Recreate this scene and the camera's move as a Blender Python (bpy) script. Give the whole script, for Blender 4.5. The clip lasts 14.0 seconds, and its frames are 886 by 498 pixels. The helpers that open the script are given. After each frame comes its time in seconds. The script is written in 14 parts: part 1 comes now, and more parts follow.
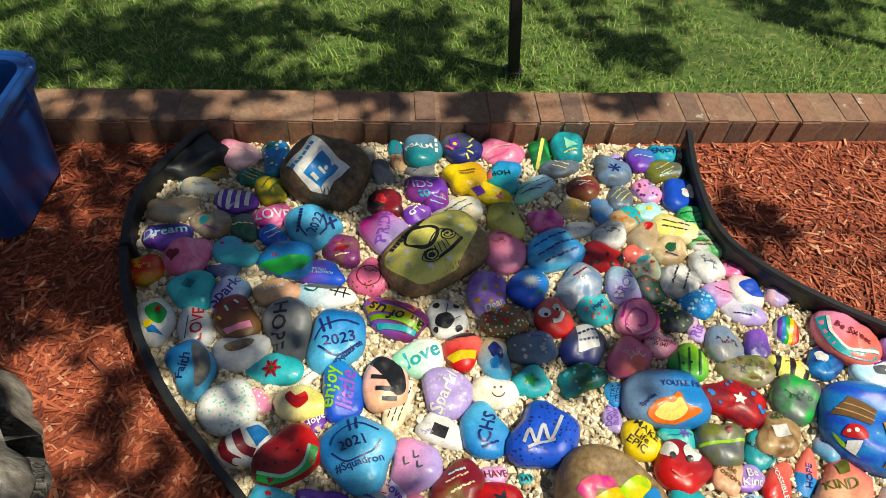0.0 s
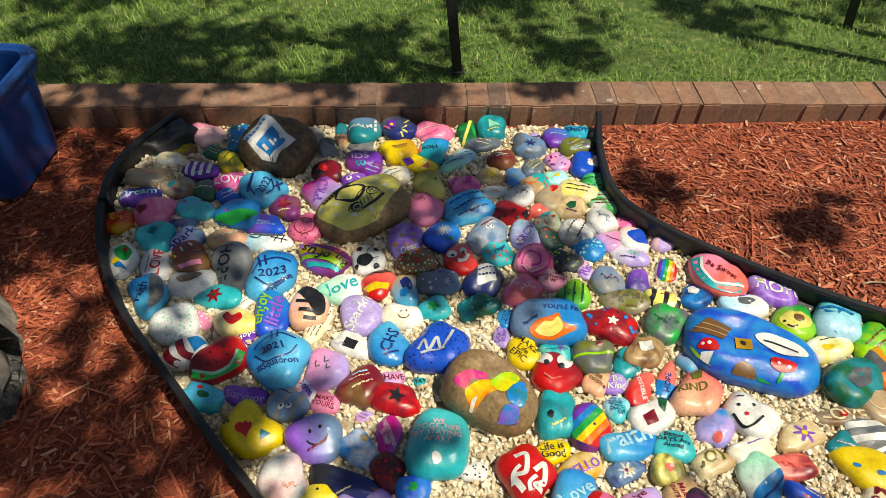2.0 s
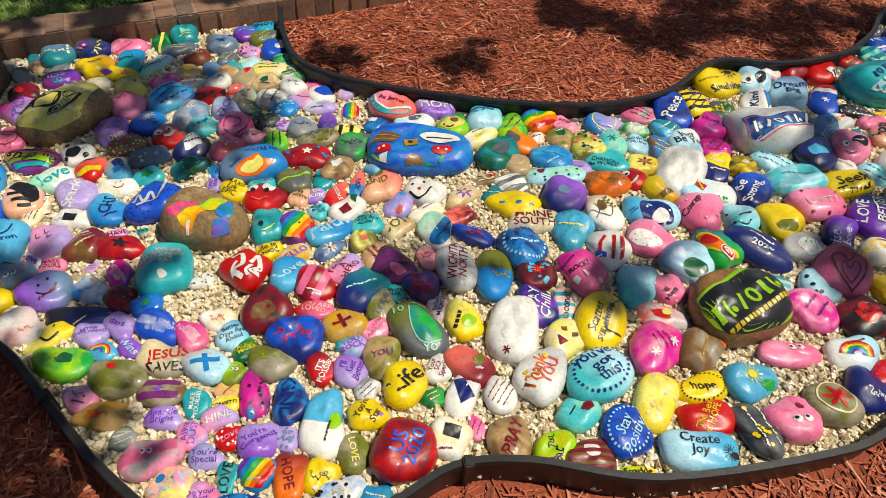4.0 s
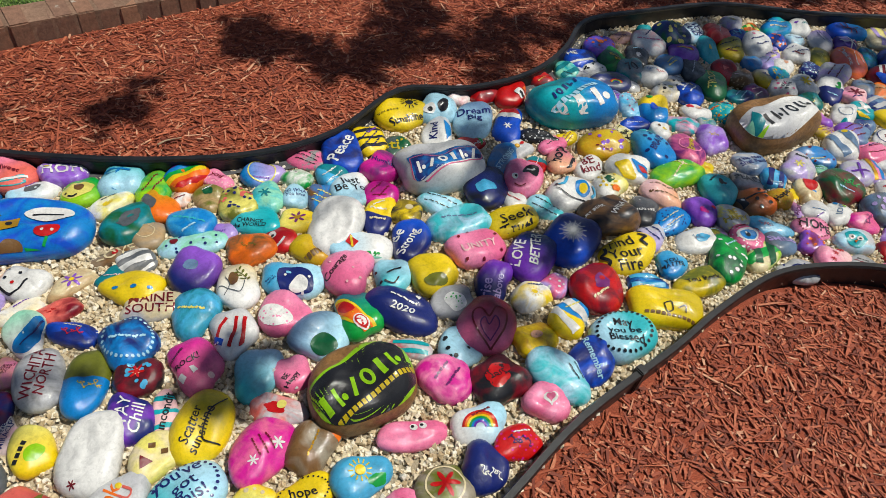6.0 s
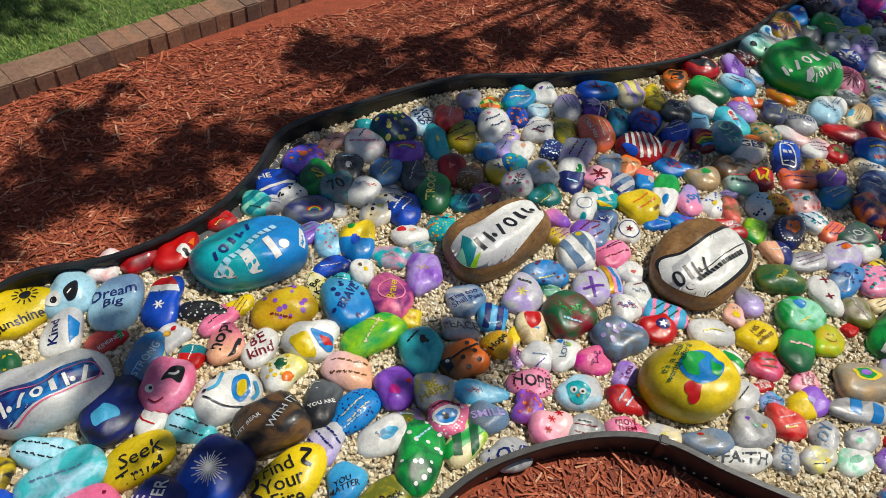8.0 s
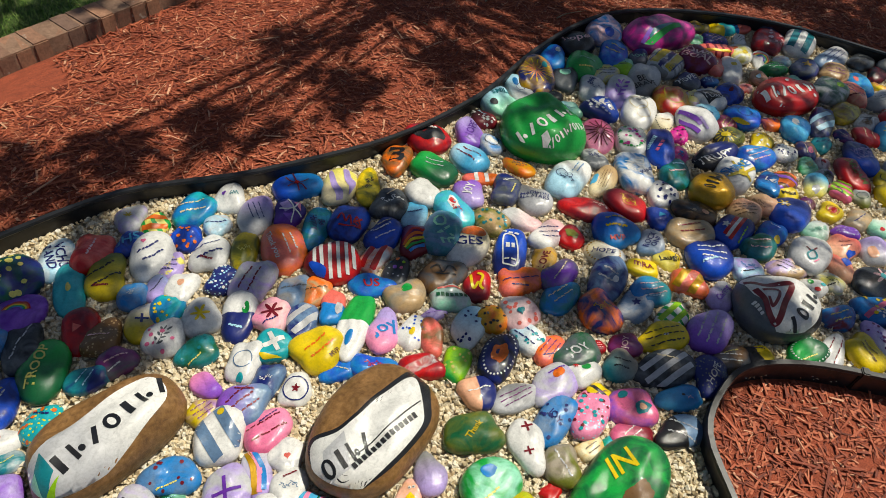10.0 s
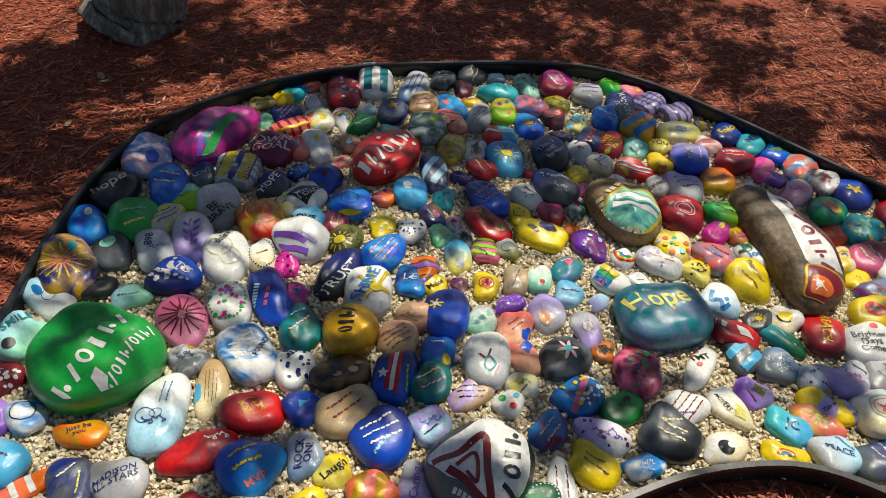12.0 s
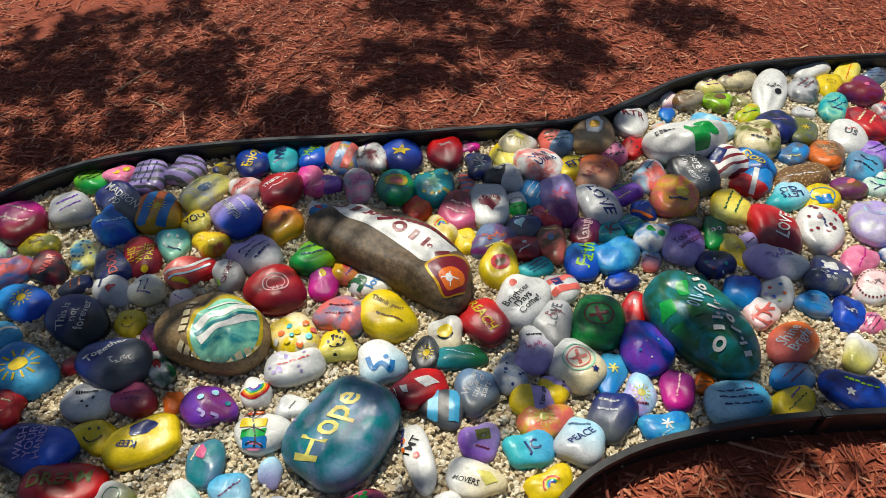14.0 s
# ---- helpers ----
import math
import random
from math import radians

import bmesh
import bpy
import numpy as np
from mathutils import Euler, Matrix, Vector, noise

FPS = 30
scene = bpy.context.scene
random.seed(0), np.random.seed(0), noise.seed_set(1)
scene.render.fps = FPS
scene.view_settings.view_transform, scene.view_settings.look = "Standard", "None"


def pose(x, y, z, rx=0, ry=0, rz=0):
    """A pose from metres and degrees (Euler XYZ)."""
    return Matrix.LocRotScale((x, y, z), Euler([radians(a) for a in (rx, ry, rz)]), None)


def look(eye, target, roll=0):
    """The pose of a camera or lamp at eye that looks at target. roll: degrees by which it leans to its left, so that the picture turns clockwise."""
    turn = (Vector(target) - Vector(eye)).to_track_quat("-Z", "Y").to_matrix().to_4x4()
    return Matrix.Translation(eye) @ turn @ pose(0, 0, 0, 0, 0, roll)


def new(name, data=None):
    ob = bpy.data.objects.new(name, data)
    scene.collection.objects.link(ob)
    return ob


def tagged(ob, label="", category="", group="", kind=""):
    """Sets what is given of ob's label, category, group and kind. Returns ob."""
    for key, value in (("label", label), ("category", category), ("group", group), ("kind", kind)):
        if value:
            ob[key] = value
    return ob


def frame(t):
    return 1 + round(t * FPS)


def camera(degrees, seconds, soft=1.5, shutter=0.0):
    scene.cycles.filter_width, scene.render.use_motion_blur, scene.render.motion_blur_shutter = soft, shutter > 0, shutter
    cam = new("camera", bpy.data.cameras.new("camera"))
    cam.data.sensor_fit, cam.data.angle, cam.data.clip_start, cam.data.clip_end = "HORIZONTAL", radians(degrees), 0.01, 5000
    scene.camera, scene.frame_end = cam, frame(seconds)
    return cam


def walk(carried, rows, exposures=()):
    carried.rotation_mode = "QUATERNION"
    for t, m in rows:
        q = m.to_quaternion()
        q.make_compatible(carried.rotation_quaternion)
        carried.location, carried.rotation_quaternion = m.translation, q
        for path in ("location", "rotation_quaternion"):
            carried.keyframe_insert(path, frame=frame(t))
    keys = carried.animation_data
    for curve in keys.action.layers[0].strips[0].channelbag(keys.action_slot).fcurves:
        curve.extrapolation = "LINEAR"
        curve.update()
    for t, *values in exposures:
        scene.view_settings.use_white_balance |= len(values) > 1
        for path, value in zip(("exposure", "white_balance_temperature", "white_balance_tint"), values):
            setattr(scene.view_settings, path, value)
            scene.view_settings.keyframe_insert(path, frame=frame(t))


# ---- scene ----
cam = camera(66.5, 14.0, soft=0.5)
PATH = [
    (0, (0.402, 0.247, 1.356), (0.33, 1.466, -0.229), 5.0),
    (0.5, (0.419, 0.217, 1.359), (0.386, 1.409, -0.246), 5.4),
    (1, (0.574, 0.121, 1.358), (0.438, 1.284, -0.263), 2.5),
    (1.5, (0.722, 0.038, 1.383), (0.493, 1.24, -0.199), 3.1),
    (2, (0.737, -0.073, 1.407), (0.554, 1.243, -0.087), 1.3),
    (2.5, (0.618, -0.323, 1.311), (0.74, 1.072, -0.117), 4.0),
    (3, (0.622, -0.454, 1.316), (0.88, 0.878, -0.154), 5.1),
    (3.5, (0.814, -0.58, 1.321), (1.107, 0.734, -0.158), 4.8),
    (3.7, (0.914, -0.622, 1.32), (1.222, 0.699, -0.15), 4.4),
    (5.8, (1.605, -0.524, 1.377), (2.278, 0.635, -0.107), 8.2),
    (6, (1.743, -0.522, 1.398), (2.399, 0.651, -0.083), 9.0),
    (6.5, (2.0, -0.494, 1.474), (2.677, 0.705, 0.024), 8.3),
    (7, (2.226, -0.407, 1.473), (2.928, 0.815, 0.054), 7.5),
    (7.5, (2.422, -0.29, 1.477), (3.212, 0.842, 0.029), 9.7),
    (8, (2.669, -0.26, 1.514), (3.521, 0.793, 0.042), 7.5),
    (8.2, (2.819, -0.278, 1.549), (3.672, 0.767, 0.072), 7.5),
    (10.3, (3.808, -0.234, 1.604), (4.881, 0.628, 0.153), 9.5),
    (10.5, (3.921, -0.255, 1.618), (5.06, 0.608, 0.218), 10.2),
    (11, (4.141, -0.264, 1.629), (5.396, 0.516, 0.28), 6.6),
    (11.5, (4.383, -0.144, 1.546), (5.789, 0.312, 0.199), 7.7),
    (12, (4.551, -0.101, 1.5), (5.969, 0.133, 0.11), 4.9),
    (12.5, (4.818, -0.202, 1.46), (6.254, -0.295, 0.071), 3.8),
    (13, (4.948, -0.219, 1.469), (6.344, -0.543, 0.074), 1.5),
    (13.5, (5.097, -0.245, 1.444), (6.328, -0.924, 0.021), 1.3),
    (14, (5.166, -0.244, 1.433), (6.308, -1.073, 0.016), -0.3),
]
walk(cam, [(t, look(eye, target, roll)) for t, eye, target, roll in PATH],
     exposures=[(0, 0.10, 7150, 6), (3, 0.0, 7250, 8), (6.5, -0.32, 6350, 10), (10.5, -0.14, 6850, 8), (12.5, -0.06, 6850, 8), (14, -0.16, 6550, 8)])

# The sun stands high; both numbers serve the sun lamp and the sky.
SUN_ELEVATION, SUN_AZIMUTH = radians(64), radians(-15)
SUN_DIR = Vector((math.cos(SUN_ELEVATION) * math.cos(SUN_AZIMUTH), math.cos(SUN_ELEVATION) * math.sin(SUN_AZIMUTH), math.sin(SUN_ELEVATION)))

world = bpy.data.worlds.new("world")
scene.world = world
world.use_nodes = True
wn, wl = world.node_tree.nodes, world.node_tree.links
sky = wn.new("ShaderNodeTexSky")
sky.sky_type, sky.sun_disc = "NISHITA", False
sky.sun_elevation, sky.sun_rotation = SUN_ELEVATION, math.pi / 2 - SUN_AZIMUTH
wn["Background"].inputs["Strength"].default_value = 0.062
wl.new(sky.outputs["Color"], wn["Background"].inputs["Color"])

sun = new("sun", bpy.data.lights.new("sun", "SUN"))
sun.data.energy, sun.data.angle, sun.data.color = 5.0, radians(0.55), (1.0, 0.965, 0.86)
sun.matrix_world = look(SUN_DIR * 20, (0, 0, 0))

# ---- materials ----
PALETTE = {
    "white": (0.78, 0.77, 0.74), "black": (0.012, 0.012, 0.014), "grey": (0.25, 0.25, 0.25), "slate": (0.10, 0.11, 0.12),
    "stone": (0.30, 0.26, 0.20), "brown": (0.16, 0.085, 0.035), "tan": (0.45, 0.31, 0.17), "cream": (0.74, 0.64, 0.42),
    "red": (0.50, 0.015, 0.02), "maroon": (0.17, 0.012, 0.02), "coral": (0.70, 0.17, 0.14), "peach": (0.75, 0.42, 0.28),
    "orange": (0.75, 0.18, 0.02), "gold": (0.52, 0.30, 0.04), "yellow": (0.78, 0.58, 0.02), "mustard": (0.55, 0.42, 0.04),
    "lemon": (0.75, 0.68, 0.22), "lime": (0.30, 0.55, 0.04), "green": (0.015, 0.32, 0.07), "forest": (0.01, 0.09, 0.035),
    "olive": (0.14, 0.15, 0.03), "mint": (0.30, 0.62, 0.45), "aqua": (0.09, 0.46, 0.50), "teal": (0.01, 0.19, 0.22),
    "turquoise": (0.02, 0.36, 0.40), "sky": (0.10, 0.38, 0.60), "azure": (0.015, 0.20, 0.50), "blue": (0.02, 0.08, 0.48),
    "navy": (0.012, 0.02, 0.13), "steel": (0.14, 0.22, 0.34), "paleblue": (0.42, 0.66, 0.78), "lavender": (0.42, 0.33, 0.62),
    "purple": (0.14, 0.04, 0.34), "plum": (0.16, 0.03, 0.14), "violet": (0.25, 0.10, 0.50), "magenta": (0.55, 0.04, 0.26),
    "pink": (0.78, 0.28, 0.42), "rose": (0.66, 0.16, 0.28), "blush": (0.80, 0.52, 0.52), "silver": (0.50, 0.50, 0.51),
}
for _name, (_r, _g, _b) in PALETTE.items():
    _grey = 0.3 * _r + 0.55 * _g + 0.15 * _b
    PALETTE[_name] = tuple(max(0.004, _grey + (v - _grey) * 1.17) for v in (_r, _g, _b))
WORDS = {"stone": "bare tan", "steel": "steel blue", "paleblue": "pale blue", "sky": "sky blue", "aqua": "aqua blue", "blush": "pale pink"}


def nodes_of(name):
    m = bpy.data.materials.new(name)
    m.use_nodes = True
    return m, m.node_tree.nodes, m.node_tree.links, m.node_tree.nodes["Principled BSDF"]


def ramp_of(n, stops):
    r = n.new("ShaderNodeValToRGB")
    while len(r.color_ramp.elements) < len(stops):
        r.color_ramp.elements.new(0.5)
    for e, (p, c) in zip(r.color_ramp.elements, stops):
        e.position, e.color = p, (*c, 1)
    return r


def noise_of(n, l, vector, scale, detail=3.0, rough=0.55, distort=0.0):
    t = n.new("ShaderNodeTexNoise")
    for key, value in (("Scale", scale), ("Detail", detail), ("Roughness", rough), ("Distortion", distort)):
        t.inputs[key].default_value = value
    l.new(vector, t.inputs["Vector"])
    return t


def blend_of(n, l, factor, a, b, mode="MIX"):
    m = n.new("ShaderNodeMix")
    m.data_type, m.blend_type = "RGBA", mode
    for socket, value in ((m.inputs[0], factor), (m.inputs[6], a), (m.inputs[7], b)):
        if isinstance(value, (tuple, float, int)):
            socket.default_value = (*value, 1) if isinstance(value, tuple) else value
        else:
            l.new(value, socket)
    return m.outputs[2]


def bump_of(n, l, bsdf, heights, strength, distance):
    b = n.new("ShaderNodeBump")
    b.inputs["Strength"].default_value, b.inputs["Distance"].default_value = strength, distance
    l.new(heights, b.inputs["Height"])
    l.new(b.outputs["Normal"], bsdf.inputs["Normal"])


def scaled(c, k):
    return tuple(min(1.0, v * k) for v in c)


PAINTS = {}


def paint(spec):
    """Brushed craft paint on stone. spec: colour, or 'colour other mode' with mode swirl, split, speck, bands, fade or worn."""
    if spec in PAINTS:
        return PAINTS[spec]
    words = spec.split()
    c1 = PALETTE[words[0]]
    c2 = PALETTE[words[1]] if len(words) > 1 else scaled(c1, 0.72)
    mode = words[2] if len(words) > 2 else "plain"
    m, n, l, bsdf = nodes_of("paint_" + "_".join(words))
    tc, info = n.new("ShaderNodeTexCoord"), n.new("ShaderNodeObjectInfo")
    shift = n.new("ShaderNodeVectorMath")
    shift.operation = "MULTIPLY_ADD"
    l.new(info.outputs["Random"], shift.inputs[0])
    shift.inputs[1].default_value = (7.3, 3.1, 5.7)
    l.new(tc.outputs["Object"], shift.inputs[2])
    v = shift.outputs[0]
    brush = noise_of(n, l, v, 130, 6, 0.72)
    if mode == "swirl":
        t = noise_of(n, l, v, 13, 3, 0.55, 1.2)
        r = ramp_of(n, [(0.40, (0, 0, 0)), (0.62, (1, 1, 1))])
    elif mode == "speck":
        t = n.new("ShaderNodeTexVoronoi")
        t.inputs["Scale"].default_value = 95
        l.new(v, t.inputs["Vector"])
        r = ramp_of(n, [(0.26, (1, 1, 1)), (0.30, (0, 0, 0))])
    elif mode == "worn":
        t = noise_of(n, l, v, 30, 6, 0.7)
        r = ramp_of(n, [(0.52, (0, 0, 0)), (0.58, (1, 1, 1))])
    else:
        t = n.new("ShaderNodeSeparateXYZ")
        wobble = n.new("ShaderNodeVectorMath")
        wobble.operation = "MULTIPLY_ADD"
        l.new(noise_of(n, l, v, 22, 2).outputs["Color"], wobble.inputs[0])
        wobble.inputs[1].default_value = (0.016, 0.016, 0.0)
        l.new(tc.outputs["Object"], wobble.inputs[2])
        l.new(wobble.outputs[0], t.inputs[0])
        if mode == "bands":
            s = n.new("ShaderNodeMath")
            s.operation = "SINE"
            k = n.new("ShaderNodeMath")
            k.operation = "MULTIPLY"
            k.inputs[1].default_value = 190
            l.new(t.outputs["X"], k.inputs[0])
            l.new(k.outputs[0], s.inputs[0])
            t = s
            r = ramp_of(n, [(0.30, (0, 0, 0)), (0.5, (1, 1, 1))])
        elif mode == "split":
            k = n.new("ShaderNodeMath")
            k.operation = "MULTIPLY_ADD"
            k.inputs[1].default_value, k.inputs[2].default_value = 30, 0.25
            l.new(t.outputs["X"], k.inputs[0])
            t = k
            r = ramp_of(n, [(0.46, (0, 0, 0)), (0.54, (1, 1, 1))])
        else:
            k = n.new("ShaderNodeMath")
            k.operation = "MULTIPLY_ADD"
            k.inputs[1].default_value, k.inputs[2].default_value = 11, 0.35
            l.new(t.outputs["X"], k.inputs[0])
            t = k
            r = ramp_of(n, [(0.05, (0, 0, 0)), (0.95, (1, 1, 1))])
    if mode == "plain":
        r = ramp_of(n, [(0.35, (0, 0, 0)), (0.75, (1, 1, 1))])
        l.new(noise_of(n, l, v, 14, 4, 0.6).outputs[0], r.inputs[0])
    else:
        l.new(t.outputs[0], r.inputs[0])
    base = blend_of(n, l, r.outputs[0], c1, c2)
    fine = ramp_of(n, [(0.34, (0.84, 0.84, 0.84)), (0.54, (1, 1, 1))])
    l.new(brush.outputs[0], fine.inputs[0])
    base = blend_of(n, l, 1.0, base, fine.outputs[0], "MULTIPLY")
    dabs = ramp_of(n, [(0.36, (0.86, 0.86, 0.86)), (0.48, (1, 1, 1)), (0.60, (1, 1, 1)), (0.72, (1.12, 1.12, 1.12))])
    l.new(noise_of(n, l, v, 46, 4, 0.6, 0.8).outputs[0], dabs.inputs[0])
    base = blend_of(n, l, 1.0, base, dabs.outputs[0], "MULTIPLY")
    chips = ramp_of(n, [(0.735, (0, 0, 0)), (0.76, (1, 1, 1))])
    l.new(noise_of(n, l, v, 70, 5, 0.65).outputs[0], chips.inputs[0])
    l.new(blend_of(n, l, chips.outputs[0], base, (0.33, 0.30, 0.26)), bsdf.inputs["Base Color"])
    gloss = n.new("ShaderNodeMapRange")
    gloss.inputs[3].default_value, gloss.inputs[4].default_value = 0.20, 0.62
    l.new(noise_of(n, l, v, 9, 2).outputs[0], gloss.inputs[0])
    l.new(gloss.outputs[0], bsdf.inputs["Roughness"])
    bump_of(n, l, bsdf, brush.outputs[0], 0.8, 0.0013)
    varnish = n.new("ShaderNodeBump")
    varnish.inputs["Strength"].default_value, varnish.inputs["Distance"].default_value = 0.55, 0.0022
    l.new(noise_of(n, l, v, 190, 3, 0.6).outputs[0], varnish.inputs["Height"])
    l.new(varnish.outputs["Normal"], bsdf.inputs["Coat Normal"])
    bsdf.inputs["Specular IOR Level"].default_value = 0.3
    bsdf.inputs["Coat Weight"].default_value, bsdf.inputs["Coat Roughness"].default_value = 0.5, 0.10
    if spec == "gold":
        bsdf.inputs["Metallic"].default_value = 0.3
    PAINTS[spec] = m
    return m


def ground_material(name, stops, scale, rough, relief, stretch=(1, 1, 1), island=False):
    m, n, l, bsdf = nodes_of(name)
    tc, mp = n.new("ShaderNodeTexCoord"), n.new("ShaderNodeMapping")
    mp.inputs["Scale"].default_value = stretch
    l.new(tc.outputs["Object"], mp.inputs["Vector"])
    v = mp.outputs[0]
    big, small = noise_of(n, l, v, scale * 0.12, 3), noise_of(n, l, v, scale, 5, 0.65)
    r = ramp_of(n, stops)
    if island:
        geo = n.new("ShaderNodeNewGeometry")
        l.new(geo.outputs["Random Per Island"], r.inputs[0])
    else:
        l.new(small.outputs[0], r.inputs[0])
    shade = ramp_of(n, [(0.3, (0.66, 0.66, 0.66)), (0.65, (1, 1, 1))])
    l.new((small if island else big).outputs[0], shade.inputs[0])
    l.new(blend_of(n, l, 1.0, r.outputs[0], shade.outputs[0], "MULTIPLY"), bsdf.inputs["Base Color"])
    bsdf.inputs["Roughness"].default_value = rough
    bump_of(n, l, bsdf, small.outputs[0], 0.5, relief)
    return m


MULCH = ground_material("mulch_chips", [(0.0, (0.15, 0.030, 0.015)), (0.25, (0.29, 0.060, 0.027)), (0.6, (0.45, 0.102, 0.043)), (0.9, (0.57, 0.16, 0.072)), (0.98, (0.68, 0.34, 0.20))], 160, 0.75, 0.002, island=True)
MULCH_BED = ground_material("mulch_bed", [(0.3, (0.17, 0.032, 0.015)), (0.5, (0.33, 0.066, 0.028)), (0.7, (0.50, 0.115, 0.048))], 150, 0.9, 0.01, (1, 3, 1))
GRAVEL = ground_material("gravel_stones", [(0.0, (0.46, 0.33, 0.18)), (0.2, (0.70, 0.56, 0.35)), (0.6, (0.84, 0.72, 0.50)), (1.0, (0.90, 0.84, 0.70))], 220, 0.7, 0.001, island=True)
GRAVEL_BED = ground_material("gravel_dust", [(0.3, (0.28, 0.22, 0.14)), (0.55, (0.50, 0.42, 0.29)), (0.75, (0.68, 0.59, 0.43))], 170, 0.9, 0.006)
GRASS = ground_material("grass_blades", [(0.0, (0.07, 0.18, 0.017)), (0.45, (0.18, 0.35, 0.035)), (0.85, (0.32, 0.47, 0.08)), (1.0, (0.52, 0.48, 0.22))], 60, 0.55, 0.001, island=True)
LAWN = ground_material("lawn_soil", [(0.38, (0.04, 0.085, 0.012)), (0.58, (0.10, 0.15, 0.03)), (0.75, (0.32, 0.25, 0.12))], 30, 0.95, 0.01)
BARK = ground_material("bark", [(0.3, (0.08, 0.068, 0.055)), (0.5, (0.24, 0.215, 0.18)), (0.68, (0.50, 0.48, 0.42))], 30, 0.95, 0.03, (1, 1, 0.3))
LEAF = ground_material("leaves", [(0.0, (0.03, 0.07, 0.012)), (1.0, (0.08, 0.14, 0.03))], 30, 0.6, 0.001, island=True)
PLASTIC = ground_material("black_plastic", [(0.3, (0.008, 0.008, 0.009)), (0.7, (0.022, 0.022, 0.024))], 30, 0.42, 0.002)
FABRIC = ground_material("weed_fabric", [(0.3, (0.05, 0.05, 0.055)), (0.7, (0.13, 0.13, 0.135))], 90, 0.9, 0.003)
BLUE_PLASTIC = ground_material("blue_plastic", [(0.3, (0.006, 0.045, 0.20)), (0.7, (0.009, 0.062, 0.27))], 20, 0.30, 0.0008)
IRON = ground_material("black_iron", [(0.3, (0.010, 0.010, 0.010)), (0.75, (0.035, 0.032, 0.03))], 60, 0.5, 0.001)
STONE = {
    "boulder": ground_material("boulder_stone", [(0.3, (0.040, 0.026, 0.014)), (0.5, (0.115, 0.072, 0.036)), (0.75, (0.23, 0.15, 0.078))], 55, 0.6, 0.004),
    "sandstone": ground_material("sandstone", [(0.3, (0.16, 0.095, 0.035)), (0.55, (0.30, 0.19, 0.085)), (0.8, (0.42, 0.30, 0.16))], 90, 0.6, 0.004),
    "brownstone": ground_material("brownstone", [(0.3, (0.14, 0.065, 0.018)), (0.55, (0.26, 0.13, 0.04)), (0.8, (0.36, 0.20, 0.08))], 80, 0.45, 0.003),
}


def brick_material():
    m, n, l, bsdf = nodes_of("red_brick")
    tc, info = n.new("ShaderNodeTexCoord"), n.new("ShaderNodeObjectInfo")
    r = ramp_of(n, [(0.0, (0.16, 0.098, 0.074)), (0.3, (0.24, 0.13, 0.086)), (0.7, (0.31, 0.155, 0.092)), (1.0, (0.38, 0.195, 0.115))])
    l.new(info.outputs["Random"], r.inputs[0])
    grain = noise_of(n, l, tc.outputs["Object"], 60, 5, 0.7)
    shade = ramp_of(n, [(0.3, (0.6, 0.6, 0.6)), (0.6, (1, 1, 1))])
    l.new(grain.outputs[0], shade.inputs[0])
    base = blend_of(n, l, 1.0, r.outputs[0], shade.outputs[0], "MULTIPLY")
    pale = ramp_of(n, [(0.64, (0, 0, 0)), (0.70, (1, 1, 1))])
    geo = n.new("ShaderNodeNewGeometry")
    l.new(noise_of(n, l, geo.outputs["Position"], 9, 6, 0.75).outputs[0], pale.inputs[0])
    l.new(blend_of(n, l, pale.outputs[0], base, (0.44, 0.39, 0.32)), bsdf.inputs["Base Color"])
    bsdf.inputs["Roughness"].default_value = 0.88
    bump_of(n, l, bsdf, grain.outputs[0], 0.6, 0.003)
    return m


BRICK = brick_material()
MORTAR = ground_material("mortar", [(0.3, (0.20, 0.11, 0.07)), (0.7, (0.34, 0.21, 0.14))], 80, 0.95, 0.003)


# ---- building helpers ----
def mesh_ob(name, verts, faces, material, parent=None, label="", smooth=False):
    me = bpy.data.meshes.new(name)
    me.from_pydata([tuple(v) for v in verts] if not isinstance(verts, np.ndarray) else verts.tolist(), [], faces if isinstance(faces, list) else faces.tolist())
    if smooth:
        me.shade_smooth()
    me.materials.append(material)
    ob = new(name, me)
    ob.parent = parent
    if label:
        tagged(ob, label)
    return ob


def part(name, bm, material, parent, label=""):
    me = bpy.data.meshes.new(name)
    bm.to_mesh(me)
    bm.free()
    me.materials.append(material)
    ob = new(name, me)
    ob.parent = parent
    if label:
        tagged(ob, label)
    return ob


def spline(points, per=8, closed=False):
    """Points along a smooth curve through a few control points."""
    p = [Vector(q) for q in points]
    out, count = [], len(p)
    for i in range(count if closed else count - 1):
        a, b = p[i], p[(i + 1) % count]
        before = p[(i - 1) % count] if closed or i else a
        after = p[(i + 2) % count] if closed or i + 2 < count else b
        for k in range(per):
            t = k / per
            out.append(0.5 * ((2 * a) + (b - before) * t + (2 * before - 5 * a + 4 * b - after) * t * t + (3 * a - before - 3 * b + after) * t ** 3))
    if not closed:
        out.append(p[-1])
    return out


def inside(poly, x, y):
    """Which of the places (arrays x, y) lie within a closed outline."""
    hit = np.zeros(len(x), bool)
    for (ax, ay), (bx, by) in zip(poly, poly[1:] + poly[:1]):
        crosses = (ay > y) != (by > y)
        hit ^= crosses & (x < (bx - ax) * (y - ay) / ((by - ay) or 1e-9) + ax)
    return hit


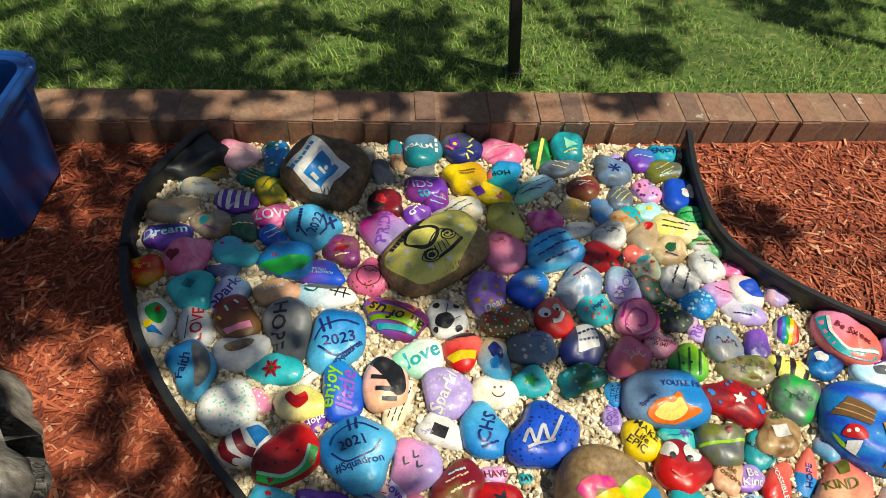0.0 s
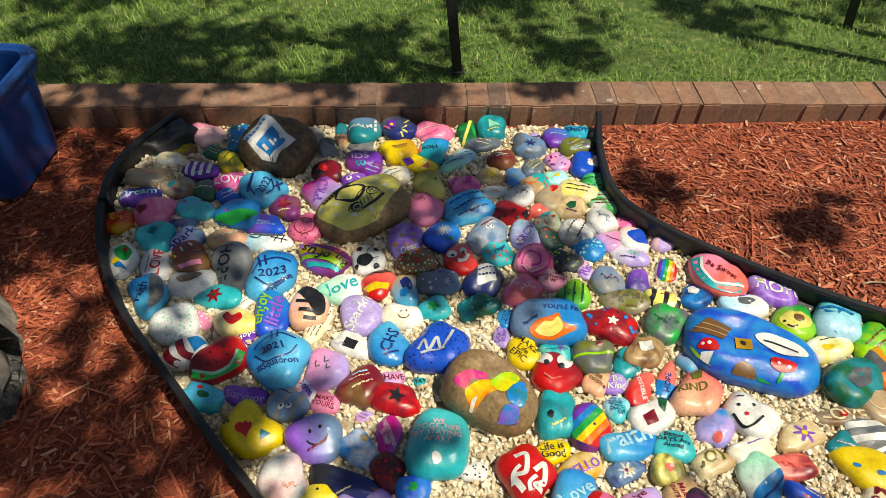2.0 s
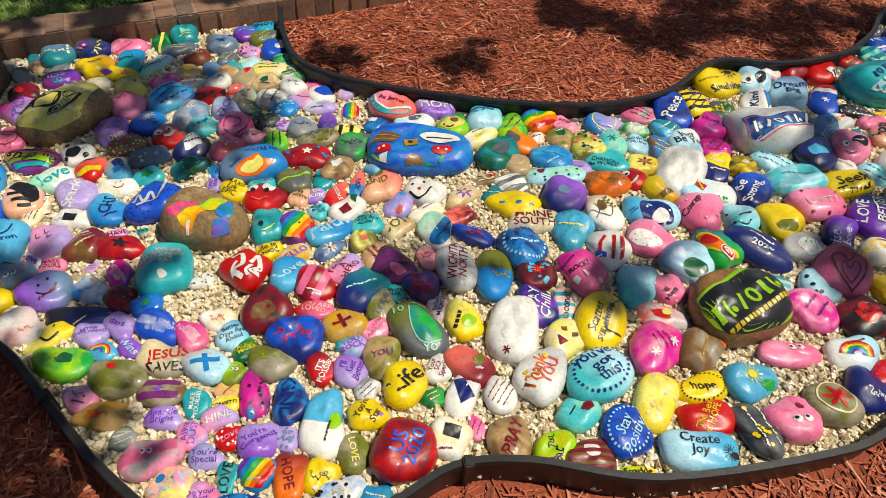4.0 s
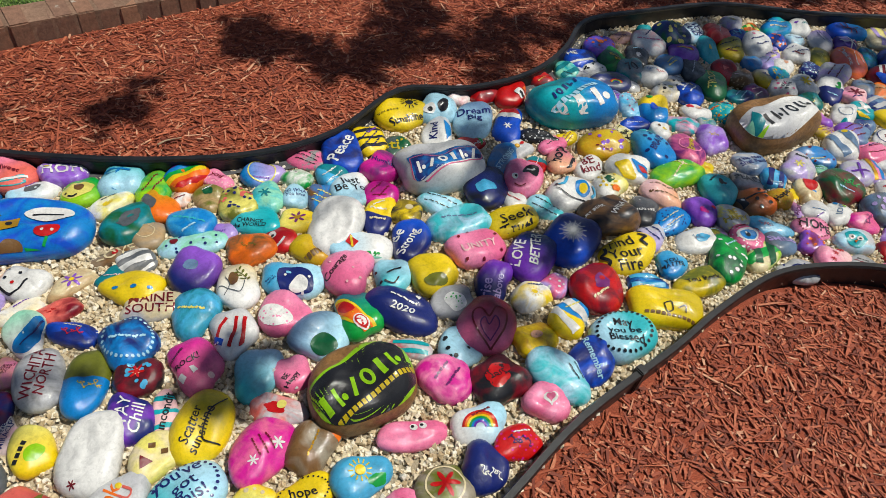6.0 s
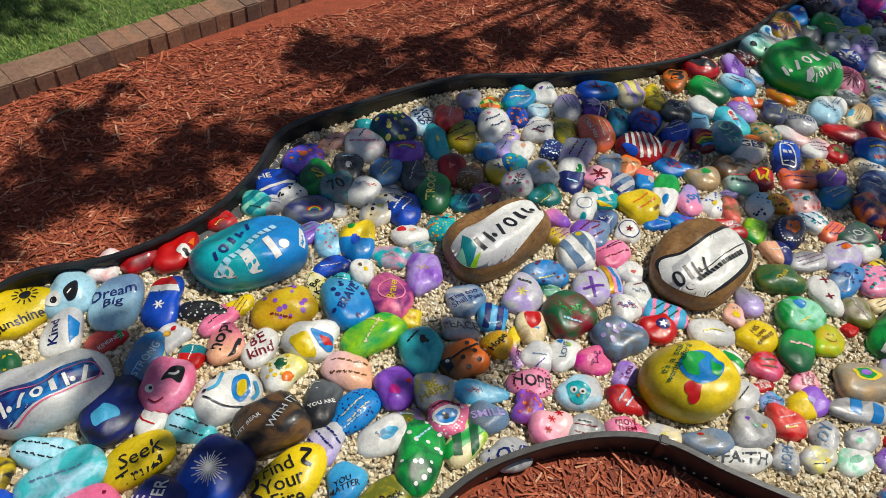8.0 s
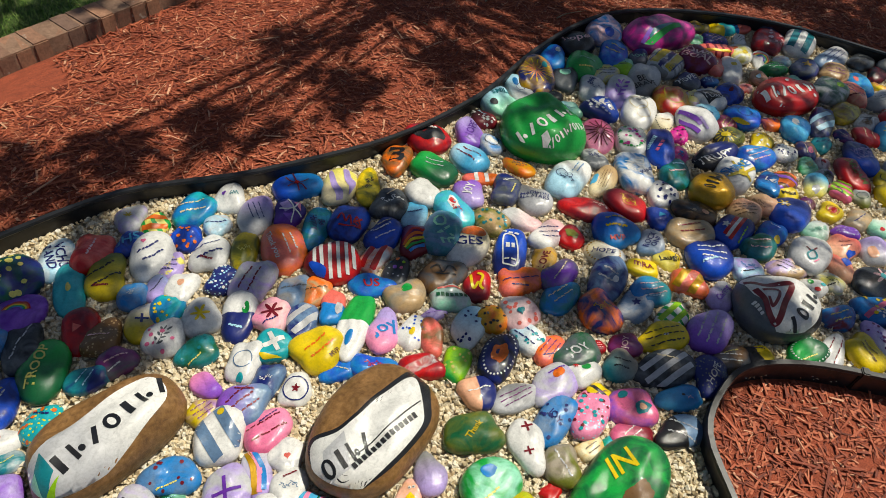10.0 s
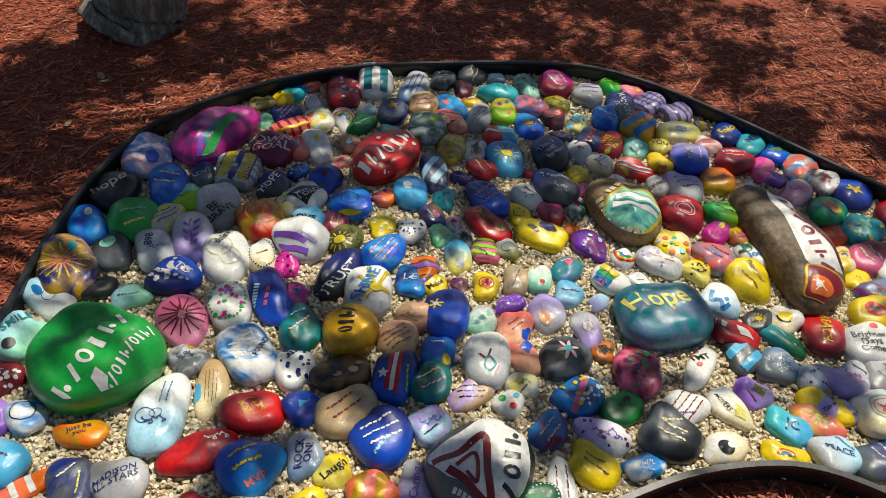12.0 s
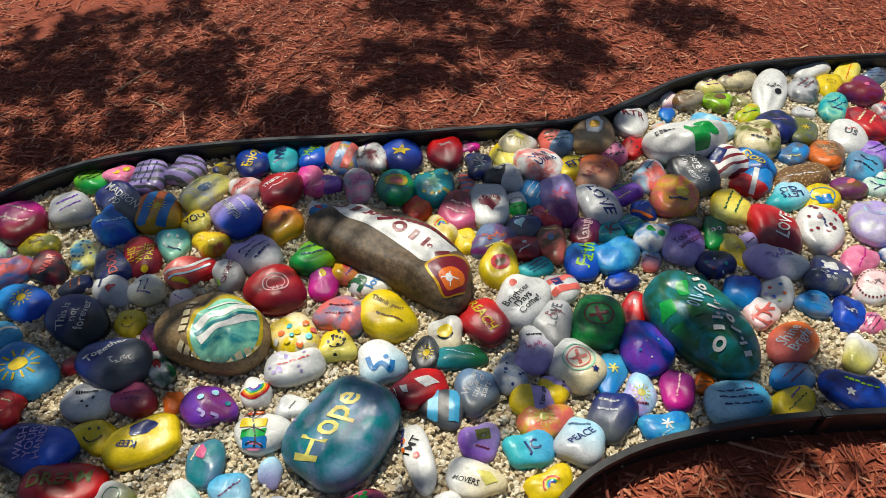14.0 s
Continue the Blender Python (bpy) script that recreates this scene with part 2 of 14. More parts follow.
def scatter(name, places, sizes, material, label, tilt=0.5, taper=0.0, open_ends=False, rounded=False):
    """Many small six-sided pieces in one mesh: places n x 3, sizes n x 3 (half lengths)."""
    count = len(places)
    rng = np.random.default_rng(len(name) + count)
    corner = np.array([[x, y, z] for z in (-1, 1) for y in (-1, 1) for x in (-1, 1)], float)
    c = corner[None] * (1 + rng.uniform(-0.35, 0.35, (count, 8, 3)))
    if taper:
        c[:, :, 1:] *= 1 - taper * (c[:, :, :1] > 0) * rng.uniform(0, 1, (count, 1, 1))
    if rounded:
        c[:, 4:, :2] *= rng.uniform(0.45, 0.8, (count, 1, 1))
        c[:, :4, 2] *= 0.3
    c *= sizes[:, None, :]
    yaw, pitch, roll = rng.uniform(0, 2 * np.pi, count), rng.normal(0, tilt, count), rng.normal(0, tilt, count)
    cx, sx = np.cos(roll)[:, None], np.sin(roll)[:, None]
    y, z = c[:, :, 1] * cx - c[:, :, 2] * sx, c[:, :, 1] * sx + c[:, :, 2] * cx
    cp, sp = np.cos(pitch)[:, None], np.sin(pitch)[:, None]
    x, z = c[:, :, 0] * cp + z * sp, -c[:, :, 0] * sp + z * cp
    cy, sy = np.cos(yaw)[:, None], np.sin(yaw)[:, None]
    pts = np.stack([x * cy - y * sy, x * sy + y * cy, z], -1) + places[:, None, :]
    quads = np.array([[0, 2, 3, 1], [4, 5, 7, 6], [0, 1, 5, 4], [2, 6, 7, 3], [0, 4, 6, 2], [1, 3, 7, 5]])
    quads = quads[1:4] if open_ends else quads[1:]
    faces = (np.arange(count)[:, None, None] * 8 + quads[None]).reshape(-1, 4)
    return tagged(mesh_ob(name, pts.reshape(-1, 3), faces, material), label, name.replace("_", " "), kind="stuff")


STRAW = ground_material("dry_straw", [(0.3, (0.24, 0.15, 0.08)), (0.7, (0.52, 0.40, 0.26))], 90, 0.8, 0.001)

# ---- the setting ----
NEAR_EDGE = [(-0.35, 1.53), (-0.41, 1.36), (-0.41, 1.20), (-0.33, 1.00), (-0.18, 0.80), (0.0, 0.64), (0.20, 0.48), (0.35, 0.36),
             (0.47, 0.19), (0.58, 0.04), (0.72, -0.09), (0.90, -0.14), (1.09, -0.12), (1.23, -0.07), (1.38, -0.09), (1.62, -0.17),
             (1.98, -0.18), (2.15, -0.15), (2.43, -0.03), (2.75, 0.06), (2.95, 0.125), (3.16, 0.17), (3.33, 0.15), (3.50, 0.09), (3.62, 0.0),
             (3.70, -0.14), (3.80, -0.29), (3.95, -0.46), (4.20, -0.55), (4.48, -0.52), (4.66, -0.38), (4.80, -0.20), (4.96, -0.15), (5.08, -0.17),
             (5.21, -0.27), (5.33, -0.42), (5.45, -0.60), (5.53, -0.82), (5.52, -1.0), (5.45, -1.18), (5.34, -1.38), (5.20, -1.60), (5.0, -1.9), (4.85, -2.3)]
FAR_EDGE = [(0.98, 1.77), (0.98, 1.58), (1.02, 1.40), (1.14, 1.29), (1.36, 1.19), (1.66, 1.08), (1.95, 1.04), (2.20, 1.075), (2.46, 1.22), (2.70, 1.18),
            (2.95, 1.21), (3.16, 1.32), (3.34, 1.47), (3.60, 1.49), (4.05, 1.47), (4.43, 1.30), (4.80, 1.20), (5.10, 1.17), (5.40, 1.19), (5.75, 1.27),
            (6.08, 1.31), (6.36, 1.26), (6.65, 1.08), (6.92, 0.78), (7.10, 0.40), (7.24, 0.0), (7.27, -0.33), (7.10, -0.74), (6.90, -1.07), (6.71, -1.41),
            (6.50, -1.78), (6.46, -2.05), (6.45, -2.32), (6.34, -2.68), (6.08, -3.1), (5.7, -3.5)]
near_line = spline([(*p, 0) for p in NEAR_EDGE], 5)
far_line = spline([(*p, 0) for p in FAR_EDGE], 5)
BED = [(p.x, p.y) for p in far_line] + [(p.x, p.y) for p in reversed(near_line)]
WALL_LINE = spline([(-2.6, 1.12, 0), (-0.7, 1.487, 0), (0.16, 1.642, 0), (0.47, 1.70, 0), (0.97, 1.795, 0), (1.4, 1.885, 0), (1.9, 1.985, 0), (2.5, 2.10, 0), (3.4, 2.265, 0),
                    (4.3, 2.43, 0), (5.2, 2.585, 0), (6.08, 2.715, 0), (7.2, 2.86, 0), (9.0, 3.05, 0)], 10)


def sheet(name, outline, z, material, label, category):
    bm = bmesh.new()
    bm.faces.new([bm.verts.new((x, y, z)) for x, y in outline])
    bmesh.ops.triangulate(bm, faces=bm.faces[:])
    return tagged(part(name, bm, material, None), label, category, kind="structure")


sheet("ground", [(-60, -60), (60, -60), (60, 60), (-60, 60)], -0.12, LAWN, "mown lawn soil with worn patches of earth", "ground")
wall_xy = [(p.x, p.y) for p in WALL_LINE]
sheet("mulch_bed", [(-2.6, -7), (11, -7), (11, 3.2)] + list(reversed(wall_xy)), 0.0, MULCH_BED, "planting bed covered with red-dyed wood mulch", "mulch bed")
sheet("gravel_bed", BED, 0.012, GRAVEL_BED, "bed of pale tan pea gravel under painted rocks", "gravel bed")
sheet("lawn", [(x - 0.02, y + 0.12) for x, y in wall_xy] + [(40, 10), (40, 50), (-40, 50), (-40, 0)], -0.060, LAWN, "sunlit and shaded green lawn with bare patches", "lawn")


def ribbon_wall(name, line, bottom, top, thick, material, label, category):
    """A thin upright strip with a rounded upper lip along a line."""
    profile = [(-thick, bottom), (-thick, top - 0.012), (-thick * 2.2, top - 0.004), (-thick * 1.6, top + 0.004), (thick * 1.6, top + 0.004), (thick * 2.2, top - 0.004), (thick, top - 0.012), (thick, bottom)]
    verts, faces, m = [], [], len(profile)
    for i, p in enumerate(line):
        d = (line[min(i + 1, len(line) - 1)] - line[max(i - 1, 0)]).normalized()
        side = Vector((-d.y, d.x, 0))
        lift = 0.007 * noise.noise(Vector((p.x * 2.3, p.y * 2.3, 1)))
        lean = 0.010 * noise.noise(Vector((p.x * 1.7, p.y * 1.7, 7)))
        for s, z in profile:
            verts.append(p + side * (s + lean * z / 0.07) + Vector((0, 0, z + (lift if z > 0 else 0))))
    for i in range(len(line) - 1):
        for k in range(m - 1):
            faces.append((i * m + k, i * m + k + 1, (i + 1) * m + k + 1, (i + 1) * m + k))
    faces += [tuple(range(m)), tuple(range((len(line) - 1) * m, len(line) * m))]
    return tagged(mesh_ob(name, verts, faces, material), label, category, kind="structure")


ribbon_wall("edging_near", near_line, -0.02, 0.080, 0.0045, PLASTIC, "black plastic landscape edging along the gravel bed", "edging")
ribbon_wall("edging_far", far_line, -0.02, 0.078, 0.0045, PLASTIC, "black plastic landscape edging along the gravel bed", "edging")


def brick_mesh():
    bm = bmesh.new()
    bmesh.ops.create_cube(bm, size=1, matrix=Matrix.Diagonal((0.0668, 0.132, 0.150, 1)))
    bmesh.ops.bevel(bm, geom=bm.edges[:], offset=0.005, segments=2, affect="EDGES")
    for v in bm.verts:
        v.co += 0.0022 * noise.noise_vector(v.co * 40)
    me = bpy.data.meshes.new("brick")
    bm.to_mesh(me)
    bm.free()
    me.materials.append(BRICK)
    return me


def sunk(x):
    """How high the bricks' middles stand: the mulch lies deeper along the wall's middle stretch."""
    return 0.009 - 0.014 * min(1.0, max(0.0, (x - 1.1) / 0.6))


def brick_wall():
    bm = bmesh.new()
    lower, upper = [], []
    base = tagged(new("brick_wall"), "low retaining wall of weathered red bricks on edge", "brick wall", kind="structure")
    verts, faces = [], []
    for p in WALL_LINE:
        top = sunk(p.x) + 0.0735
        verts += [(p.x, p.y + 0.004, -0.05), (p.x, p.y + 0.004, top), (p.x - 0.026, p.y + 0.127, top), (p.x - 0.026, p.y + 0.127, -0.09)]
    for i in range(len(WALL_LINE) - 1):
        faces += [(i * 4 + k, i * 4 + k + 1, i * 4 + 5 + k, i * 4 + 4 + k) for k in range(3)]
    mesh_ob("mortar", verts, faces, MORTAR, base)
    bm.free()
    me, along, rng = brick_mesh(), 0.0, random.Random(4)
    for a, b in zip(WALL_LINE, WALL_LINE[1:]):
        d = b - a
        while along < d.length:
            q = a + d * (along / d.length)
            turn = math.degrees(math.atan2(d.y, d.x))
            ob = new("brick", me)
            side = Vector((-d.y, d.x, 0)).normalized()
            ob.matrix_world = Matrix.Translation(q + side * (0.066 + rng.uniform(-0.004, 0.004)) + Vector((0, 0, sunk(q.x) + rng.uniform(-0.003, 0.003)))) @ pose(0, 0, 0, rng.uniform(-0.7, 0.7), rng.uniform(-0.7, 0.7), turn + rng.uniform(-0.8, 0.8))
            ob.parent = base
            along += 0.0705
        along -= d.length


# ---- mulch, gravel and grass ----
def spread(x0, x1, y0, y1, per_metre, seed):
    rng = np.random.default_rng(seed)
    count = int((x1 - x0) * (y1 - y0) * per_metre)
    return rng, rng.uniform(x0, x1, count), rng.uniform(y0, y1, count)


def wall_y(x):
    return np.interp(x, [p[0] for p in wall_xy], [p[1] for p in wall_xy])


def mulch():
    parts, sizes = [], []
    rim = np.array(BED)
    for x0, x1, y0, y1, density, length, seed in ((-1.6, 0.9, -0.5, 1.7, 11000, 0.0095, 1), (0.9, 4.2, -0.7, 0.4, 9000, 0.0095, 2), (0.9, 4.2, 0.9, 2.2, 10500, 0.0095, 3),
                                                  (4.2, 8.4, -1.2, 2.9, 6500, 0.0115, 4), (4.6, 8.6, -4.0, -1.2, 5200, 0.012, 5), (8.4, 11, -5, 3.1, 900, 0.025, 6), (-2.4, 4.6, -3.2, -0.6, 900, 0.022, 7), (-2.4, -1.6, -0.6, 1.3, 1200, 0.02, 8)):
        rng, x, y = spread(x0, x1, y0, y1, density, seed)
        keep = ~inside(BED, x, y) & (y < wall_y(x) - 0.012)
        x, y = x[keep], y[keep]
        keep = np.concatenate([((rim[:, 0] - px[:, None]) ** 2 + (rim[:, 1] - py[:, None]) ** 2).min(1) > 0.0005 for px, py in zip(np.array_split(x, 40), np.array_split(y, 40))])
        x, y = x[keep], y[keep]
        n = len(x)
        parts.append(np.stack([x, y, rng.uniform(0.0005, 0.008, n)], -1))
        sizes.append(np.stack([length * rng.lognormal(0, 0.7, n), rng.uniform(0.0009, 0.0040, n), rng.uniform(0.0007, 0.0016, n)], -1))
    scatter("wood_mulch", np.concatenate(parts), np.concatenate(sizes), MULCH, "shredded wood mulch dyed brick red", 0.12, 0.7, True)


def gravel(taken):
    rng, x, y = spread(-0.5, 7.4, -3.6, 1.8, 14000, 11)
    keep = inside(BED, x, y)
    x, y = x[keep], y[keep]
    cover = np.zeros(len(x), bool)
    for rx, ry, turn, a, b in taken:
        near = np.flatnonzero((np.abs(x - rx) < a) & (np.abs(y - ry) < a))
        dx, dy = x[near] - rx, y[near] - ry
        u, v = (dx * math.cos(turn) + dy * math.sin(turn)) / a, (-dx * math.sin(turn) + dy * math.cos(turn)) / b
        cover[near[u * u + v * v < 0.6]] = True
    x, y = x[~cover], y[~cover]
    n = len(x)
    s = rng.uniform(0.0038, 0.0078, n)[:, None] * rng.uniform(0.6, 1.15, (n, 3))
    scatter("pea_gravel", np.stack([x, y, rng.uniform(0.011, 0.021, n)], -1), s, GRAVEL, "pale tan and cream pea gravel", 0.45, rounded=True)


def grass():
    rng, x, y = spread(-2.2, 7.0, 1.5, 5.6, 10000, 21)
    y = y + 0.0
    clump = np.array([noise.noise(Vector((a * 1.3, b * 1.3, 0))) + 0.5 * noise.noise(Vector((a * 5, b * 5, 3))) for a, b in zip(x, y)])
    keep = (y > wall_y(x) + 0.14) & (clump > rng.uniform(-0.75, -0.05, len(x)))
    x, y, clump = x[keep], y[keep], clump[keep]
    n = len(x)
    yaw, height = rng.uniform(0, 2 * np.pi, n), rng.uniform(0.010, 0.026, n) * (1 + 0.5 * clump)
    lean, width = rng.uniform(0.3, 1.8, n) * height, rng.uniform(0.0009, 0.0019, n)
    base = np.stack([x, y, np.full(n, -0.062)], -1)
    side = np.stack([np.cos(yaw), np.sin(yaw), 0 * yaw], -1) * width[:, None]
    out = np.stack([-np.sin(yaw), np.cos(yaw), 0 * yaw], -1)
    mid = base + out * (lean * 0.35)[:, None] + np.stack([0 * x, 0 * x, height * 0.6], -1)
    tip = base + out * lean[:, None] + np.stack([0 * x, 0 * x, height], -1)
    pts = np.stack([base - side, base + side, mid + side * 0.8, mid - side * 0.8, tip], 1).reshape(-1, 3)
    k = np.arange(n)[:, None] * 5
    faces = (k + np.array([[0, 1, 2, 3]])).tolist() + (k + np.array([[3, 2, 4]])).tolist()
    tagged(mesh_ob("grass", pts, faces, GRASS), "short green lawn grass with dry blades", "grass", kind="stuff")


# ---- things round the bed ----
def bin_shell(w, d, h, flare, wall, r):
    """An open tapered tub with rounded corners: outer skin, inner skin and floor."""
    def ring(k, z, inset):
        pts = []
        hw, hd, rr = w / 2 * k - inset, d / 2 * k - inset, r
        for cx, cy, start in ((1, 1, 0), (-1, 1, 90), (-1, -1, 180), (1, -1, 270)):
            for s in range(7):
                a = radians(start + s * 15)
                pts.append((cx * (hw - rr) + rr * math.cos(a), cy * (hd - rr) + rr * math.sin(a), z))
        return pts
    rings = [ring(1, 0, 0.012), ring(1.0, 0.012, 0), ring(1 + flare * 0.9, h * 0.86, 0), ring(1 + flare * 0.9, h * 0.87, -0.012), ring(1 + flare, h - 0.006, -0.018), ring(1 + flare, h, -0.010),
             ring(1 + flare, h, 0.012), ring(1 + flare, h - 0.01, wall + 0.01), ring(1.0, 0.02, wall + 0.006)]
    verts, faces, m = [v for q in rings for v in q], [], 28
    for i in range(len(rings) - 1):
        for k in range(m):
            faces.append((i * m + k, i * m + (k + 1) % m, (i + 1) * m + (k + 1) % m, (i + 1) * m + k))
    faces += [tuple(range(m))[::-1], tuple(range((len(rings) - 1) * m, len(rings) * m))]
    return verts, faces


def rim_line(hw, hd, r, z):
    """A closed rounded rectangle."""
    pts = []
    for cx, cy, start in ((1, 1, 0), (-1, 1, 90), (-1, -1, 180), (1, -1, 270)):
        pts += [(cx * (hw - r) + r * math.cos(radians(start + q * 11.25)), cy * (hd - r) + r * math.sin(radians(start + q * 11.25)), z) for q in range(9)]
    return pts + pts[:1]


def recycling_bin():
    ob = tagged(new("recycling_bin"), "open blue plastic recycling bin standing on mulch", "bin")
    verts, faces = bin_shell(BIN_W, BIN_D, BIN_H, 0.16, 0.004, 0.045)
    mesh_ob("tub", verts, faces, BLUE_PLASTIC, ob, "deep blue moulded plastic tub", smooth=False)
    for s in (-1, 1):
        bm = bmesh.new()
        bmesh.ops.create_cube(bm, size=1, matrix=pose(0, s * (BIN_D / 2 * 1.16 + 0.022), BIN_H - 0.03) @ Matrix.Diagonal((0.14, 0.03, 0.022, 1)))
        bmesh.ops.bevel(bm, geom=bm.edges[:], offset=0.006, segments=2, affect="EDGES")
        part("handle", bm, BLUE_PLASTIC, ob)
    tube_v, tube_f = tube([Vector(v) for v in rim_line(BIN_W / 2 * 1.16 + 0.012, BIN_D / 2 * 1.16 + 0.012, 0.052, BIN_H - 0.004)], [0.011] * 37, 8)
    mesh_ob("rolled_rim", tube_v, tube_f, BLUE_PLASTIC, ob, smooth=True)
    for s in (-1, 1):
        bm = bmesh.new()
        bmesh.ops.create_cube(bm, size=1, matrix=pose(BIN_W / 2 * 1.165 + 0.008, s * 0.075, BIN_H - 0.035) @ Matrix.Diagonal((0.014, 0.012, 0.05, 1)))
        bmesh.ops.bevel(bm, geom=bm.edges[:], offset=0.004, segments=2, affect="EDGES")
        part("rim_rib", bm, BLUE_PLASTIC, ob)
    ob.matrix_world = BIN_POSE


BIN_W, BIN_D, BIN_H = 0.40, 0.272, 0.325
BIN_POSE = pose(-0.878, 1.25, 0.008, 0, 0, 4.4)


def post(x, y, z, height, wide, lean, label, name="fence_post"):
    ob = tagged(new(name), label, "post")
    bm = bmesh.new()
    bmesh.ops.create_cube(bm, size=1, matrix=pose(0, 0, height / 2) @ Matrix.Diagonal((wide, wide, height, 1)))
    bmesh.ops.bevel(bm, geom=bm.edges[:], offset=0.003, segments=2, affect="EDGES")
    part("shaft", bm, IRON, ob)
    bm = bmesh.new()
    bmesh.ops.create_cube(bm, size=1, matrix=pose(0, 0, 0.012) @ Matrix.Diagonal((wide * 1.5, wide * 1.5, 0.024, 1)))
    bmesh.ops.bevel(bm, geom=bm.edges[:], offset=0.003, segments=1, affect="EDGES")
    part("base_collar", bm, IRON, ob)
    ob.matrix_world = pose(x, y, z, 0, lean, 10)
    return ob


def tube(points, radii, sides=10, rough=0.0, seed=0):
    """A tapered limb through points, with rough bark relief."""
    verts, faces = [], []
    for i, p in enumerate(points):
        d = (points[min(i + 1, len(points) - 1)] - points[max(i - 1, 0)]).normalized()
        u = d.orthogonal().normalized() if abs(d.z) < 0.9 else Vector((1, 0, 0)).cross(d).normalized()
        w = d.cross(u)
        for k in range(sides):
            a = 2 * math.pi * k / sides
            way = u * math.cos(a) + w * math.sin(a)
            r = radii[i] * (1 + rough * noise.noise(Vector((math.cos(a) * 3 + seed, math.sin(a) * 3, p.z * 4))) + rough * 0.5 * noise.noise(Vector((math.cos(a) * 9 + seed, math.sin(a) * 9, p.z * 9))))
            verts.append(p + way * r)
    for i in range(len(points) - 1):
        for k in range(sides):
            faces.append((i * sides + k, i * sides + (k + 1) % sides, (i + 1) * sides + (k + 1) % sides, (i + 1) * sides + k))
    faces += [tuple(range(sides))[::-1], tuple(range((len(points) - 1) * sides, len(points) * sides))]
    return verts, faces


def shade_tree(x, y, girth, height, clumps, seed, label):
    """A tree: flared trunk, limbs, and a crown of leaf clumps. clumps: (x, y, radius) of the shade on the ground."""
    rng = random.Random(seed)
    ob = tagged(new("shade_tree"), label, "tree")
    line = [Vector((x + 0.05 * math.sin(k), y + 0.05 * math.cos(k * 1.3), z)) for k, z in enumerate((-0.03, 0.06, 0.2, 0.5, 1.0, 1.6, 2.2, 2.8, height * 0.75))]
    radii = [girth * s for s in (1.3, 1.16, 1.06, 1.0, 0.92, 0.85, 0.8, 0.72, 0.4)]
    fine = spline(line, 10)
    rad = np.interp(np.linspace(0, 8, len(fine)), range(9), radii)
    verts, faces = tube(fine, rad, 40, 0.16, seed)
    mesh_ob("trunk", verts, faces, BARK, ob, smooth=True)
    leaf_v, leaf_f = [], []
    for i, (cx, cy, r) in enumerate(clumps):
        count = int((3700 if r > 0.17 else 5200) * r * r) + 8
        up = height * rng.uniform(0.72, 1.0)
        # Each clump goes up the sun's line from the ground it is to shade.
        c = Vector((cx, cy, 0)) + SUN_DIR * (up / SUN_DIR.z)
        if i % 2 == 0:
            start = Vector((x, y, height * rng.uniform(0.35, 0.72)))
            mid = start.lerp(c, 0.5) + Vector((0, 0, 0.25))
            pts = spline([start, mid, c], 5)
            thick = 0.013 if i % 14 else girth * 0.14 if (c - start).length < 2.2 else 0.02
            v, f = tube(pts, np.linspace(thick, 0.006, len(pts)), 6, 0.05, i)
            mesh_ob("limb", v, f, BARK, ob)
        twigs = [c + Vector((rng.uniform(-1, 1) * r * 0.95, rng.uniform(-1, 1) * r * 0.95, rng.uniform(-0.5, 0.5) * r)) for _ in range(8)]
        for _ in range(count):
            p = rng.choice(twigs) + Vector((rng.gauss(0, 0.28 * r), rng.gauss(0, 0.28 * r), rng.gauss(0, 0.2 * r)))
            ax = Vector((rng.gauss(0, 1), rng.gauss(0, 1), rng.gauss(0, 0.5))).normalized()
            sd = ax.cross(Vector((rng.gauss(0, 0.4), rng.gauss(0, 0.4), 1))).normalized()
            length, wide = rng.uniform(0.05, 0.10), rng.uniform(0.022, 0.04)
            k = len(leaf_v)
            leaf_v += [p, p + ax * length * 0.5 + sd * wide, p + ax * length, p + ax * length * 0.5 - sd * wide]
            leaf_f.append((k, k + 1, k + 2, k + 3))
    mesh_ob("crown", leaf_v, leaf_f, LEAF, ob, "dense green leaf clumps with gaps")
    return ob


def bench_frame(x, y, turn, label):
    """The black legs and stretcher of a bench end."""
    ob = tagged(new("bench_frame"), label, "bench")
    for s in (-1, 1):
        bm = bmesh.new()
        bmesh.ops.create_cube(bm, size=1, matrix=pose(s * 0.16, 0, 0.28, 0, s * 9, 0) @ Matrix.Diagonal((0.036, 0.036, 0.58, 1)))
        bmesh.ops.bevel(bm, geom=bm.edges[:], offset=0.003, segments=2, affect="EDGES")
        part("leg", bm, IRON, ob)
    bm = bmesh.new()
    bmesh.ops.create_cube(bm, size=1, matrix=pose(0, 0, 0.16) @ Matrix.Diagonal((0.29, 0.028, 0.034, 1)))
    bmesh.ops.bevel(bm, geom=bm.edges[:], offset=0.003, segments=2, affect="EDGES")
    part("stretcher", bm, IRON, ob)
    ob.matrix_world = pose(x, y, -0.062, 0, 0, turn)


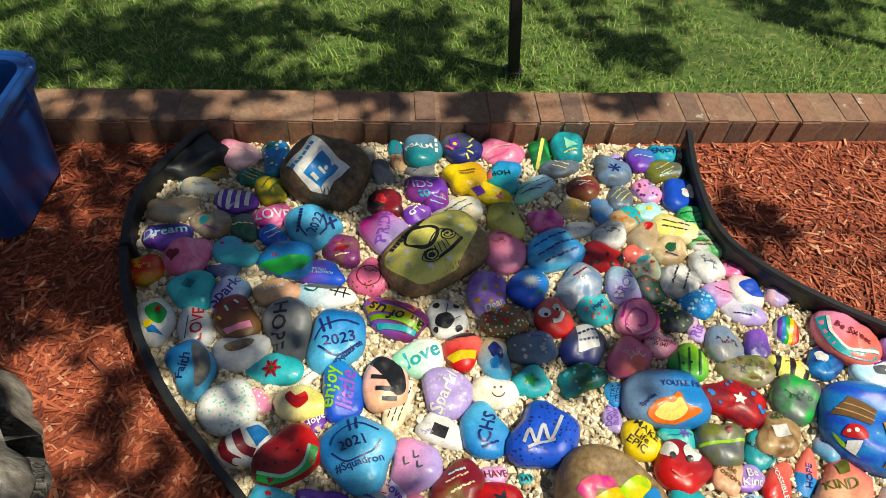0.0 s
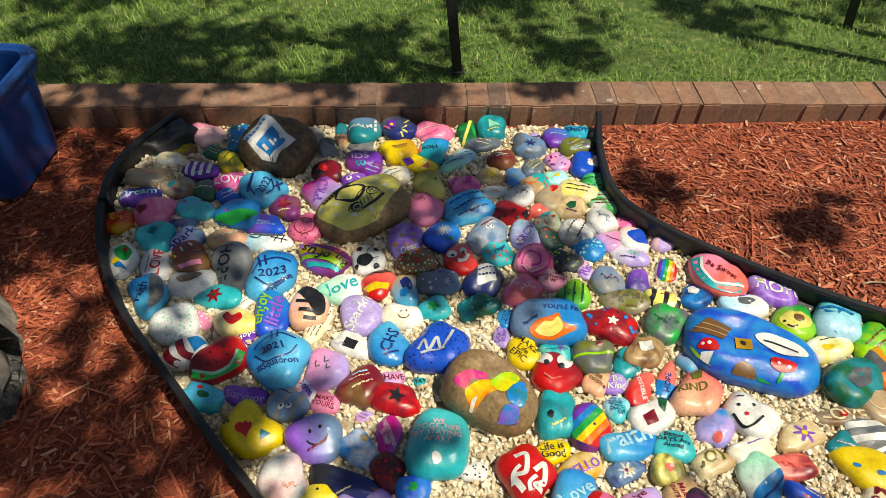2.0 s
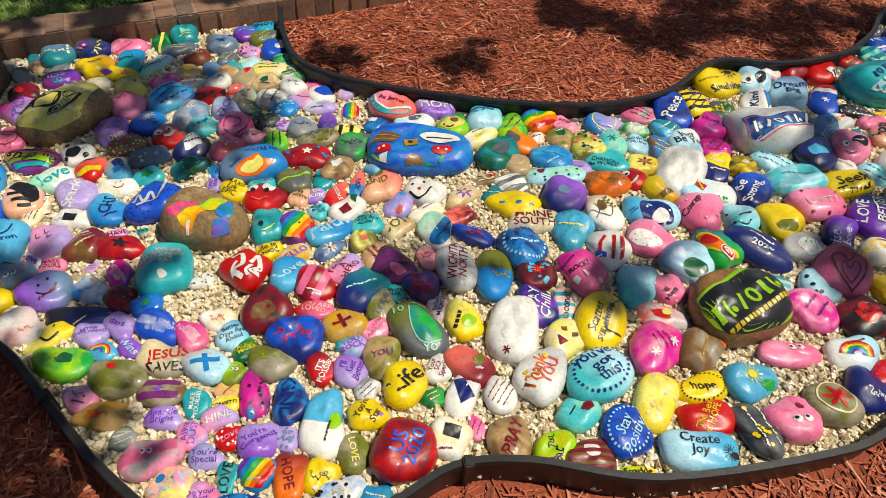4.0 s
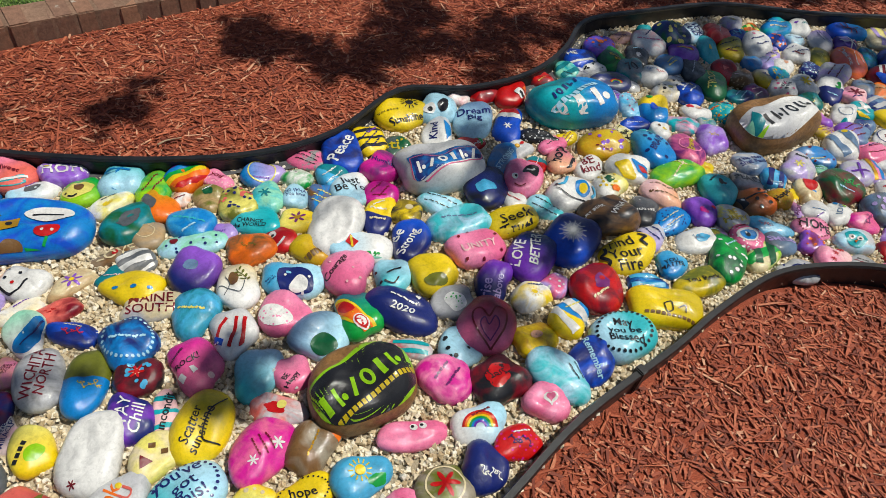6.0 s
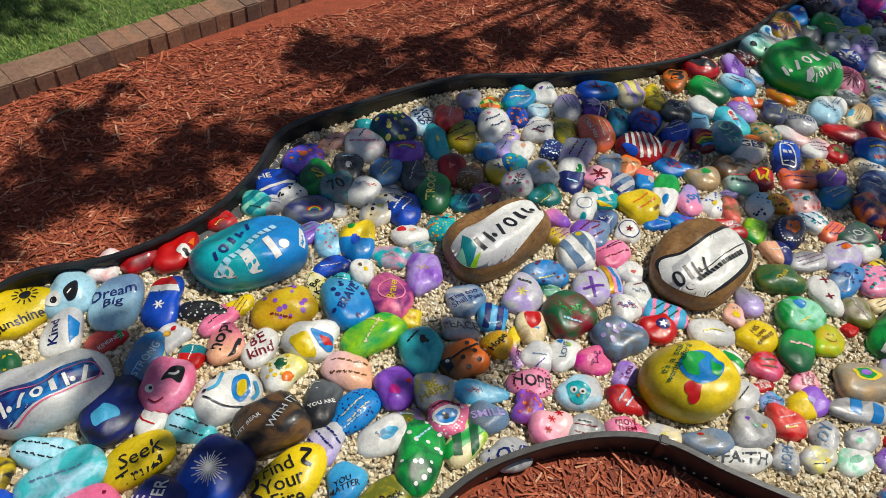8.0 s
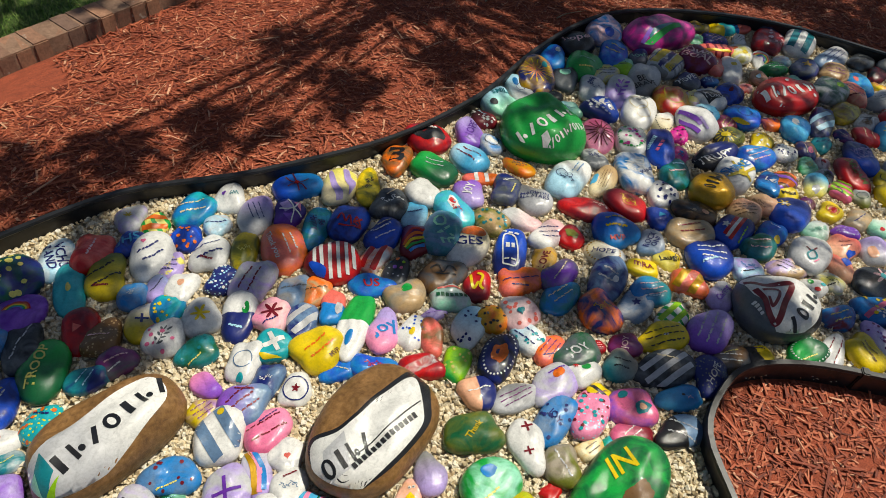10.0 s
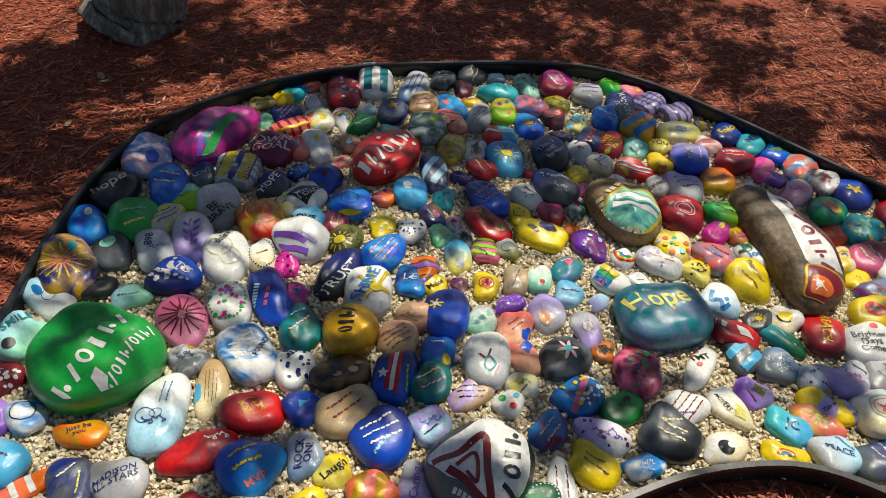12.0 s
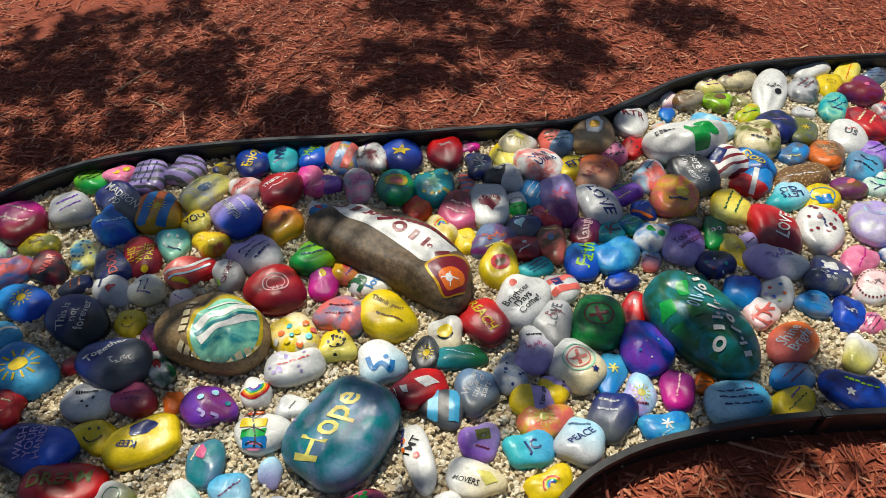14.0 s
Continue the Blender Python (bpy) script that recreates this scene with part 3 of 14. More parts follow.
def fabric_strip():
    """Grey weed fabric showing between gravel and edging."""
    line = far_line[18:62]
    verts, faces = [], []
    for i, p in enumerate(line):
        d = (line[min(i + 1, len(line) - 1)] - line[max(i - 1, 0)]).normalized()
        side = Vector((d.y, -d.x, 0))
        w = 0.035 + 0.03 * noise.noise(Vector((p.x * 5, p.y * 5, 4)))
        for k in range(5):
            t = k / 4
            verts.append(p + side * (0.006 + w * t) + Vector((0, 0, 0.024 + 0.002 * t + 0.006 * noise.noise(Vector((p.x * 22, p.y * 22, k))))))
    for i in range(len(line) - 1):
        faces += [(i * 5 + k, i * 5 + k + 1, i * 5 + k + 6, i * 5 + k + 5) for k in range(4)]
    tagged(mesh_ob("weed_fabric", verts, faces, FABRIC, smooth=True), "grey weed fabric showing along the edging", "fabric", kind="structure")


def fabric_bunch(x, y, turn, a, b, h):
    shape = Rock(None, a, b, h, 2.2, 2.4)
    verts, faces = shape.base_mesh()
    verts = [Vector(v) + 0.016 * noise.noise_vector(Vector(v) * 22) for v in verts]
    ob = tagged(mesh_ob("plastic_sheeting", verts, faces, PLASTIC, smooth=True), "bunched black plastic sheeting at the edging's end", "plastic sheeting")
    ob.matrix_world = pose(x, y, 0.03, 0, 0, turn)


def edging_stake(p, d):
    """A short plastic stake clipped over the edging."""
    ob = tagged(new("edging_stake"), "small black plastic stake clipped to the edging", "stake", "edging stakes")
    bm = bmesh.new()
    bmesh.ops.create_cube(bm, size=1, matrix=pose(0, 0, 0.048) @ Matrix.Diagonal((0.022, 0.026, 0.085, 1)))
    bmesh.ops.bevel(bm, geom=bm.edges[:], offset=0.003, segments=2, affect="EDGES")
    part("clip", bm, PLASTIC, ob)
    ob.matrix_world = pose(p[0], p[1], 0.0, 0, 0, d)


def twig(x, y, turn, length):
    """A dry stick lying on the mulch."""
    pts = spline([(0, 0, 0), (length * 0.4, length * 0.04, 0.003), (length, -length * 0.03, 0.001)], 5)
    verts, faces = tube(pts, np.linspace(0.0036, 0.0018, len(pts)), 6, 0.1, x)
    ob = tagged(mesh_ob("twig", verts, faces, STRAW, smooth=True), "dry straw-coloured twig lying on the mulch", "twig", "fallen twigs")
    ob.matrix_world = pose(x, y, 0.012, 0, 0, turn)


def dry_leaf(x, y, turn, size):
    """A curled fallen leaf."""
    pts, faces = polar(lambda t: 0.5 + 0.5 * abs(math.cos(t / 2)) ** 1.5, 0, 0, size, size * 0.55, 0, 18, 4)
    verts = [(px, py, 0.35 * (px * px + 2 * py * py) / size + 0.002 * math.sin(px * 400)) for px, py in pts]
    ob = tagged(mesh_ob("dry_leaf", verts, faces, STRAW, smooth=True), "curled dry brown leaf fallen on the mulch", "leaf", "fallen leaves")
    ob.matrix_world = pose(x, y, 0.011, 4, -6, turn)

# Crowns stay out of view; clumps are placed to shade these spots: x, y, radius.
CLUMPS_WEST = [(-0.58, 1.18, 0.20), (-0.42, 1.06, 0.12), (-0.75, 0.9, 0.15), (0.02, 0.72, 0.08), (-0.12, 0.92, 0.11), (-0.25, 1.12, 0.09), (-0.24, 0.70, 0.06), (-0.22, 1.32, 0.18), (0.10, 1.42, 0.13), (0.34, 1.22, 0.12), (0.57, 1.38, 0.13),
               (0.52, 1.04, 0.09), (0.75, 1.07, 0.08), (-0.56, 1.61, 0.20), (0.06, 1.75, 0.09), (0.39, 1.80, 0.09), (0.77, 1.90, 0.10), (-0.80, 1.95, 0.32), (-0.26, 2.05, 0.26),
               (0.23, 2.15, 0.22), (0.82, 2.42, 0.18), (1.5, 2.75, 0.2), (0.60, 2.75, 0.26), (-0.5, 2.8, 0.34), (0.1, 3.3, 0.4), (1.3, 3.3, 0.35), (-1.2, 2.6, 0.35), (0.51, 0.50, 0.09), (0.10, 0.10, 0.22), (0.28, 0.28, 0.10), (-0.05, 0.40, 0.14), (-0.20, 0.52, 0.12), (0.22, 0.55, 0.12), (0.38, 0.15, 0.12)]
# No trunk known here: clumps added for their shade, hung on the east tree.
CLUMPS_MIDDLE = [(1.15, 1.5, 0.07), (2.19, 1.68, 0.17), (2.40, 1.52, 0.15), (2.57, 1.66, 0.17), (2.80, 1.45, 0.14), (2.78, 1.89, 0.14), (3.07, 1.55, 0.13),
                 (3.34, 1.60, 0.15), (3.85, 1.75, 0.18), (3.83, 1.15, 0.18), (4.39, 1.04, 0.19), (2.60, 0.84, 0.11), (2.67, 0.52, 0.09), (2.35, 0.3, 0.1), (1.75, 0.35, 0.08), (3.57, 1.15, 0.12),
                 (3.71, 1.98, 0.15), (4.08, 1.72, 0.14), (4.50, 1.66, 0.13), (4.55, 0.90, 0.12), (1.25, 0.46, 0.08), (2.35, 3.2, 0.4), (3.6, 3.3, 0.5), (4.8, 3.0, 0.4), (5.6, 3.1, 0.35), (3.3, 0.45, 0.1)]
CLUMPS_EAST = [(5.03, 1.60, 0.13), (5.46, 1.50, 0.13), (5.05, 1.97, 0.11), (6.01, 2.35, 0.22), (6.43, 2.00, 0.26), (6.61, 1.61, 0.22), (7.11, 1.25, 0.27), (7.55, 0.75, 0.28), (7.69, 0.22, 0.25),
               (7.78, -0.30, 0.24), (7.72, -1.0, 0.24), (7.32, -1.45, 0.17), (7.60, -1.95, 0.24), (6.90, -2.15, 0.18), (6.75, -2.75, 0.24), (5.96, 1.05, 0.18), (6.28, 0.79, 0.19), (6.55, 0.21, 0.20),
               (6.21, 0.10, 0.11), (5.53, 0.25, 0.13), (5.22, 0.42, 0.08), (4.63, 0.76, 0.15), (4.93, 0.34, 0.14), (4.95, 0.05, 0.16), (5.2, -0.1, 0.12), (4.55, 0.45, 0.1), (5.45, -0.3, 0.11), (4.80, -0.02, 0.10), (5.66, -0.48, 0.06), (6.60, -0.60, 0.09), (6.20, -1.40, 0.15),
               (5.80, -1.00, 0.07), (5.96, -0.62, 0.06), (5.70, -1.80, 0.12), (5.34, -1.25, 0.12), (8.2, -0.5, 0.3), (6.7, 0.7, 0.12), (7.35, 0.95, 0.18), (7.5, 0.4, 0.18), (7.3, 1.65, 0.22), (7.9, 1.2, 0.3), (8.1, 0.4, 0.3), (6.9, 1.5, 0.14), (8.3, 1.9, 0.4), (7.6, 2.2, 0.3), (8.3, 0.95, 0.35), (8.2, -0.1, 0.3), (8.7, 0.3, 0.4), (8.7, 1.3, 0.4)]


def dapple(x0, x1, y0, y1, count, seed, clear=()):
    """Small loose sprays of leaves, added at random between the clumps to break up the sunlight."""
    rng = random.Random(seed)
    spots = [(rng.uniform(x0, x1), rng.uniform(y0, y1), rng.uniform(0.05, 0.12)) for _ in range(count)]
    return [s for s in spots if not any(a < s[0] < b and c < s[1] < d for a, b, c, d in clear)]


CLUMPS_EAST = CLUMPS_EAST + dapple(4.4, 7.9, -2.2, 2.2, 75, 6, ((4.2, 5.5, 1.1, 2.3), (4.9, 6.1, -0.9, 0.45), (4.3, 5.3, -2.3, 0.2)))
CLUMPS_EAST = CLUMPS_EAST + dapple(7.0, 8.9, -3.4, 0.6, 42, 9)
CLUMPS_MIDDLE = CLUMPS_MIDDLE + dapple(3.2, 5.0, 0.9, 1.5, 6, 7)
CLUMPS_WEST = CLUMPS_WEST + dapple(-1.0, 1.6, 1.0, 3.2, 7, 8)


# ---- painted rocks ----
TAKEN = []
JOINED = ("writing", "painted_dots", "painted_border", "painted_stripes", "ray_burst", "painted_sun", "painted_smile", "painted_sprig", "lettering", "painted_cross")


def outline(seed, theta):
    return 1 + 0.055 * math.sin(2 * theta + seed) + (0.045 + 0.055 * math.sin(seed * 5.3) ** 2) * math.sin(3 * theta + seed * 2.3) + 0.035 * math.sin(4 * theta + seed * 3.7) + 0.026 * math.sin(5 * theta + seed * 4.1)


class Rock:
    """The shape of one rock: half lengths a, b and h, with an uneven outline and a domed, slightly lumpy top."""

    def __init__(self, ob, a, b, h, seed, power):
        self.ob, self.a, self.b, self.h, self.seed, self.power = ob, a, b, h, seed, power
        self.level = 0

    def rim(self, theta):
        return (1 + (outline(self.seed, theta) - 1) * (0.5 if self.a > 0.085 else 1.0)) * (1 - (0.065 if self.power > 3.9 else 0.04 if self.power > 2.5 else 0.0) * math.cos(4 * theta))

    def top(self, x, y, lift=0.0):
        u, v = x / self.a, y / self.b
        r = math.hypot(u, v) / self.rim(math.atan2(v, u))
        rr = min(r, 0.995)
        lump = 0.34 * noise.noise(Vector((u * 1.3 + self.seed, v * 1.3, self.seed * 0.7))) + 0.13 * noise.noise(Vector((u * 2.9, v * 2.9 + self.seed, 2))) + 0.22 * (u * math.cos(self.seed * 9) + v * math.sin(self.seed * 9)) * (1 - r * r)
        return self.h * ((1 - rr ** self.power) ** 0.5 + lump * (1 - rr ** 4)) + lift

    def base_mesh(self):
        fine = self.a > 0.105
        rings = (0.0, *(0.993 * math.sin(k * math.pi / 40) for k in range(1, 21))) if fine else (0.0, 0.28, 0.5, 0.68, 0.82, 0.91, 0.965, 0.993)
        sides, last_ring = (72 if fine else 28), len(rings) + 2
        verts, faces = [(0, 0, self.top(0, 0))], []
        for r in rings[1:]:
            for k in range(sides):
                t = 2 * math.pi * k / sides
                q = r * self.rim(t)
                x, y = self.a * q * math.cos(t), self.b * q * math.sin(t)
                verts.append((x, y, self.top(x, y)))
        for r, z in ((1.0, -0.05), (0.97, -0.35), (0.8, -0.75), (0.5, -0.95)):
            for k in range(sides):
                t = 2 * math.pi * k / sides
                q = r * self.rim(t)
                verts.append((self.a * q * math.cos(t), self.b * q * math.sin(t), z * self.h))
        verts.append((0, 0, -self.h))
        faces += [(0, 1 + k, 1 + (k + 1) % sides) for k in range(sides)]
        for i in range(last_ring):
            for k in range(sides):
                p, q = 1 + i * sides, 1 + (i + 1) * sides
                faces.append((p + k, q + k, q + (k + 1) % sides, p + (k + 1) % sides))
        last = 1 + last_ring * sides
        faces += [(last + (k + 1) % sides, last + k, len(verts) - 1) for k in range(sides)]
        return verts, faces


def laid(rock, name, flat, faces, colour, lift, label=""):
    """Paint marks: flat points (in metres on the rock's plan) pressed onto its top."""
    verts = []
    for x, y in flat:
        far = math.hypot(x / rock.a, y / rock.b)
        k = min(1.0, 0.955 * rock.rim(math.atan2(y / rock.b, x / rock.a)) / max(far, 1e-6))
        verts.append((x * k, y * k, rock.top(x * k, y * k, lift + 0.0004 * min(rock.level, 5))))
    ob = mesh_ob(name, verts, faces, paint(colour) if isinstance(colour, str) else colour, rock.ob, label, smooth=True)
    if name in JOINED:
        tagged(ob, kind="stuff")
    return ob


def turned(x, y, angle, cx=0.0, cy=0.0):
    c, s = math.cos(radians(angle)), math.sin(radians(angle))
    return cx + x * c - y * s, cy + x * s + y * c


def polar(radius, cx, cy, sx, sy, angle, sides=36, rings=5):
    """A filled shape given by its radius at each angle."""
    pts, faces = [turned(0, 0, 0, cx, cy)], []
    for i in range(1, rings + 1):
        for k in range(sides):
            t = 2 * math.pi * k / sides
            r = radius(t) * i / rings
            pts.append(turned(r * math.cos(t) * sx, r * math.sin(t) * sy, angle, cx, cy))
    faces += [(0, 1 + k, 1 + (k + 1) % sides) for k in range(sides)]
    for i in range(rings - 1):
        for k in range(sides):
            p, q = 1 + i * sides, 1 + (i + 1) * sides
            faces.append((p + k, q + k, q + (k + 1) % sides, p + (k + 1) % sides))
    return pts, faces


def stroke(points, width):
    """A brush line of even width through plan points."""
    pts, faces = [], []
    for i, (x, y) in enumerate(points):
        ax, ay = points[max(i - 1, 0)]
        bx, by = points[min(i + 1, len(points) - 1)]
        d = math.hypot(bx - ax, by - ay) or 1e-6
        nx, ny = -(by - ay) / d * width / 2, (bx - ax) / d * width / 2
        pts += [(x + nx, y + ny), (x - nx, y - ny)]
    faces = [(2 * i, 2 * i + 1, 2 * i + 3, 2 * i + 2) for i in range(len(points) - 1)]
    return pts, faces


def joined(shapes):
    pts, faces = [], []
    for p, f in shapes:
        faces += [tuple(k + len(pts) for k in q) for q in f]
        pts += p
    return pts, faces


def grid_patch(x0, x1, y0, y1, angle, cx=0.0, cy=0.0, nx=14, ny=8):
    pts = [turned(x0 + (x1 - x0) * i / nx, y0 + (y1 - y0) * j / ny, angle, cx, cy) for j in range(ny + 1) for i in range(nx + 1)]
    faces = [(j * (nx + 1) + i, j * (nx + 1) + i + 1, (j + 1) * (nx + 1) + i + 1, (j + 1) * (nx + 1) + i) for j in range(ny) for i in range(nx)]
    return pts, faces


def heart_radius(t):
    s = math.sin(t)
    return (2 - 2 * s + s * math.sqrt(abs(math.cos(t))) / (s + 1.4)) / 2.9


def reach(rock, angle):
    """How far the rock goes along a direction of its plan."""
    c, s = math.cos(radians(angle)), math.sin(radians(angle))
    return 1 / math.sqrt((c / rock.a) ** 2 + (s / rock.b) ** 2)


def words(rock, text, colour, angle, size=1.0, ox=0.0, oy=0.0):
    font = bpy.data.curves.new("lettering", "FONT")
    font.body, font.align_x, font.align_y, font.size = text, "CENTER", "CENTER", 1.0
    font.resolution_u, font.space_line = 2, 0.82
    font.offset = 0.008 if len(text) > 9 else 0.016
    tmp = bpy.data.objects.new("lettering", font)
    me = bpy.data.meshes.new_from_object(tmp)
    bpy.data.objects.remove(tmp)
    co = np.array([v.co[:] for v in me.vertices])
    lo, hi = co.min(0), co.max(0)
    w, h = max(hi[0] - lo[0], 0.2), max(hi[1] - lo[1], 0.2)
    rw, rh = reach(rock, angle), reach(rock, angle + 90)
    fit = 1 / math.sqrt((w / 2 / (rw * 0.92)) ** 2 + (h / 2 / (rh * 0.88)) ** 2)
    k = min(-size / w, 1.12 * fit) if size < 0 else size * fit
    mx, my = (hi[0] + lo[0]) / 2, (hi[1] + lo[1]) / 2
    faces = [tuple(p.vertices) for p in me.polygons]
    bpy.data.meshes.remove(me)
    slant, swell = 0.16 * math.sin(rock.seed * 5), 0.10 * math.sin(rock.seed * 3)
    flat = []
    for x, y, _ in co:
        hand = noise.noise_vector(Vector((x * 0.9 + rock.seed, y * 0.9, rock.seed)))
        x, y = x - mx + slant * (y - my) + 0.07 * hand.x, (y - my) * (1 + swell * (x - mx) / w) + 0.11 * hand.y
        flat.append(turned(x * k, y * k, angle, ox * rock.a, oy * rock.b))
    laid(rock, "lettering", flat, faces, colour, 0.0016, "hand-painted lettering")


def bars(rock, colour, lines, angle, size=1.0, ox=0.0, oy=0.0, seed=0):
    """Writing too small to read: short plain bars in lines."""
    rng = random.Random(seed)
    rw, rh = reach(rock, angle) * 0.72 * size, reach(rock, angle + 90) * 0.62 * size
    shapes, step = [], 2 * rh / max(lines, 1)
    for j in range(lines):
        y = rh - step * (j + 0.5)
        half = rw * math.sqrt(max(0.1, 1 - (y / (rh * 1.4)) ** 2))
        x = -half
        while x < half * 0.9:
            w = min(rng.uniform(0.12, 0.36) * rw * 1.3, half - x)
            if w > 0.05 * rw:
                n = 4
                pts = [turned(x + w * i / n, y + 0.07 * min(step, rh) * rng.uniform(-1, 1), angle, ox * rock.a, oy * rock.b) for i in range(n + 1)]
                shapes.append(stroke(pts, min(step * 0.19, rh * 0.125 / size)))
            x += w + 0.08 * rw
    laid(rock, "writing", *joined(shapes), colour, 0.0014, "lines of small hand-painted marks")


def panel(rock, colour, wide, high, u, v, angle):
    """A flat painted panel; wide and high are shares of the rock's reach."""
    hw, hh = reach(rock, angle) * wide, reach(rock, angle + 90) * high
    pts, faces = grid_patch(-hw, hw, -hh, hh, angle, u * rock.a, v * rock.b, 20, 12)
    kept = []
    for x, y in pts:
        r = math.hypot(x / rock.a, y / rock.b)
        k = min(1.0, 0.9 * rock.rim(math.atan2(y / rock.b, x / rock.a)) / max(r, 1e-6))
        kept.append((x * k, y * k))
    laid(rock, "painted_panel", kept, faces, colour, 0.0010)


def edged(rock, colour, wide, high, u, v, angle):
    """A dotted line round a painted panel."""
    hw, hh = reach(rock, angle) * wide, reach(rock, angle + 90) * high
    step, shapes = 0.012, []
    for k in range(int(2 * hw / step) + 1):
        shapes += [(-hw + k * step, -hh), (-hw + k * step, hh)]
    for k in range(1, int(2 * hh / step)):
        shapes += [(-hw, -hh + k * step), (hw, -hh + k * step)]
    places = [turned(x, y, angle, u * rock.a, v * rock.b) for x, y in shapes]
    places = [(x, y) for x, y in places if math.hypot(x / rock.a, y / rock.b) < 0.93]
    laid(rock, "painted_border", *joined([polar(lambda q: 1, x, y, 0.0042, 0.0042, 0, 8, 1) for x, y in places]), colour, 0.0024)


def drawn(rock, kind, colour, *rest):
    """Brushwork at places of the rock's plan, in shares of its half lengths: a filled patch, a line, a round dot or a row of a sign's plain shapes."""
    def at(p):
        return p[0] * rock.a, p[1] * rock.b
    lift = 0.0012 if kind == "fill" else 0.0018
    if kind == "fill":
        rim = [Vector((*at(p), 0)) for p in rest[0]]
        rim = [(p.x, p.y) for p in (spline(rim, 8, True) if len(rim) > 4 else [rim[i].lerp(rim[(i + 1) % len(rim)], k / 10) for i in range(len(rim)) for k in range(10)])]
        cx, cy, n = sum(p[0] for p in rim) / len(rim), sum(p[1] for p in rim) / len(rim), len(rim)
        rows = 14 if rock.a > 0.105 else 6
        pts = [(cx, cy)] + [(cx + (x - cx) * k / rows, cy + (y - cy) * k / rows) for k in range(1, rows + 1) for x, y in rim]
        faces = [(0, 1 + k, 1 + (k + 1) % n) for k in range(n)]
        faces += [(1 + i * n + k, 1 + i * n + n + k, 1 + i * n + n + (k + 1) % n, 1 + i * n + (k + 1) % n) for i in range(rows - 1) for k in range(n)]
        laid(rock, "painted_patch", pts, faces, colour, lift)
    elif kind == "line":
        pts = [(p.x, p.y) for p in spline([(*at(p), 0) for p in rest[1]], 8)]
        laid(rock, "painted_line", *stroke(pts, rest[0]), colour, lift)
    elif kind == "dot":
        laid(rock, "painted_dot", *polar(lambda t: 1, *at(rest[1]), rest[0] / 2, rest[0] / 2, 0, 18, 2), colour, lift)
    else:
        blocks(rock, colour, rest[0], at(rest[1]), at(rest[2]), rest[3])


def blocks(rock, colour, count, start, end, high):
    """A sign's lettering, drawn as a row of plain shapes from start to end."""
    angle, long = math.degrees(math.atan2(end[1] - start[1], end[0] - start[0])), math.hypot(end[0] - start[0], end[1] - start[1])
    step, hh, small = long / max(count - 1, 1), high / 2, high < 0.02
    for i in range(count):
        k = i / max(count - 1, 1)
        cx, cy = start[0] + (end[0] - start[0]) * k, start[1] + (end[1] - start[1]) * k
        sort = 3 if small else (i * 3 + count) % 4
        if sort == 0:
            ring = [turned(step * 0.30 * math.cos(t), hh * 0.84 * math.sin(t), angle, cx, cy) for t in np.linspace(0, 2 * math.pi, 19)]
            laid(rock, "painted_loop", *stroke(ring, step * 0.22), colour, 0.0019)
        elif sort == 1:
            slope = [turned(step * 0.26 * q, hh * q, angle, cx, cy) for q in (-1, -0.5, 0, 0.5, 1)]
            laid(rock, "painted_bar", *stroke(slope, step * 0.26), colour, 0.0019)
        elif sort == 2:
            laid(rock, "painted_bar", *grid_patch(-step * 0.3, -step * 0.06, -hh, hh, angle, cx, cy, 2, 6), colour, 0.0019)
            laid(rock, "painted_dot", *polar(lambda t: 1, *turned(step * 0.2, -hh * 0.3, angle, cx, cy), step * 0.17, hh * 0.4, angle, 16, 2), colour, 0.0019)
        else:
            w = step * (0.36 if small else 0.18)
            laid(rock, "painted_bar", *grid_patch(-w, w, -hh, hh, angle, cx, cy, 2, 4), colour, 0.0019)


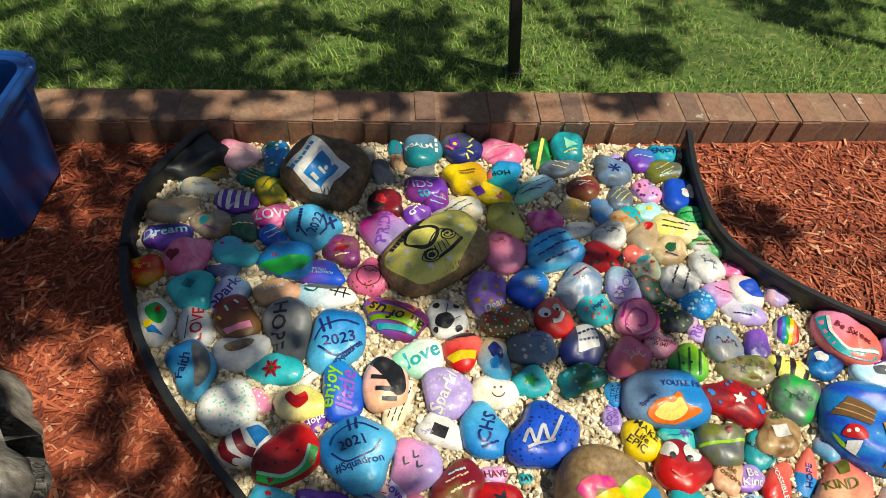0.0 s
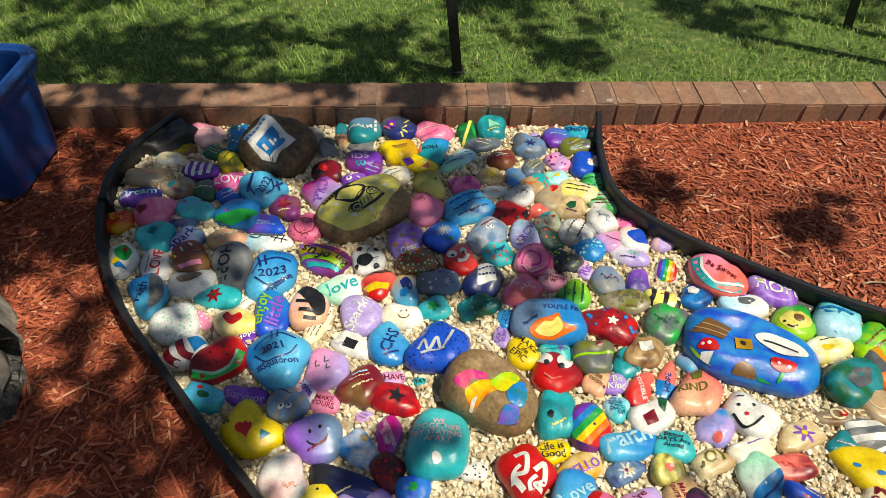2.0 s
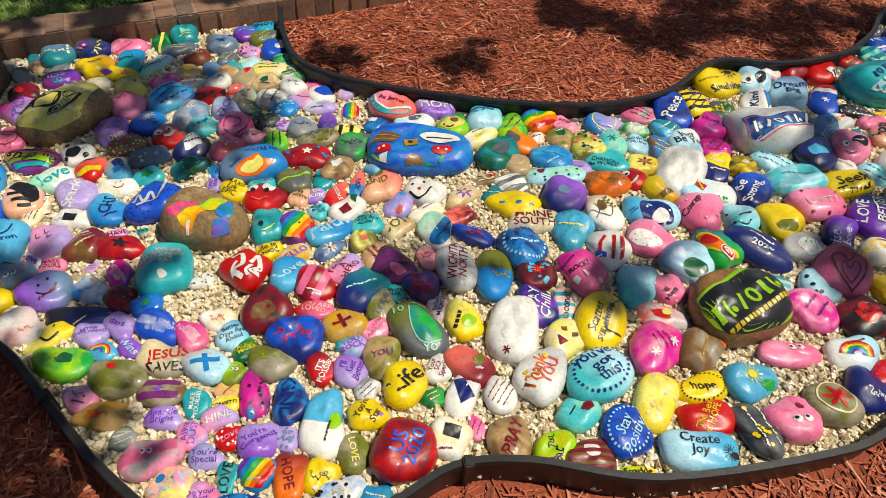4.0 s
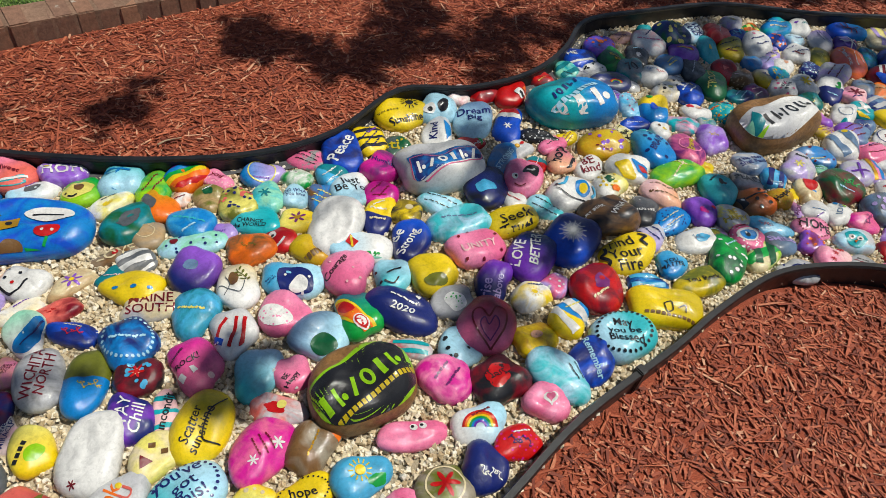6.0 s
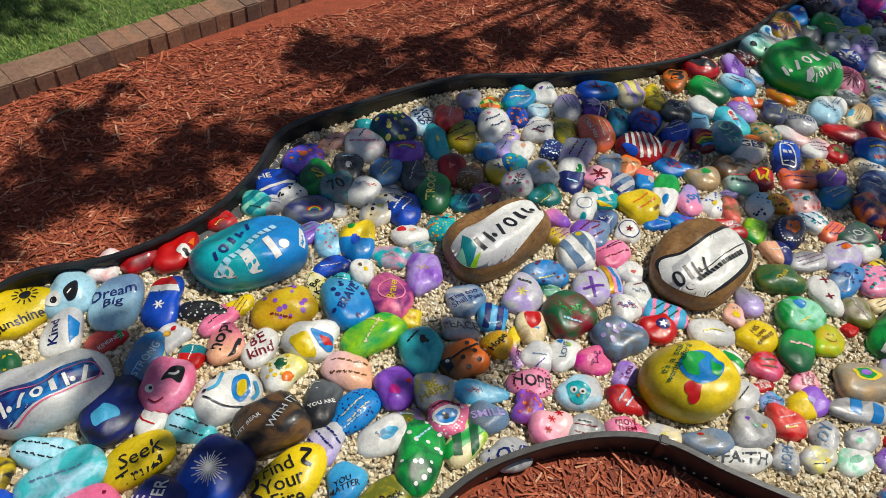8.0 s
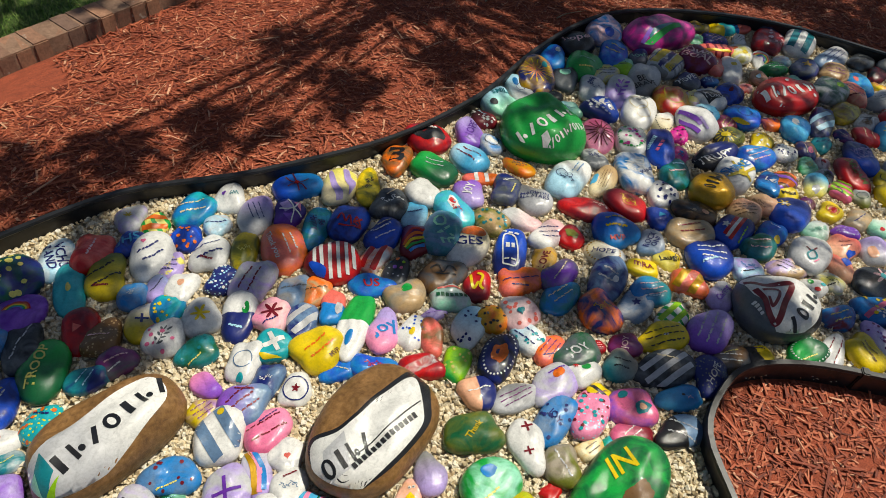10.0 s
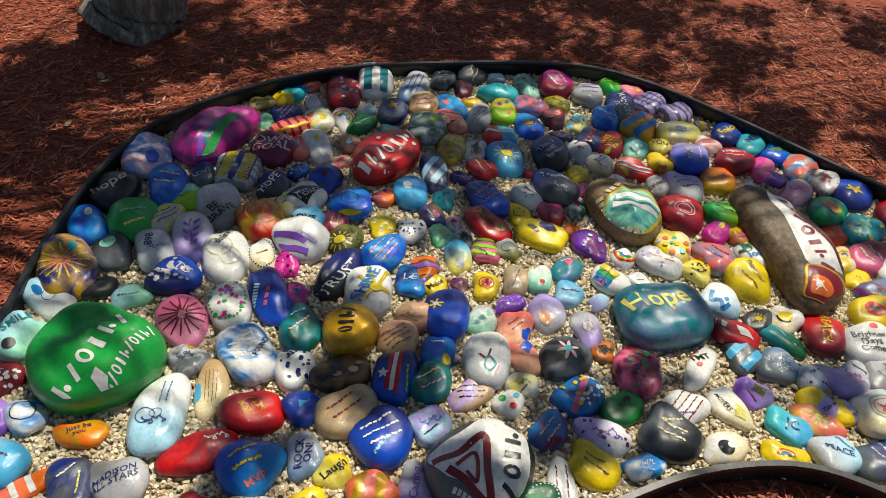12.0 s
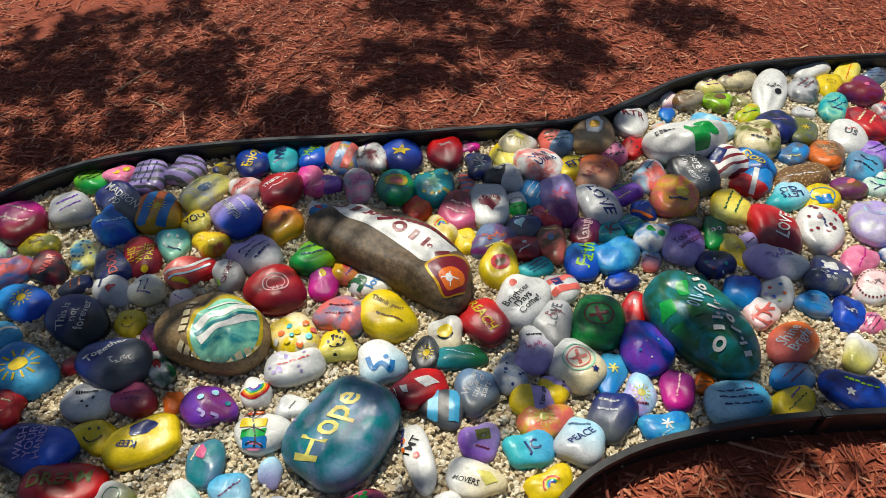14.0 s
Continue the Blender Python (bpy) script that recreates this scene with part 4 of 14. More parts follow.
def mark(rock, kind, colour, size, u, v, angle, seed):
    """One painted motif of the named kind on a rock, centred at (u, v) of its half lengths."""
    cx, cy, m = u * rock.a, v * rock.b, min(rock.a, rock.b) * size
    rng = random.Random(seed)
    lift = 0.0012
    if kind == "heart":
        laid(rock, "painted_heart", *polar(heart_radius, cx, cy, m, m, angle), colour, lift)
    elif kind == "spot":
        laid(rock, "painted_spot", *polar(lambda t: 1 + 0.05 * math.sin(3 * t + seed) + (0.10 * math.sin(2 * t + seed * 3) + 0.07 * math.sin(5 * t + seed) if size > 0.25 else 0) + 0.09 * noise.noise(Vector((4 * math.cos(t), 4 * math.sin(t), seed % 97))), cx, cy, rock.a * size, rock.b * size, 0, 48, 7), colour, 0.0008)
    elif kind == "disc":
        laid(rock, "painted_disc", *polar(lambda t: 1.0, cx, cy, m, m, angle), colour, lift)
    elif kind == "star":
        laid(rock, "painted_star", *polar(lambda t: 0.45 + 0.55 * abs(((t * 5 / (2 * math.pi)) % 1) * 2 - 1) ** 1.4, cx, cy, m, m, angle, 40), colour, lift)
    elif kind == "flower":
        laid(rock, "painted_flower", *polar(lambda t: 0.62 + 0.38 * math.cos(6 * t), cx, cy, m, m, angle, 48), colour, lift)
    elif kind == "sun":
        laid(rock, "painted_sun", *joined([polar(lambda t: 0.45, cx, cy, m, m, angle)] + [stroke([turned(m * q, 0, angle + k * 30, cx, cy) for q in (0.58, 0.8, 1.0)], m * 0.11) for k in range(12)]), colour, lift)
    elif kind == "rays":
        laid(rock, "ray_burst", *joined([stroke([turned(m * q, 0, angle + k * 24, cx, cy) for q in (0.2, 0.4, 0.6, 0.8, 1.0)], m * 0.07) for k in range(15)]), colour, lift)
    elif kind == "dots":
        shapes = []
        for k in range(int(6 + 10 * size)):
            t, r = rng.uniform(0, 6.28), math.sqrt(rng.uniform(0.02, 0.7))
            shapes.append(polar(lambda q: 1, r * math.cos(t) * rock.a, r * math.sin(t) * rock.b, *(min(rock.a, rock.b) * rng.uniform(0.07, 0.12),) * 2, 0, 10, 1))
        laid(rock, "painted_dots", *joined(shapes), colour, lift)
    elif kind == "rim":
        shapes = [polar(lambda q: 1, rock.a * 0.80 * math.cos(t), rock.b * 0.80 * math.sin(t), *(min(rock.a, rock.b) * 0.055,) * 2, 0, 8, 1) for t in np.linspace(0, 6.28, 30)[:-1]]
        laid(rock, "painted_border", *joined(shapes), colour, lift)
    elif kind == "ring":
        pts = [turned(m * math.cos(t), m * math.sin(t), 0, cx, cy) for t in np.linspace(0, 6.2832, 37)]
        laid(rock, "painted_ring", *stroke(pts, m * 0.10), colour, lift)
    elif kind == "stripes":
        shapes, n = [], max(2, int(3 * size + 1))
        rw, rh = reach(rock, angle), reach(rock, angle + 90)
        for k in range(n):
            y = rh * 0.82 * (2 * (k + 0.5) / n - 1)
            half = rw * 0.90 * math.sqrt(max(0.02, 1 - (y / rh) ** 2))
            shapes.append(grid_patch(-half, half, y - rh * 0.4 / n, y + rh * 0.4 / n, angle, 0, 0, 14, 3))
        laid(rock, "painted_stripes", *joined(shapes), colour, lift)
    elif kind == "band":
        rw, rh = reach(rock, angle), reach(rock, angle + 90)
        shapes, n = [], 10
        pts, faces = [], []
        for j in range(n + 1):
            y = rh * (v + size * (2 * j / n - 1))
            half = rw * 0.93 * math.sqrt(max(0.01, 1 - min(0.99, (y / rh) ** 2)))
            pts += [turned(-half + 2 * half * i / 16, y, angle) for i in range(17)]
        faces = [(j * 17 + i, j * 17 + i + 1, j * 17 + i + 18, j * 17 + i + 17) for j in range(n) for i in range(16)]
        laid(rock, "painted_band", pts, faces, colour, 0.0009)
    elif kind == "cross":
        laid(rock, "painted_cross", *joined([grid_patch(-m, m, -m * 0.2, m * 0.2, angle, cx, cy, 10, 2), grid_patch(-m * 0.2, m * 0.2, -m, -m * 0.201, angle, cx, cy, 2, 5), grid_patch(-m * 0.2, m * 0.2, m * 0.201, m, angle, cx, cy, 2, 5)]), colour, lift)
    elif kind == "box":
        laid(rock, "painted_panel", *grid_patch(-m, m, -m * 0.8, m * 0.8, angle, cx, cy, 10, 10), colour, lift)
    elif kind == "arcs":
        for i, tint in enumerate(("red", "orange", "yellow", "green", "azure", "purple")):
            r = m * (1.05 - 0.14 * i)
            pts = [turned(r * math.cos(t), r * math.sin(t) - m * 0.35, angle, cx, cy) for t in np.linspace(0.05, math.pi - 0.05, 22)]
            laid(rock, "rainbow_arc", *stroke(pts, m * 0.14), tint, lift)
    elif kind == "rainbow":
        rw, rh = reach(rock, angle), reach(rock, angle + 90)
        for i, tint in enumerate(("red", "orange", "yellow", "green", "azure", "purple")):
            mark(rock, "band", tint, 0.135, 0, -0.68 + 0.272 * i, angle, seed)
    elif kind == "eyes":
        for s in (-1, 1):
            ex, ey = turned(s * m * 0.38, 0, angle, cx, cy)
            laid(rock, "painted_eye", *polar(lambda t: 1, ex, ey, m * 0.32, m * 0.32, 0, 18, 2), "white", lift)
            laid(rock, "painted_pupil", *polar(lambda t: 1, ex + m * 0.08, ey - m * 0.08, m * 0.15, m * 0.15, 0, 12, 1), "black", 0.0018)
    elif kind == "smile":
        shapes = [stroke([turned(m * 0.6 * math.cos(t), m * 0.6 * math.sin(t) - m * 0.05, angle, cx, cy) for t in np.linspace(3.5, 5.93, 14)], m * 0.11)]
        shapes += [polar(lambda t: 1, *turned(s * m * 0.28, m * 0.25, angle, cx, cy), m * 0.09, m * 0.13, angle, 12, 1) for s in (-1, 1)]
        laid(rock, "painted_smile", *joined(shapes), colour, lift)
    elif kind == "leafy":
        shapes = [stroke([turned(m * q, m * 0.12 * math.sin(q * 3), angle, cx, cy) for q in np.linspace(-0.9, 0.9, 10)], m * 0.08)]
        for k in range(7):
            x = m * (-0.7 + 0.24 * k)
            shapes.append(polar(lambda t: 1, *turned(x, m * 0.26 * (1 if k % 2 else -1), angle, cx, cy), m * 0.24, m * 0.10, angle + (50 if k % 2 else -50), 12, 2))
        laid(rock, "painted_sprig", *joined(shapes), colour, lift)
    elif kind == "scrawl":
        pts = [turned(m * (q + 0.12 * math.sin(q * 31 + seed)), m * 0.45 * math.sin(q * 9 + seed) * math.cos(q * 4 + seed), angle, cx, cy) for q in np.linspace(-0.95, 0.95, 60)]
        laid(rock, "painted_scrawl", *stroke(pts, m * 0.075), colour, lift)
    elif kind == "tri":
        laid(rock, "painted_triangle", *polar(lambda t: 0.5 / math.cos((t % (2 * math.pi / 3)) - math.pi / 3), cx, cy, m, m, angle, 36), colour, lift)


def art_phrase(art):
    names = {"dots": "dots", "rim": "a dotted border", "ring": "a ring", "stripes": "stripes", "band": "a colour band", "spot": "a colour patch", "box": "a panel", "arcs": "a rainbow", "rainbow": "rainbow bands",
             "eyes": "cartoon eyes", "smile": "a smiling face", "leafy": "a leafy sprig", "scrawl": "brush scrawls", "tri": "a triangle", "heart": "a heart", "star": "a star", "flower": "a flower", "sun": "a sun", "rays": "bursting rays",
             "cross": "a cross", "disc": "a round disc", "panel": "a panel", "row": "lettering bars", "edged": "a dotted border", "fill": "a painted patch", "line": "painted lines", "dot": "dots"}
    said = []
    for item in art:
        phrase = item[2] + " lettering" if item[0] == "words" else item[1] + " writing" if item[0] == "bars" else " ".join(item[1].split()[:1]) + " " + names[item[0]].replace("a ", "").replace("an ", "")
        phrase = " ".join(WORDS.get(w, w) for w in phrase.split())
        if phrase not in said:
            said.append(phrase)
    return " and ".join(said[:2])


def kind_name(art, a, coat):
    """What sort of painted rock this is, by its main motif."""
    kinds = {"words": "lettered_rock", "bars": "message_rock", "heart": "heart_rock", "flower": "flower_rock", "sun": "sun_rock", "star": "star_rock", "arcs": "rainbow_rock", "rainbow": "rainbow_rock", "smile": "smiley_rock",
             "eyes": "face_rock", "dots": "dotted_rock", "stripes": "striped_rock", "scrawl": "brushed_rock", "leafy": "sprig_rock", "panel": "sign_rock", "row": "sign_rock", "spot": "patched_rock", "band": "banded_rock"}
    if a > 0.09:
        return "painted_boulder"
    for item in art:
        if item[0] in kinds:
            return kinds[item[0]]
    if art:
        return "patterned_rock"
    return "swirled_rock" if "swirl" in coat else "painted_rock"


def rock(x, y, turn, a, b, h, coat, art=(), power=0.0, z=None, label="", sized=False, bend=0.0):
    """A painted rock lying on the gravel; turn in degrees, half lengths a, b, h in metres; art: painted marks."""
    seed = (x * 12.9898 + y * 78.233) % 6.28
    if not sized:
        a, b, h = 0.945 * a, 0.945 * b, 1.12 * h
    lean = 0 if sized else 7
    power = power or 2.1 + 1.9 * math.sin(seed * 7.7) ** 2
    shape = Rock(None, a, b, h, seed, power)
    verts, faces = shape.base_mesh()
    ob = mesh_ob(kind_name(art, a, coat), verts, faces, STONE[coat] if coat in STONE else paint(coat), smooth=True)
    shape.ob = ob
    count = int(seed * 1000)
    for i, item in enumerate(art):
        kind, *rest = item
        shape.level = i
        if kind == "words":
            words(shape, *rest)
        elif kind == "panel":
            panel(shape, *rest)
        elif kind == "edged":
            edged(shape, *rest)
        elif kind in ("fill", "line", "row", "dot"):
            drawn(shape, kind, *rest)
        elif kind == "bars":
            bars(shape, *rest, seed=count + i)
        else:
            colour, size, u, v, angle = (*rest, *(0.6, 0, 0, 0)[len(rest) - 1:])
            mark(shape, kind, colour, size, u, v, angle, count + i)
    for piece in (ob, *ob.children) if bend else ():
        for vert in piece.data.vertices:
            vert.co.y += bend * ((vert.co.x / a) ** 2 - 0.35)
    tones = [WORDS.get(w, w) for w in coat.split()[:2]]
    size = "large " if a > 0.09 else "small " if a < 0.0315 else ""
    said = f"{size}{' and '.join(tones)} {'stone' if coat in STONE else 'painted rock'}"
    phrase = art_phrase(art)
    said = label or (said + (" with " + phrase if phrase else " lying on pale gravel"))
    tagged(ob, " ".join(said.split()[:12]), "painted rock", "painted rocks in the gravel bed")
    ob.matrix_world = pose(x, y, (0.55 * h + 0.012) if z is None else z, lean * math.sin(seed * 11), lean * math.sin(seed * 17), turn)
    TAKEN.append((x, y, radians(turn), a, b))
    return ob


rock(0.009, 1.441, 168, 0.118, 0.099, 0.079, 'boulder', [('fill', 'white', [(0.39, -0.36), (-0.63, 0.06), (-0.35, 1.1), (0.71, 0.52)]), ('fill', 'azure', [(0.03, 0.0), (-0.42, 0.2), (-0.24, 0.84), (0.24, 0.64)]), ('row', 'white', 3, (-0.03, 0.64), (-0.23, 0.1), 0.0233), ('row', 'azure', 6, (0.5, 0.59), (0.3, -0.06), 0.0122)], power=2.6, label='large dark brown boulder with a white and blue sign panel', sized=True)
rock(0.326, 1.238, -139, 0.143, 0.095, 0.063, 'sandstone', [('fill', 'lemon', [(0.87, -0.3), (0.43, -0.48), (-0.3, -0.78), (-1.06, -0.55), (-0.79, 0.12), (-0.26, 0.68), (0.24, 1.03), (0.68, 0.74), (0.92, 0.09)]), ('fill', 'black', [(0.5, -0.33), (0.2, -0.68), (-0.14, -0.25), (0.09, 0.09), (0.36, 0.04)]), ('fill', 'lemon', [(0.46, -0.3), (0.22, -0.55), (-0.07, -0.24), (0.12, -0.0), (0.33, -0.03)]), ('line', 'black', 0.003, [(0.36, 0.04), (0.21, 0.07), (0.02, -0.12), (-0.17, -0.15), (-0.31, 0.08), (-0.32, 0.3)]), ('line', 'black', 0.003, [(0.29, 0.15), (0.41, 0.33), (0.3, 0.56), (0.11, 0.54)]), ('dot', 'black', 0.0365, (-0.2, 0.07)), ('dot', 'lemon', 0.0304, (-0.2, 0.07)), ('dot', 'black', 0.0345, (0.24, 0.33)), ('dot', 'lemon', 0.0273, (0.24, 0.33)), ('line', 'black', 0.0081, [(0.18, 0.54), (-0.06, 0.47), (-0.36, 0.34)]), ('line', 'black', 0.002, [(0.11, 0.15), (0.16, 0.42)]), ('line', 'black', 0.002, [(0.04, 0.14), (0.09, 0.44)]), ('line', 'black', 0.002, [(-0.03, 0.14), (0.0, 0.44)]), ('line', 'black', 0.002, [(-0.09, 0.17), (-0.08, 0.41)]), ('row', 'black', 12, (0.72, -0.34), (-0.05, -0.75), 0.0122), ('heart', 'white', 0.1, -0.46, -0.44, -51), ('heart', 'white', 0.1, -0.48, 0.01, -51), ('heart', 'white', 0.1, 0.58, -0.02, -51), ('heart', 'white', 0.1, 0.4, 0.65, -51), ('heart', 'white', 0.1, 0.86, -0.1, -51), ('heart', 'white', 0.1, 0.06, 0.7, -51), ('heart', 'silver', 0.09, 0.68, 0.31, -51), ('heart', 'silver', 0.09, -0.52, 0.3, -51)], power=4.2, label='large sandstone rock with a yellow panel and black line drawing', sized=True)
rock(0.740, 0.708, 157, 0.115, 0.086, 0.073, 'sandstone', [('fill', 'magenta coral swirl', [(0.57, 0.56), (0.5, 0.2), (0.18, -0.11), (0.06, 0.06), (0.29, 0.34), (0.29, 0.61)]), ('fill', 'yellow orange swirl', [(0.28, 0.66), (0.19, 0.32), (-0.01, 0.03), (-0.24, 0.14), (-0.12, 0.47), (0.01, 0.81)]), ('fill', 'yellow lime swirl', [(-0.02, 0.06), (-0.21, -0.51), (-0.45, -0.5), (-0.39, 0.04), (-0.21, 0.2)]), ('fill', 'teal azure swirl', [(-0.39, 0.04), (-0.52, -0.44), (-0.73, -0.17), (-0.79, 0.27), (-0.54, 0.33)]), ('fill', 'violet azure swirl', [(-0.5, 0.47), (-0.74, 0.34), (-0.83, 0.68), (-0.61, 0.9), (-0.53, 0.92)]), ('fill', 'white cream swirl', [(0.1, 0.7), (0.03, 0.58), (-0.0, 0.88), (0.05, 1.0)])], power=2.6, label='large sandstone rock with a rainbow patch of spray paint', sized=True)
rock(1.344, 0.929, 167, 0.163, 0.107, 0.047, 'azure blue swirl', [('fill', 'tan', [(0.81, 0.85), (0.45, 0.99), (-0.05, 1.02), (-0.01, 1.18), (0.43, 1.03), (0.79, 0.97)]), ('line', 'lime', 0.011, [(0.85, 0.56), (0.63, 0.83), (0.27, 1.06), (-0.08, 1.08)]), ('fill', 'brown', [(0.88, 0.16), (0.69, -0.28), (0.32, -0.21), (0.43, 0.24)]), ('line', 'tan', 0.003, [(0.83, 0.03), (0.39, 0.12)]), ('line', 'tan', 0.003, [(0.75, -0.1), (0.35, -0.05)]), ('fill', 'gold', [(0.28, 0.07), (0.03, -0.07), (0.01, 0.25), (0.24, 0.37)]), ('dot', 'black', 0.015, (0.15, 0.15)), ('fill', 'white', [(-0.01, -0.22), (-0.26, -0.41), (-0.66, -0.29), (-0.73, -0.03), (-0.43, 0.11), (-0.16, -0.02)]), ('line', 'black', 0.005, [(-0.13, -0.15), (-0.29, -0.15), (-0.6, -0.05)]), ('fill', 'red', [(0.74, 0.56), (0.68, 0.35), (0.53, 0.35), (0.47, 0.55), (0.6, 0.61)]), ('fill', 'white', [(0.68, 0.66), (0.53, 0.62), (0.55, 0.85), (0.67, 0.82)]), ('dot', 'white', 0.0091, (0.61, 0.45)), ('dot', 'white', 0.007, (0.69, 0.49)), ('fill', 'brown', [(0.21, 0.79), (0.12, 0.62), (-0.04, 0.66), (-0.1, 0.84), (0.05, 1.05), (0.19, 1.04)]), ('fill', 'red', [(-0.28, 0.28), (-0.56, 0.27), (-0.58, 0.44), (-0.41, 0.58), (-0.25, 0.5)]), ('dot', 'white', 0.0081, (-0.35, 0.41)), ('dot', 'white', 0.0081, (-0.49, 0.42)), ('line', 'green', 0.007, [(-0.43, 0.58), (-0.39, 0.79)]), ('fill', 'green', [(-0.12, 0.8), (-0.54, 0.87), (-0.53, 1.02), (-0.2, 1.05)])], power=4.2, label='large flat rock painted bright blue with coloured shapes', sized=True)
rock(2.459, 0.852, 175, 0.148, 0.089, 0.066, 'white silver fade', [('fill', 'navy azure swirl', [(0.73, -0.07), (-0.73, -0.24), (-0.84, 0.31), (0.67, 0.91)]), ('line', 'rose', 0.0032, [(0.69, 0.02), (0.05, 0.07), (-0.65, -0.07), (-0.76, 0.36), (-0.03, 0.69), (0.65, 0.89), (0.69, 0.02)]), ('row', 'white', 6, (0.53, 0.48), (-0.6, 0.26), 0.0326)], power=4.0, label='large white rock with a navy panel and white bars', sized=True)
rock(3.030, 1.032, 173, 0.166, 0.113, 0.079, 'azure turquoise fade', [('row', 'white', 4, (0.61, 0.91), (-0.85, 0.25), 0.064), ('row', 'paleblue', 11, (0.69, 0.74), (-0.42, -0.16), 0.0192), ('row', 'navy', 5, (0.61, 0.32), (-0.03, -0.38), 0.0237)], power=2.6, label='large bright blue rock with white lettering bars', sized=True)
rock(2.005, 0.216, -175, 0.132, 0.102, 0.070, 'brownstone', [('fill', 'lime', [(0.89, -0.22), (0.26, -0.5), (-0.65, -0.93), (-0.89, -0.66), (-0.95, 0.21), (-0.84, 0.6), (-0.17, 1.05), (0.48, 1.16), (0.73, 0.94), (0.91, 0.23)]), ('fill', 'black', [(0.85, -0.16), (0.26, -0.41), (-0.55, -0.69), (-0.77, -0.48), (-0.86, 0.3), (-0.8, 0.56), (-0.17, 0.99), (0.45, 1.08), (0.67, 0.9), (0.86, 0.25)]), ('row', 'lime', 7, (0.74, 0.4), (-0.84, -0.13), 0.0433), ('row', 'mustard', 18, (0.62, 0.8), (-0.91, 0.24), 0.0117)], power=3.2, label='large brown rock with a black panel and lime bars', sized=True)
rock(3.676, 0.738, -176, 0.196, 0.108, 0.083, 'brownstone', [('fill', 'white silver fade', [(1.1, 0.03), (0.85, -0.22), (0.11, -0.42), (-0.71, -0.4), (-0.69, 0.43), (0.24, 0.95), (0.83, 0.96), (1.06, 0.45)]), ('row', 'black', 7, (0.55, 0.36), (-0.77, -0.0), 0.0443), ('fill', 'azure', [(0.99, -0.1), (0.83, -0.35), (0.96, 0.39), (1.06, 0.41)]), ('fill', 'teal', [(0.64, -0.19), (0.62, 0.37), (0.84, 0.69), (0.87, 0.26)]), ('fill', 'mint', [(0.92, 0.18), (0.78, 0.13), (0.87, 0.63), (0.96, 0.48)]), ('fill', 'lime', [(0.85, 0.61), (0.6, 0.53), (0.77, 0.73), (0.92, 0.72)])], power=3.6, label='large brown rock with a white band and black bars', sized=True)
rock(4.164, 0.360, -170, 0.186, 0.138, 0.083, 'brownstone', [('fill', 'black', [(0.72, -0.59), (0.34, -0.29), (-0.48, -0.19), (-1.19, -0.1), (-0.69, 0.53), (-0.39, 0.8), (0.29, 0.82), (0.78, 0.64), (1.15, 0.39), (1.02, -0.06)]), ('fill', 'white', [(0.74, -0.5), (0.38, -0.23), (-0.41, -0.11), (-0.82, 0.02), (-0.53, 0.52), (-0.29, 0.74), (0.29, 0.76), (0.86, 0.6), (1.07, 0.35), (1.04, -0.02)]), ('fill', 'mint silver fade', [(0.75, -0.23), (0.41, -0.18), (0.68, 0.33), (1.04, 0.18)]), ('row', 'black', 4, (0.86, 0.05), (0.35, 0.23), 0.0457), ('line', 'black', 0.0032, [(0.59, 0.23), (0.17, 0.32), (-0.55, 0.44)]), ('row', 'black', 14, (0.64, 0.35), (-0.33, 0.54), 0.0139)], power=2.8, label='large brown rock with a white panel and black bars', sized=True)
rock(3.809, 0.086, 149, 0.129, 0.102, 0.095, 'yellow mustard fade', [('fill', 'azure', [(0.46, 0.04), (0.24, -0.22), (-0.25, -0.33), (-0.47, -0.06), (-0.35, 0.3), (0.0, 0.47), (0.31, 0.39)]), ('fill', 'green', [(0.4, -0.06), (0.16, -0.25), (-0.14, -0.21), (0.09, 0.07), (0.09, 0.3), (0.32, 0.26)]), ('fill', 'green', [(-0.28, -0.19), (-0.43, 0.05), (-0.33, 0.31), (-0.17, 0.24)]), ('heart', 'red', 0.3, 0.32, 0.7, -60), ('words', "it's a small\nworld after all", 'forest', -128, 0.62, 0.47, -0.11)], power=2.4, label='large yellow rock painted with a globe and red heart', sized=True)
rock(6.437, 0.446, 157, 0.158, 0.105, 0.063, 'red', [('row', 'white', 7, (0.85, 0.16), (-0.76, 0.18), 0.0509), ('row', 'white', 3, (0.68, 0.79), (0.58, 1.04), 0.0368), ('dot', 'white', 0.0156, (-0.11, -0.44)), ('dot', 'white', 0.0149, (0.91, -0.24)), ('dot', 'white', 0.0149, (-0.53, 0.59)), ('dot', 'white', 0.0149, (1.02, 0.16))], power=2.4, label='large red rock with white lettering bars', sized=True)
rock(5.337, -0.104, 139, 0.135, 0.114, 0.079, 'black slate fade', [('fill', 'white', [(0.73, -0.69), (0.43, -0.73), (-0.04, -0.7), (-0.79, -0.75), (-0.91, -0.06), (-0.61, 0.62), (-0.15, 1.0), (0.25, 1.28), (0.34, 1.01), (0.43, 0.77), (0.55, 0.29), (0.71, -0.14)]), ('line', 'maroon', 0.017, [(0.73, -0.52), (0.33, -0.34), (-0.21, -0.32), (0.12, 0.29), (0.39, 0.78), (0.52, 0.26), (0.63, -0.19)]), ('line', 'maroon', 0.0092, [(0.5, -0.12), (0.1, -0.13), (0.37, 0.34), (0.43, 0.09)]), ('row', 'black', 6, (0.22, 1.13), (-0.79, -0.2), 0.037), ('row', 'white', 4, (0.75, 0.23), (0.63, 0.5), 0.0114)], power=2.4, label='large black and white rock with maroon triangle', sized=True)
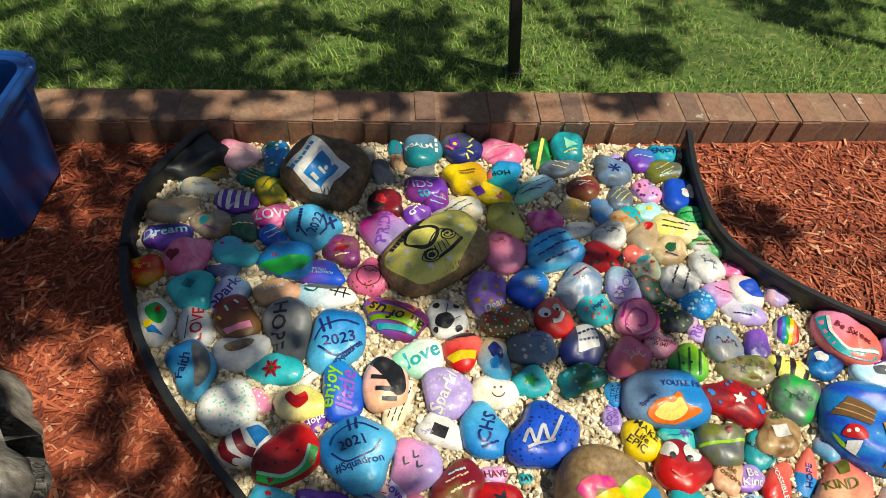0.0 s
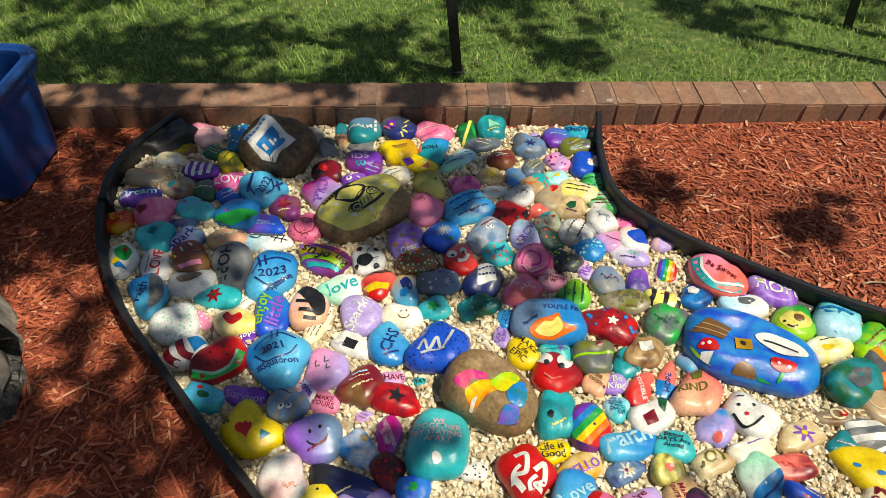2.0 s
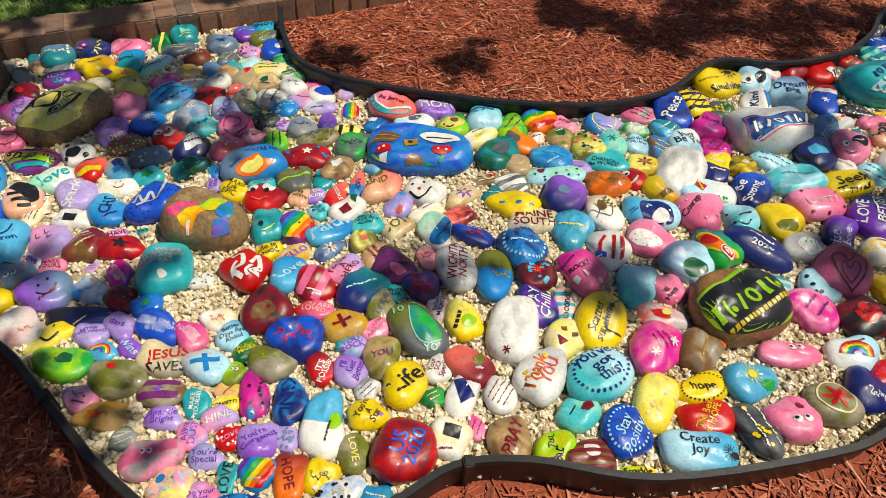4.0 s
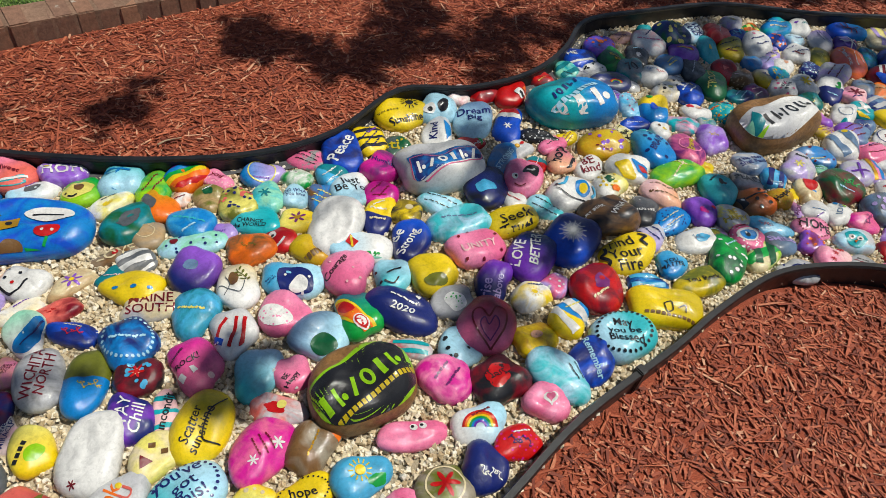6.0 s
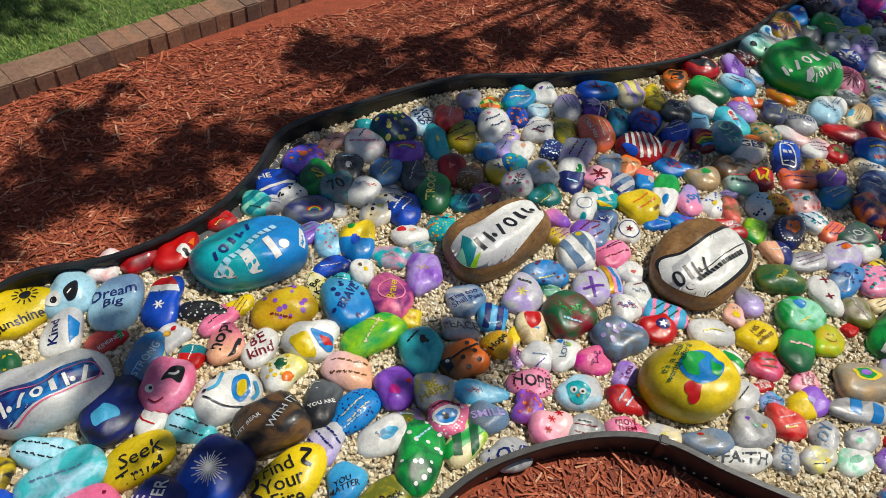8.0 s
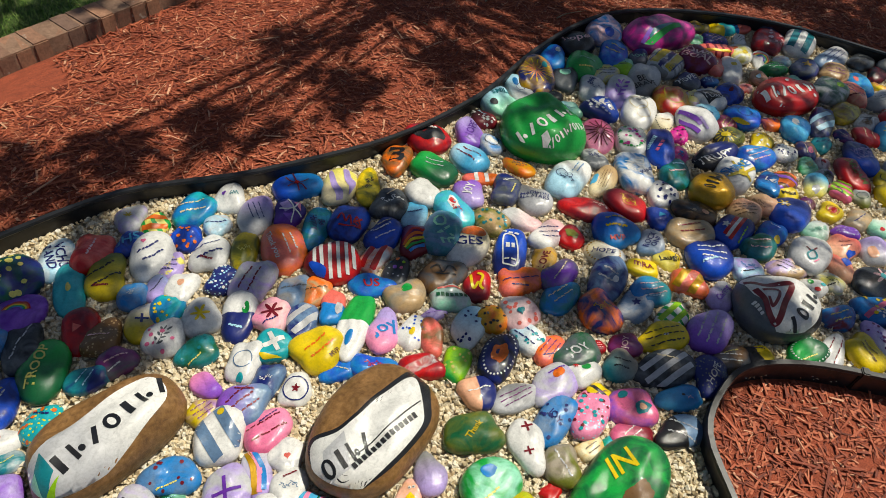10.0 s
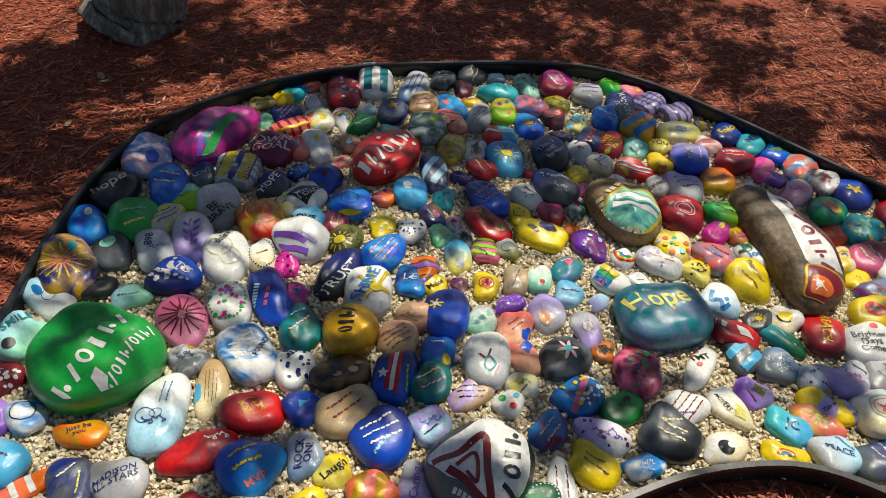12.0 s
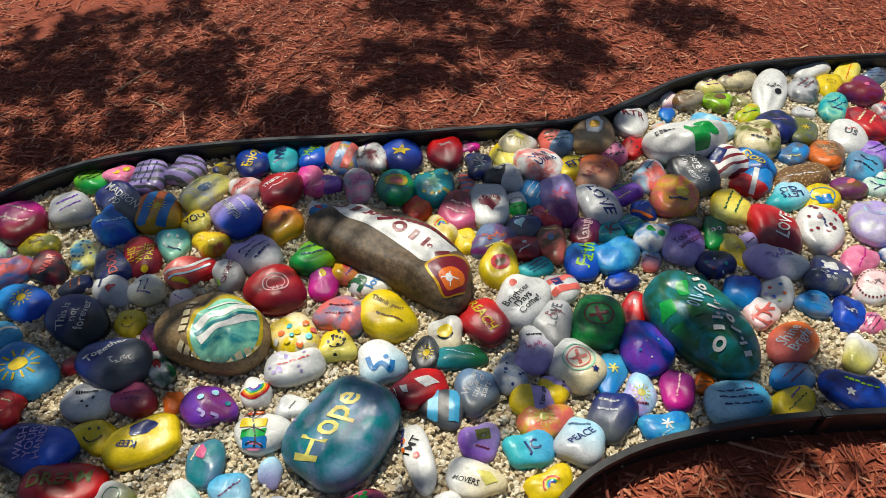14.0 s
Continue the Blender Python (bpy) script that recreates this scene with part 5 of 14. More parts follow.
rock(6.377, 1.063, 165, 0.183, 0.110, 0.070, 'plum magenta swirl', [('line', 'green', 0.0248, [(0.88, 0.79), (0.39, 0.63), (-0.03, 0.46), (-0.37, 0.43)]), ('line', 'teal', 0.0219, [(0.63, 0.49), (0.16, 0.31), (-0.24, 0.22)]), ('line', 'violet', 0.017, [(0.96, 0.43), (0.91, 0.64), (0.49, 0.3)]), ('line', 'green', 0.0198, [(0.6, 0.99), (0.28, 1.16), (-0.16, 1.06)])], power=2.6, sized=True)
rock(5.384, 0.897, 101, 0.160, 0.151, 0.099, 'green', [('row', 'white', 6, (0.08, 0.86), (-0.39, -0.41), 0.0482), ('row', 'white', 12, (-0.47, 0.96), (-0.85, -0.31), 0.0241), ('fill', 'white', [(-0.29, 0.68), (-0.33, 0.53), (-0.51, 0.61), (-0.54, 0.89)])], power=2.3, label='large green rock with white lettering bars', sized=True)
rock(5.941, -0.525, 110, 0.150, 0.111, 0.070, 'teal steel swirl', [('words', 'Hope', 'lemon', -172, 0.78, 0.16, -0.08), ('fill', 'lavender', [(0.35, -1.15), (0.22, -1.09), (0.37, -0.75), (0.4, -0.98)])], power=2.8, sized=True)
rock(6.379, -0.399, -143, 0.151, 0.112, 0.076, 'sandstone', [('fill', 'mustard', [(-0.12, -0.64), (-0.25, -0.11), (-0.14, 0.5), (0.21, 0.84), (0.68, 0.61), (0.95, -0.06), (0.84, -0.63), (0.49, -0.91), (0.19, -0.98)]), ('fill', 'mint teal swirl', [(-0.07, -0.63), (-0.17, -0.16), (-0.07, 0.42), (0.28, 0.69), (0.69, 0.49), (0.9, -0.09), (0.83, -0.63), (0.53, -0.91), (0.2, -0.89)]), ('line', 'white', 0.0186, [(-0.08, -0.36), (0.04, -0.0), (0.26, 0.2), (0.55, 0.72)]), ('line', 'white', 0.0214, [(0.07, -0.6), (0.23, -0.27), (0.47, -0.02), (0.7, 0.4)]), ('line', 'teal', 0.0086, [(-0.03, -0.51), (0.13, -0.17), (0.4, 0.11), (0.66, 0.52)]), ('line', 'white', 0.0064, [(-0.07, 0.18), (0.16, 0.42), (0.39, 0.58)]), ('row', 'cream', 5, (-0.29, -0.44), (-0.44, 0.32), 0.0186), ('row', 'cream', 6, (-0.21, -0.77), (0.39, -1.05), 0.0186), ('row', 'cream', 4, (0.69, -0.8), (0.98, -0.28), 0.0186)], power=2.5, label='large sandstone rock with a mint disc and white bars', sized=True)
rock(6.355, -0.922, -159, 0.298, 0.117, 0.073, 'boulder', [('fill', 'white', [(-0.96, 0.71), (-0.89, 0.94), (-0.37, 0.5), (0.08, 0.55), (0.47, 0.61), (0.61, 0.54), (0.48, -0.24), (0.23, -0.19), (-0.26, -0.1), (-0.61, 0.03)]), ('row', 'maroon', 8, (-0.71, 0.44), (0.55, 0.15), 0.0358), ('row', 'maroon', 14, (-0.37, 0.42), (0.51, 0.72), 0.0122), ('fill', 'gold', [(0.48, -0.32), (0.65, 0.42), (0.76, 0.69), (0.95, 0.09), (0.82, -0.6), (0.67, -0.56)]), ('fill', 'maroon', [(0.51, -0.31), (0.66, 0.35), (0.79, 0.48), (0.93, 0.04), (0.82, -0.57), (0.69, -0.51)]), ('fill', 'orange', [(0.65, -0.35), (0.7, 0.02), (0.81, 0.14), (0.87, -0.11), (0.81, -0.47), (0.72, -0.45)]), ('dot', 'white', 0.0214, (0.75, -0.27)), ('line', 'white', 0.0032, [(0.69, -0.4), (0.82, -0.09)]), ('line', 'white', 0.0032, [(0.72, -0.13), (0.8, -0.39)])], power=3.6, bend=-0.04, label='long dark brown rock with a white band and maroon panel', sized=True)
rock(5.666, -1.426, 170, 0.180, 0.107, 0.076, 'forest teal swirl', [('fill', 'green forest fade', [(-0.55, -0.14), (-0.51, 0.15), (-0.29, -0.06), (-0.32, -0.33)]), ('fill', 'green forest fade', [(-0.38, -0.83), (-0.32, -0.58), (-0.1, -0.7), (-0.14, -1.0)]), ('fill', 'green forest fade', [(0.02, -1.05), (0.05, -0.74), (0.26, -0.8), (0.2, -1.06)]), ('fill', 'green forest fade', [(0.32, -1.02), (0.35, -0.68), (0.55, -0.84), (0.47, -0.95)]), ('fill', 'green forest fade', [(0.58, -0.88), (0.61, -0.53), (0.79, -0.64), (0.71, -0.74)]), ('fill', 'green forest fade', [(-0.1, -0.5), (-0.07, -0.22), (0.14, -0.32), (0.1, -0.57)]), ('row', 'white', 4, (0.58, -0.46), (0.1, 0.03), 0.0264), ('row', 'white', 11, (0.84, 0.03), (-0.83, 0.55), 0.0208), ('row', 'paleblue', 4, (-0.08, -0.31), (-0.26, 0.2), 0.0336)], power=2.4, label='large dark green rock with white lettering bars', sized=True)
rock(6.200, -2.016, 69, 0.156, 0.082, 0.076, 'white', [('fill', 'green', [(0.06, -0.27), (-0.09, 0.12), (-0.29, 0.64), (-0.16, 1.12), (0.09, 1.09), (0.12, 0.4)]), ('fill', 'green', [(-0.11, -0.12), (-0.37, 0.05), (-0.57, 0.48), (-0.39, 0.6), (-0.18, 0.4)]), ('row', 'black', 5, (0.73, -0.12), (0.37, -0.1), 0.0172)], power=2.4, label='large white rock with a green clover shape', sized=True)
rock(4.836, 0.936, 77, 0.082, 0.059, 0.027, 'white')
rock(4.863, 0.815, 86, 0.093, 0.062, 0.028, 'aqua sky swirl', [('spot', 'white', 0.3, 0.13, -0.01, -149), ('spot', 'red', 0.16, 0.19, -0.02, -149), ('scrawl', 'red', 0.35, -0.18, 0.09, -149)])
rock(4.941, 1.000, 99, 0.101, 0.069, 0.031, 'forest green fade', [("bars", 'silver', 1, -152, 0.5, 0.13, -0.26), ("bars", 'silver', 1, -156, 0.5, -0.04, 0.09)])
rock(5.034, 1.138, 110, 0.098, 0.080, 0.036, 'maroon red swirl', [('spot', 'black', 0.62, 0, 0, -172), ('tri', 'white', 0.16, 0.28, -0.44, -63), ('tri', 'white', 0.16, 0.09, -0.52, -63), ('tri', 'white', 0.14, -0.1, -0.5, -63)])
rock(5.083, 0.970, 87, 0.092, 0.066, 0.030, 'sky paleblue fade', [("bars", 'maroon', 2, -180, 0.8, 0, 0)])
rock(4.961, 0.840, 56, 0.082, 0.054, 0.025, 'lavender violet fade', [("words", 'JOY', 'white', -26, 0.7, 0, 0)])
rock(5.051, 0.871, 136, 0.074, 0.036, 0.016, 'orange coral fade', [("panel", 'white', 0.9, 0.1, 0.28, -0.2, -83), ("panel", 'white', 0.9, 0.1, -0.24, 0.07, -83)])
rock(5.186, 1.074, 57, 0.083, 0.058, 0.026, 'violet lavender fade', [("words", 'HOPE', 'purple', -25, 0.8, 0, 0)])
rock(5.285, 1.106, 110, 0.065, 0.051, 0.023, 'maroon black fade', [('dots', 'white', 1.2, 0, 0, -172), ("bars", 'paleblue', 1, 165, 0.5, 0.16, -0.47)])
rock(5.209, 0.983, 56, 0.062, 0.048, 0.022, 'azure white swirl', [('ring', 'black', 0.6, 0, 0, -118)])
rock(5.202, 0.832, 98, 0.069, 0.043, 0.019, 'orange gold swirl', [("words", 'Just be\nyou', 'navy', -154, 0.7, 0, 0)])
rock(5.404, 1.128, 83, 0.085, 0.079, 0.036, 'mint paleblue fade', [('dot', 'black', 0.0326, (-0.06, 0.52)), ('dot', 'black', 0.0255, (-0.73, 0.04)), ('words', 'SMILE', 'teal', -104, -0.084, 0.4, -0.34)])
rock(5.657, 1.173, -136, 0.137, 0.091, 0.041, 'navy gold swirl', [('rays', 'yellow', 0.8, 0, 0, 76), ('rays', 'coral', 0.5, 0, 0, 76), ('spot', 'turquoise', 0.14, -0.33, 0.42, 76)])
rock(5.548, 1.156, 67, 0.106, 0.055, 0.025, 'white paleblue fade', [('ring', 'navy', 0.35, -0.04, -0.1, -127), ('spot', 'azure', 0.2, 0.31, 0.13, -127)])
rock(5.757, 1.091, -138, 0.086, 0.062, 0.028, 'black slate fade', [('disc', 'mint', 0.4, -0.21, -0.07, 78)])
rock(5.622, 1.052, 107, 0.058, 0.047, 0.021, 'black', [('scrawl', 'slate', 0.5, 0, 0, -168), ("bars", 'lemon', 1, -177, 0.5, 0.14, -0.49)])
rock(5.837, 1.228, -138, 0.093, 0.062, 0.028, 'azure blue swirl', [('spot', 'white', 0.2, -0.36, 0.32, 79)])
rock(5.996, 1.238, -179, 0.099, 0.088, 0.040, 'black', [("words", 'hope', 'blush', 146, 0.8, 0, 0)])
rock(5.901, 1.105, -165, 0.104, 0.086, 0.039, 'green', [("bars", 'mint', 1, 130, 0.6, 0, 0), ("bars", 'lemon', 1, 127, 0.5, 0.46, 0.2)])
rock(6.089, 1.095, -146, 0.122, 0.072, 0.033, 'azure blue swirl', [("bars", 'lemon', 2, 60, 0.7, 0, 0)])
rock(5.934, 1.017, 175, 0.082, 0.054, 0.025, 'lemon silver swirl', [("bars", 'black', 3, 155, 0.85, 0, 0)])
rock(6.043, 1.006, -146, 0.070, 0.057, 0.026, 'mint lime split', [('smile', 'black', 0.5, 0, 0, 86)])
rock(6.170, 1.012, -149, 0.064, 0.048, 0.022, 'navy slate fade', [("words", 'LOVE', 'mint', 107, 0.8, 0, 0)])
rock(6.218, 0.907, -165, 0.111, 0.087, 0.039, 'silver grey bands', [('stripes', 'navy', 0.9, 0, 0, 176), ('stripes', 'mustard', 0.4, 0, 0, 176)])
rock(6.032, 0.888, -149, 0.112, 0.077, 0.035, 'silver grey fade', [('words', 'BE\nBRAVE', 'black', 122, -0.101, 0.38, -0.08)])
rock(5.802, 0.982, -142, 0.099, 0.063, 0.029, 'silver white fade', [("words", '898', 'navy', 164, 0.4, -0.21, -0.17), ('scrawl', 'navy', 0.4, 0.21, 0.17, 82)])
rock(5.877, 0.895, -146, 0.110, 0.073, 0.033, 'silver lavender fade', [('leafy', 'violet', 0.8, 0, 0, 166)])
rock(5.712, 0.868, 166, 0.085, 0.073, 0.033, 'blue navy fade', [('dots', 'white', 1.4, 0, 0, 133), ('scrawl', 'white', 0.7, 0, 0, 133)])
rock(5.613, 0.949, 124, 0.059, 0.046, 0.021, 'mint paleblue fade', [("bars", 'navy', 1, 175, 0.7, 0, 0)])
rock(5.825, 0.762, -148, 0.110, 0.076, 0.034, 'white', [('ring', 'cream', 0.5, -0.2, -0.18, 88), ('ring', 'cream', 0.4, 0.2, 0.18, 88), ("words", 'shine', 'slate', 135, 0.5, -0.59, 0.01)])
rock(5.865, 0.667, -151, 0.077, 0.049, 0.022, 'white cream fade', [('rim', 'black', 0.6, 0, 0, 91), ("bars", 'gold', 1, 106, 0.5, 0, 0)])
rock(5.569, 0.767, -141, 0.098, 0.072, 0.033, 'rose pink fade', [('rays', 'maroon', 0.9, 0, 0, 80), ("bars", 'maroon', 2, 160, 0.5, 0, 0)])
rock(5.658, 0.674, -148, 0.104, 0.067, 0.030, 'white', [('flower', 'violet', 0.3, -0.33, 0.11, 86), ('dots', 'green', 0.5, 0, 0, 86), ('dots', 'magenta', 0.6, 0, 0, 86), ('rim', 'green', 0.6, 0, 0, 86)])
rock(5.719, 0.578, -143, 0.128, 0.061, 0.028, 'navy blue fade', [('row', 'paleblue', 8, (0.25, -0.9), (-0.33, -0.39), 0.015), ('row', 'rose', 3, (0.34, -0.3), (-0.03, 0.04), 0.012)])
rock(5.635, 0.455, -153, 0.091, 0.062, 0.028, 'teal forest swirl', [("bars", 'blush', 1, 127, 0.8, 0, 0), ("bars", 'paleblue', 1, 113, 0.5, -0.48, -0.01)])
rock(5.514, 0.553, 51, 0.112, 0.078, 0.035, 'azure white swirl', [("words", 'TIME\nWE', 'white', 174, 0.75, 0.03, 0.1), ("words", 'FOUND', 'navy', -53, 0.5, -0.2, -0.36)])
rock(5.501, 0.420, -150, 0.066, 0.059, 0.027, 'white', [('dots', 'navy', 1.8, 0, 0, 88), ("bars", 'black', 1, 127, 0.5, -0.49, 0.02)])
rock(5.458, 0.696, 61, 0.066, 0.048, 0.022, 'silver slate swirl', [('spot', 'gold', 0.2, 0.2, -0.63, -123), ('scrawl', 'navy', 0.5, 0, 0, -123)])
rock(5.396, 0.597, -164, 0.096, 0.045, 0.020, 'tan cream fade', [("bars", 'brown', 4, -175, 0.7, 0, 0), ('spot', 'sky', 0.35, 0.25, -0.86, 102)])
rock(5.293, 0.679, -164, 0.126, 0.074, 0.033, 'white paleblue fade', [("bars", 'azure', 2, -1, 0.4, -0.35, 0.15), ('ring', 'navy', 0.3, 0.23, -0.29, 101), ('ring', 'navy', 0.2, 0.16, 0.02, 101), ('scrawl', 'navy', 0.4, 0.33, 0.05, 101)])
rock(5.355, 0.469, 91, 0.089, 0.064, 0.029, 'red maroon fade', [('scrawl', 'gold', 0.55, 0, 0, -153), ('ring', 'gold', 0.4, 0, 0, -153)])
rock(5.225, 0.544, 132, 0.102, 0.057, 0.026, 'red maroon swirl', [('scrawl', 'white', 0.5, -0.49, -0.17, 178)])
rock(5.400, 0.359, 112, 0.055, 0.052, 0.023, 'blue navy fade', [('tri', 'sky', 0.3, 0, 0, -174)])
rock(5.076, 0.776, -150, 0.086, 0.058, 0.026, 'navy slate swirl', [("bars", 'lemon', 1, 178, 0.5, 0.08, 0.38), ("bars", 'white', 1, 129, 0.5, -0.37, -0.1)])
rock(5.114, 0.681, 73, 0.075, 0.063, 0.029, 'silver grey fade', [("words", 'MADISON\nALL STARS', 'navy', -120, 0.95, 0, 0)])
rock(5.218, 0.416, 74, 0.083, 0.077, 0.035, 'azure blue fade', [("bars", 'yellow', 2, -122, 0.7, 0.14, -0.13), ("words", 'MVP', 'coral', -119, 0.4, -0.51, 0.24)])
rock(5.280, 0.306, -151, 0.071, 0.047, 0.021, 'silver steel fade', [("words", 'ROCK\nON!', 'navy', 166, 0.8, 0, 0)])
rock(5.034, 0.542, -176, 0.091, 0.052, 0.023, 'blush white fade', [("bars", 'navy', 3, 143, 0.85, 0, 0)])
rock(5.085, 0.492, 58, 0.058, 0.049, 0.022, 'red maroon fade', [('spot', 'olive', 0.42, 0, 0, -122)])
rock(5.111, 0.376, 109, 0.070, 0.054, 0.024, 'white cream fade', [("words", 'HOPE', 'navy', -167, 0.65, 0, 0), ('rim', 'gold', 0.6, 0, 0, -173)])
rock(5.167, 0.261, 121, 0.060, 0.041, 0.019, 'yellow mustard fade', [("words", 'mRA', 'maroon', -179, 0.7, 0, 0)])
rock(5.259, 0.227, 168, 0.050, 0.044, 0.020, 'yellow lemon fade', [("words", 'Laugh', 'black', 157, 0.85, 0, 0)])
rock(4.925, 0.700, 76, 0.074, 0.058, 0.026, 'olive tan swirl', [('dots', 'teal', 1, 0, 0, -139)])
rock(5.523, 0.296, 120, 0.085, 0.064, 0.029, 'black brown swirl', [('spot', 'tan', 0.14, 0.21, 0.38, 178), ('spot', 'peach', 0.16, -0.31, 0.31, 178), ('spot', 'tan', 0.12, -0.56, -0.07, 178)])
rock(5.548, 0.162, -173, 0.086, 0.064, 0.029, 'navy blue fade', [("panel", 'red', 0.8, 0.12, -0.22, -0.19, 180), ("panel", 'white', 0.8, 0.1, -0.14, 0, 180), ("panel", 'red', 0.8, 0.1, -0.05, 0.19, 180), ('star', 'white', 0.25, 0.12, -0.44, 111), ("bars", 'lime', 1, -176, 0.6, 0.2, 0.61)])
rock(5.555, 0.065, 175, 0.068, 0.060, 0.027, 'teal forest swirl', [("bars", 'blush', 2, 134, 0.8, 0, 0)])
rock(5.655, 0.318, -170, 0.090, 0.082, 0.047, 'gold', [("row", 'black', 4, (0.28, -0.03), (-0.48, -0.03), 0.045)])
rock(5.414, 0.249, 140, 0.087, 0.074, 0.033, 'stone tan swirl', [("bars", 'maroon', 2, 180, 0.7, 0, 0)])
rock(5.370, 0.145, -170, 0.091, 0.083, 0.038, 'navy blue fade', [("bars", 'white', 3, 124, 0.8, 0, 0), ("bars", 'paleblue', 1, 148, 0.5, 0.46, 0.12)])
rock(5.433, 0.040, 139, 0.062, 0.055, 0.025, 'paleblue lavender swirl', [('scrawl', 'azure', 0.5, 0, 0, 158), ("bars", 'black', 1, -176, 0.5, 0.21, 0.44)])
rock(5.270, 0.035, -160, 0.072, 0.045, 0.021, 'silver lavender fade', [("words", 'Caring', 'violet', 169, 0.8, 0, 0)])
rock(5.231, 0.129, 120, 0.064, 0.055, 0.025, 'orange coral swirl', [('stripes', 'gold', 0.4, 0, 0, -113)])
rock(5.665, -0.063, -175, 0.107, 0.071, 0.032, 'white silver fade', [('line', 'maroon', 0.0058, [(0.11, -0.28), (0.29, 0.02), (-0.13, 0.14)]), ('line', 'teal', 0.0058, [(0.51, -0.05), (0.2, 0.09), (0.41, 0.38), (0.64, 0.19), (0.51, -0.05)]), ('line', 'rose', 0.0036, [(0.69, 0.4), (0.46, 0.52)])])
rock(5.706, -0.155, -148, 0.075, 0.047, 0.021, 'coral peach fade', [('fill', 'blue', [(-0.32, -0.05), (-0.64, 0.67), (-0.3, 0.88), (0.11, 0.24)]), ('row', 'maroon', 5, (-0.83, -0.42), (-0.83, 0.41), 0.0092)])
rock(5.726, -0.267, 144, 0.090, 0.069, 0.031, 'black slate swirl', [('flower', 'blush', 0.5, -0.02, -0.11, 154), ('disc', 'aqua', 0.18, -0.02, -0.11, 154)])
rock(5.783, -0.371, 161, 0.045, 0.034, 0.015, 'orange brown swirl', [("words", 'JR', 'black', 148, 0.8, 0, 0)])
rock(5.851, -0.319, -161, 0.067, 0.046, 0.021, 'silver lavender fade', [('spot', 'white', 0.3, 0, 0, 99), ('ring', 'rose', 0.35, 0, 0, 99)])
rock(5.873, -0.200, -160, 0.077, 0.056, 0.025, 'lavender silver fade', [('fill', 'peach', [(0.1, -0.47), (0.01, -0.08), (0.47, 0.21), (0.72, -0.2), (0.46, -0.47)])])
rock(5.792, -0.119, -176, 0.070, 0.056, 0.025, 'coral peach fade', [("bars", 'maroon', 2, 136, 0.5, 0, 0), ('spot', 'blue', 0.3, 0.36, 0.68, 114)])
rock(5.801, -0.023, 170, 0.060, 0.045, 0.020, 'white mint fade', [("words", 'SHINE', 'mint', 156, 0.7, 0, 0)])
rock(5.885, -0.093, 121, 0.053, 0.037, 0.017, 'purple violet fade', [('dots', 'lavender', 1, 0, 0, 178)])
rock(5.933, -0.010, 178, 0.059, 0.046, 0.021, 'yellow mustard fade', [('disc', 'red', 0.35, 0, 0, 120), ('ring', 'red', 0.5, 0, 0, 120)])
rock(5.979, -0.095, -178, 0.065, 0.046, 0.021, 'stone tan swirl', [("bars", 'navy', 1, 170, 0.8, 0, 0)])
rock(6.008, -0.163, -179, 0.063, 0.046, 0.021, 'white mint fade', [('spot', 'red', 0.18, 0.52, 0.25, 118)])
rock(6.066, -0.240, 164, 0.064, 0.048, 0.022, 'teal steel swirl', [('spot', 'rose', 0.3, -0.36, -0.02, 135), ("bars", 'cream', 1, 146, 0.5, -0.41, -0.28)])
rock(5.969, -0.256, 165, 0.054, 0.050, 0.023, 'sky paleblue fade', [("bars", 'plum', 1, 112, 0.8, 0, 0)])
rock(5.793, 0.076, -172, 0.107, 0.072, 0.033, 'navy blue fade', [('flower', 'yellow', 0.35, -0.08, -0.46, 110), ('disc', 'white', 0.12, -0.08, -0.46, 110)])
rock(5.890, 0.137, -176, 0.052, 0.043, 0.019, 'yellow mustard fade', [("words", 'Make', 'black', 140, 0.7, 0, 0)])
rock(5.646, 0.069, -166, 0.072, 0.051, 0.023, 'azure blue swirl', [('spot', 'yellow', 0.25, 0.31, 0.43, 104), ("bars", 'white', 1, 94, 0.5, -0.47, -0.08)])
rock(5.764, 0.163, 74, 0.060, 0.054, 0.024, 'peach tan fade', [('words', 'Once\nyou choose\nhope\nanything is\npossible', 'brown', -177, -0.055, -0.05, 0.79)])
rock(5.666, 0.184, -174, 0.072, 0.063, 0.028, 'peach tan fade', [("bars", 'brown', 4, 131, 0.9, 0, 0)])
rock(5.549, -0.141, 137, 0.048, 0.039, 0.018, 'white', [('disc', 'green', 0.25, 0.18, -0.5, 160), ('disc', 'aqua', 0.22, -0.55, -0.07, 160), ('disc', 'red', 0.25, -0.01, 0.43, 160)])
rock(5.615, -0.167, 96, 0.053, 0.039, 0.018, 'silver lemon swirl', [('scrawl', 'olive', 0.5, 0, 0, -158), ("bars", 'black', 1, -132, 0.5, -0.06, 0.47)])
rock(5.550, -0.042, 134, 0.076, 0.043, 0.020, 'lavender tan swirl', [("bars", 'black', 3, 153, 0.85, 0, 0)])
rock(5.614, -0.316, 136, 0.080, 0.059, 0.027, 'navy azure swirl', [('band', 'rose', 0.14, 0, 0, -147), ('dots', 'white', 0.8, 0, 0, 161), ('dots', 'yellow', 0.6, 0, 0, 161)])
rock(5.608, -0.427, 141, 0.071, 0.052, 0.024, 'green forest fade', [('spot', 'black', 0.18, -0.18, -0.11, 156), ('scrawl', 'black', 0.4, 0, 0, 156)])
rock(5.728, -0.462, 176, 0.087, 0.073, 0.033, 'rose maroon swirl', [('dots', 'green', 0.5, 0, 0, 121), ('dots', 'plum', 0.5, 0, 0, 121)])
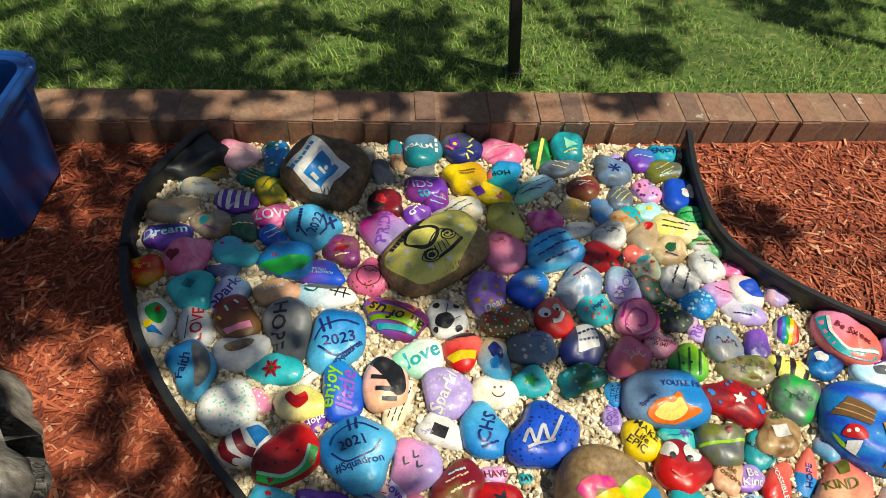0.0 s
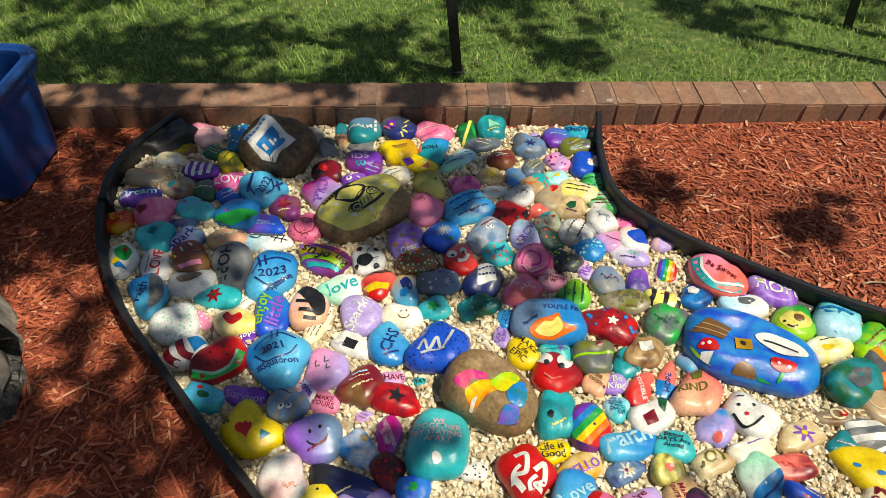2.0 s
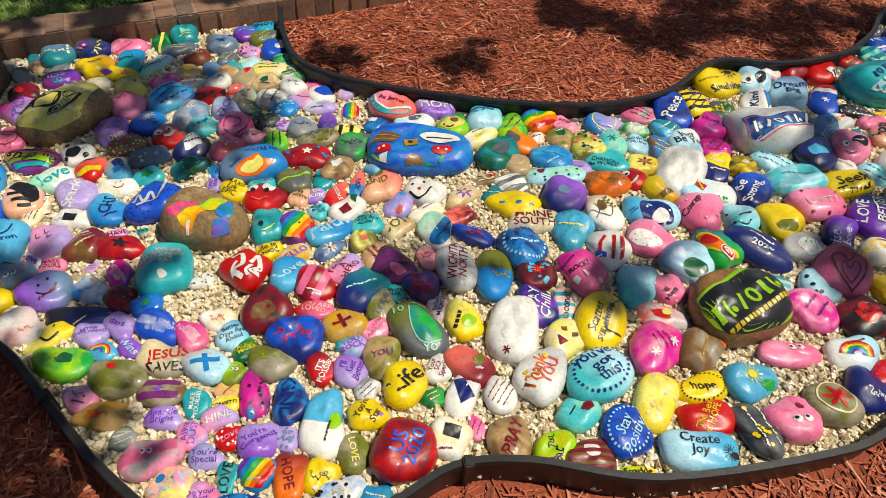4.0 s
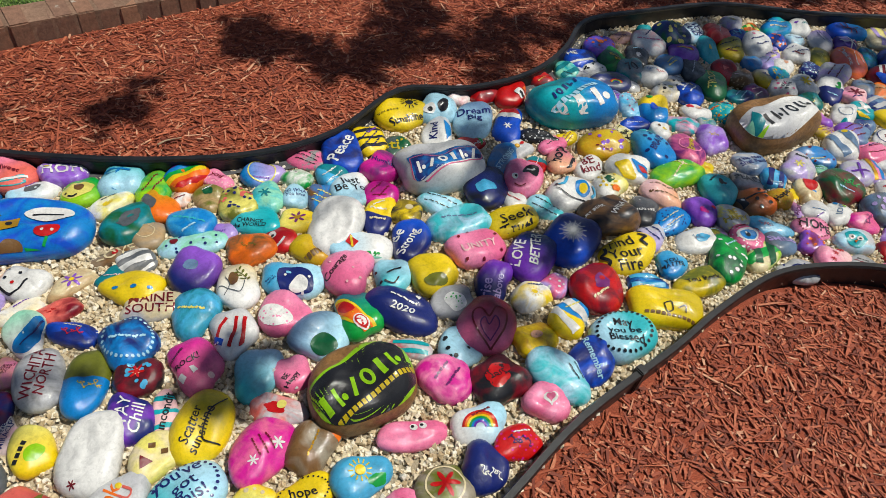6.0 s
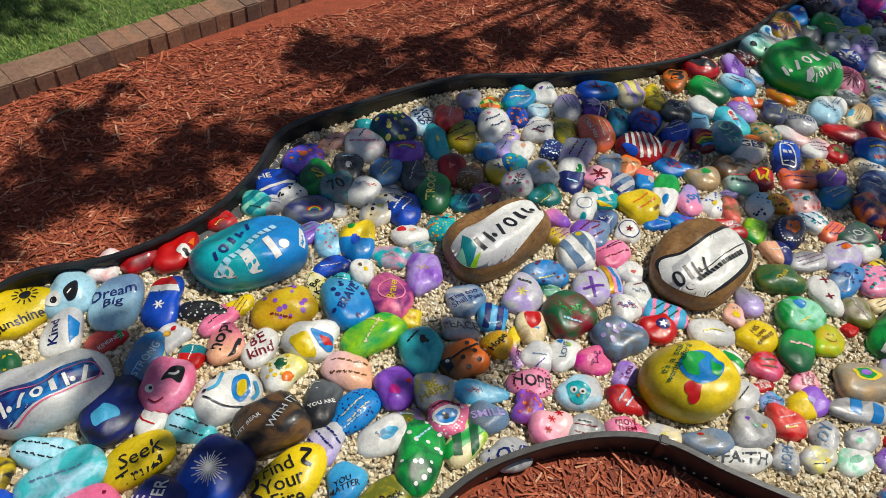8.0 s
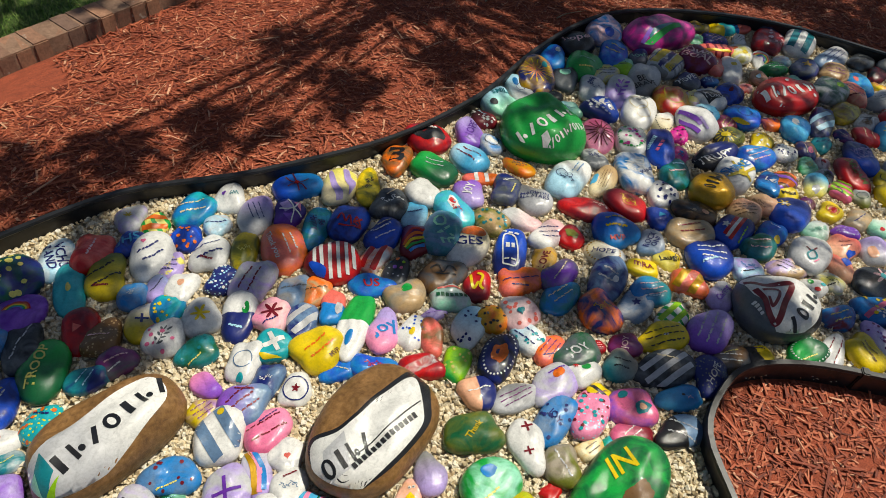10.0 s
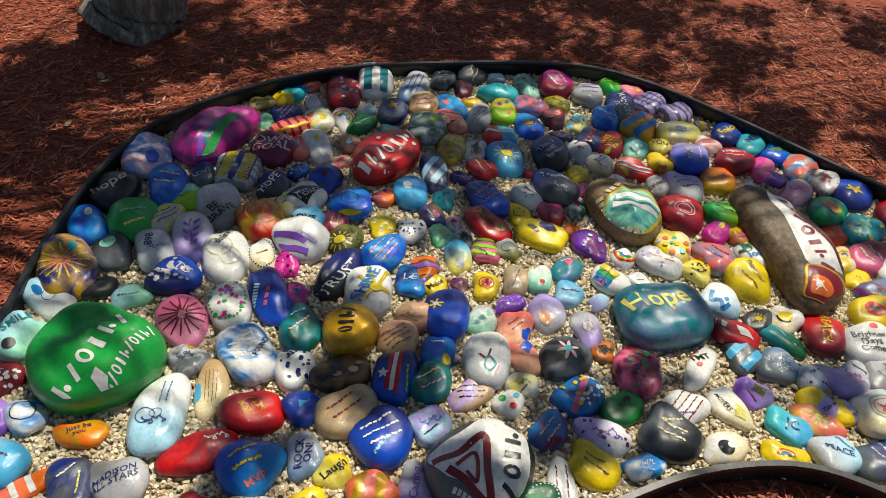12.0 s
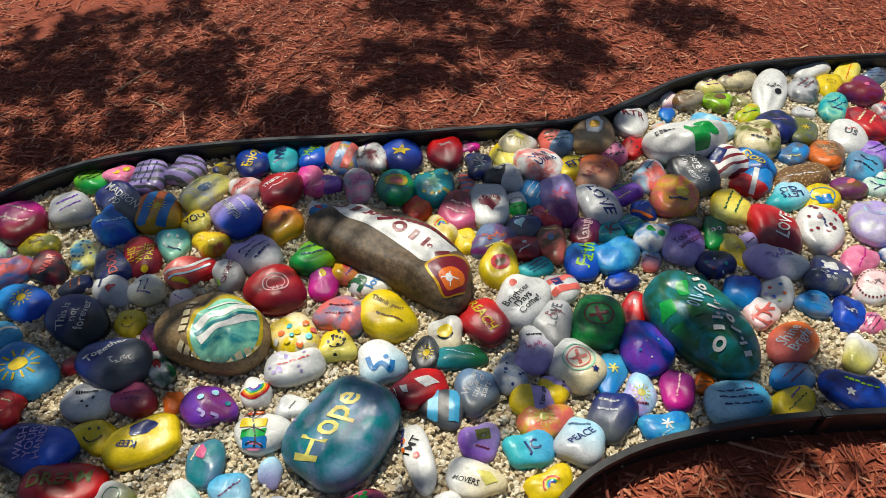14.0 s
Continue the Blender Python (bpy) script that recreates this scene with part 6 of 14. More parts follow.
rock(5.495, -0.250, 159, 0.060, 0.049, 0.022, 'maroon azure swirl', [("bars", 'lemon', 2, 175, 0.8, 0, 0)])
rock(5.514, -0.383, 90, 0.082, 0.051, 0.023, 'white lavender fade', [('scrawl', 'violet', 0.8, 0, 0, 177), ('dots', 'plum', 0.4, 0, 0, -153)])
rock(5.424, -0.364, 66, 0.075, 0.057, 0.026, 'yellow mustard fade', [("bars", 'brown', 1, -172, 0.5, 0.12, -0.22), ("bars", 'brown', 1, -179, 0.7, -0.08, 0.15)])
rock(5.463, -0.489, 127, 0.063, 0.038, 0.017, 'azure white swirl', [('scrawl', 'white', 0.5, 0, 0, 170), ("bars", 'paleblue', 1, 147, 0.5, 0.15, 0.45)])
rock(5.555, -0.545, 56, 0.087, 0.077, 0.035, 'black slate fade', [("bars", 'cream', 2, -165, 0.6, 0, 0), ("bars", 'cream', 1, -131, 0.5, 0.26, -0.34)])
rock(7.235, -0.328, 170, 0.080, 0.053, 0.024, 'lime green fade', [("bars", 'black', 3, 130, 0.85, 0, 0)])
rock(7.145, -0.093, -178, 0.105, 0.079, 0.036, 'magenta maroon fade', [("bars", 'blush', 2, 47, 0.8, 0, 0)])
rock(7.117, -0.234, 177, 0.096, 0.070, 0.032, 'silver grey fade', [("bars", 'purple', 2, 93, 0.7, 0, 0)])
rock(7.107, 0.021, -153, 0.106, 0.050, 0.023, 'mint plum swirl', [("bars", 'navy', 1, 11, 0.7, 0, 0)])
rock(7.004, 0.124, 84, 0.087, 0.072, 0.033, 'turquoise aqua swirl', [('scrawl', 'teal', 0.5, 0, 0, 159)])
rock(6.955, -0.006, 71, 0.084, 0.063, 0.029, 'azure coral swirl', [('scrawl', 'steel', 0.5, 0, 0, 172)])
rock(7.018, -0.114, -138, 0.066, 0.048, 0.022, 'mustard olive swirl', [('scrawl', 'brown', 0.6, 0, 0, 21), ("bars", 'maroon', 1, -5, 0.5, -0.26, 0.44)])
rock(7.048, -0.372, -175, 0.130, 0.068, 0.031, 'navy slate fade', [("words", 'MADISON\nPD', 'white', 12, 0.85, 0, 0)])
rock(6.942, -0.447, 166, 0.102, 0.074, 0.034, 'orange gold fade', [('stripes', 'azure', 0.5, 0, 0, 158), ('sun', 'yellow', 0.4, 0, 0, 77)])
rock(7.093, -0.597, 130, 0.078, 0.068, 0.031, 'lavender slate bands', [("bars", 'plum', 1, 104, 0.8, 0, 0)])
rock(7.189, -0.415, 105, 0.060, 0.059, 0.027, 'rose pink fade', [('spot', 'yellow', 0.2, 0.22, -0.19, 138), ('spot', 'yellow', 0.2, -0.27, 0.1, 138)])
rock(6.951, -0.602, 113, 0.106, 0.064, 0.029, 'lemon silver swirl', [('spot', 'steel', 0.25, 0, 0, 131)])
rock(6.898, -0.712, -138, 0.061, 0.054, 0.025, 'white coral swirl', [("bars", 'red', 2, 53, 0.7, 0, 0)])
rock(6.999, -0.790, 163, 0.096, 0.062, 0.028, 'blue navy fade', [("words", 'Enjoy', 'yellow', 157, 0.8, 0, 0)])
rock(6.971, -0.885, 159, 0.109, 0.059, 0.027, 'turquoise aqua fade', [("words", 'WILL', 'navy', 170, 0.8, 0, 0)])
rock(6.917, -0.970, 158, 0.080, 0.059, 0.027, 'azure blue fade', [("words", 'Hug', 'lime', 151, 0.8, 0, 0)])
rock(6.848, -1.046, 169, 0.090, 0.072, 0.033, 'gold azure swirl', [('stripes', 'coral', 0.5, 0, 0, 139)])
rock(6.817, -0.802, 139, 0.088, 0.080, 0.036, 'red maroon fade', [("words", 'Thank you', 'white', 136, 0.8, -0.19, -0.07), ("bars", 'blush', 1, 136, 0.6, 0.19, 0.07)])
rock(6.780, -0.636, 178, 0.105, 0.081, 0.037, 'lavender blue fade', [("words", 'Thank you', 'white', 5, 0.75, -0.05, -0.13), ("bars", 'white', 2, 5, 0.6, 0.08, 0.22)])
rock(6.668, -0.732, 165, 0.084, 0.067, 0.030, 'orange gold fade', [("words", 'Thanks', 'coral', 128, 0.7, 0, 0)])
rock(6.836, -0.527, -162, 0.055, 0.048, 0.022, 'yellow lemon fade', [("words", 'YOU', 'black', 62, 0.8, 0, 0)])
rock(6.721, -0.528, -150, 0.062, 0.055, 0.025, 'red yellow swirl', [('sun', 'yellow', 0.8, 0, 0, 33)])
rock(6.784, -0.435, 174, 0.073, 0.052, 0.024, 'turquoise mint fade', [('smile', 'white', 0.9, 0, 0, 69), ("bars", 'navy', 1, 44, 0.5, 0.48, -0.11)])
rock(6.786, -0.342, 171, 0.093, 0.055, 0.025, 'red maroon fade', [("words", 'THIS\nWILL\nPASS', 'yellow', 164, 0.9, 0, 0), ('disc', 'yellow', 0.2, 0.69, -0.02, 72)])
rock(6.649, -0.434, 77, 0.078, 0.057, 0.026, 'red coral fade', [('line', 'white', 0.0092, [(0.93, -0.05), (0.06, -0.04), (-0.82, -0.32)]), ('line', 'paleblue', 0.0064, [(0.86, 0.36), (0.03, 0.39), (-0.77, 0.18)]), ('fill', 'yellow', [(0.7, 0.61), (0.64, 0.49), (0.25, 0.69), (0.15, 0.92), (0.41, 0.84)])])
rock(6.711, -0.231, -180, 0.074, 0.051, 0.023, 'white silver fade', [('heart', 'red', 0.4, 0.03, 0.09, 63), ("words", 'I', 'navy', 63, 0.3, -0.44, -0.35)])
rock(6.652, -0.308, -178, 0.065, 0.056, 0.025, 'white cream fade', [("bars", 'navy', 2, 150, 0.6, 0, 0), ("bars", 'purple', 1, 39, 0.5, 0.47, -0.16)])
rock(6.573, -0.518, 160, 0.067, 0.051, 0.023, 'white grey fade', [('words', 'CHANGE', 'maroon', 157, -0.098, -0.12, -0.02), ('fill', 'lime', [(0.25, -0.9), (0.25, -0.59), (0.68, -0.51), (0.62, -0.69)])])
rock(6.586, -0.612, -175, 0.088, 0.074, 0.034, 'lavender silver fade', [("bars", 'navy', 3, 113, 0.85, 0, 0)])
rock(6.486, -0.747, 94, 0.078, 0.071, 0.032, 'lime green fade', [("bars", 'navy', 2, 155, 0.8, 0, 0)])
rock(6.433, -0.595, 177, 0.092, 0.086, 0.039, 'red maroon fade', [('ring', 'blush', 0.42, 0, 0, 66), ('ring', 'blush', 0.3, 0, 0, 66), ('words', 'FD', 'blush', 83, -0.029, 0.27, -0.06)])
rock(6.392, -0.718, 158, 0.076, 0.049, 0.022, 'plum magenta fade', [('spot', 'mustard', 0.2, -0.19, 0.1, 85)])
rock(6.311, -0.825, 53, 0.075, 0.052, 0.024, 'white silver fade', [('line', 'forest', 0.0142, [(0.8, 0.48), (0.87, 0.2), (0.56, 0.12), (0.27, 0.4)]), ('line', 'forest', 0.0122, [(0.43, -0.12), (0.15, 0.16), (0.4, 0.84)]), ('words', 'love', 'azure', -122, -0.058, -0.24, 0.17)])
rock(6.264, -0.563, 171, 0.079, 0.067, 0.030, 'cream yellow swirl', [('dot', 'orange', 0.0186, (-0.04, -0.41)), ('dot', 'aqua', 0.0158, (-0.23, 0.0)), ('dot', 'yellow', 0.0186, (0.19, 0.18)), ('dot', 'orange', 0.0178, (-0.06, 0.64)), ('dot', 'aqua', 0.0178, (0.51, 0.53)), ('dot', 'yellow', 0.0178, (0.41, -0.32)), ('dot', 'orange', 0.0178, (0.68, 0.08)), ('dot', 'white', 0.0158, (0.17, -0.74)), ('dot', 'coral', 0.0178, (0.3, 0.82)), ('dot', 'aqua', 0.0122, (0.25, -0.06))])
rock(6.251, -0.699, -150, 0.078, 0.066, 0.030, 'coral steel swirl', [("bars", 'maroon', 2, 13, 0.7, 0, 0)])
rock(6.179, -0.521, 71, 0.083, 0.059, 0.027, 'white silver fade', [("bars", 'coral', 1, 178, 0.7, 0, 0), ('dots', 'lavender', 0.4, 0, 0, 172)])
rock(6.174, -0.639, 163, 0.059, 0.050, 0.023, 'yellow lemon fade', [('smile', 'black', 0.7, 0, 0, 80), ('dots', 'black', 0.4, 0, 0, 80)])
rock(6.064, -0.703, 178, 0.075, 0.063, 0.028, 'white paleblue fade', [('line', 'azure', 0.0128, [(-0.28, -0.52), (0.2, -0.58), (0.19, -0.18), (0.58, -0.03), (0.32, 0.27)]), ('dot', 'azure', 0.0136, (0.08, 0.12))])
rock(6.177, -0.793, -176, 0.096, 0.075, 0.034, 'yellow mustard fade', [("words", 'Thank you!', 'brown', 27, 0.6, -0.22, 0.17), ("bars", 'brown', 1, 27, 0.6, 0.22, -0.17)])
rock(6.062, -0.375, -145, 0.077, 0.055, 0.025, 'white', [('line', 'red', 0.0222, [(-0.69, 0.63), (-0.23, 0.9)]), ('line', 'orange', 0.0222, [(-0.8, 0.47), (-0.17, 0.91)]), ('line', 'yellow', 0.0222, [(-0.66, -0.05), (0.15, 0.33)]), ('line', 'green', 0.0222, [(-0.44, -0.54), (0.34, -0.17)]), ('line', 'azure', 0.0222, [(-0.28, -0.87), (0.5, -0.58)]), ('line', 'pink', 0.0178, [(-0.06, -0.93), (0.39, -0.84)]), ('line', 'black', 0.0042, [(-0.46, 0.81), (-0.35, 0.34), (0.11, -0.58), (0.18, -0.91)]), ('line', 'black', 0.0028, [(-0.77, 0.53), (-0.3, 0.31), (-0.12, 0.9)]), ('line', 'black', 0.0028, [(-0.42, -0.48), (-0.12, -0.1), (0.31, -0.19)]), ('line', 'black', 0.0028, [(-0.13, -0.92), (0.11, -0.72), (0.43, -0.78)])])
rock(6.202, -0.302, -146, 0.071, 0.059, 0.027, 'purple plum swirl', [('dot', 'paleblue', 0.0164, (-0.24, -0.02)), ('dot', 'paleblue', 0.0164, (0.1, 0.44)), ('line', 'lavender', 0.0072, [(-0.09, -0.55), (0.17, -0.57), (0.17, -0.75)]), ('line', 'lavender', 0.0072, [(0.38, -0.44), (0.6, -0.4), (0.6, -0.57)]), ('dot', 'teal', 0.0136, (0.68, 0.27))])
rock(6.197, -0.146, 76, 0.096, 0.065, 0.029, 'yellow mustard fade', [('spot', 'navy', 0.3, -0.09, -0.3, 166), ("words", 'KEEP', 'navy', -30, 0.35, 0.33, 0.16)])
rock(6.281, -0.060, -144, 0.061, 0.046, 0.021, 'yellow mustard fade', [('smile', 'black', 0.8, 0, 0, 27)])
rock(6.200, 0.031, 50, 0.101, 0.063, 0.029, 'red maroon fade', [("words", 'DREAM', 'olive', -168, 0.8, 0, 0)])
rock(6.329, 0.057, -140, 0.114, 0.065, 0.030, 'navy blue fade', [("words", 'WASH\nYOUR\nHANDS', 'lavender', 111, 0.85, 0, 0)])
rock(6.380, -0.073, 50, 0.066, 0.055, 0.025, 'white silver fade', [('dot', 'black', 0.0078, (0.06, 0.21)), ('dot', 'black', 0.0078, (-0.32, 0.03)), ('dot', 'black', 0.0072, (-0.25, 0.48)), ('row', 'black', 9, (0.42, -0.21), (-0.33, -0.36), 0.0072)])
rock(6.323, -0.167, -161, 0.062, 0.048, 0.022, 'rose maroon fade', [("bars", 'plum', 2, 41, 0.7, 0, 0)])
rock(6.491, 0.102, -135, 0.073, 0.054, 0.024, 'maroon red fade', [("bars", 'cream', 2, -6, 0.8, 0, 0)])
rock(6.454, -0.162, -139, 0.105, 0.086, 0.039, 'navy slate fade', [("words", 'Together', 'white', 57, 0.7, -0.21, 0.17), ('scrawl', 'white', 0.4, 0.43, -0.17, 21)])
rock(6.567, 0.030, -161, 0.104, 0.073, 0.033, 'azure sky fade', [('sun', 'yellow', 0.7, 0, 0, 43)])
rock(6.599, 0.146, -170, 0.075, 0.049, 0.022, 'white brown swirl', [("words", 'A', 'black', 67, 0.6, 0, 0)])
rock(6.808, 0.173, 177, 0.109, 0.055, 0.025, 'silver grey fade', [("bars", 'slate', 3, 160, 0.7, 0, 0), ("bars", 'maroon', 1, 96, 0.5, -0.49, 0.03)])
rock(6.707, 0.076, 113, 0.079, 0.065, 0.029, 'sky red split', [('band', 'white', 0.12, 0, 0, 161)])
rock(6.880, 0.090, -170, 0.095, 0.063, 0.028, 'mustard lime fade', [('spot', 'plum', 0.16, -0.26, -0.3, 53), ('spot', 'azure', 0.14, -0.45, 0.2, 53), ('spot', 'coral', 0.14, 0.48, 0.3, 53)])
rock(6.809, -0.025, -151, 0.091, 0.058, 0.026, 'azure blue fade', [('sun', 'yellow', 0.5, 0, 0, 34)])
rock(6.650, -0.125, -165, 0.105, 0.077, 0.035, 'navy black fade', [("words", 'This is\nnot\nforever', 'silver', 131, 0.8, 0, 0)])
rock(6.566, -0.235, -170, 0.053, 0.042, 0.019, 'yellow mustard fade', [('smile', 'brown', 0.7, 0, 0, 52)])
rock(6.511, -0.088, 54, 0.055, 0.033, 0.015, 'red maroon fade', [('scrawl', 'navy', 0.4, 0, 0, -171)])
rock(6.904, -0.112, 179, 0.084, 0.051, 0.023, 'black maroon swirl', [("words", 'WAR', 'coral', 150, 0.7, 0, 0)])
rock(6.904, -0.207, 168, 0.084, 0.039, 0.018, 'sky lemon swirl', [('dots', 'navy', 0.7, 0, 0, 75)])
rock(6.290, 0.197, -165, 0.065, 0.042, 0.019, 'turquoise teal fade', [('scrawl', 'navy', 0.7, 0, 0, 133)])
rock(6.201, 0.216, -144, 0.069, 0.046, 0.021, 'brown navy swirl', [('spot', 'rose', 0.25, 0.34, 0.02, 27), ("bars", 'cream', 1, 14, 0.5, 0.29, -0.37)])
rock(6.184, 0.139, -159, 0.045, 0.032, 0.014, 'blush silver fade', [('heart', 'red', 0.45, 0, 0, 41), ("bars", 'black', 1, 26, 0.5, 0.38, -0.29)])
rock(6.114, 0.166, -151, 0.059, 0.039, 0.018, 'green mint swirl', [('rays', 'lemon', 0.5, 0, 0, 34)])
rock(6.105, 0.096, -168, 0.057, 0.039, 0.018, 'silver black swirl', [("bars", 'forest', 1, 28, 0.8, 0, 0), ("bars", 'purple', 1, 44, 0.5, -0.42, 0.22)])
rock(6.082, 0.018, -161, 0.063, 0.048, 0.022, 'rose olive bands', [('stripes', 'lime', 0.9, 0, 0, 68), ("bars", 'navy', 1, 29, 0.5, 0.38, -0.28)])
rock(6.109, -0.049, -151, 0.048, 0.040, 0.018, 'silver olive fade', [('ring', 'forest', 0.5, 0, 0, 34)])
rock(6.729, -1.205, 155, 0.092, 0.080, 0.036, 'blue navy fade', [('star', 'yellow', 0.45, 0, 0, 88)])
rock(6.663, -1.344, 145, 0.100, 0.069, 0.031, 'red maroon fade', [('scrawl', 'white', 0.35, 0, 0, 98)])
rock(6.538, -1.499, 141, 0.079, 0.050, 0.023, 'yellow lemon fade', [("bars", 'olive', 1, 70, 0.7, 0, 0)])
rock(6.556, -1.571, 97, 0.078, 0.068, 0.031, 'silver cream fade', [('rays', 'mustard', 0.7, 0, 0, 146), ('disc', 'lemon', 0.25, 0, 0, 146)])
rock(6.482, -1.686, -156, 0.072, 0.071, 0.032, 'coral steel split', [("bars", 'forest', 3, 38, 0.85, 0, 0)])
rock(6.439, -1.813, 133, 0.117, 0.085, 0.038, 'brown tan fade', [('spot', 'white', 0.4, -0.12, 0.08, 110), ('disc', 'gold', 0.22, -0.12, 0.08, 110)])
rock(6.414, -1.987, 131, 0.105, 0.068, 0.031, 'white', [("words", 'RTR', 'maroon', 95, 0.7, 0, 0)])
rock(6.318, -1.799, 127, 0.068, 0.048, 0.022, 'pink rose fade', [('dots', 'black', 0.8, 0, 0, 117)])
rock(6.414, -1.549, 146, 0.089, 0.087, 0.039, 'white coral swirl', [("words", 'We R\nUnited', 'navy', 130, 0.7, 0, 0)])
rock(6.273, -1.672, 122, 0.099, 0.076, 0.034, 'orange peach fade', [("words", 'HOPE', 'coral', 152, 0.8, 0, 0)])
rock(6.347, -1.640, 130, 0.076, 0.051, 0.023, 'mustard yellow fade', [("words", 'FIT', 'navy', 128, 0.7, 0, 0)])
rock(6.164, -1.805, 118, 0.087, 0.059, 0.027, 'paleblue coral swirl', [('flower', 'coral', 0.4, 0, 0, 125), ("bars", 'navy', 1, 167, 0.5, -0.44, -0.22)])
rock(6.045, -1.784, 123, 0.114, 0.083, 0.037, 'gold coral swirl', [('spot', 'yellow', 0.25, 0.12, 0.23, 120), ("bars", 'navy', 1, 101, 0.5, 0.47, 0.15)])
rock(6.248, -1.480, 146, 0.121, 0.068, 0.031, 'lavender plum fade', [('flower', 'rose', 0.5, 0, 0, 97)])
rock(6.159, -1.565, 165, 0.100, 0.073, 0.033, 'white silver fade', [("words", 'LOVE', 'navy', -2, 0.8, 0, 0)])
rock(6.364, -1.290, 142, 0.113, 0.073, 0.033, 'silver white fade', [('heart', 'maroon', 0.65, 0, 0, 101), ("words", 'LOVE', 'blush', 101, 0.4, 0, 0)])
rock(6.320, -1.369, 141, 0.063, 0.038, 0.017, 'white green split', [('ring', 'forest', 0.6, 0, 0, 103)])
rock(6.394, -1.193, 152, 0.087, 0.068, 0.031, 'maroon rose fade', [("bars", 'blush', 2, 55, 0.7, 0, 0)])
rock(6.529, -1.200, 157, 0.085, 0.073, 0.033, 'teal turquoise fade', [('star', 'mint', 0.4, 0, 0, 86), ('dots', 'lemon', 0.4, 0, 0, 86)])
rock(6.610, -1.108, 151, 0.101, 0.066, 0.030, 'teal green swirl', [('disc', 'mustard', 0.6, 0, 0, 93), ('disc', 'coral', 0.35, 0, 0, 93)])
rock(6.233, -1.203, 82, 0.084, 0.064, 0.029, 'plum steel swirl', [('scrawl', 'orange', 0.6, 0, 0, 161), ("bars", 'lemon', 1, 174, 0.5, 0.17, 0.47)])
rock(6.222, -1.309, 126, 0.068, 0.057, 0.026, 'navy slate fade', [('heart', 'paleblue', 0.4, -0.11, -0.24, 117), ("bars", 'white', 1, 116, 0.5, -0.46, -0.18)])
rock(6.141, -1.151, 144, 0.083, 0.064, 0.029, 'yellow mustard fade', [('disc', 'red', 0.45, 0, 0, 99), ('disc', 'brown', 0.25, 0, 0, 99)])
rock(6.079, -1.238, 76, 0.060, 0.037, 0.017, 'turquoise aqua fade', [("bars", 'navy', 3, -165, 0.85, 0, 0), ("bars", 'maroon', 1, -159, 0.5, -0.12, -0.48)])
rock(5.977, -1.240, 121, 0.055, 0.054, 0.025, 'silver white fade', [('stripes', 'coral', 0.5, 0, 0, 134), ("panel", 'navy', 0.25, 0.3, -0.03, -0.32, 134)])
rock(6.021, -1.365, 130, 0.092, 0.060, 0.027, 'azure blue fade', [("words", 'Faith', 'lime', 178, 0.85, 0, 0)])
rock(5.975, -1.452, 96, 0.087, 0.066, 0.030, 'sky azure swirl', [])
rock(6.054, -1.511, 114, 0.058, 0.047, 0.021, 'turquoise teal fade', [("words", 'JC', 'maroon', 143, 0.7, 0, 0)])
rock(6.098, -1.449, 136, 0.075, 0.050, 0.023, 'plum maroon fade', [("words", 'Laugh', 'blush', 175, 0.85, 0, 0)])
rock(5.967, -1.597, 108, 0.073, 0.057, 0.026, 'azure white swirl', [('spot', 'green', 0.25, -0.05, -0.26, 135), ('spot', 'green', 0.2, -0.01, 0.34, 135)])
rock(5.889, -1.644, 118, 0.098, 0.064, 0.029, 'violet lavender fade', [("words", "You're\namazing", 'plum', 153, 0.8, 0, 0)])
rock(5.872, -1.766, 127, 0.078, 0.041, 0.019, 'forest green fade', [('eyes', 'white', 0.6, 0, 0, 116)])
rock(5.911, -1.888, 132, 0.089, 0.067, 0.030, 'yellow lemon fade', [("bars", 'forest', 2, 161, 0.8, 0, 0)])
rock(5.946, -2.053, 91, 0.089, 0.057, 0.026, 'azure red split', [('band', 'white', 0.14, 0, 0, -151)])
rock(5.767, -1.902, 144, 0.119, 0.079, 0.036, 'red maroon fade', [("words", 'LOVE', 'white', 152, 0.7, 0.05, 0.22)])
rock(6.060, -2.063, 163, 0.089, 0.074, 0.034, 'white maroon bands', [("panel", 'navy', 0.3, 0.4, -0.32, -0.38, 36)])
rock(6.082, -1.919, 151, 0.115, 0.083, 0.037, 'black slate fade', [("words", "There's no\nI in Team", 'silver', 4, 0.85, 0, 0)])
rock(6.001, -1.113, 126, 0.097, 0.079, 0.036, 'white silver fade', [("words", 'Brighter\nDays\nCome!', 'black', 151, 0.7, 0.13, 0.06), ('spot', 'coral', 0.14, -0.34, -0.45, 117)])
rock(6.011, -0.990, 165, 0.087, 0.068, 0.031, 'red maroon fade', [("words", 'REACH', 'mustard', 8, 0.8, 0, 0)])
rock(6.037, -0.883, 149, 0.059, 0.053, 0.024, 'white cream fade', [('smile', 'black', 0.7, 0, 0, 94), ('disc', 'yellow', 0.4, 0, 0, 94)])
rock(5.961, -0.872, 64, 0.076, 0.043, 0.020, 'forest teal fade', [("bars", 'paleblue', 1, 157, 0.8, 0, 0)])
rock(5.904, -1.137, 135, 0.089, 0.064, 0.029, 'silver grey fade', [("words", 'LOVE', 'slate', 170, 0.6, 0, 0), ('scrawl', 'maroon', 0.4, 0, 0, 108)])
rock(5.831, -1.230, 126, 0.102, 0.077, 0.035, 'forest green swirl', [('ring', 'maroon', 0.5, 0, 0, 117), ('cross', 'maroon', 0.35, 0, 0, 117)])
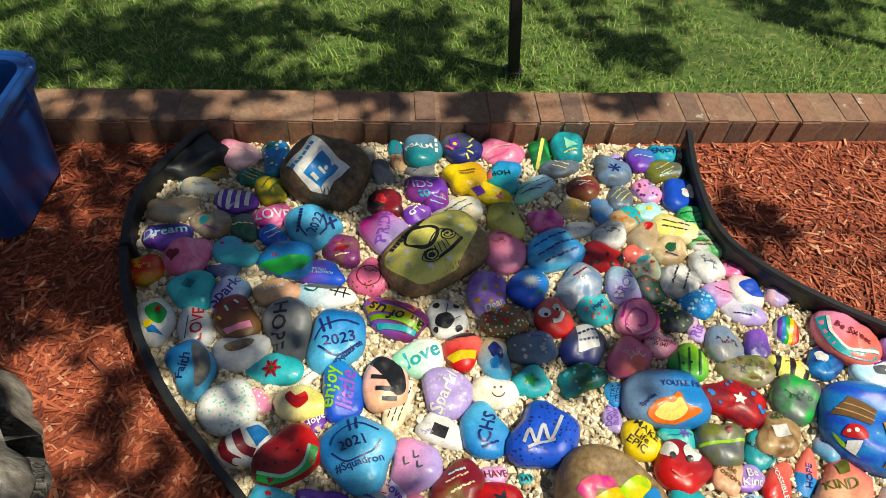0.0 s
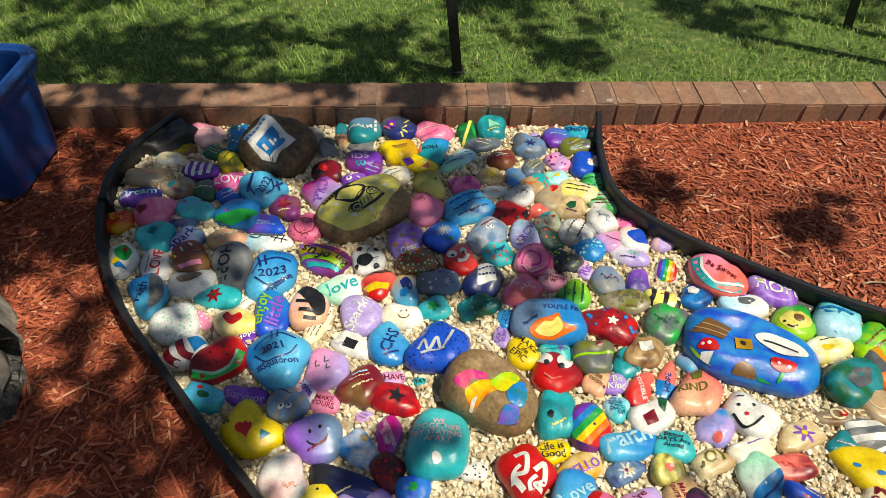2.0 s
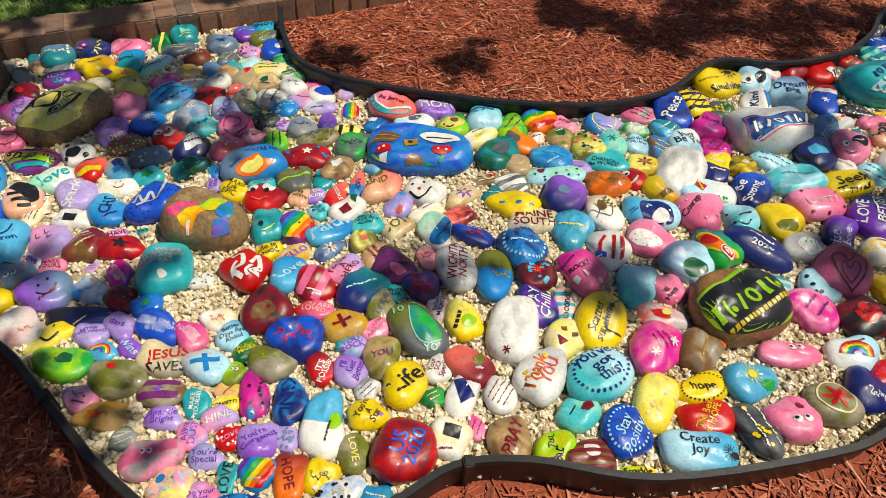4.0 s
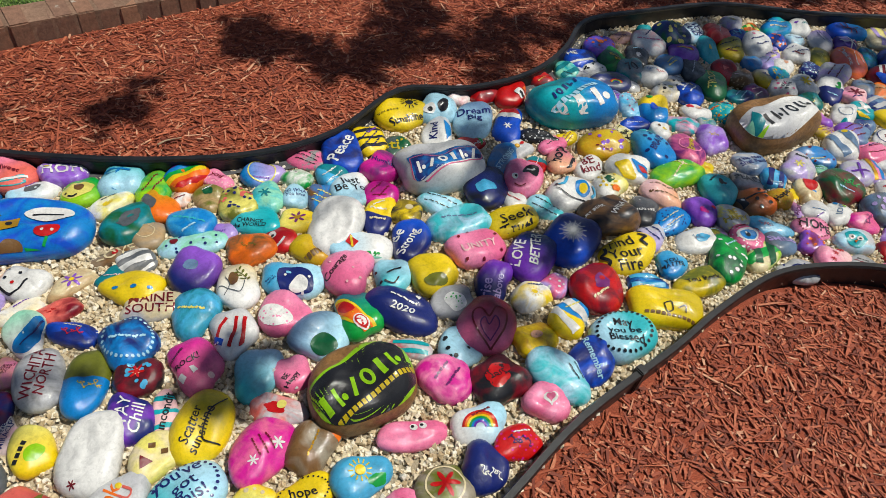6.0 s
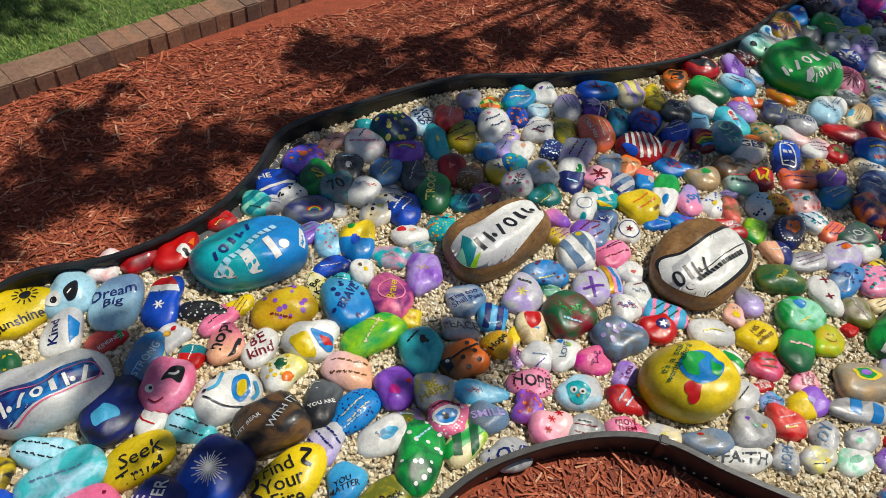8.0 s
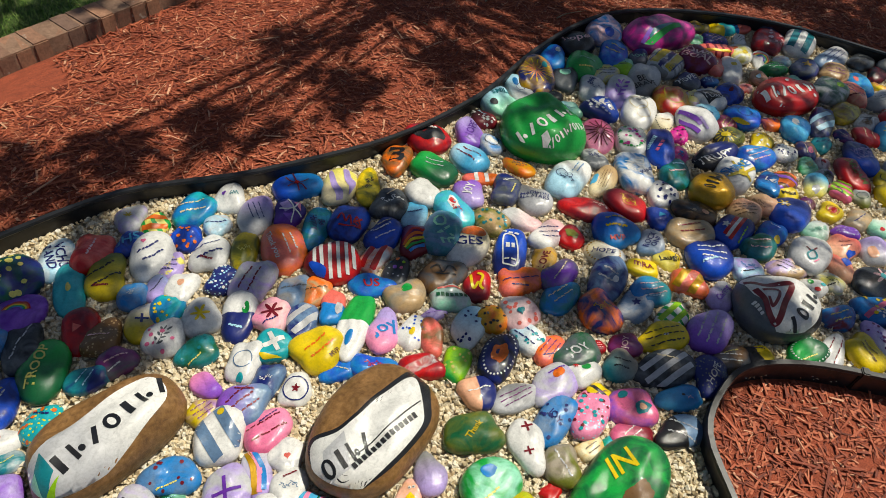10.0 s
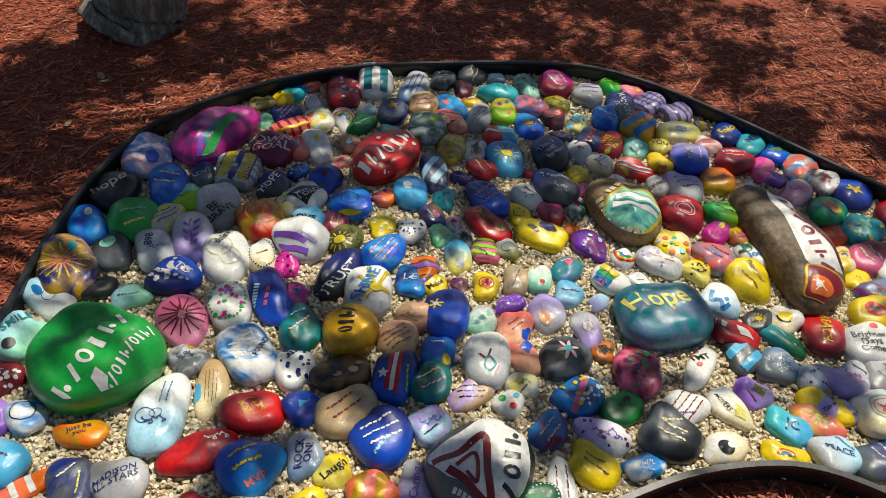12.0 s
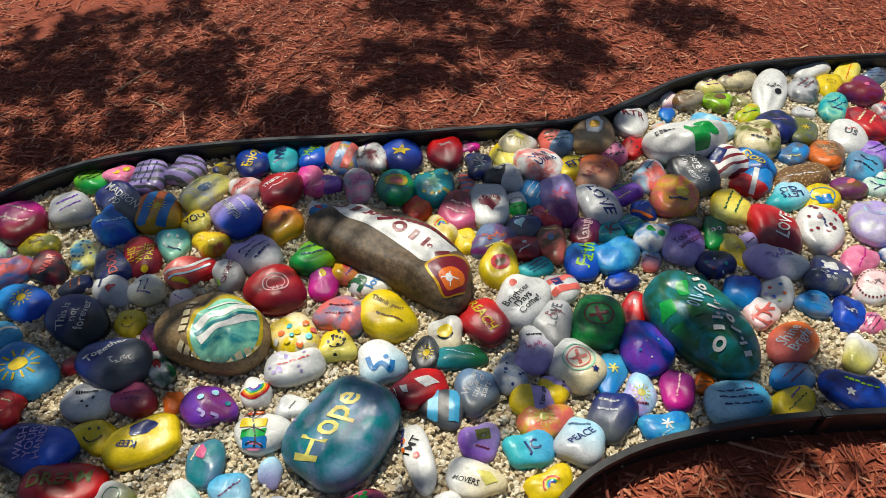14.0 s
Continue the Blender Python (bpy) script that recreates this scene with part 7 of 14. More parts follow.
rock(5.863, -1.035, 131, 0.078, 0.057, 0.026, 'silver lavender fade', [('scrawl', 'rose', 0.5, 0, 0, 112), ("bars", 'black', 1, 105, 0.5, -0.46, -0.16)])
rock(5.765, -1.086, 174, 0.084, 0.075, 0.034, 'white cream fade', [('ring', 'coral', 0.4, 0.03, 0.1, 68), ('cross', 'coral', 0.3, 0.03, 0.1, 68), ('ring', 'mint', 0.55, 0.03, 0.1, 68), ('star', 'navy', 0.14, 0.65, 0.28, 68)])
rock(5.699, -1.269, 118, 0.093, 0.077, 0.035, 'blue purple swirl', [('dot', 'lavender', 0.005, (0.28, -0.16)), ('dot', 'paleblue', 0.0072, (-0.11, 0.22)), ('dot', 'white', 0.005, (0.6, 0.2)), ('dot', 'azure', 0.0072, (0.6, -0.23)), ('dot', 'azure', 0.0072, (0.27, 0.59))])
rock(5.702, -1.146, 124, 0.080, 0.043, 0.019, 'sky azure fade', [('flower', 'lemon', 0.4, 0, 0, 119)])
rock(5.616, -1.153, 122, 0.061, 0.046, 0.021, 'lavender paleblue swirl', [('sun', 'lemon', 0.5, 0, 0, 121), ("bars", 'maroon', 1, 105, 0.5, 0.44, 0.18)])
rock(5.571, -1.238, 123, 0.067, 0.049, 0.022, 'plum magenta fade', [("bars", 'blush', 1, 179, 0.85, 0, 0)])
rock(5.464, -1.323, 70, 0.095, 0.063, 0.028, 'sky paleblue fade', [("bars", 'navy', 3, 167, 0.8, 0, 0), ('ring', 'rose', 0.18, -0.43, -0.4, 172)])
rock(5.522, -1.139, 65, 0.067, 0.042, 0.019, 'azure sky swirl', [('flower', 'white', 0.4, 0, 0, 177), ("bars", 'paleblue', 1, -158, 0.5, 0.09, 0.47)])
rock(5.609, -0.951, 117, 0.071, 0.059, 0.027, 'paleblue silver fade', [("words", 'PEACE', 'navy', 146, 0.6, 0, 0), ("bars", 'steel', 1, 114, 0.6, -0.41, -0.24)])
rock(5.664, -0.847, 64, 0.065, 0.050, 0.022, 'sky aqua fade', [("words", 'JC', 'navy', -166, 0.5, 0, 0)])
rock(5.746, -0.767, 102, 0.054, 0.051, 0.023, 'lavender violet fade', [('box', 'olive', 0.35, -0.2, -0.08, 141), ("bars", 'maroon', 1, 124, 0.5, 0.32, 0.36)])
rock(5.856, -0.842, 151, 0.073, 0.058, 0.026, 'steel slate fade', [("words", 'We are\nstuff of\nstars', 'silver', 152, 0.85, 0, 0)])
rock(5.867, -0.752, -146, 0.067, 0.053, 0.024, 'black slate fade', [('stripes', 'lime', 0.5, 0, 0, 108), ('stripes', 'sky', 0.3, 0, 0, 108)])
rock(5.755, -0.934, 56, 0.059, 0.054, 0.024, 'lavender yellow split', [("words", 'You are', 'black', -103, 0.6, -0.38, -0.05)])
rock(5.701, -0.921, 70, 0.070, 0.050, 0.023, 'coral mustard swirl', [('sun', 'lemon', 0.5, 0, 0, 172)])
rock(5.613, -1.054, 117, 0.075, 0.060, 0.027, 'navy slate fade', [("bars", 'silver', 2, 102, 0.6, -0.2, -0.22)])
rock(5.685, -0.700, -151, 0.072, 0.048, 0.022, 'white cream fade', [('words', 'MOVERS', 'black', 5, -0.059, -0.13, -0.34), ('fill', 'lemon', [(0.07, 0.24), (0.49, 0.45), (0.84, 0.18), (0.52, -0.23)])])
rock(5.490, -1.587, 96, 0.092, 0.058, 0.026, 'orange coral fade', [("words", 'Shine\nBright', 'white', -179, 0.85, 0, 0)])
rock(5.674, -1.629, 118, 0.071, 0.056, 0.026, 'blue azure fade', [])
rock(5.687, -1.796, 51, 0.097, 0.074, 0.034, 'white lavender fade', [('scrawl', 'violet', 0.6, 0, 0, -168)])
rock(5.615, -1.704, 117, 0.075, 0.050, 0.023, 'white silver fade', [('dot', 'red', 0.01, (0.13, -0.46)), ('dot', 'azure', 0.01, (-0.22, 0.05)), ('dot', 'orange', 0.01, (0.24, 0.34)), ('dot', 'blue', 0.01, (0.58, -0.16)), ('dot', 'lavender', 0.01, (0.51, -0.58)), ('dot', 'lime', 0.0072, (0.69, 0.16))])
rock(5.429, -1.497, 82, 0.069, 0.045, 0.020, 'steel azure fade', [("bars", 'maroon', 2, -170, 0.8, 0, 0)])
rock(5.379, -1.427, 100, 0.072, 0.050, 0.022, 'yellow mustard fade', [("bars", 'olive', 1, 172, 0.8, 0, 0), ("bars", 'purple', 1, 175, 0.5, -0.36, -0.3)])
rock(5.599, -1.611, 112, 0.064, 0.049, 0.022, 'white blush fade', [('line', 'coral', 0.0072, [(0.86, -0.36), (0.35, -0.09), (-0.2, 0.5)]), ('line', 'coral', 0.0064, [(0.21, -0.53), (0.35, -0.09), (-0.45, 0.17)]), ('line', 'coral', 0.0064, [(0.65, -0.5), (0.81, 0.3), (0.44, 0.68)]), ('line', 'coral', 0.0064, [(0.35, -0.09), (0.25, 0.52)])])
rock(-0.252, 1.496, 150, 0.063, 0.054, 0.024, 'blush pink fade', [("bars", 'white', 1, -140, 1, 0, 0)])
rock(-0.144, 1.503, 115, 0.075, 0.046, 0.021, 'azure forest swirl', [('dots', 'white', 0.6, 0, 0, -105)])
rock(-0.189, 1.420, 170, 0.043, 0.035, 0.016, 'forest teal swirl', [("bars", 'lemon', 3, 164, 0.85, 0, 0)])
rock(-0.298, 1.421, -177, 0.048, 0.030, 0.014, 'mustard brown swirl', [("bars", 'forest', 2, 179, 0.7, 0, 0)])
rock(-0.366, 1.394, 135, 0.021, 0.017, 0.008, 'turquoise')
rock(-0.312, 1.369, -176, 0.055, 0.032, 0.015, 'white cream swirl', [('scrawl', 'sky', 0.6, 0, 0, -175)])
rock(-0.129, 1.387, 120, 0.061, 0.044, 0.020, 'mustard olive swirl', [("bars", 'forest', 2, -47, 0.7, 0, 0)])
rock(-0.205, 1.334, 168, 0.064, 0.045, 0.020, 'purple', [('stripes', 'white', 1, 0, 0, -69), ("bars", 'white', 1, -109, 0.5, -0.22, 0.46)])
rock(-0.347, 1.279, -161, 0.070, 0.045, 0.020, 'stone tan swirl', [('scrawl', 'orange', 0.4, 0, 0, 171)])
rock(-0.236, 1.248, 165, 0.057, 0.046, 0.021, 'stone brown swirl', [('disc', 'teal', 0.3, 0.3, 0.06, -155), ("bars", 'purple', 1, -179, 0.5, -0.27, 0.43)])
rock(-0.332, 1.195, -172, 0.065, 0.047, 0.021, 'violet navy swirl', [("words", 'Dream', 'paleblue', -166, 1, 0, 0), ('star', 'white', 0.2, 0.38, 0.42, -178)])
rock(-0.158, 1.256, 132, 0.049, 0.039, 0.018, 'forest slate swirl', [("bars", 'cream', 1, -122, 1, 0, 0)])
rock(-0.098, 1.299, -160, 0.056, 0.039, 0.018, 'magenta pink swirl', [("words", 'LOVE', 'white', -178, 1, 0, 0)])
rock(0.011, 1.277, 135, 0.075, 0.069, 0.031, 'sky', [('words', '2022', 'navy', -51, -0.065, -0.11, 0.0), ('line', 'navy', 0.0041, [(0.37, 0.29), (0.04, 0.59), (-0.46, 0.59)]), ('line', 'navy', 0.0041, [(0.07, -0.47), (-0.43, -0.29), (-0.67, 0.18)]), ('line', 'navy', 0.0061, [(-0.38, -0.3), (-0.34, -0.82)]), ('line', 'navy', 0.0061, [(-0.16, -0.61), (-0.64, -0.48)]), ('row', 'navy', 7, (-0.11, 0.75), (0.58, 0.15), 0.0081)])
rock(-0.083, 1.241, 159, 0.039, 0.033, 0.015, 'azure blue swirl', [("bars", 'white', 2, -112, 0.8, 0, 0)])
rock(-0.260, 1.141, 78, 0.065, 0.056, 0.025, 'pink rose swirl', [('heart', 'maroon', 0.4, -0.18, 0.5, -68)])
rock(-0.156, 1.174, 167, 0.064, 0.045, 0.021, 'aqua sky swirl', [('spot', 'red', 0.1, 0.56, -0.08, -158), ('spot', 'red', 0.1, -0.25, -0.55, -158)])
rock(-0.023, 1.171, -170, 0.075, 0.057, 0.026, 'azure', [('band', 'green', 0.35, 0, -0.5, -173), ('spot', 'red', 0.1, 0.38, 0, 180)])
rock(0.100, 1.222, 162, 0.053, 0.047, 0.021, 'plum brown swirl', [('star', 'maroon', 0.5, 0, 0, -152), ("bars", 'cream', 1, -150, 0.5, -0.27, 0.43)])
rock(0.058, 1.149, 178, 0.067, 0.038, 0.017, 'blue violet fade', [('words', 'FOLLOW YOUR\nDREAM', 'paleblue', 4, -0.075, -0.01, 0.04)])
rock(0.189, 1.293, 151, 0.068, 0.063, 0.028, 'lavender magenta fade', [("words", 'PRIDE', 'violet', -60, 1, 0, 0)])
rock(-0.346, 1.089, 163, 0.052, 0.046, 0.021, 'red gold swirl', [('scrawl', 'yellow', 0.5, 0, 0, -153)])
rock(-0.214, 1.048, -160, 0.059, 0.056, 0.025, 'turquoise aqua fade', [('fill', 'teal', [(0.37, -0.24), (0.11, -0.51), (-0.3, -0.16), (-0.04, 0.1)])])
rock(-0.169, 1.120, -173, 0.049, 0.023, 0.010, 'steel navy fade', [("bars", 'plum', 3, 154, 0.85, 0, 0)])
rock(-0.131, 1.057, -137, 0.056, 0.042, 0.019, 'steel lavender fade', [('words', 'Spark', 'navy', -159, -0.087, 0.09, -0.05)])
rock(-0.027, 1.079, -159, 0.056, 0.041, 0.019, 'peach tan fade', [('words', 'Love', 'white', -173, -0.05, 0.04, -0.15)])
rock(0.086, 1.087, -179, 0.083, 0.035, 0.016, 'white paleblue fade', [('fill', 'slate', [(0.7, -0.61), (0.4, -0.84), (-0.13, -0.92), (-0.67, -0.65), (-0.25, -0.41), (0.42, -0.53)]), ('line', 'black', 0.003, [(-0.18, -0.29), (-0.82, -0.03)]), ('line', 'black', 0.003, [(-0.39, 0.2), (-0.45, -0.68)]), ('line', 'black', 0.003, [(-0.64, 0.27), (-0.64, -0.68)]), ('line', 'forest', 0.004, [(0.61, -0.36), (0.32, -0.19), (0.19, -0.58)])])
rock(-0.267, 0.961, 127, 0.067, 0.045, 0.021, 'white', [('fill', 'green', [(0.4, 0.25), (0.44, -0.41), (-0.11, -0.73), (-0.46, -0.28), (-0.12, 0.16)]), ('fill', 'azure', [(-0.13, 0.59), (-0.46, 0.07), (-0.92, -0.14), (-0.62, 0.46)]), ('dot', 'yellow', 0.0212, (-0.27, 0.33)), ('dot', 'red', 0.0151, (0.12, -0.4))])
rock(-0.093, 0.995, 128, 0.070, 0.052, 0.024, 'brown maroon fade', [('fill', 'pink', [(-0.39, 0.82), (-0.49, -0.39), (-0.73, -0.4), (-0.6, 0.71)]), ('line', 'mint', 0.0051, [(0.39, 0.34), (0.15, 0.29)]), ('line', 'white', 0.0051, [(0.46, -0.13), (0.29, -0.26)]), ('line', 'coral', 0.0051, [(0.03, -0.29), (-0.0, -0.54)]), ('line', 'yellow', 0.0051, [(0.14, 0.81), (-0.06, 0.73)])])
rock(-0.176, 0.958, 128, 0.060, 0.041, 0.019, 'white silver fade', [('words', 'LOVE', 'red', -25, -0.086, 0.02, -0.05), ('line', 'black', 0.002, [(-0.42, 0.81), (0.44, 0.15)])])
rock(0.029, 0.986, 119, 0.085, 0.059, 0.027, 'slate grey fade', [('words', 'HOPE', 'black', 161, -0.115, 0.04, 0.29)])
rock(0.141, 0.972, 87, 0.084, 0.069, 0.031, 'sky azure fade', [('words', '2023', 'navy', -63, -0.072, -0.06, -0.12), ('line', 'navy', 0.0041, [(-0.24, 0.66), (0.19, 0.5), (0.47, -0.08), (0.46, -0.66)]), ('line', 'navy', 0.0041, [(-0.41, 0.48), (-0.55, -0.19), (-0.08, -0.8)]), ('line', 'navy', 0.0051, [(0.41, 0.7), (0.01, 0.38)]), ('line', 'navy', 0.0051, [(0.49, 0.45), (0.14, 0.21)]), ('words', '#Squadron', 'navy', -36, -0.077, -0.4, -0.54)])
rock(0.180, 1.150, 131, 0.055, 0.049, 0.022, 'rose brown speck', [('ring', 'maroon', 0.6, 0, 0, -121)])
rock(0.260, 1.050, 169, 0.084, 0.049, 0.022, 'plum violet fade', [('line', 'coral', 0.0173, [(0.86, -0.36), (0.34, -0.87), (-0.5, -0.56)]), ('line', 'mustard', 0.0173, [(0.87, 0.16), (0.24, -0.29), (-0.84, 0.03)]), ('line', 'lime', 0.0141, [(0.71, 0.54), (0.04, 0.14), (-0.89, 0.28)]), ('line', 'turquoise', 0.0132, [(0.39, 0.83), (-0.19, 0.57), (-0.74, 0.56)]), ('words', 'all of us', 'black', -7, -0.132, -0.04, 0.06)])
rock(0.375, 1.068, 113, 0.057, 0.050, 0.023, 'white silver fade', [('fill', 'black', [(-0.04, 0.48), (0.04, -0.04), (-0.38, -0.32), (-0.7, 0.13), (-0.42, 0.6)]), ('dot', 'black', 0.0163, (0.59, 0.29)), ('dot', 'black', 0.0163, (0.28, -0.64)), ('dot', 'black', 0.0163, (-0.83, -0.4)), ('dot', 'black', 0.0141, (-0.6, 0.71)), ('line', 'black', 0.002, [(-0.01, -0.04), (0.51, -0.27)]), ('line', 'black', 0.002, [(-0.38, -0.32), (-0.3, -0.68)])])
rock(-0.149, 0.861, 132, 0.078, 0.052, 0.023, 'sky azure fade', [('fill', 'slate stone swirl', [(0.53, -0.52), (0.25, -0.9), (-0.48, -0.7), (-0.86, 0.15), (-0.23, -0.1)]), ('words', 'Faith', 'navy', -36, -0.06, 0.02, 0.28)])
rock(-0.058, 0.912, -162, 0.066, 0.046, 0.021, 'white silver fade', [('fill', 'brown stone swirl', [(0.49, -0.3), (-0.01, -0.57), (-0.55, -0.4), (-0.32, -0.02), (0.22, 0.07)])])
rock(0.024, 0.885, 178, 0.071, 0.040, 0.018, 'turquoise aqua fade', [('flower', 'maroon', 0.6, 0, 0.1, 10), ('flower', 'red', 0.4, 0, 0.1, 40), ('disc', 'forest', 0.14, 0, 0.1, 0)])
rock(-0.043, 0.783, 115, 0.070, 0.063, 0.028, 'white mint speck', [])
rock(0.013, 0.809, 131, 0.034, 0.024, 0.011, 'pink white speck')
rock(0.100, 0.817, -169, 0.060, 0.045, 0.020, 'lemon cream fade', [('fill', 'red', [(0.55, -0.07), (0.4, -0.44), (0.15, -0.21), (-0.18, -0.38), (-0.28, 0.17), (0.11, 0.52)])])
rock(0.179, 0.856, 104, 0.079, 0.049, 0.022, 'blue azure fade', [('words', 'enjoy', 'lime', -10, -0.094, 0.06, 0.48), ('words', 'little', 'violet', -9, -0.086, -0.01, -0.16)])
rock(0.100, 0.885, 54, 0.031, 0.020, 0.009, 'white', [("bars", 'black', 1, -4, 1, 0, 0)])
rock(0.139, 0.784, 51, 0.034, 0.022, 0.010, 'purple', [("words", 'Hope', 'white', -6, 1, 0, 0)])
rock(0.017, 0.711, -164, 0.065, 0.047, 0.021, 'white silver fade', [('line', 'maroon', 0.0182, [(0.75, -0.54), (0.59, 0.31), (0.16, 0.76)]), ('line', 'maroon', 0.0182, [(0.26, -0.71), (0.04, 0.12), (-0.34, 0.49)]), ('fill', 'azure', [(-0.06, -0.7), (-0.47, -0.8), (-0.86, -0.36), (-0.44, 0.24)])])
rock(0.104, 0.701, -148, 0.080, 0.059, 0.027, 'red maroon fade', [('line', 'green', 0.0141, [(0.85, 0.38), (0.31, 0.88), (-0.35, 0.86), (-0.77, 0.25)]), ('line', 'mint', 0.0061, [(0.81, 0.27), (0.27, 0.76), (-0.3, 0.7), (-0.66, 0.13)]), ('dot', 'black', 0.0061, (0.14, -0.16)), ('dot', 'black', 0.0061, (-0.27, -0.28)), ('dot', 'black', 0.0061, (0.56, 0.14)), ('dot', 'black', 0.0061, (0.29, 0.3)), ('dot', 'black', 0.0061, (0.04, 0.37)), ('dot', 'black', 0.0061, (-0.32, 0.19))])
rock(0.267, 0.884, 111, 0.070, 0.055, 0.025, 'peach blush fade', [('fill', 'black', [(0.75, 0.54), (0.87, -0.06), (0.41, -0.72), (-0.37, -0.7), (-0.53, -0.24), (0.09, 0.08)]), ('line', 'black', 0.0092, [(0.21, 0.6), (0.01, -0.19)]), ('line', 'black', 0.0092, [(-0.22, 0.52), (-0.39, -0.22)]), ('line', 'black', 0.0091, [(-0.58, 0.33), (-0.65, -0.26)])])
rock(0.329, 0.959, -141, 0.068, 0.046, 0.021, 'white mint fade', [('words', 'love', 'turquoise', 180, -0.081, -0.05, -0.04)])
rock(0.420, 0.994, 84, 0.054, 0.047, 0.021, 'red coral fade', [('fill', 'yellow', [(-0.63, 0.65), (-0.03, -0.75), (-0.49, -0.79), (-0.9, 0.22)]), ('fill', 'black', [(0.51, 0.78), (0.83, -0.42), (0.7, -0.61), (0.09, 0.78)])])
rock(0.400, 0.886, 111, 0.066, 0.055, 0.025, 'lavender silver speck', [('words', 'Sparkle', 'white', -35, -0.108, 0.04, 0.04)])
rock(0.302, 0.848, 77, 0.071, 0.029, 0.013, 'white cream swirl', [("bars", 'black', 3, 3, 1, 0, 0)])
rock(0.401, 0.800, 163, 0.063, 0.034, 0.015, 'white', [('box', 'black', 0.5, 0.08, 0.07, -176), ('scrawl', 'lavender', 0.4, 0.47, 0.43, -154)])
rock(0.239, 0.726, 168, 0.085, 0.079, 0.036, 'sky azure fade', [('words', '2021', 'navy', -145, -0.054, 0.1, -0.09), ('words', '#Squadron', 'navy', -146, -0.095, -0.26, 0.34), ('line', 'navy', 0.0032, [(0.58, 0.16), (0.57, -0.24), (0.15, -0.61), (-0.42, -0.63)]), ('line', 'navy', 0.0032, [(0.46, 0.35), (-0.0, 0.4), (-0.43, 0.01), (-0.57, -0.42)]), ('line', 'navy', 0.0041, [(0.45, -0.66), (0.22, -0.35)]), ('line', 'navy', 0.0041, [(0.28, -0.77), (0.08, -0.45)])])
rock(0.357, 0.720, 171, 0.059, 0.056, 0.025, 'lavender pink fade', [('line', 'slate', 0.0032, [(0.2, -0.46), (0.09, -0.22), (-0.06, -0.32)]), ('line', 'slate', 0.0032, [(0.45, -0.12), (0.33, 0.13), (0.19, 0.03)]), ('line', 'slate', 0.0032, [(-0.05, -0.12), (-0.16, 0.11), (-0.29, 0.01)])])
rock(0.486, 0.812, 108, 0.065, 0.056, 0.025, 'azure sky fade', [("words", 'CHS', 'navy', -24, 0.7, 0, 0), ("bars", 'navy', 1, -75, 0.5, -0.58, -0.02)])
rock(0.099, 0.606, 170, 0.061, 0.038, 0.017, 'turquoise sky swirl', [('spot', 'forest', 0.25, 0, 0, -160), ('spot', 'red', 0.12, 0.26, -0.39, -160)])
rock(0.195, 0.622, 175, 0.056, 0.032, 0.015, 'purple violet swirl', [("words", 'Survivor', 'lavender', -174, 1, 0, 0)])
rock(0.293, 0.618, 166, 0.052, 0.049, 0.022, 'steel grey bands', [('eyes', 'white', 0.5, -0.19, 0.33, -157), ("bars", 'navy', 1, -178, 0.5, 0.24, -0.41)])
rock(0.292, 0.669, 127, 0.031, 0.026, 0.012, 'blush pink speck', [("bars", 'maroon', 2, -139, 1, 0, 0)])
rock(0.327, 0.667, 89, 0.036, 0.026, 0.012, 'white lavender swirl', [("words", 'Love', 'purple', -128, 1, 0, 0)])
rock(0.375, 0.638, 162, 0.040, 0.030, 0.014, 'pink', [("words", 'MAKE\nYOURS', 'maroon', -169, 1, 0, 0)])
rock(0.241, 1.595, 99, 0.068, 0.062, 0.028, 'teal steel fade', [('words', 'PSALM', 'white', -81, -0.075, -0.14, 0.19), ('row', 'white', 3, (0.23, -0.61), (-0.3, -0.64), 0.0081)])
rock(0.177, 1.571, 108, 0.070, 0.027, 0.012, 'tan teal split', [("bars", 'magenta', 2, -16, 1, 0, 0)])
rock(0.247, 1.528, -172, 0.047, 0.031, 0.014, 'grey slate swirl', [("bars", 'black', 1, -146, 0.8, 0, 0)])
rock(0.145, 1.501, 108, 0.054, 0.032, 0.015, 'slate grey swirl')
rock(0.348, 1.623, 127, 0.061, 0.060, 0.027, 'navy slate fade', [('line', 'lemon', 0.0051, [(-0.36, 0.04), (-0.27, -0.34)]), ('line', 'lemon', 0.0051, [(-0.58, 0.16), (-0.74, -0.14)]), ('line', 'lemon', 0.0051, [(-0.09, -0.26), (0.09, -0.64)]), ('line', 'lemon', 0.0051, [(-0.71, 0.28), (-0.91, 0.19)]), ('fill', 'purple', [(0.46, 0.56), (0.36, 0.1), (-0.22, 0.32), (-0.12, 0.75)]), ('dot', 'yellow', 0.0122, (0.05, 0.47)), ('line', 'rose', 0.0051, [(0.23, 0.86), (-0.23, 0.71)])])
rock(0.458, 1.631, 177, 0.067, 0.052, 0.023, 'pink rose swirl', [('line', 'blush', 0.0073, [(0.63, 0.45), (0.21, -0.09), (-0.33, -0.41)]), ('line', 'rose', 0.0063, [(0.5, 0.78), (-0.0, 0.47), (-0.32, 0.02)])])
rock(0.568, 1.647, 101, 0.069, 0.034, 0.015, 'forest green swirl', [('band', 'lemon', 0.15, 0, 0, -16)])
rock(0.643, 1.682, 103, 0.059, 0.056, 0.026, 'teal turquoise swirl', [('tri', 'mint', 0.5, 0, 0, -93), ("bars", 'lemon', 1, -75, 0.5, -0.52, 0.06)])
rock(0.625, 1.605, -151, 0.066, 0.036, 0.016, 'slate steel swirl', [("bars", 'cream', 2, 137, 0.7, 0, 0)])
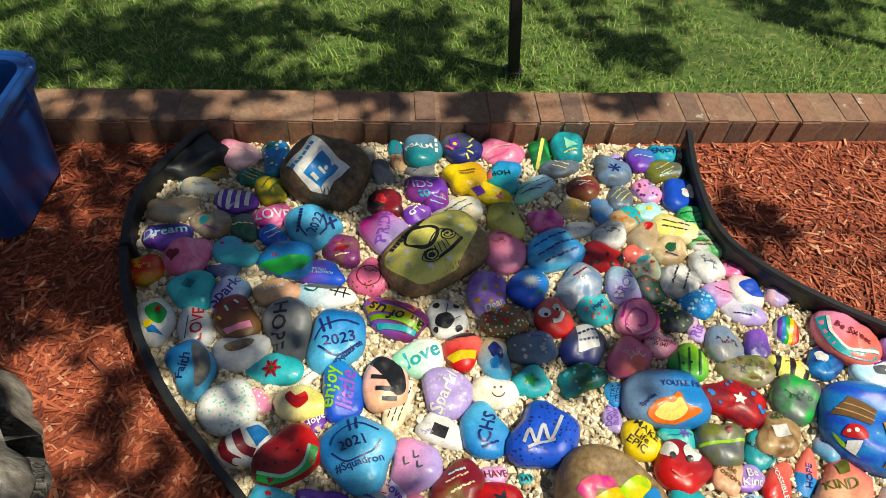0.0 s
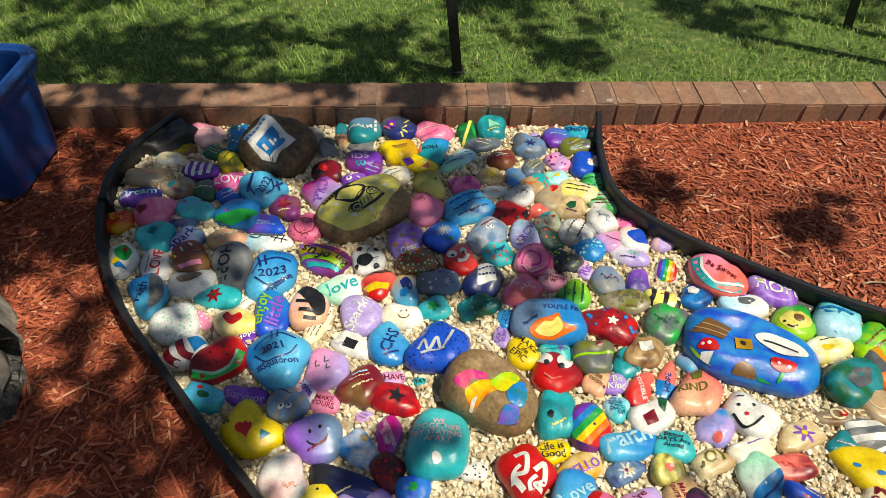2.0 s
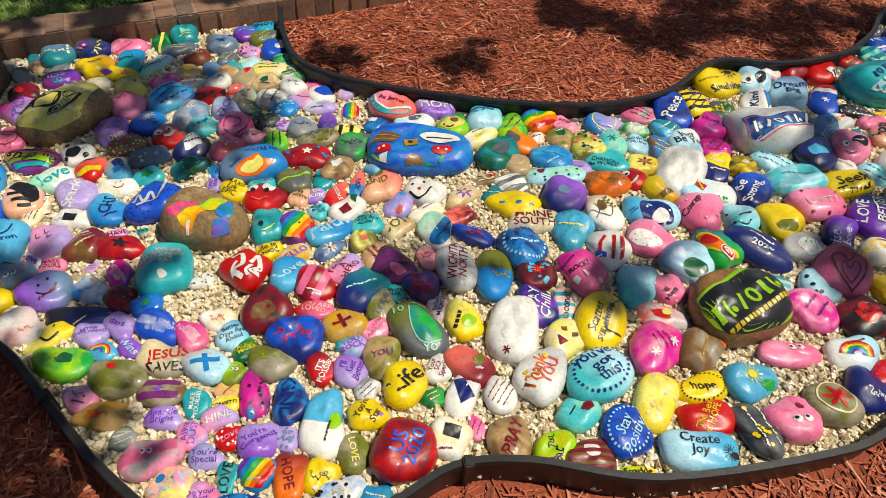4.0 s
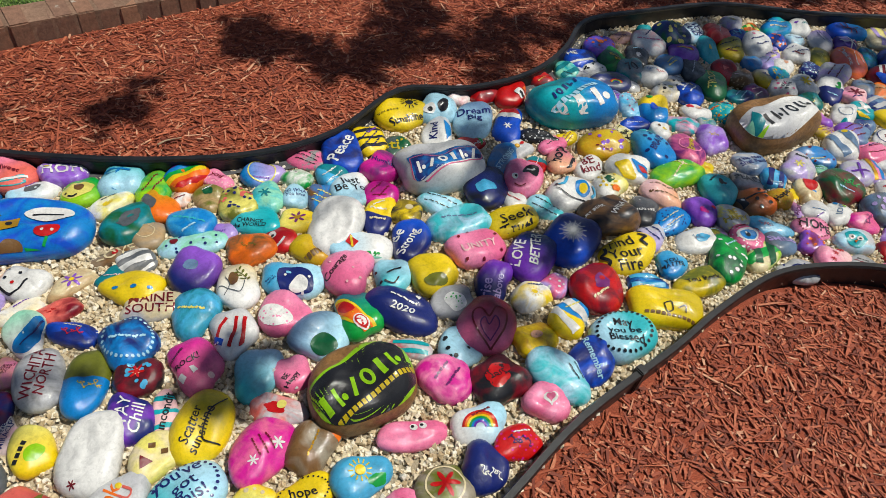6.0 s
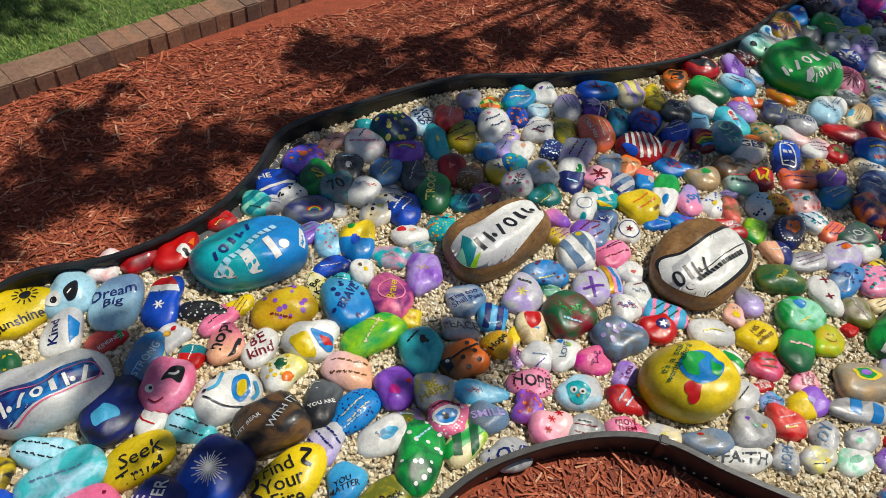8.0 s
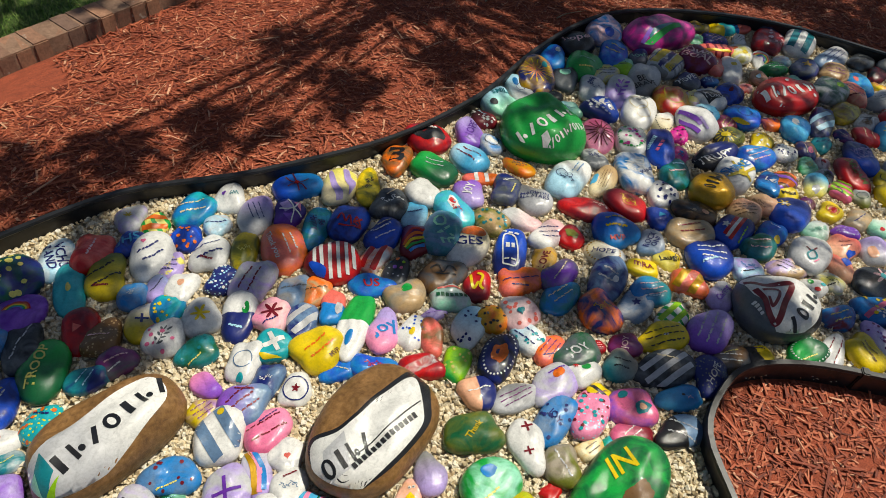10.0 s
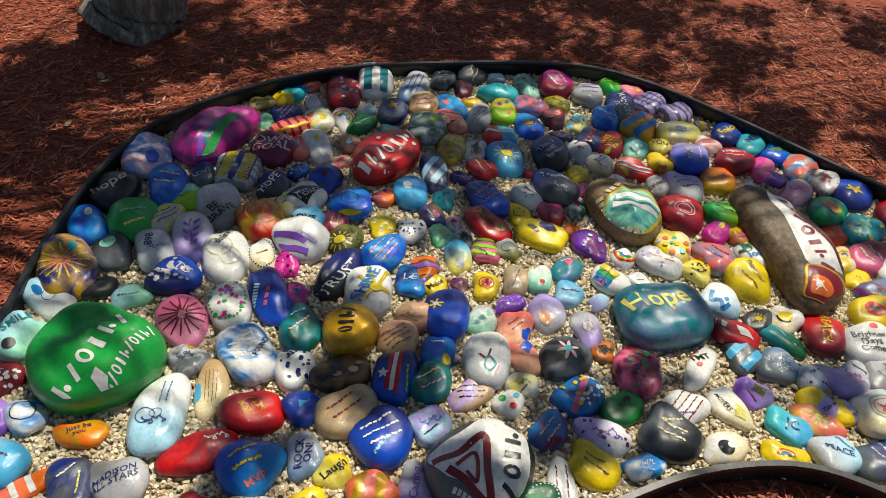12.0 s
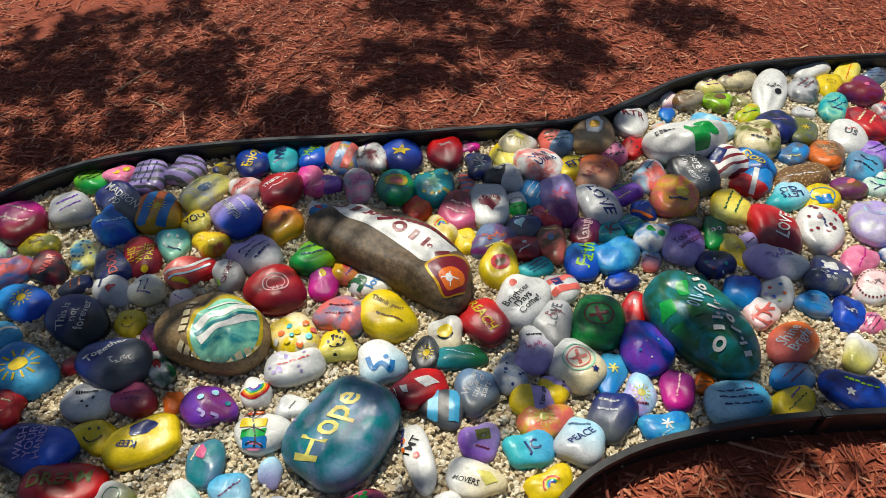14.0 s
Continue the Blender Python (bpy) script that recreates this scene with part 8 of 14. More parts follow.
rock(0.270, 1.459, -173, 0.068, 0.048, 0.022, 'purple plum fade', [('words', 'KIDS', 'lavender', -175, -0.079, 0.32, -0.02), ('words', 'to', 'turquoise', -168, -0.03, 0.06, 0.7)])
rock(0.373, 1.518, -157, 0.067, 0.055, 0.025, 'gold yellow fade', [('row', 'brown', 7, (0.31, -0.18), (-0.31, -0.09), 0.0061), ('row', 'brown', 6, (0.33, 0.06), (-0.21, 0.13), 0.0061)])
rock(0.475, 1.540, 74, 0.058, 0.051, 0.023, 'turquoise azure fade', [('words', 'HOPE', 'black', 119, -0.061, -0.14, 0.27), ('fill', 'coral', [(-0.08, 0.93), (0.11, 0.86), (-0.58, 0.44), (-0.64, 0.68)])])
rock(0.438, 1.475, 171, 0.067, 0.040, 0.018, 'yellow', [('fill', 'purple', [(0.87, 0.26), (0.47, -0.22), (0.14, 0.41), (0.4, 0.84)]), ('fill', 'coral', [(-0.25, 0.66), (-0.47, -0.07), (-0.62, 0.5)]), ('fill', 'lemon', [(-0.05, -0.01), (-0.4, -0.37), (-0.4, 0.3)])])
rock(0.556, 1.515, -137, 0.072, 0.036, 0.016, 'paleblue mint fade', [("bars", 'navy', 2, 175, 1, 0, 0), ("bars", 'navy', 1, 162, 0.5, 0.15, 0.45)])
rock(0.367, 1.394, -150, 0.073, 0.051, 0.023, 'white cream swirl', [("bars", 'forest', 2, -163, 0.8, 0, 0)])
rock(0.308, 1.421, 137, 0.040, 0.039, 0.018, 'purple plum swirl', [("bars", 'paleblue', 2, -147, 0.7, 0, 0)])
rock(0.489, 1.385, 123, 0.067, 0.050, 0.023, 'lemon olive fade', [('spot', 'black', 0.08, 0.05, -0.47, -113)])
rock(0.592, 1.406, -157, 0.055, 0.040, 0.018, 'pink magenta swirl', [('smile', 'brown', 0.4, 0, 0, 167)])
rock(0.493, 1.283, 91, 0.069, 0.059, 0.027, 'pink rose fade', [('scrawl', 'brown', 0.3, 0.16, 0.31, -82), ("bars", 'maroon', 1, -96, 0.5, 0.49, 0.09)])
rock(0.617, 1.305, -137, 0.080, 0.065, 0.029, 'azure sky swirl', [("bars", 'navy', 3, 173, 1, 0, 0)])
rock(0.692, 1.539, 78, 0.050, 0.046, 0.021, 'brown maroon swirl', [("bars", 'white', 2, -55, 0.7, 0, 0)])
rock(0.664, 1.457, -152, 0.048, 0.038, 0.017, 'stone tan swirl', [('rays', 'yellow', 0.7, 0, 0, 161)])
rock(0.739, 1.466, 97, 0.058, 0.033, 0.015, 'steel azure swirl')
rock(0.789, 1.518, 96, 0.051, 0.039, 0.018, 'slate steel swirl', [("bars", 'lemon', 3, -43, 0.85, 0, 0)])
rock(0.769, 1.614, 169, 0.063, 0.050, 0.023, 'steel slate swirl', [('flower', 'navy', 0.4, 0, 0, -159)])
rock(0.854, 1.677, 68, 0.057, 0.045, 0.020, 'purple azure fade', [("bars", 'paleblue', 1, -57, 0.8, 0, 0)])
rock(0.781, 1.667, 56, 0.031, 0.023, 0.011, 'lavender', [("words", 'Brave', 'black', -24, 1, 0, 0)])
rock(0.917, 1.713, -170, 0.044, 0.038, 0.017, 'turquoise azure swirl', [("words", 'ENJOY', 'navy', -180, 1, 0, 0)])
rock(0.915, 1.643, -165, 0.064, 0.042, 0.019, 'olive slate worn', [("bars", 'cream', 2, -154, 0.7, 0, 0), ("bars", 'paleblue', 1, -163, 0.5, 0.08, 0.52)])
rock(0.862, 1.557, 123, 0.047, 0.041, 0.018, 'lavender pink swirl', [('dots', 'plum', 0.5, 0, 0, -113)])
rock(0.945, 1.558, 78, 0.066, 0.050, 0.023, 'blue', [('spot', 'white', 0.4, 0.05, -0.52, -68), ('scrawl', 'coral', 0.3, 0.07, -0.56, -68)])
rock(0.805, 1.448, -135, 0.052, 0.041, 0.019, 'turquoise tan split', [('dots', 'orange', 0.4, 0, 0, 145)])
rock(0.683, 1.396, -154, 0.052, 0.025, 0.011, 'white', [('scrawl', 'red', 0.5, 0, 0, 163)])
rock(0.761, 1.390, 47, 0.057, 0.042, 0.019, 'white grey swirl', [('scrawl', 'black', 0.5, 0, 0, -37)])
rock(0.735, 1.306, 170, 0.065, 0.046, 0.021, 'red maroon fade', [('fill', 'black', [(-0.58, 0.02), (-0.75, -0.55), (-0.92, -0.16), (-0.85, 0.37)]), ('dot', 'black', 0.0102, (0.6, 0.1)), ('dot', 'black', 0.0102, (0.1, 0.54)), ('dot', 'black', 0.0102, (-0.2, -0.14)), ('dot', 'black', 0.0102, (0.32, 0.73)), ('dot', 'black', 0.0102, (-0.46, 0.49)), ('dot', 'white', 0.0071, (-0.9, -0.24))])
rock(0.861, 1.485, -147, 0.045, 0.035, 0.016, 'mint paleblue swirl', [('spot', 'yellow', 0.2, 0, 0, 157)])
rock(0.849, 1.396, 61, 0.059, 0.043, 0.020, 'tan stone swirl', [('spot', 'red', 0.25, 0.47, 0.14, -51)])
rock(0.927, 1.433, 166, 0.080, 0.046, 0.021, 'lemon cream swirl', [("bars", 'black', 2, -171, 0.7, 0, 0)])
rock(0.973, 1.472, 85, 0.054, 0.042, 0.019, 'green mint swirl', [("bars", 'forest', 2, -75, 1, 0, 0)])
rock(0.999, 1.403, 166, 0.061, 0.043, 0.019, 'white green swirl', [("bars", 'maroon', 2, -169, 0.8, 0, 0), ("bars", 'maroon', 1, -172, 0.5, -0.09, 0.49)])
rock(0.909, 1.363, 47, 0.059, 0.042, 0.019, 'cream tan swirl', [('spot', 'forest', 0.3, 0, 0, -37), ("bars", 'navy', 1, -59, 0.5, -0.28, -0.39)])
rock(0.818, 1.332, 72, 0.035, 0.031, 0.014, 'red coral swirl', [('spot', 'white', 0.15, 0, 0, -62)])
rock(0.847, 1.296, 57, 0.047, 0.039, 0.018, 'turquoise cream swirl', [('dots', 'coral', 0.4, 0, 0, -47)])
rock(0.997, 1.324, 127, 0.053, 0.046, 0.021, 'white', [('scrawl', 'steel', 0.6, 0, 0, -173)])
rock(1.066, 1.335, -167, 0.036, 0.034, 0.015, 'magenta pink fade', [("words", 'WELCOME\nBACK', 'black', 162, 1, 0, 0)])
rock(0.925, 1.269, 49, 0.065, 0.048, 0.022, 'white grey swirl', [("bars", 'black', 2, 21, 1, 0, 0)])
rock(1.027, 1.250, -152, 0.053, 0.037, 0.017, 'pink lavender fade', [("bars", 'maroon', 1, 131, 0.8, 0, 0)])
rock(1.082, 1.261, 86, 0.053, 0.047, 0.021, 'white blush fade', [('fill', 'blue', [(0.17, 0.44), (0.64, -0.58), (0.2, -0.91), (-0.36, -0.86), (-0.39, -0.1)])])
rock(1.172, 1.279, 63, 0.051, 0.037, 0.017, 'blush lavender swirl', [('ring', 'black', 0.5, 0.17, -0.12, -53), ('scrawl', 'black', 0.4, -0.18, 0.33, -53)])
rock(1.239, 1.273, 48, 0.040, 0.027, 0.012, 'yellow', [("bars", 'mustard', 2, -26, 1, 0, 0)])
rock(0.463, 1.149, 103, 0.071, 0.055, 0.025, 'violet lavender swirl', [('dots', 'gold', 0.6, 0, 0, -93), ("words", 'Dear', 'white', -66, 0.5, -0.59, -0.17)])
rock(0.559, 1.188, 55, 0.064, 0.051, 0.023, 'blue azure fade', [('rays', 'white', 0.5, 0, 0, 0), ('rays', 'paleblue', 0.35, 0, 0, 12), ('disc', 'white', 0.12, 0, 0, 0), ('line', 'green', 0.0041, [(-0.4, -0.63), (0.01, -0.81)])])
rock(0.682, 1.208, 75, 0.073, 0.056, 0.025, 'steel silver swirl', [('eyes', 'white', 0.3, 0.2, -0, -65), ("bars", 'maroon', 1, -33, 0.5, 0.42, 0.22)])
rock(0.785, 1.228, 93, 0.060, 0.046, 0.021, 'lavender paleblue fade', [("words", 'GROW', 'violet', -24, 1, 0, 0), ('dots', 'white', 0.4, 0, 0, -83)])
rock(0.855, 1.231, 119, 0.044, 0.038, 0.017, 'forest slate swirl', [('dots', 'orange', 0.3, 0, 0, -110)])
rock(0.621, 1.111, 93, 0.057, 0.051, 0.023, 'red coral fade', [('dot', 'white', 0.0284, (-0.07, 0.54)), ('dot', 'black', 0.0102, (-0.18, 0.49)), ('dot', 'white', 0.0202, (0.29, -0.06)), ('dot', 'black', 0.0081, (0.18, -0.07)), ('line', 'white', 0.0102, [(-0.49, 0.17), (-0.31, -0.19), (0.17, -0.38)])])
rock(0.509, 1.085, -150, 0.063, 0.051, 0.023, 'brown mint speck', [('dots', 'red', 0.6, 0, 0, 160)])
rock(0.718, 1.152, 62, 0.054, 0.047, 0.021, 'turquoise aqua swirl', [('dots', 'coral', 0.8, 0, 0, -52), ("words", 'Hope', 'navy', -6, 0.5, 0, 0)])
rock(0.817, 1.138, 177, 0.059, 0.056, 0.026, 'rose pink fade', [('line', 'magenta', 0.0051, [(0.81, 0.35), (0.62, -0.48), (-0.11, -0.92), (-0.62, -0.47), (-0.61, 0.44), (-0.03, 0.93), (0.53, 0.76), (0.58, 0.22), (0.23, -0.23), (-0.19, -0.09), (-0.2, 0.42), (0.15, 0.59)]), ('line', 'blush', 0.0032, [(0.62, 0.69), (0.12, 0.91), (-0.46, 0.58)])])
rock(0.963, 1.210, 145, 0.049, 0.044, 0.020, 'azure sky speck', [('dots', 'paleblue', 0.6, 0, 0, -135)])
rock(1.068, 1.208, 151, 0.061, 0.040, 0.018, 'lavender white fade', [('leafy', 'mint', 0.5, -0.28, -0.1, -169), ("bars", 'navy', 1, -159, 0.5, -0.15, 0.44)])
rock(0.901, 1.154, 167, 0.048, 0.039, 0.018, 'black slate swirl', [('dots', 'lime', 0.5, 0, 0, -157)])
rock(0.956, 1.136, 95, 0.038, 0.027, 0.012, 'lavender blush fade', [("words", 'Rise', 'violet', -23, 1, 0, 0)])
rock(0.573, 1.024, -170, 0.068, 0.045, 0.020, 'steel slate fade', [('dots', 'silver', 0.9, 0, 0, 180), ("bars", 'purple', 1, 177, 0.5, 0, -0.49)])
rock(0.690, 1.046, 65, 0.061, 0.053, 0.024, 'navy slate fade', [('fill', 'white', [(0.56, 0.74), (0.93, 0.03), (0.21, -0.66), (-0.47, 0.03)]), ('row', 'navy', 5, (0.22, 0.4), (0.8, -0.1), 0.0051), ('row', 'navy', 5, (-0.03, 0.21), (0.41, -0.35), 0.0051)])
rock(0.795, 1.030, 73, 0.061, 0.052, 0.024, 'coral rose swirl', [('scrawl', 'blush', 0.6, 0, 0, -63)])
rock(0.866, 1.079, 153, 0.039, 0.037, 0.017, 'pink blush fade', [("words", 'NOTHING\nIS IMP', 'maroon', -157, 1, 0, 0)])
rock(0.928, 1.040, 51, 0.050, 0.046, 0.021, 'green lime fade', [('line', 'forest', 0.004, [(0.01, 0.72), (-0.93, -0.08)]), ('line', 'forest', 0.004, [(0.53, 0.46), (-0.74, -0.57)]), ('line', 'forest', 0.004, [(0.75, 0.01), (-0.28, -0.84)]), ('dot', 'black', 0.0061, (-0.06, -0.11)), ('dot', 'black', 0.0061, (-0.38, 0.14))])
rock(0.494, 0.983, 111, 0.055, 0.042, 0.019, 'sky tan fade', [('spot', 'navy', 0.4, 0.27, -0.15, -101), ('spot', 'azure', 0.3, -0.29, 0.06, -101)])
rock(0.577, 0.940, -176, 0.048, 0.039, 0.018, 'turquoise aqua swirl', [('star', 'green', 0.5, 0, 0, -174)])
rock(0.685, 0.964, -148, 0.060, 0.038, 0.017, 'teal forest swirl', [('dots', 'aqua', 0.4, 0, 0, 157)])
rock(1.013, 1.103, 72, 0.057, 0.046, 0.021, 'grey steel swirl', [('scrawl', 'navy', 0.6, 0, 0, -62), ('scrawl', 'tan', 0.4, 0, 0, -62)])
rock(1.092, 1.112, 75, 0.048, 0.036, 0.016, 'navy violet fade', [('scrawl', 'steel', 0.4, 0, 0, -65)])
rock(1.056, 1.044, -179, 0.068, 0.046, 0.021, 'stone olive swirl', [('scrawl', 'slate', 0.8, 0, 0, -171), ('dots', 'brown', 0.6, 0, 0, -171)])
rock(1.169, 1.165, 71, 0.043, 0.033, 0.015, 'white', [('rainbow', 'red', 1, 0, 0, 9)])
rock(1.158, 1.063, 172, 0.056, 0.035, 0.016, 'lemon black bands', [('spot', 'cream', 0.2, -0.56, -0.28, -162), ("bars", 'maroon', 1, -159, 0.5, 0.02, -0.48)])
rock(1.238, 1.088, -136, 0.049, 0.042, 0.019, 'azure navy swirl', [('spot', 'white', 0.35, -0.06, -0.32, 145)])
rock(1.299, 1.165, 117, 0.085, 0.077, 0.035, 'coral pink fade', [('line', 'turquoise', 0.0263, [(0.73, 0.55), (0.04, 0.93), (-0.6, 0.71), (-0.89, -0.26)]), ('line', 'white', 0.0071, [(0.61, 0.41), (0.09, 0.71), (-0.49, 0.54), (-0.85, -0.36)]), ('words', 'Be Sweet', 'maroon', -146, -0.083, -0.12, 0.09)])
rock(1.441, 1.138, -178, 0.071, 0.057, 0.026, 'violet lavender swirl', [("words", 'HOPE', 'white', 174, 1, 0, 0), ('spot', 'lemon', 0.1, 0.64, -0.27, -172)])
rock(1.357, 1.082, -177, 0.070, 0.045, 0.020, 'white paleblue fade', [('spot', 'slate', 0.3, 0, 0, -173), ("bars", 'purple', 1, -154, 0.5, -0.06, -0.48)])
rock(1.476, 1.045, 53, 0.064, 0.055, 0.025, 'lime green fade', [('fill', 'lemon', [(-0.61, 0.53), (0.04, 0.35), (0.47, -0.41), (-0.13, -0.72), (-0.77, -0.15)]), ('dot', 'brown', 0.026, (-0.12, -0.13)), ('dot', 'black', 0.0071, (-0.63, 0.27)), ('line', 'black', 0.004, [(-0.72, 0.09), (-0.67, -0.18), (-0.51, -0.3)])])
rock(1.580, 1.062, 79, 0.070, 0.065, 0.029, 'paleblue aqua fade', [('words', '7', 'azure', -75, -0.047, -0.24, 0.09), ('line', 'azure', 0.008, [(0.24, 0.88), (0.28, 0.26), (0.14, -0.45)])])
rock(1.542, 0.978, -156, 0.066, 0.041, 0.019, 'white lemon swirl', [('spot', 'yellow', 0.25, 0.04, 0.09, 166), ("bars", 'black', 1, 177, 0.5, -0.2, -0.44)])
rock(1.659, 1.009, 60, 0.080, 0.051, 0.023, 'lime green swirl', [("bars", 'maroon', 2, -16, 0.7, 0, 0)])
rock(1.583, 0.889, -139, 0.090, 0.062, 0.028, 'forest teal swirl', [('spot', 'slate', 0.4, 0, 0, 148)])
rock(0.500, 0.902, -172, 0.057, 0.042, 0.019, 'white cream swirl', [('smile', 'brown', 0.6, -0.09, 0, -178)])
rock(0.609, 0.816, 66, 0.082, 0.074, 0.034, 'blue navy speck', [('line', 'silver', 0.0071, [(-0.68, 0.35), (-0.28, 0.38), (-0.5, 0.05), (0.06, 0.11), (-0.21, -0.26), (0.51, -0.25)]), ('line', 'silver', 0.006, [(-0.75, 0.18), (-0.44, -0.06), (-0.2, -0.39)])])
rock(0.865, 0.940, -169, 0.104, 0.075, 0.034, 'azure steel fade', [('fill', 'orange', [(0.56, 0.6), (0.32, 0.24), (0.02, 0.18), (-0.19, 0.04), (-0.27, 0.43), (-0.6, 0.62), (-0.17, 0.86), (0.24, 0.88)]), ('fill', 'lemon', [(0.41, 0.62), (0.18, 0.35), (-0.01, 0.36), (-0.17, 0.23), (-0.25, 0.63), (0.05, 0.81)]), ('words', "YOU'RE FIRE", 'navy', 178, -0.104, -0.37, -0.27), ('words', 'Sparkle', 'navy', -148, -0.04, 0.5, 0.21)])
rock(0.760, 0.943, 87, 0.033, 0.027, 0.012, 'azure sky fade', [("words", 'STAY\nSTRONG', 'navy', -4, 1, 0, 0)])
rock(0.754, 0.887, 101, 0.041, 0.022, 0.010, 'lavender', [("words", "DON'T\nBLINK", 'violet', -14, 1, 0, 0)])
rock(0.810, 0.843, 103, 0.049, 0.045, 0.021, 'yellow', [("words", 'MAKE\nLife\nEPIC', 'black', -141, 1, 0, 0)])
rock(0.891, 0.862, -179, 0.045, 0.032, 0.015, 'turquoise mint swirl', [('flower', 'violet', 0.4, -0.18, -0.14, -171), ("bars", 'teal', 1, -171, 1, 0, 0)])
rock(0.889, 0.794, 53, 0.065, 0.057, 0.026, 'red maroon fade', [('dot', 'white', 0.0381, (0.05, 0.76)), ('dot', 'white', 0.0381, (0.52, 0.05)), ('dot', 'black', 0.014, (-0.1, 0.52)), ('dot', 'black', 0.014, (0.25, -0.01)), ('line', 'coral', 0.004, [(-0.55, 0.25), (-0.51, -0.16), (-0.18, -0.38)])])
rock(0.976, 0.857, 83, 0.056, 0.054, 0.024, 'slate olive swirl', [('band', 'lime', 0.06, 0, 0, -68), ('disc', 'maroon', 0.15, 0.54, -0.21, -74)])
rock(1.019, 0.959, 164, 0.078, 0.054, 0.024, 'maroon red swirl', [('dots', 'azure', 0.4, 0, 0, -155), ('star', 'white', 0.3, 0, 0, -155)])
rock(1.153, 0.987, 61, 0.070, 0.052, 0.024, 'slate green swirl', [('scrawl', 'forest', 0.6, 0, 0, -51)])
rock(1.100, 0.895, 63, 0.059, 0.048, 0.022, 'brown tan swirl', [('box', 'white', 0.35, 0, 0, -53), ('leafy', 'forest', 0.4, 0.58, 0.33, -53)])
rock(1.057, 0.857, 69, 0.048, 0.034, 0.015, 'teal turquoise swirl', [("words", 'MOUNTAIN', 'black', -97, 1, 0, 0)])
rock(0.986, 0.796, 56, 0.048, 0.033, 0.015, 'tan peach swirl', [("words", 'Be\nPositive', 'brown', -94, 1, 0, 0)])
rock(1.031, 0.796, -151, 0.036, 0.029, 0.013, 'lavender violet fade', [("words", 'Be\nKind', 'white', 160, 1, 0, 0)])
rock(1.087, 0.793, 61, 0.057, 0.031, 0.014, 'red coral fade', [("words", 'POSSIBLE', 'white', -135, 1, 0, 0)])
rock(1.148, 0.819, 77, 0.063, 0.024, 0.011, 'azure coral split', [("words", 'HOPE', 'navy', 5, 0.6, 0, 0), ('flower', 'pink', 0.4, 0.28, 0.03, -67)])
rock(1.211, 0.891, 59, 0.045, 0.032, 0.015, 'sky orange fade', [("bars", 'navy', 2, -102, 1, 0, 0)])
rock(1.031, 0.732, 77, 0.037, 0.033, 0.015, 'paleblue aqua swirl', [("words", "you're\nDOING\nFINE", 'navy', -149, 1, 0, 0)])
rock(1.110, 0.722, -141, 0.062, 0.044, 0.020, 'white', [('fill', 'maroon', [(0.17, -0.91), (-0.16, -0.92), (-0.17, -0.91), (0.43, -0.82)]), ('fill', 'maroon', [(0.43, -0.18), (-0.1, -0.13), (0.07, 0.54), (0.56, 0.44)]), ('fill', 'forest', [(-0.66, -0.66), (-0.89, -0.28), (-0.36, 0.32), (-0.34, -0.1)])])
rock(1.216, 0.796, 61, 0.073, 0.055, 0.025, 'peach coral fade', [('words', 'KIND', 'olive', -49, -0.069, -0.1, 0.26), ('fill', 'olive', [(0.48, 0.66), (0.86, 0.36), (0.4, 0.12), (0.15, 0.4)])])
rock(1.057, 0.645, -156, 0.075, 0.042, 0.019, 'azure sky fade', [('words', 'Faith', 'paleblue', -175, -0.12, 0.05, -0.35)])
rock(1.155, 0.658, -149, 0.051, 0.041, 0.019, 'turquoise aqua fade', [('words', 'Better\nDAYS Are\nAhead', 'black', 140, -0.067, -0.01, -0.22)])
rock(1.249, 0.717, 60, 0.053, 0.041, 0.019, 'lavender azure swirl', [('spot', 'coral', 0.25, -0.45, -0.36, -51)])
rock(1.330, 0.757, 140, 0.065, 0.057, 0.026, 'white', [('line', 'black', 0.0051, [(0.46, 0.68), (-0.16, 0.79), (-0.34, -0.08)]), ('dot', 'black', 0.0081, (0.52, 0.19)), ('dot', 'black', 0.0081, (0.15, -0.27)), ('dot', 'red', 0.0091, (0.12, 0.3)), ('line', 'black', 0.003, [(0.78, -0.13), (0.59, -0.31)])])
rock(1.434, 0.728, -152, 0.066, 0.036, 0.016, 'tan cream swirl', [('flower', 'violet', 0.75, -0.04, 0.03, 161), ('disc', 'yellow', 0.2, -0.04, 0.03, 161)])
rock(1.323, 0.676, -149, 0.061, 0.038, 0.017, 'cream white swirl', [('spot', 'coral', 0.2, 0.05, 0.52, 159), ("bars", 'purple', 1, -180, 0.5, -0.21, -0.42)])
rock(1.541, 0.798, -168, 0.078, 0.029, 0.013, 'stone brown swirl', [("words", 'LOVE', 'cream', 171, 1, 0, 0), ('disc', 'red', 0.3, 0, 0, 177)])
rock(1.524, 0.723, -142, 0.044, 0.031, 0.014, 'teal', [("bars", 'blush', 1, 135, 0.8, 0, 0)])
rock(1.590, 0.724, -152, 0.048, 0.024, 0.011, 'grey slate swirl', [('stripes', 'white', 0.4, 0, 0, 180)])
rock(1.390, 0.648, -171, 0.074, 0.034, 0.016, 'maroon coral swirl', [('scrawl', 'red', 0.4, 0, 0, -180)])
rock(1.232, 0.632, -148, 0.050, 0.033, 0.015, 'tan cream fade', [('words', 'JOY', 'olive', 170, -0.071, -0.18, -0.26)])
rock(0.236, 0.541, 151, 0.073, 0.062, 0.028, 'yellow', [('heart', 'red', 0.4, 0.2, 0.07, -121), ('tri', 'teal', 0.25, -0.52, -0.15, -137), ("words", 'bug', 'black', 150, 0.3, 0.78, 0.29)])
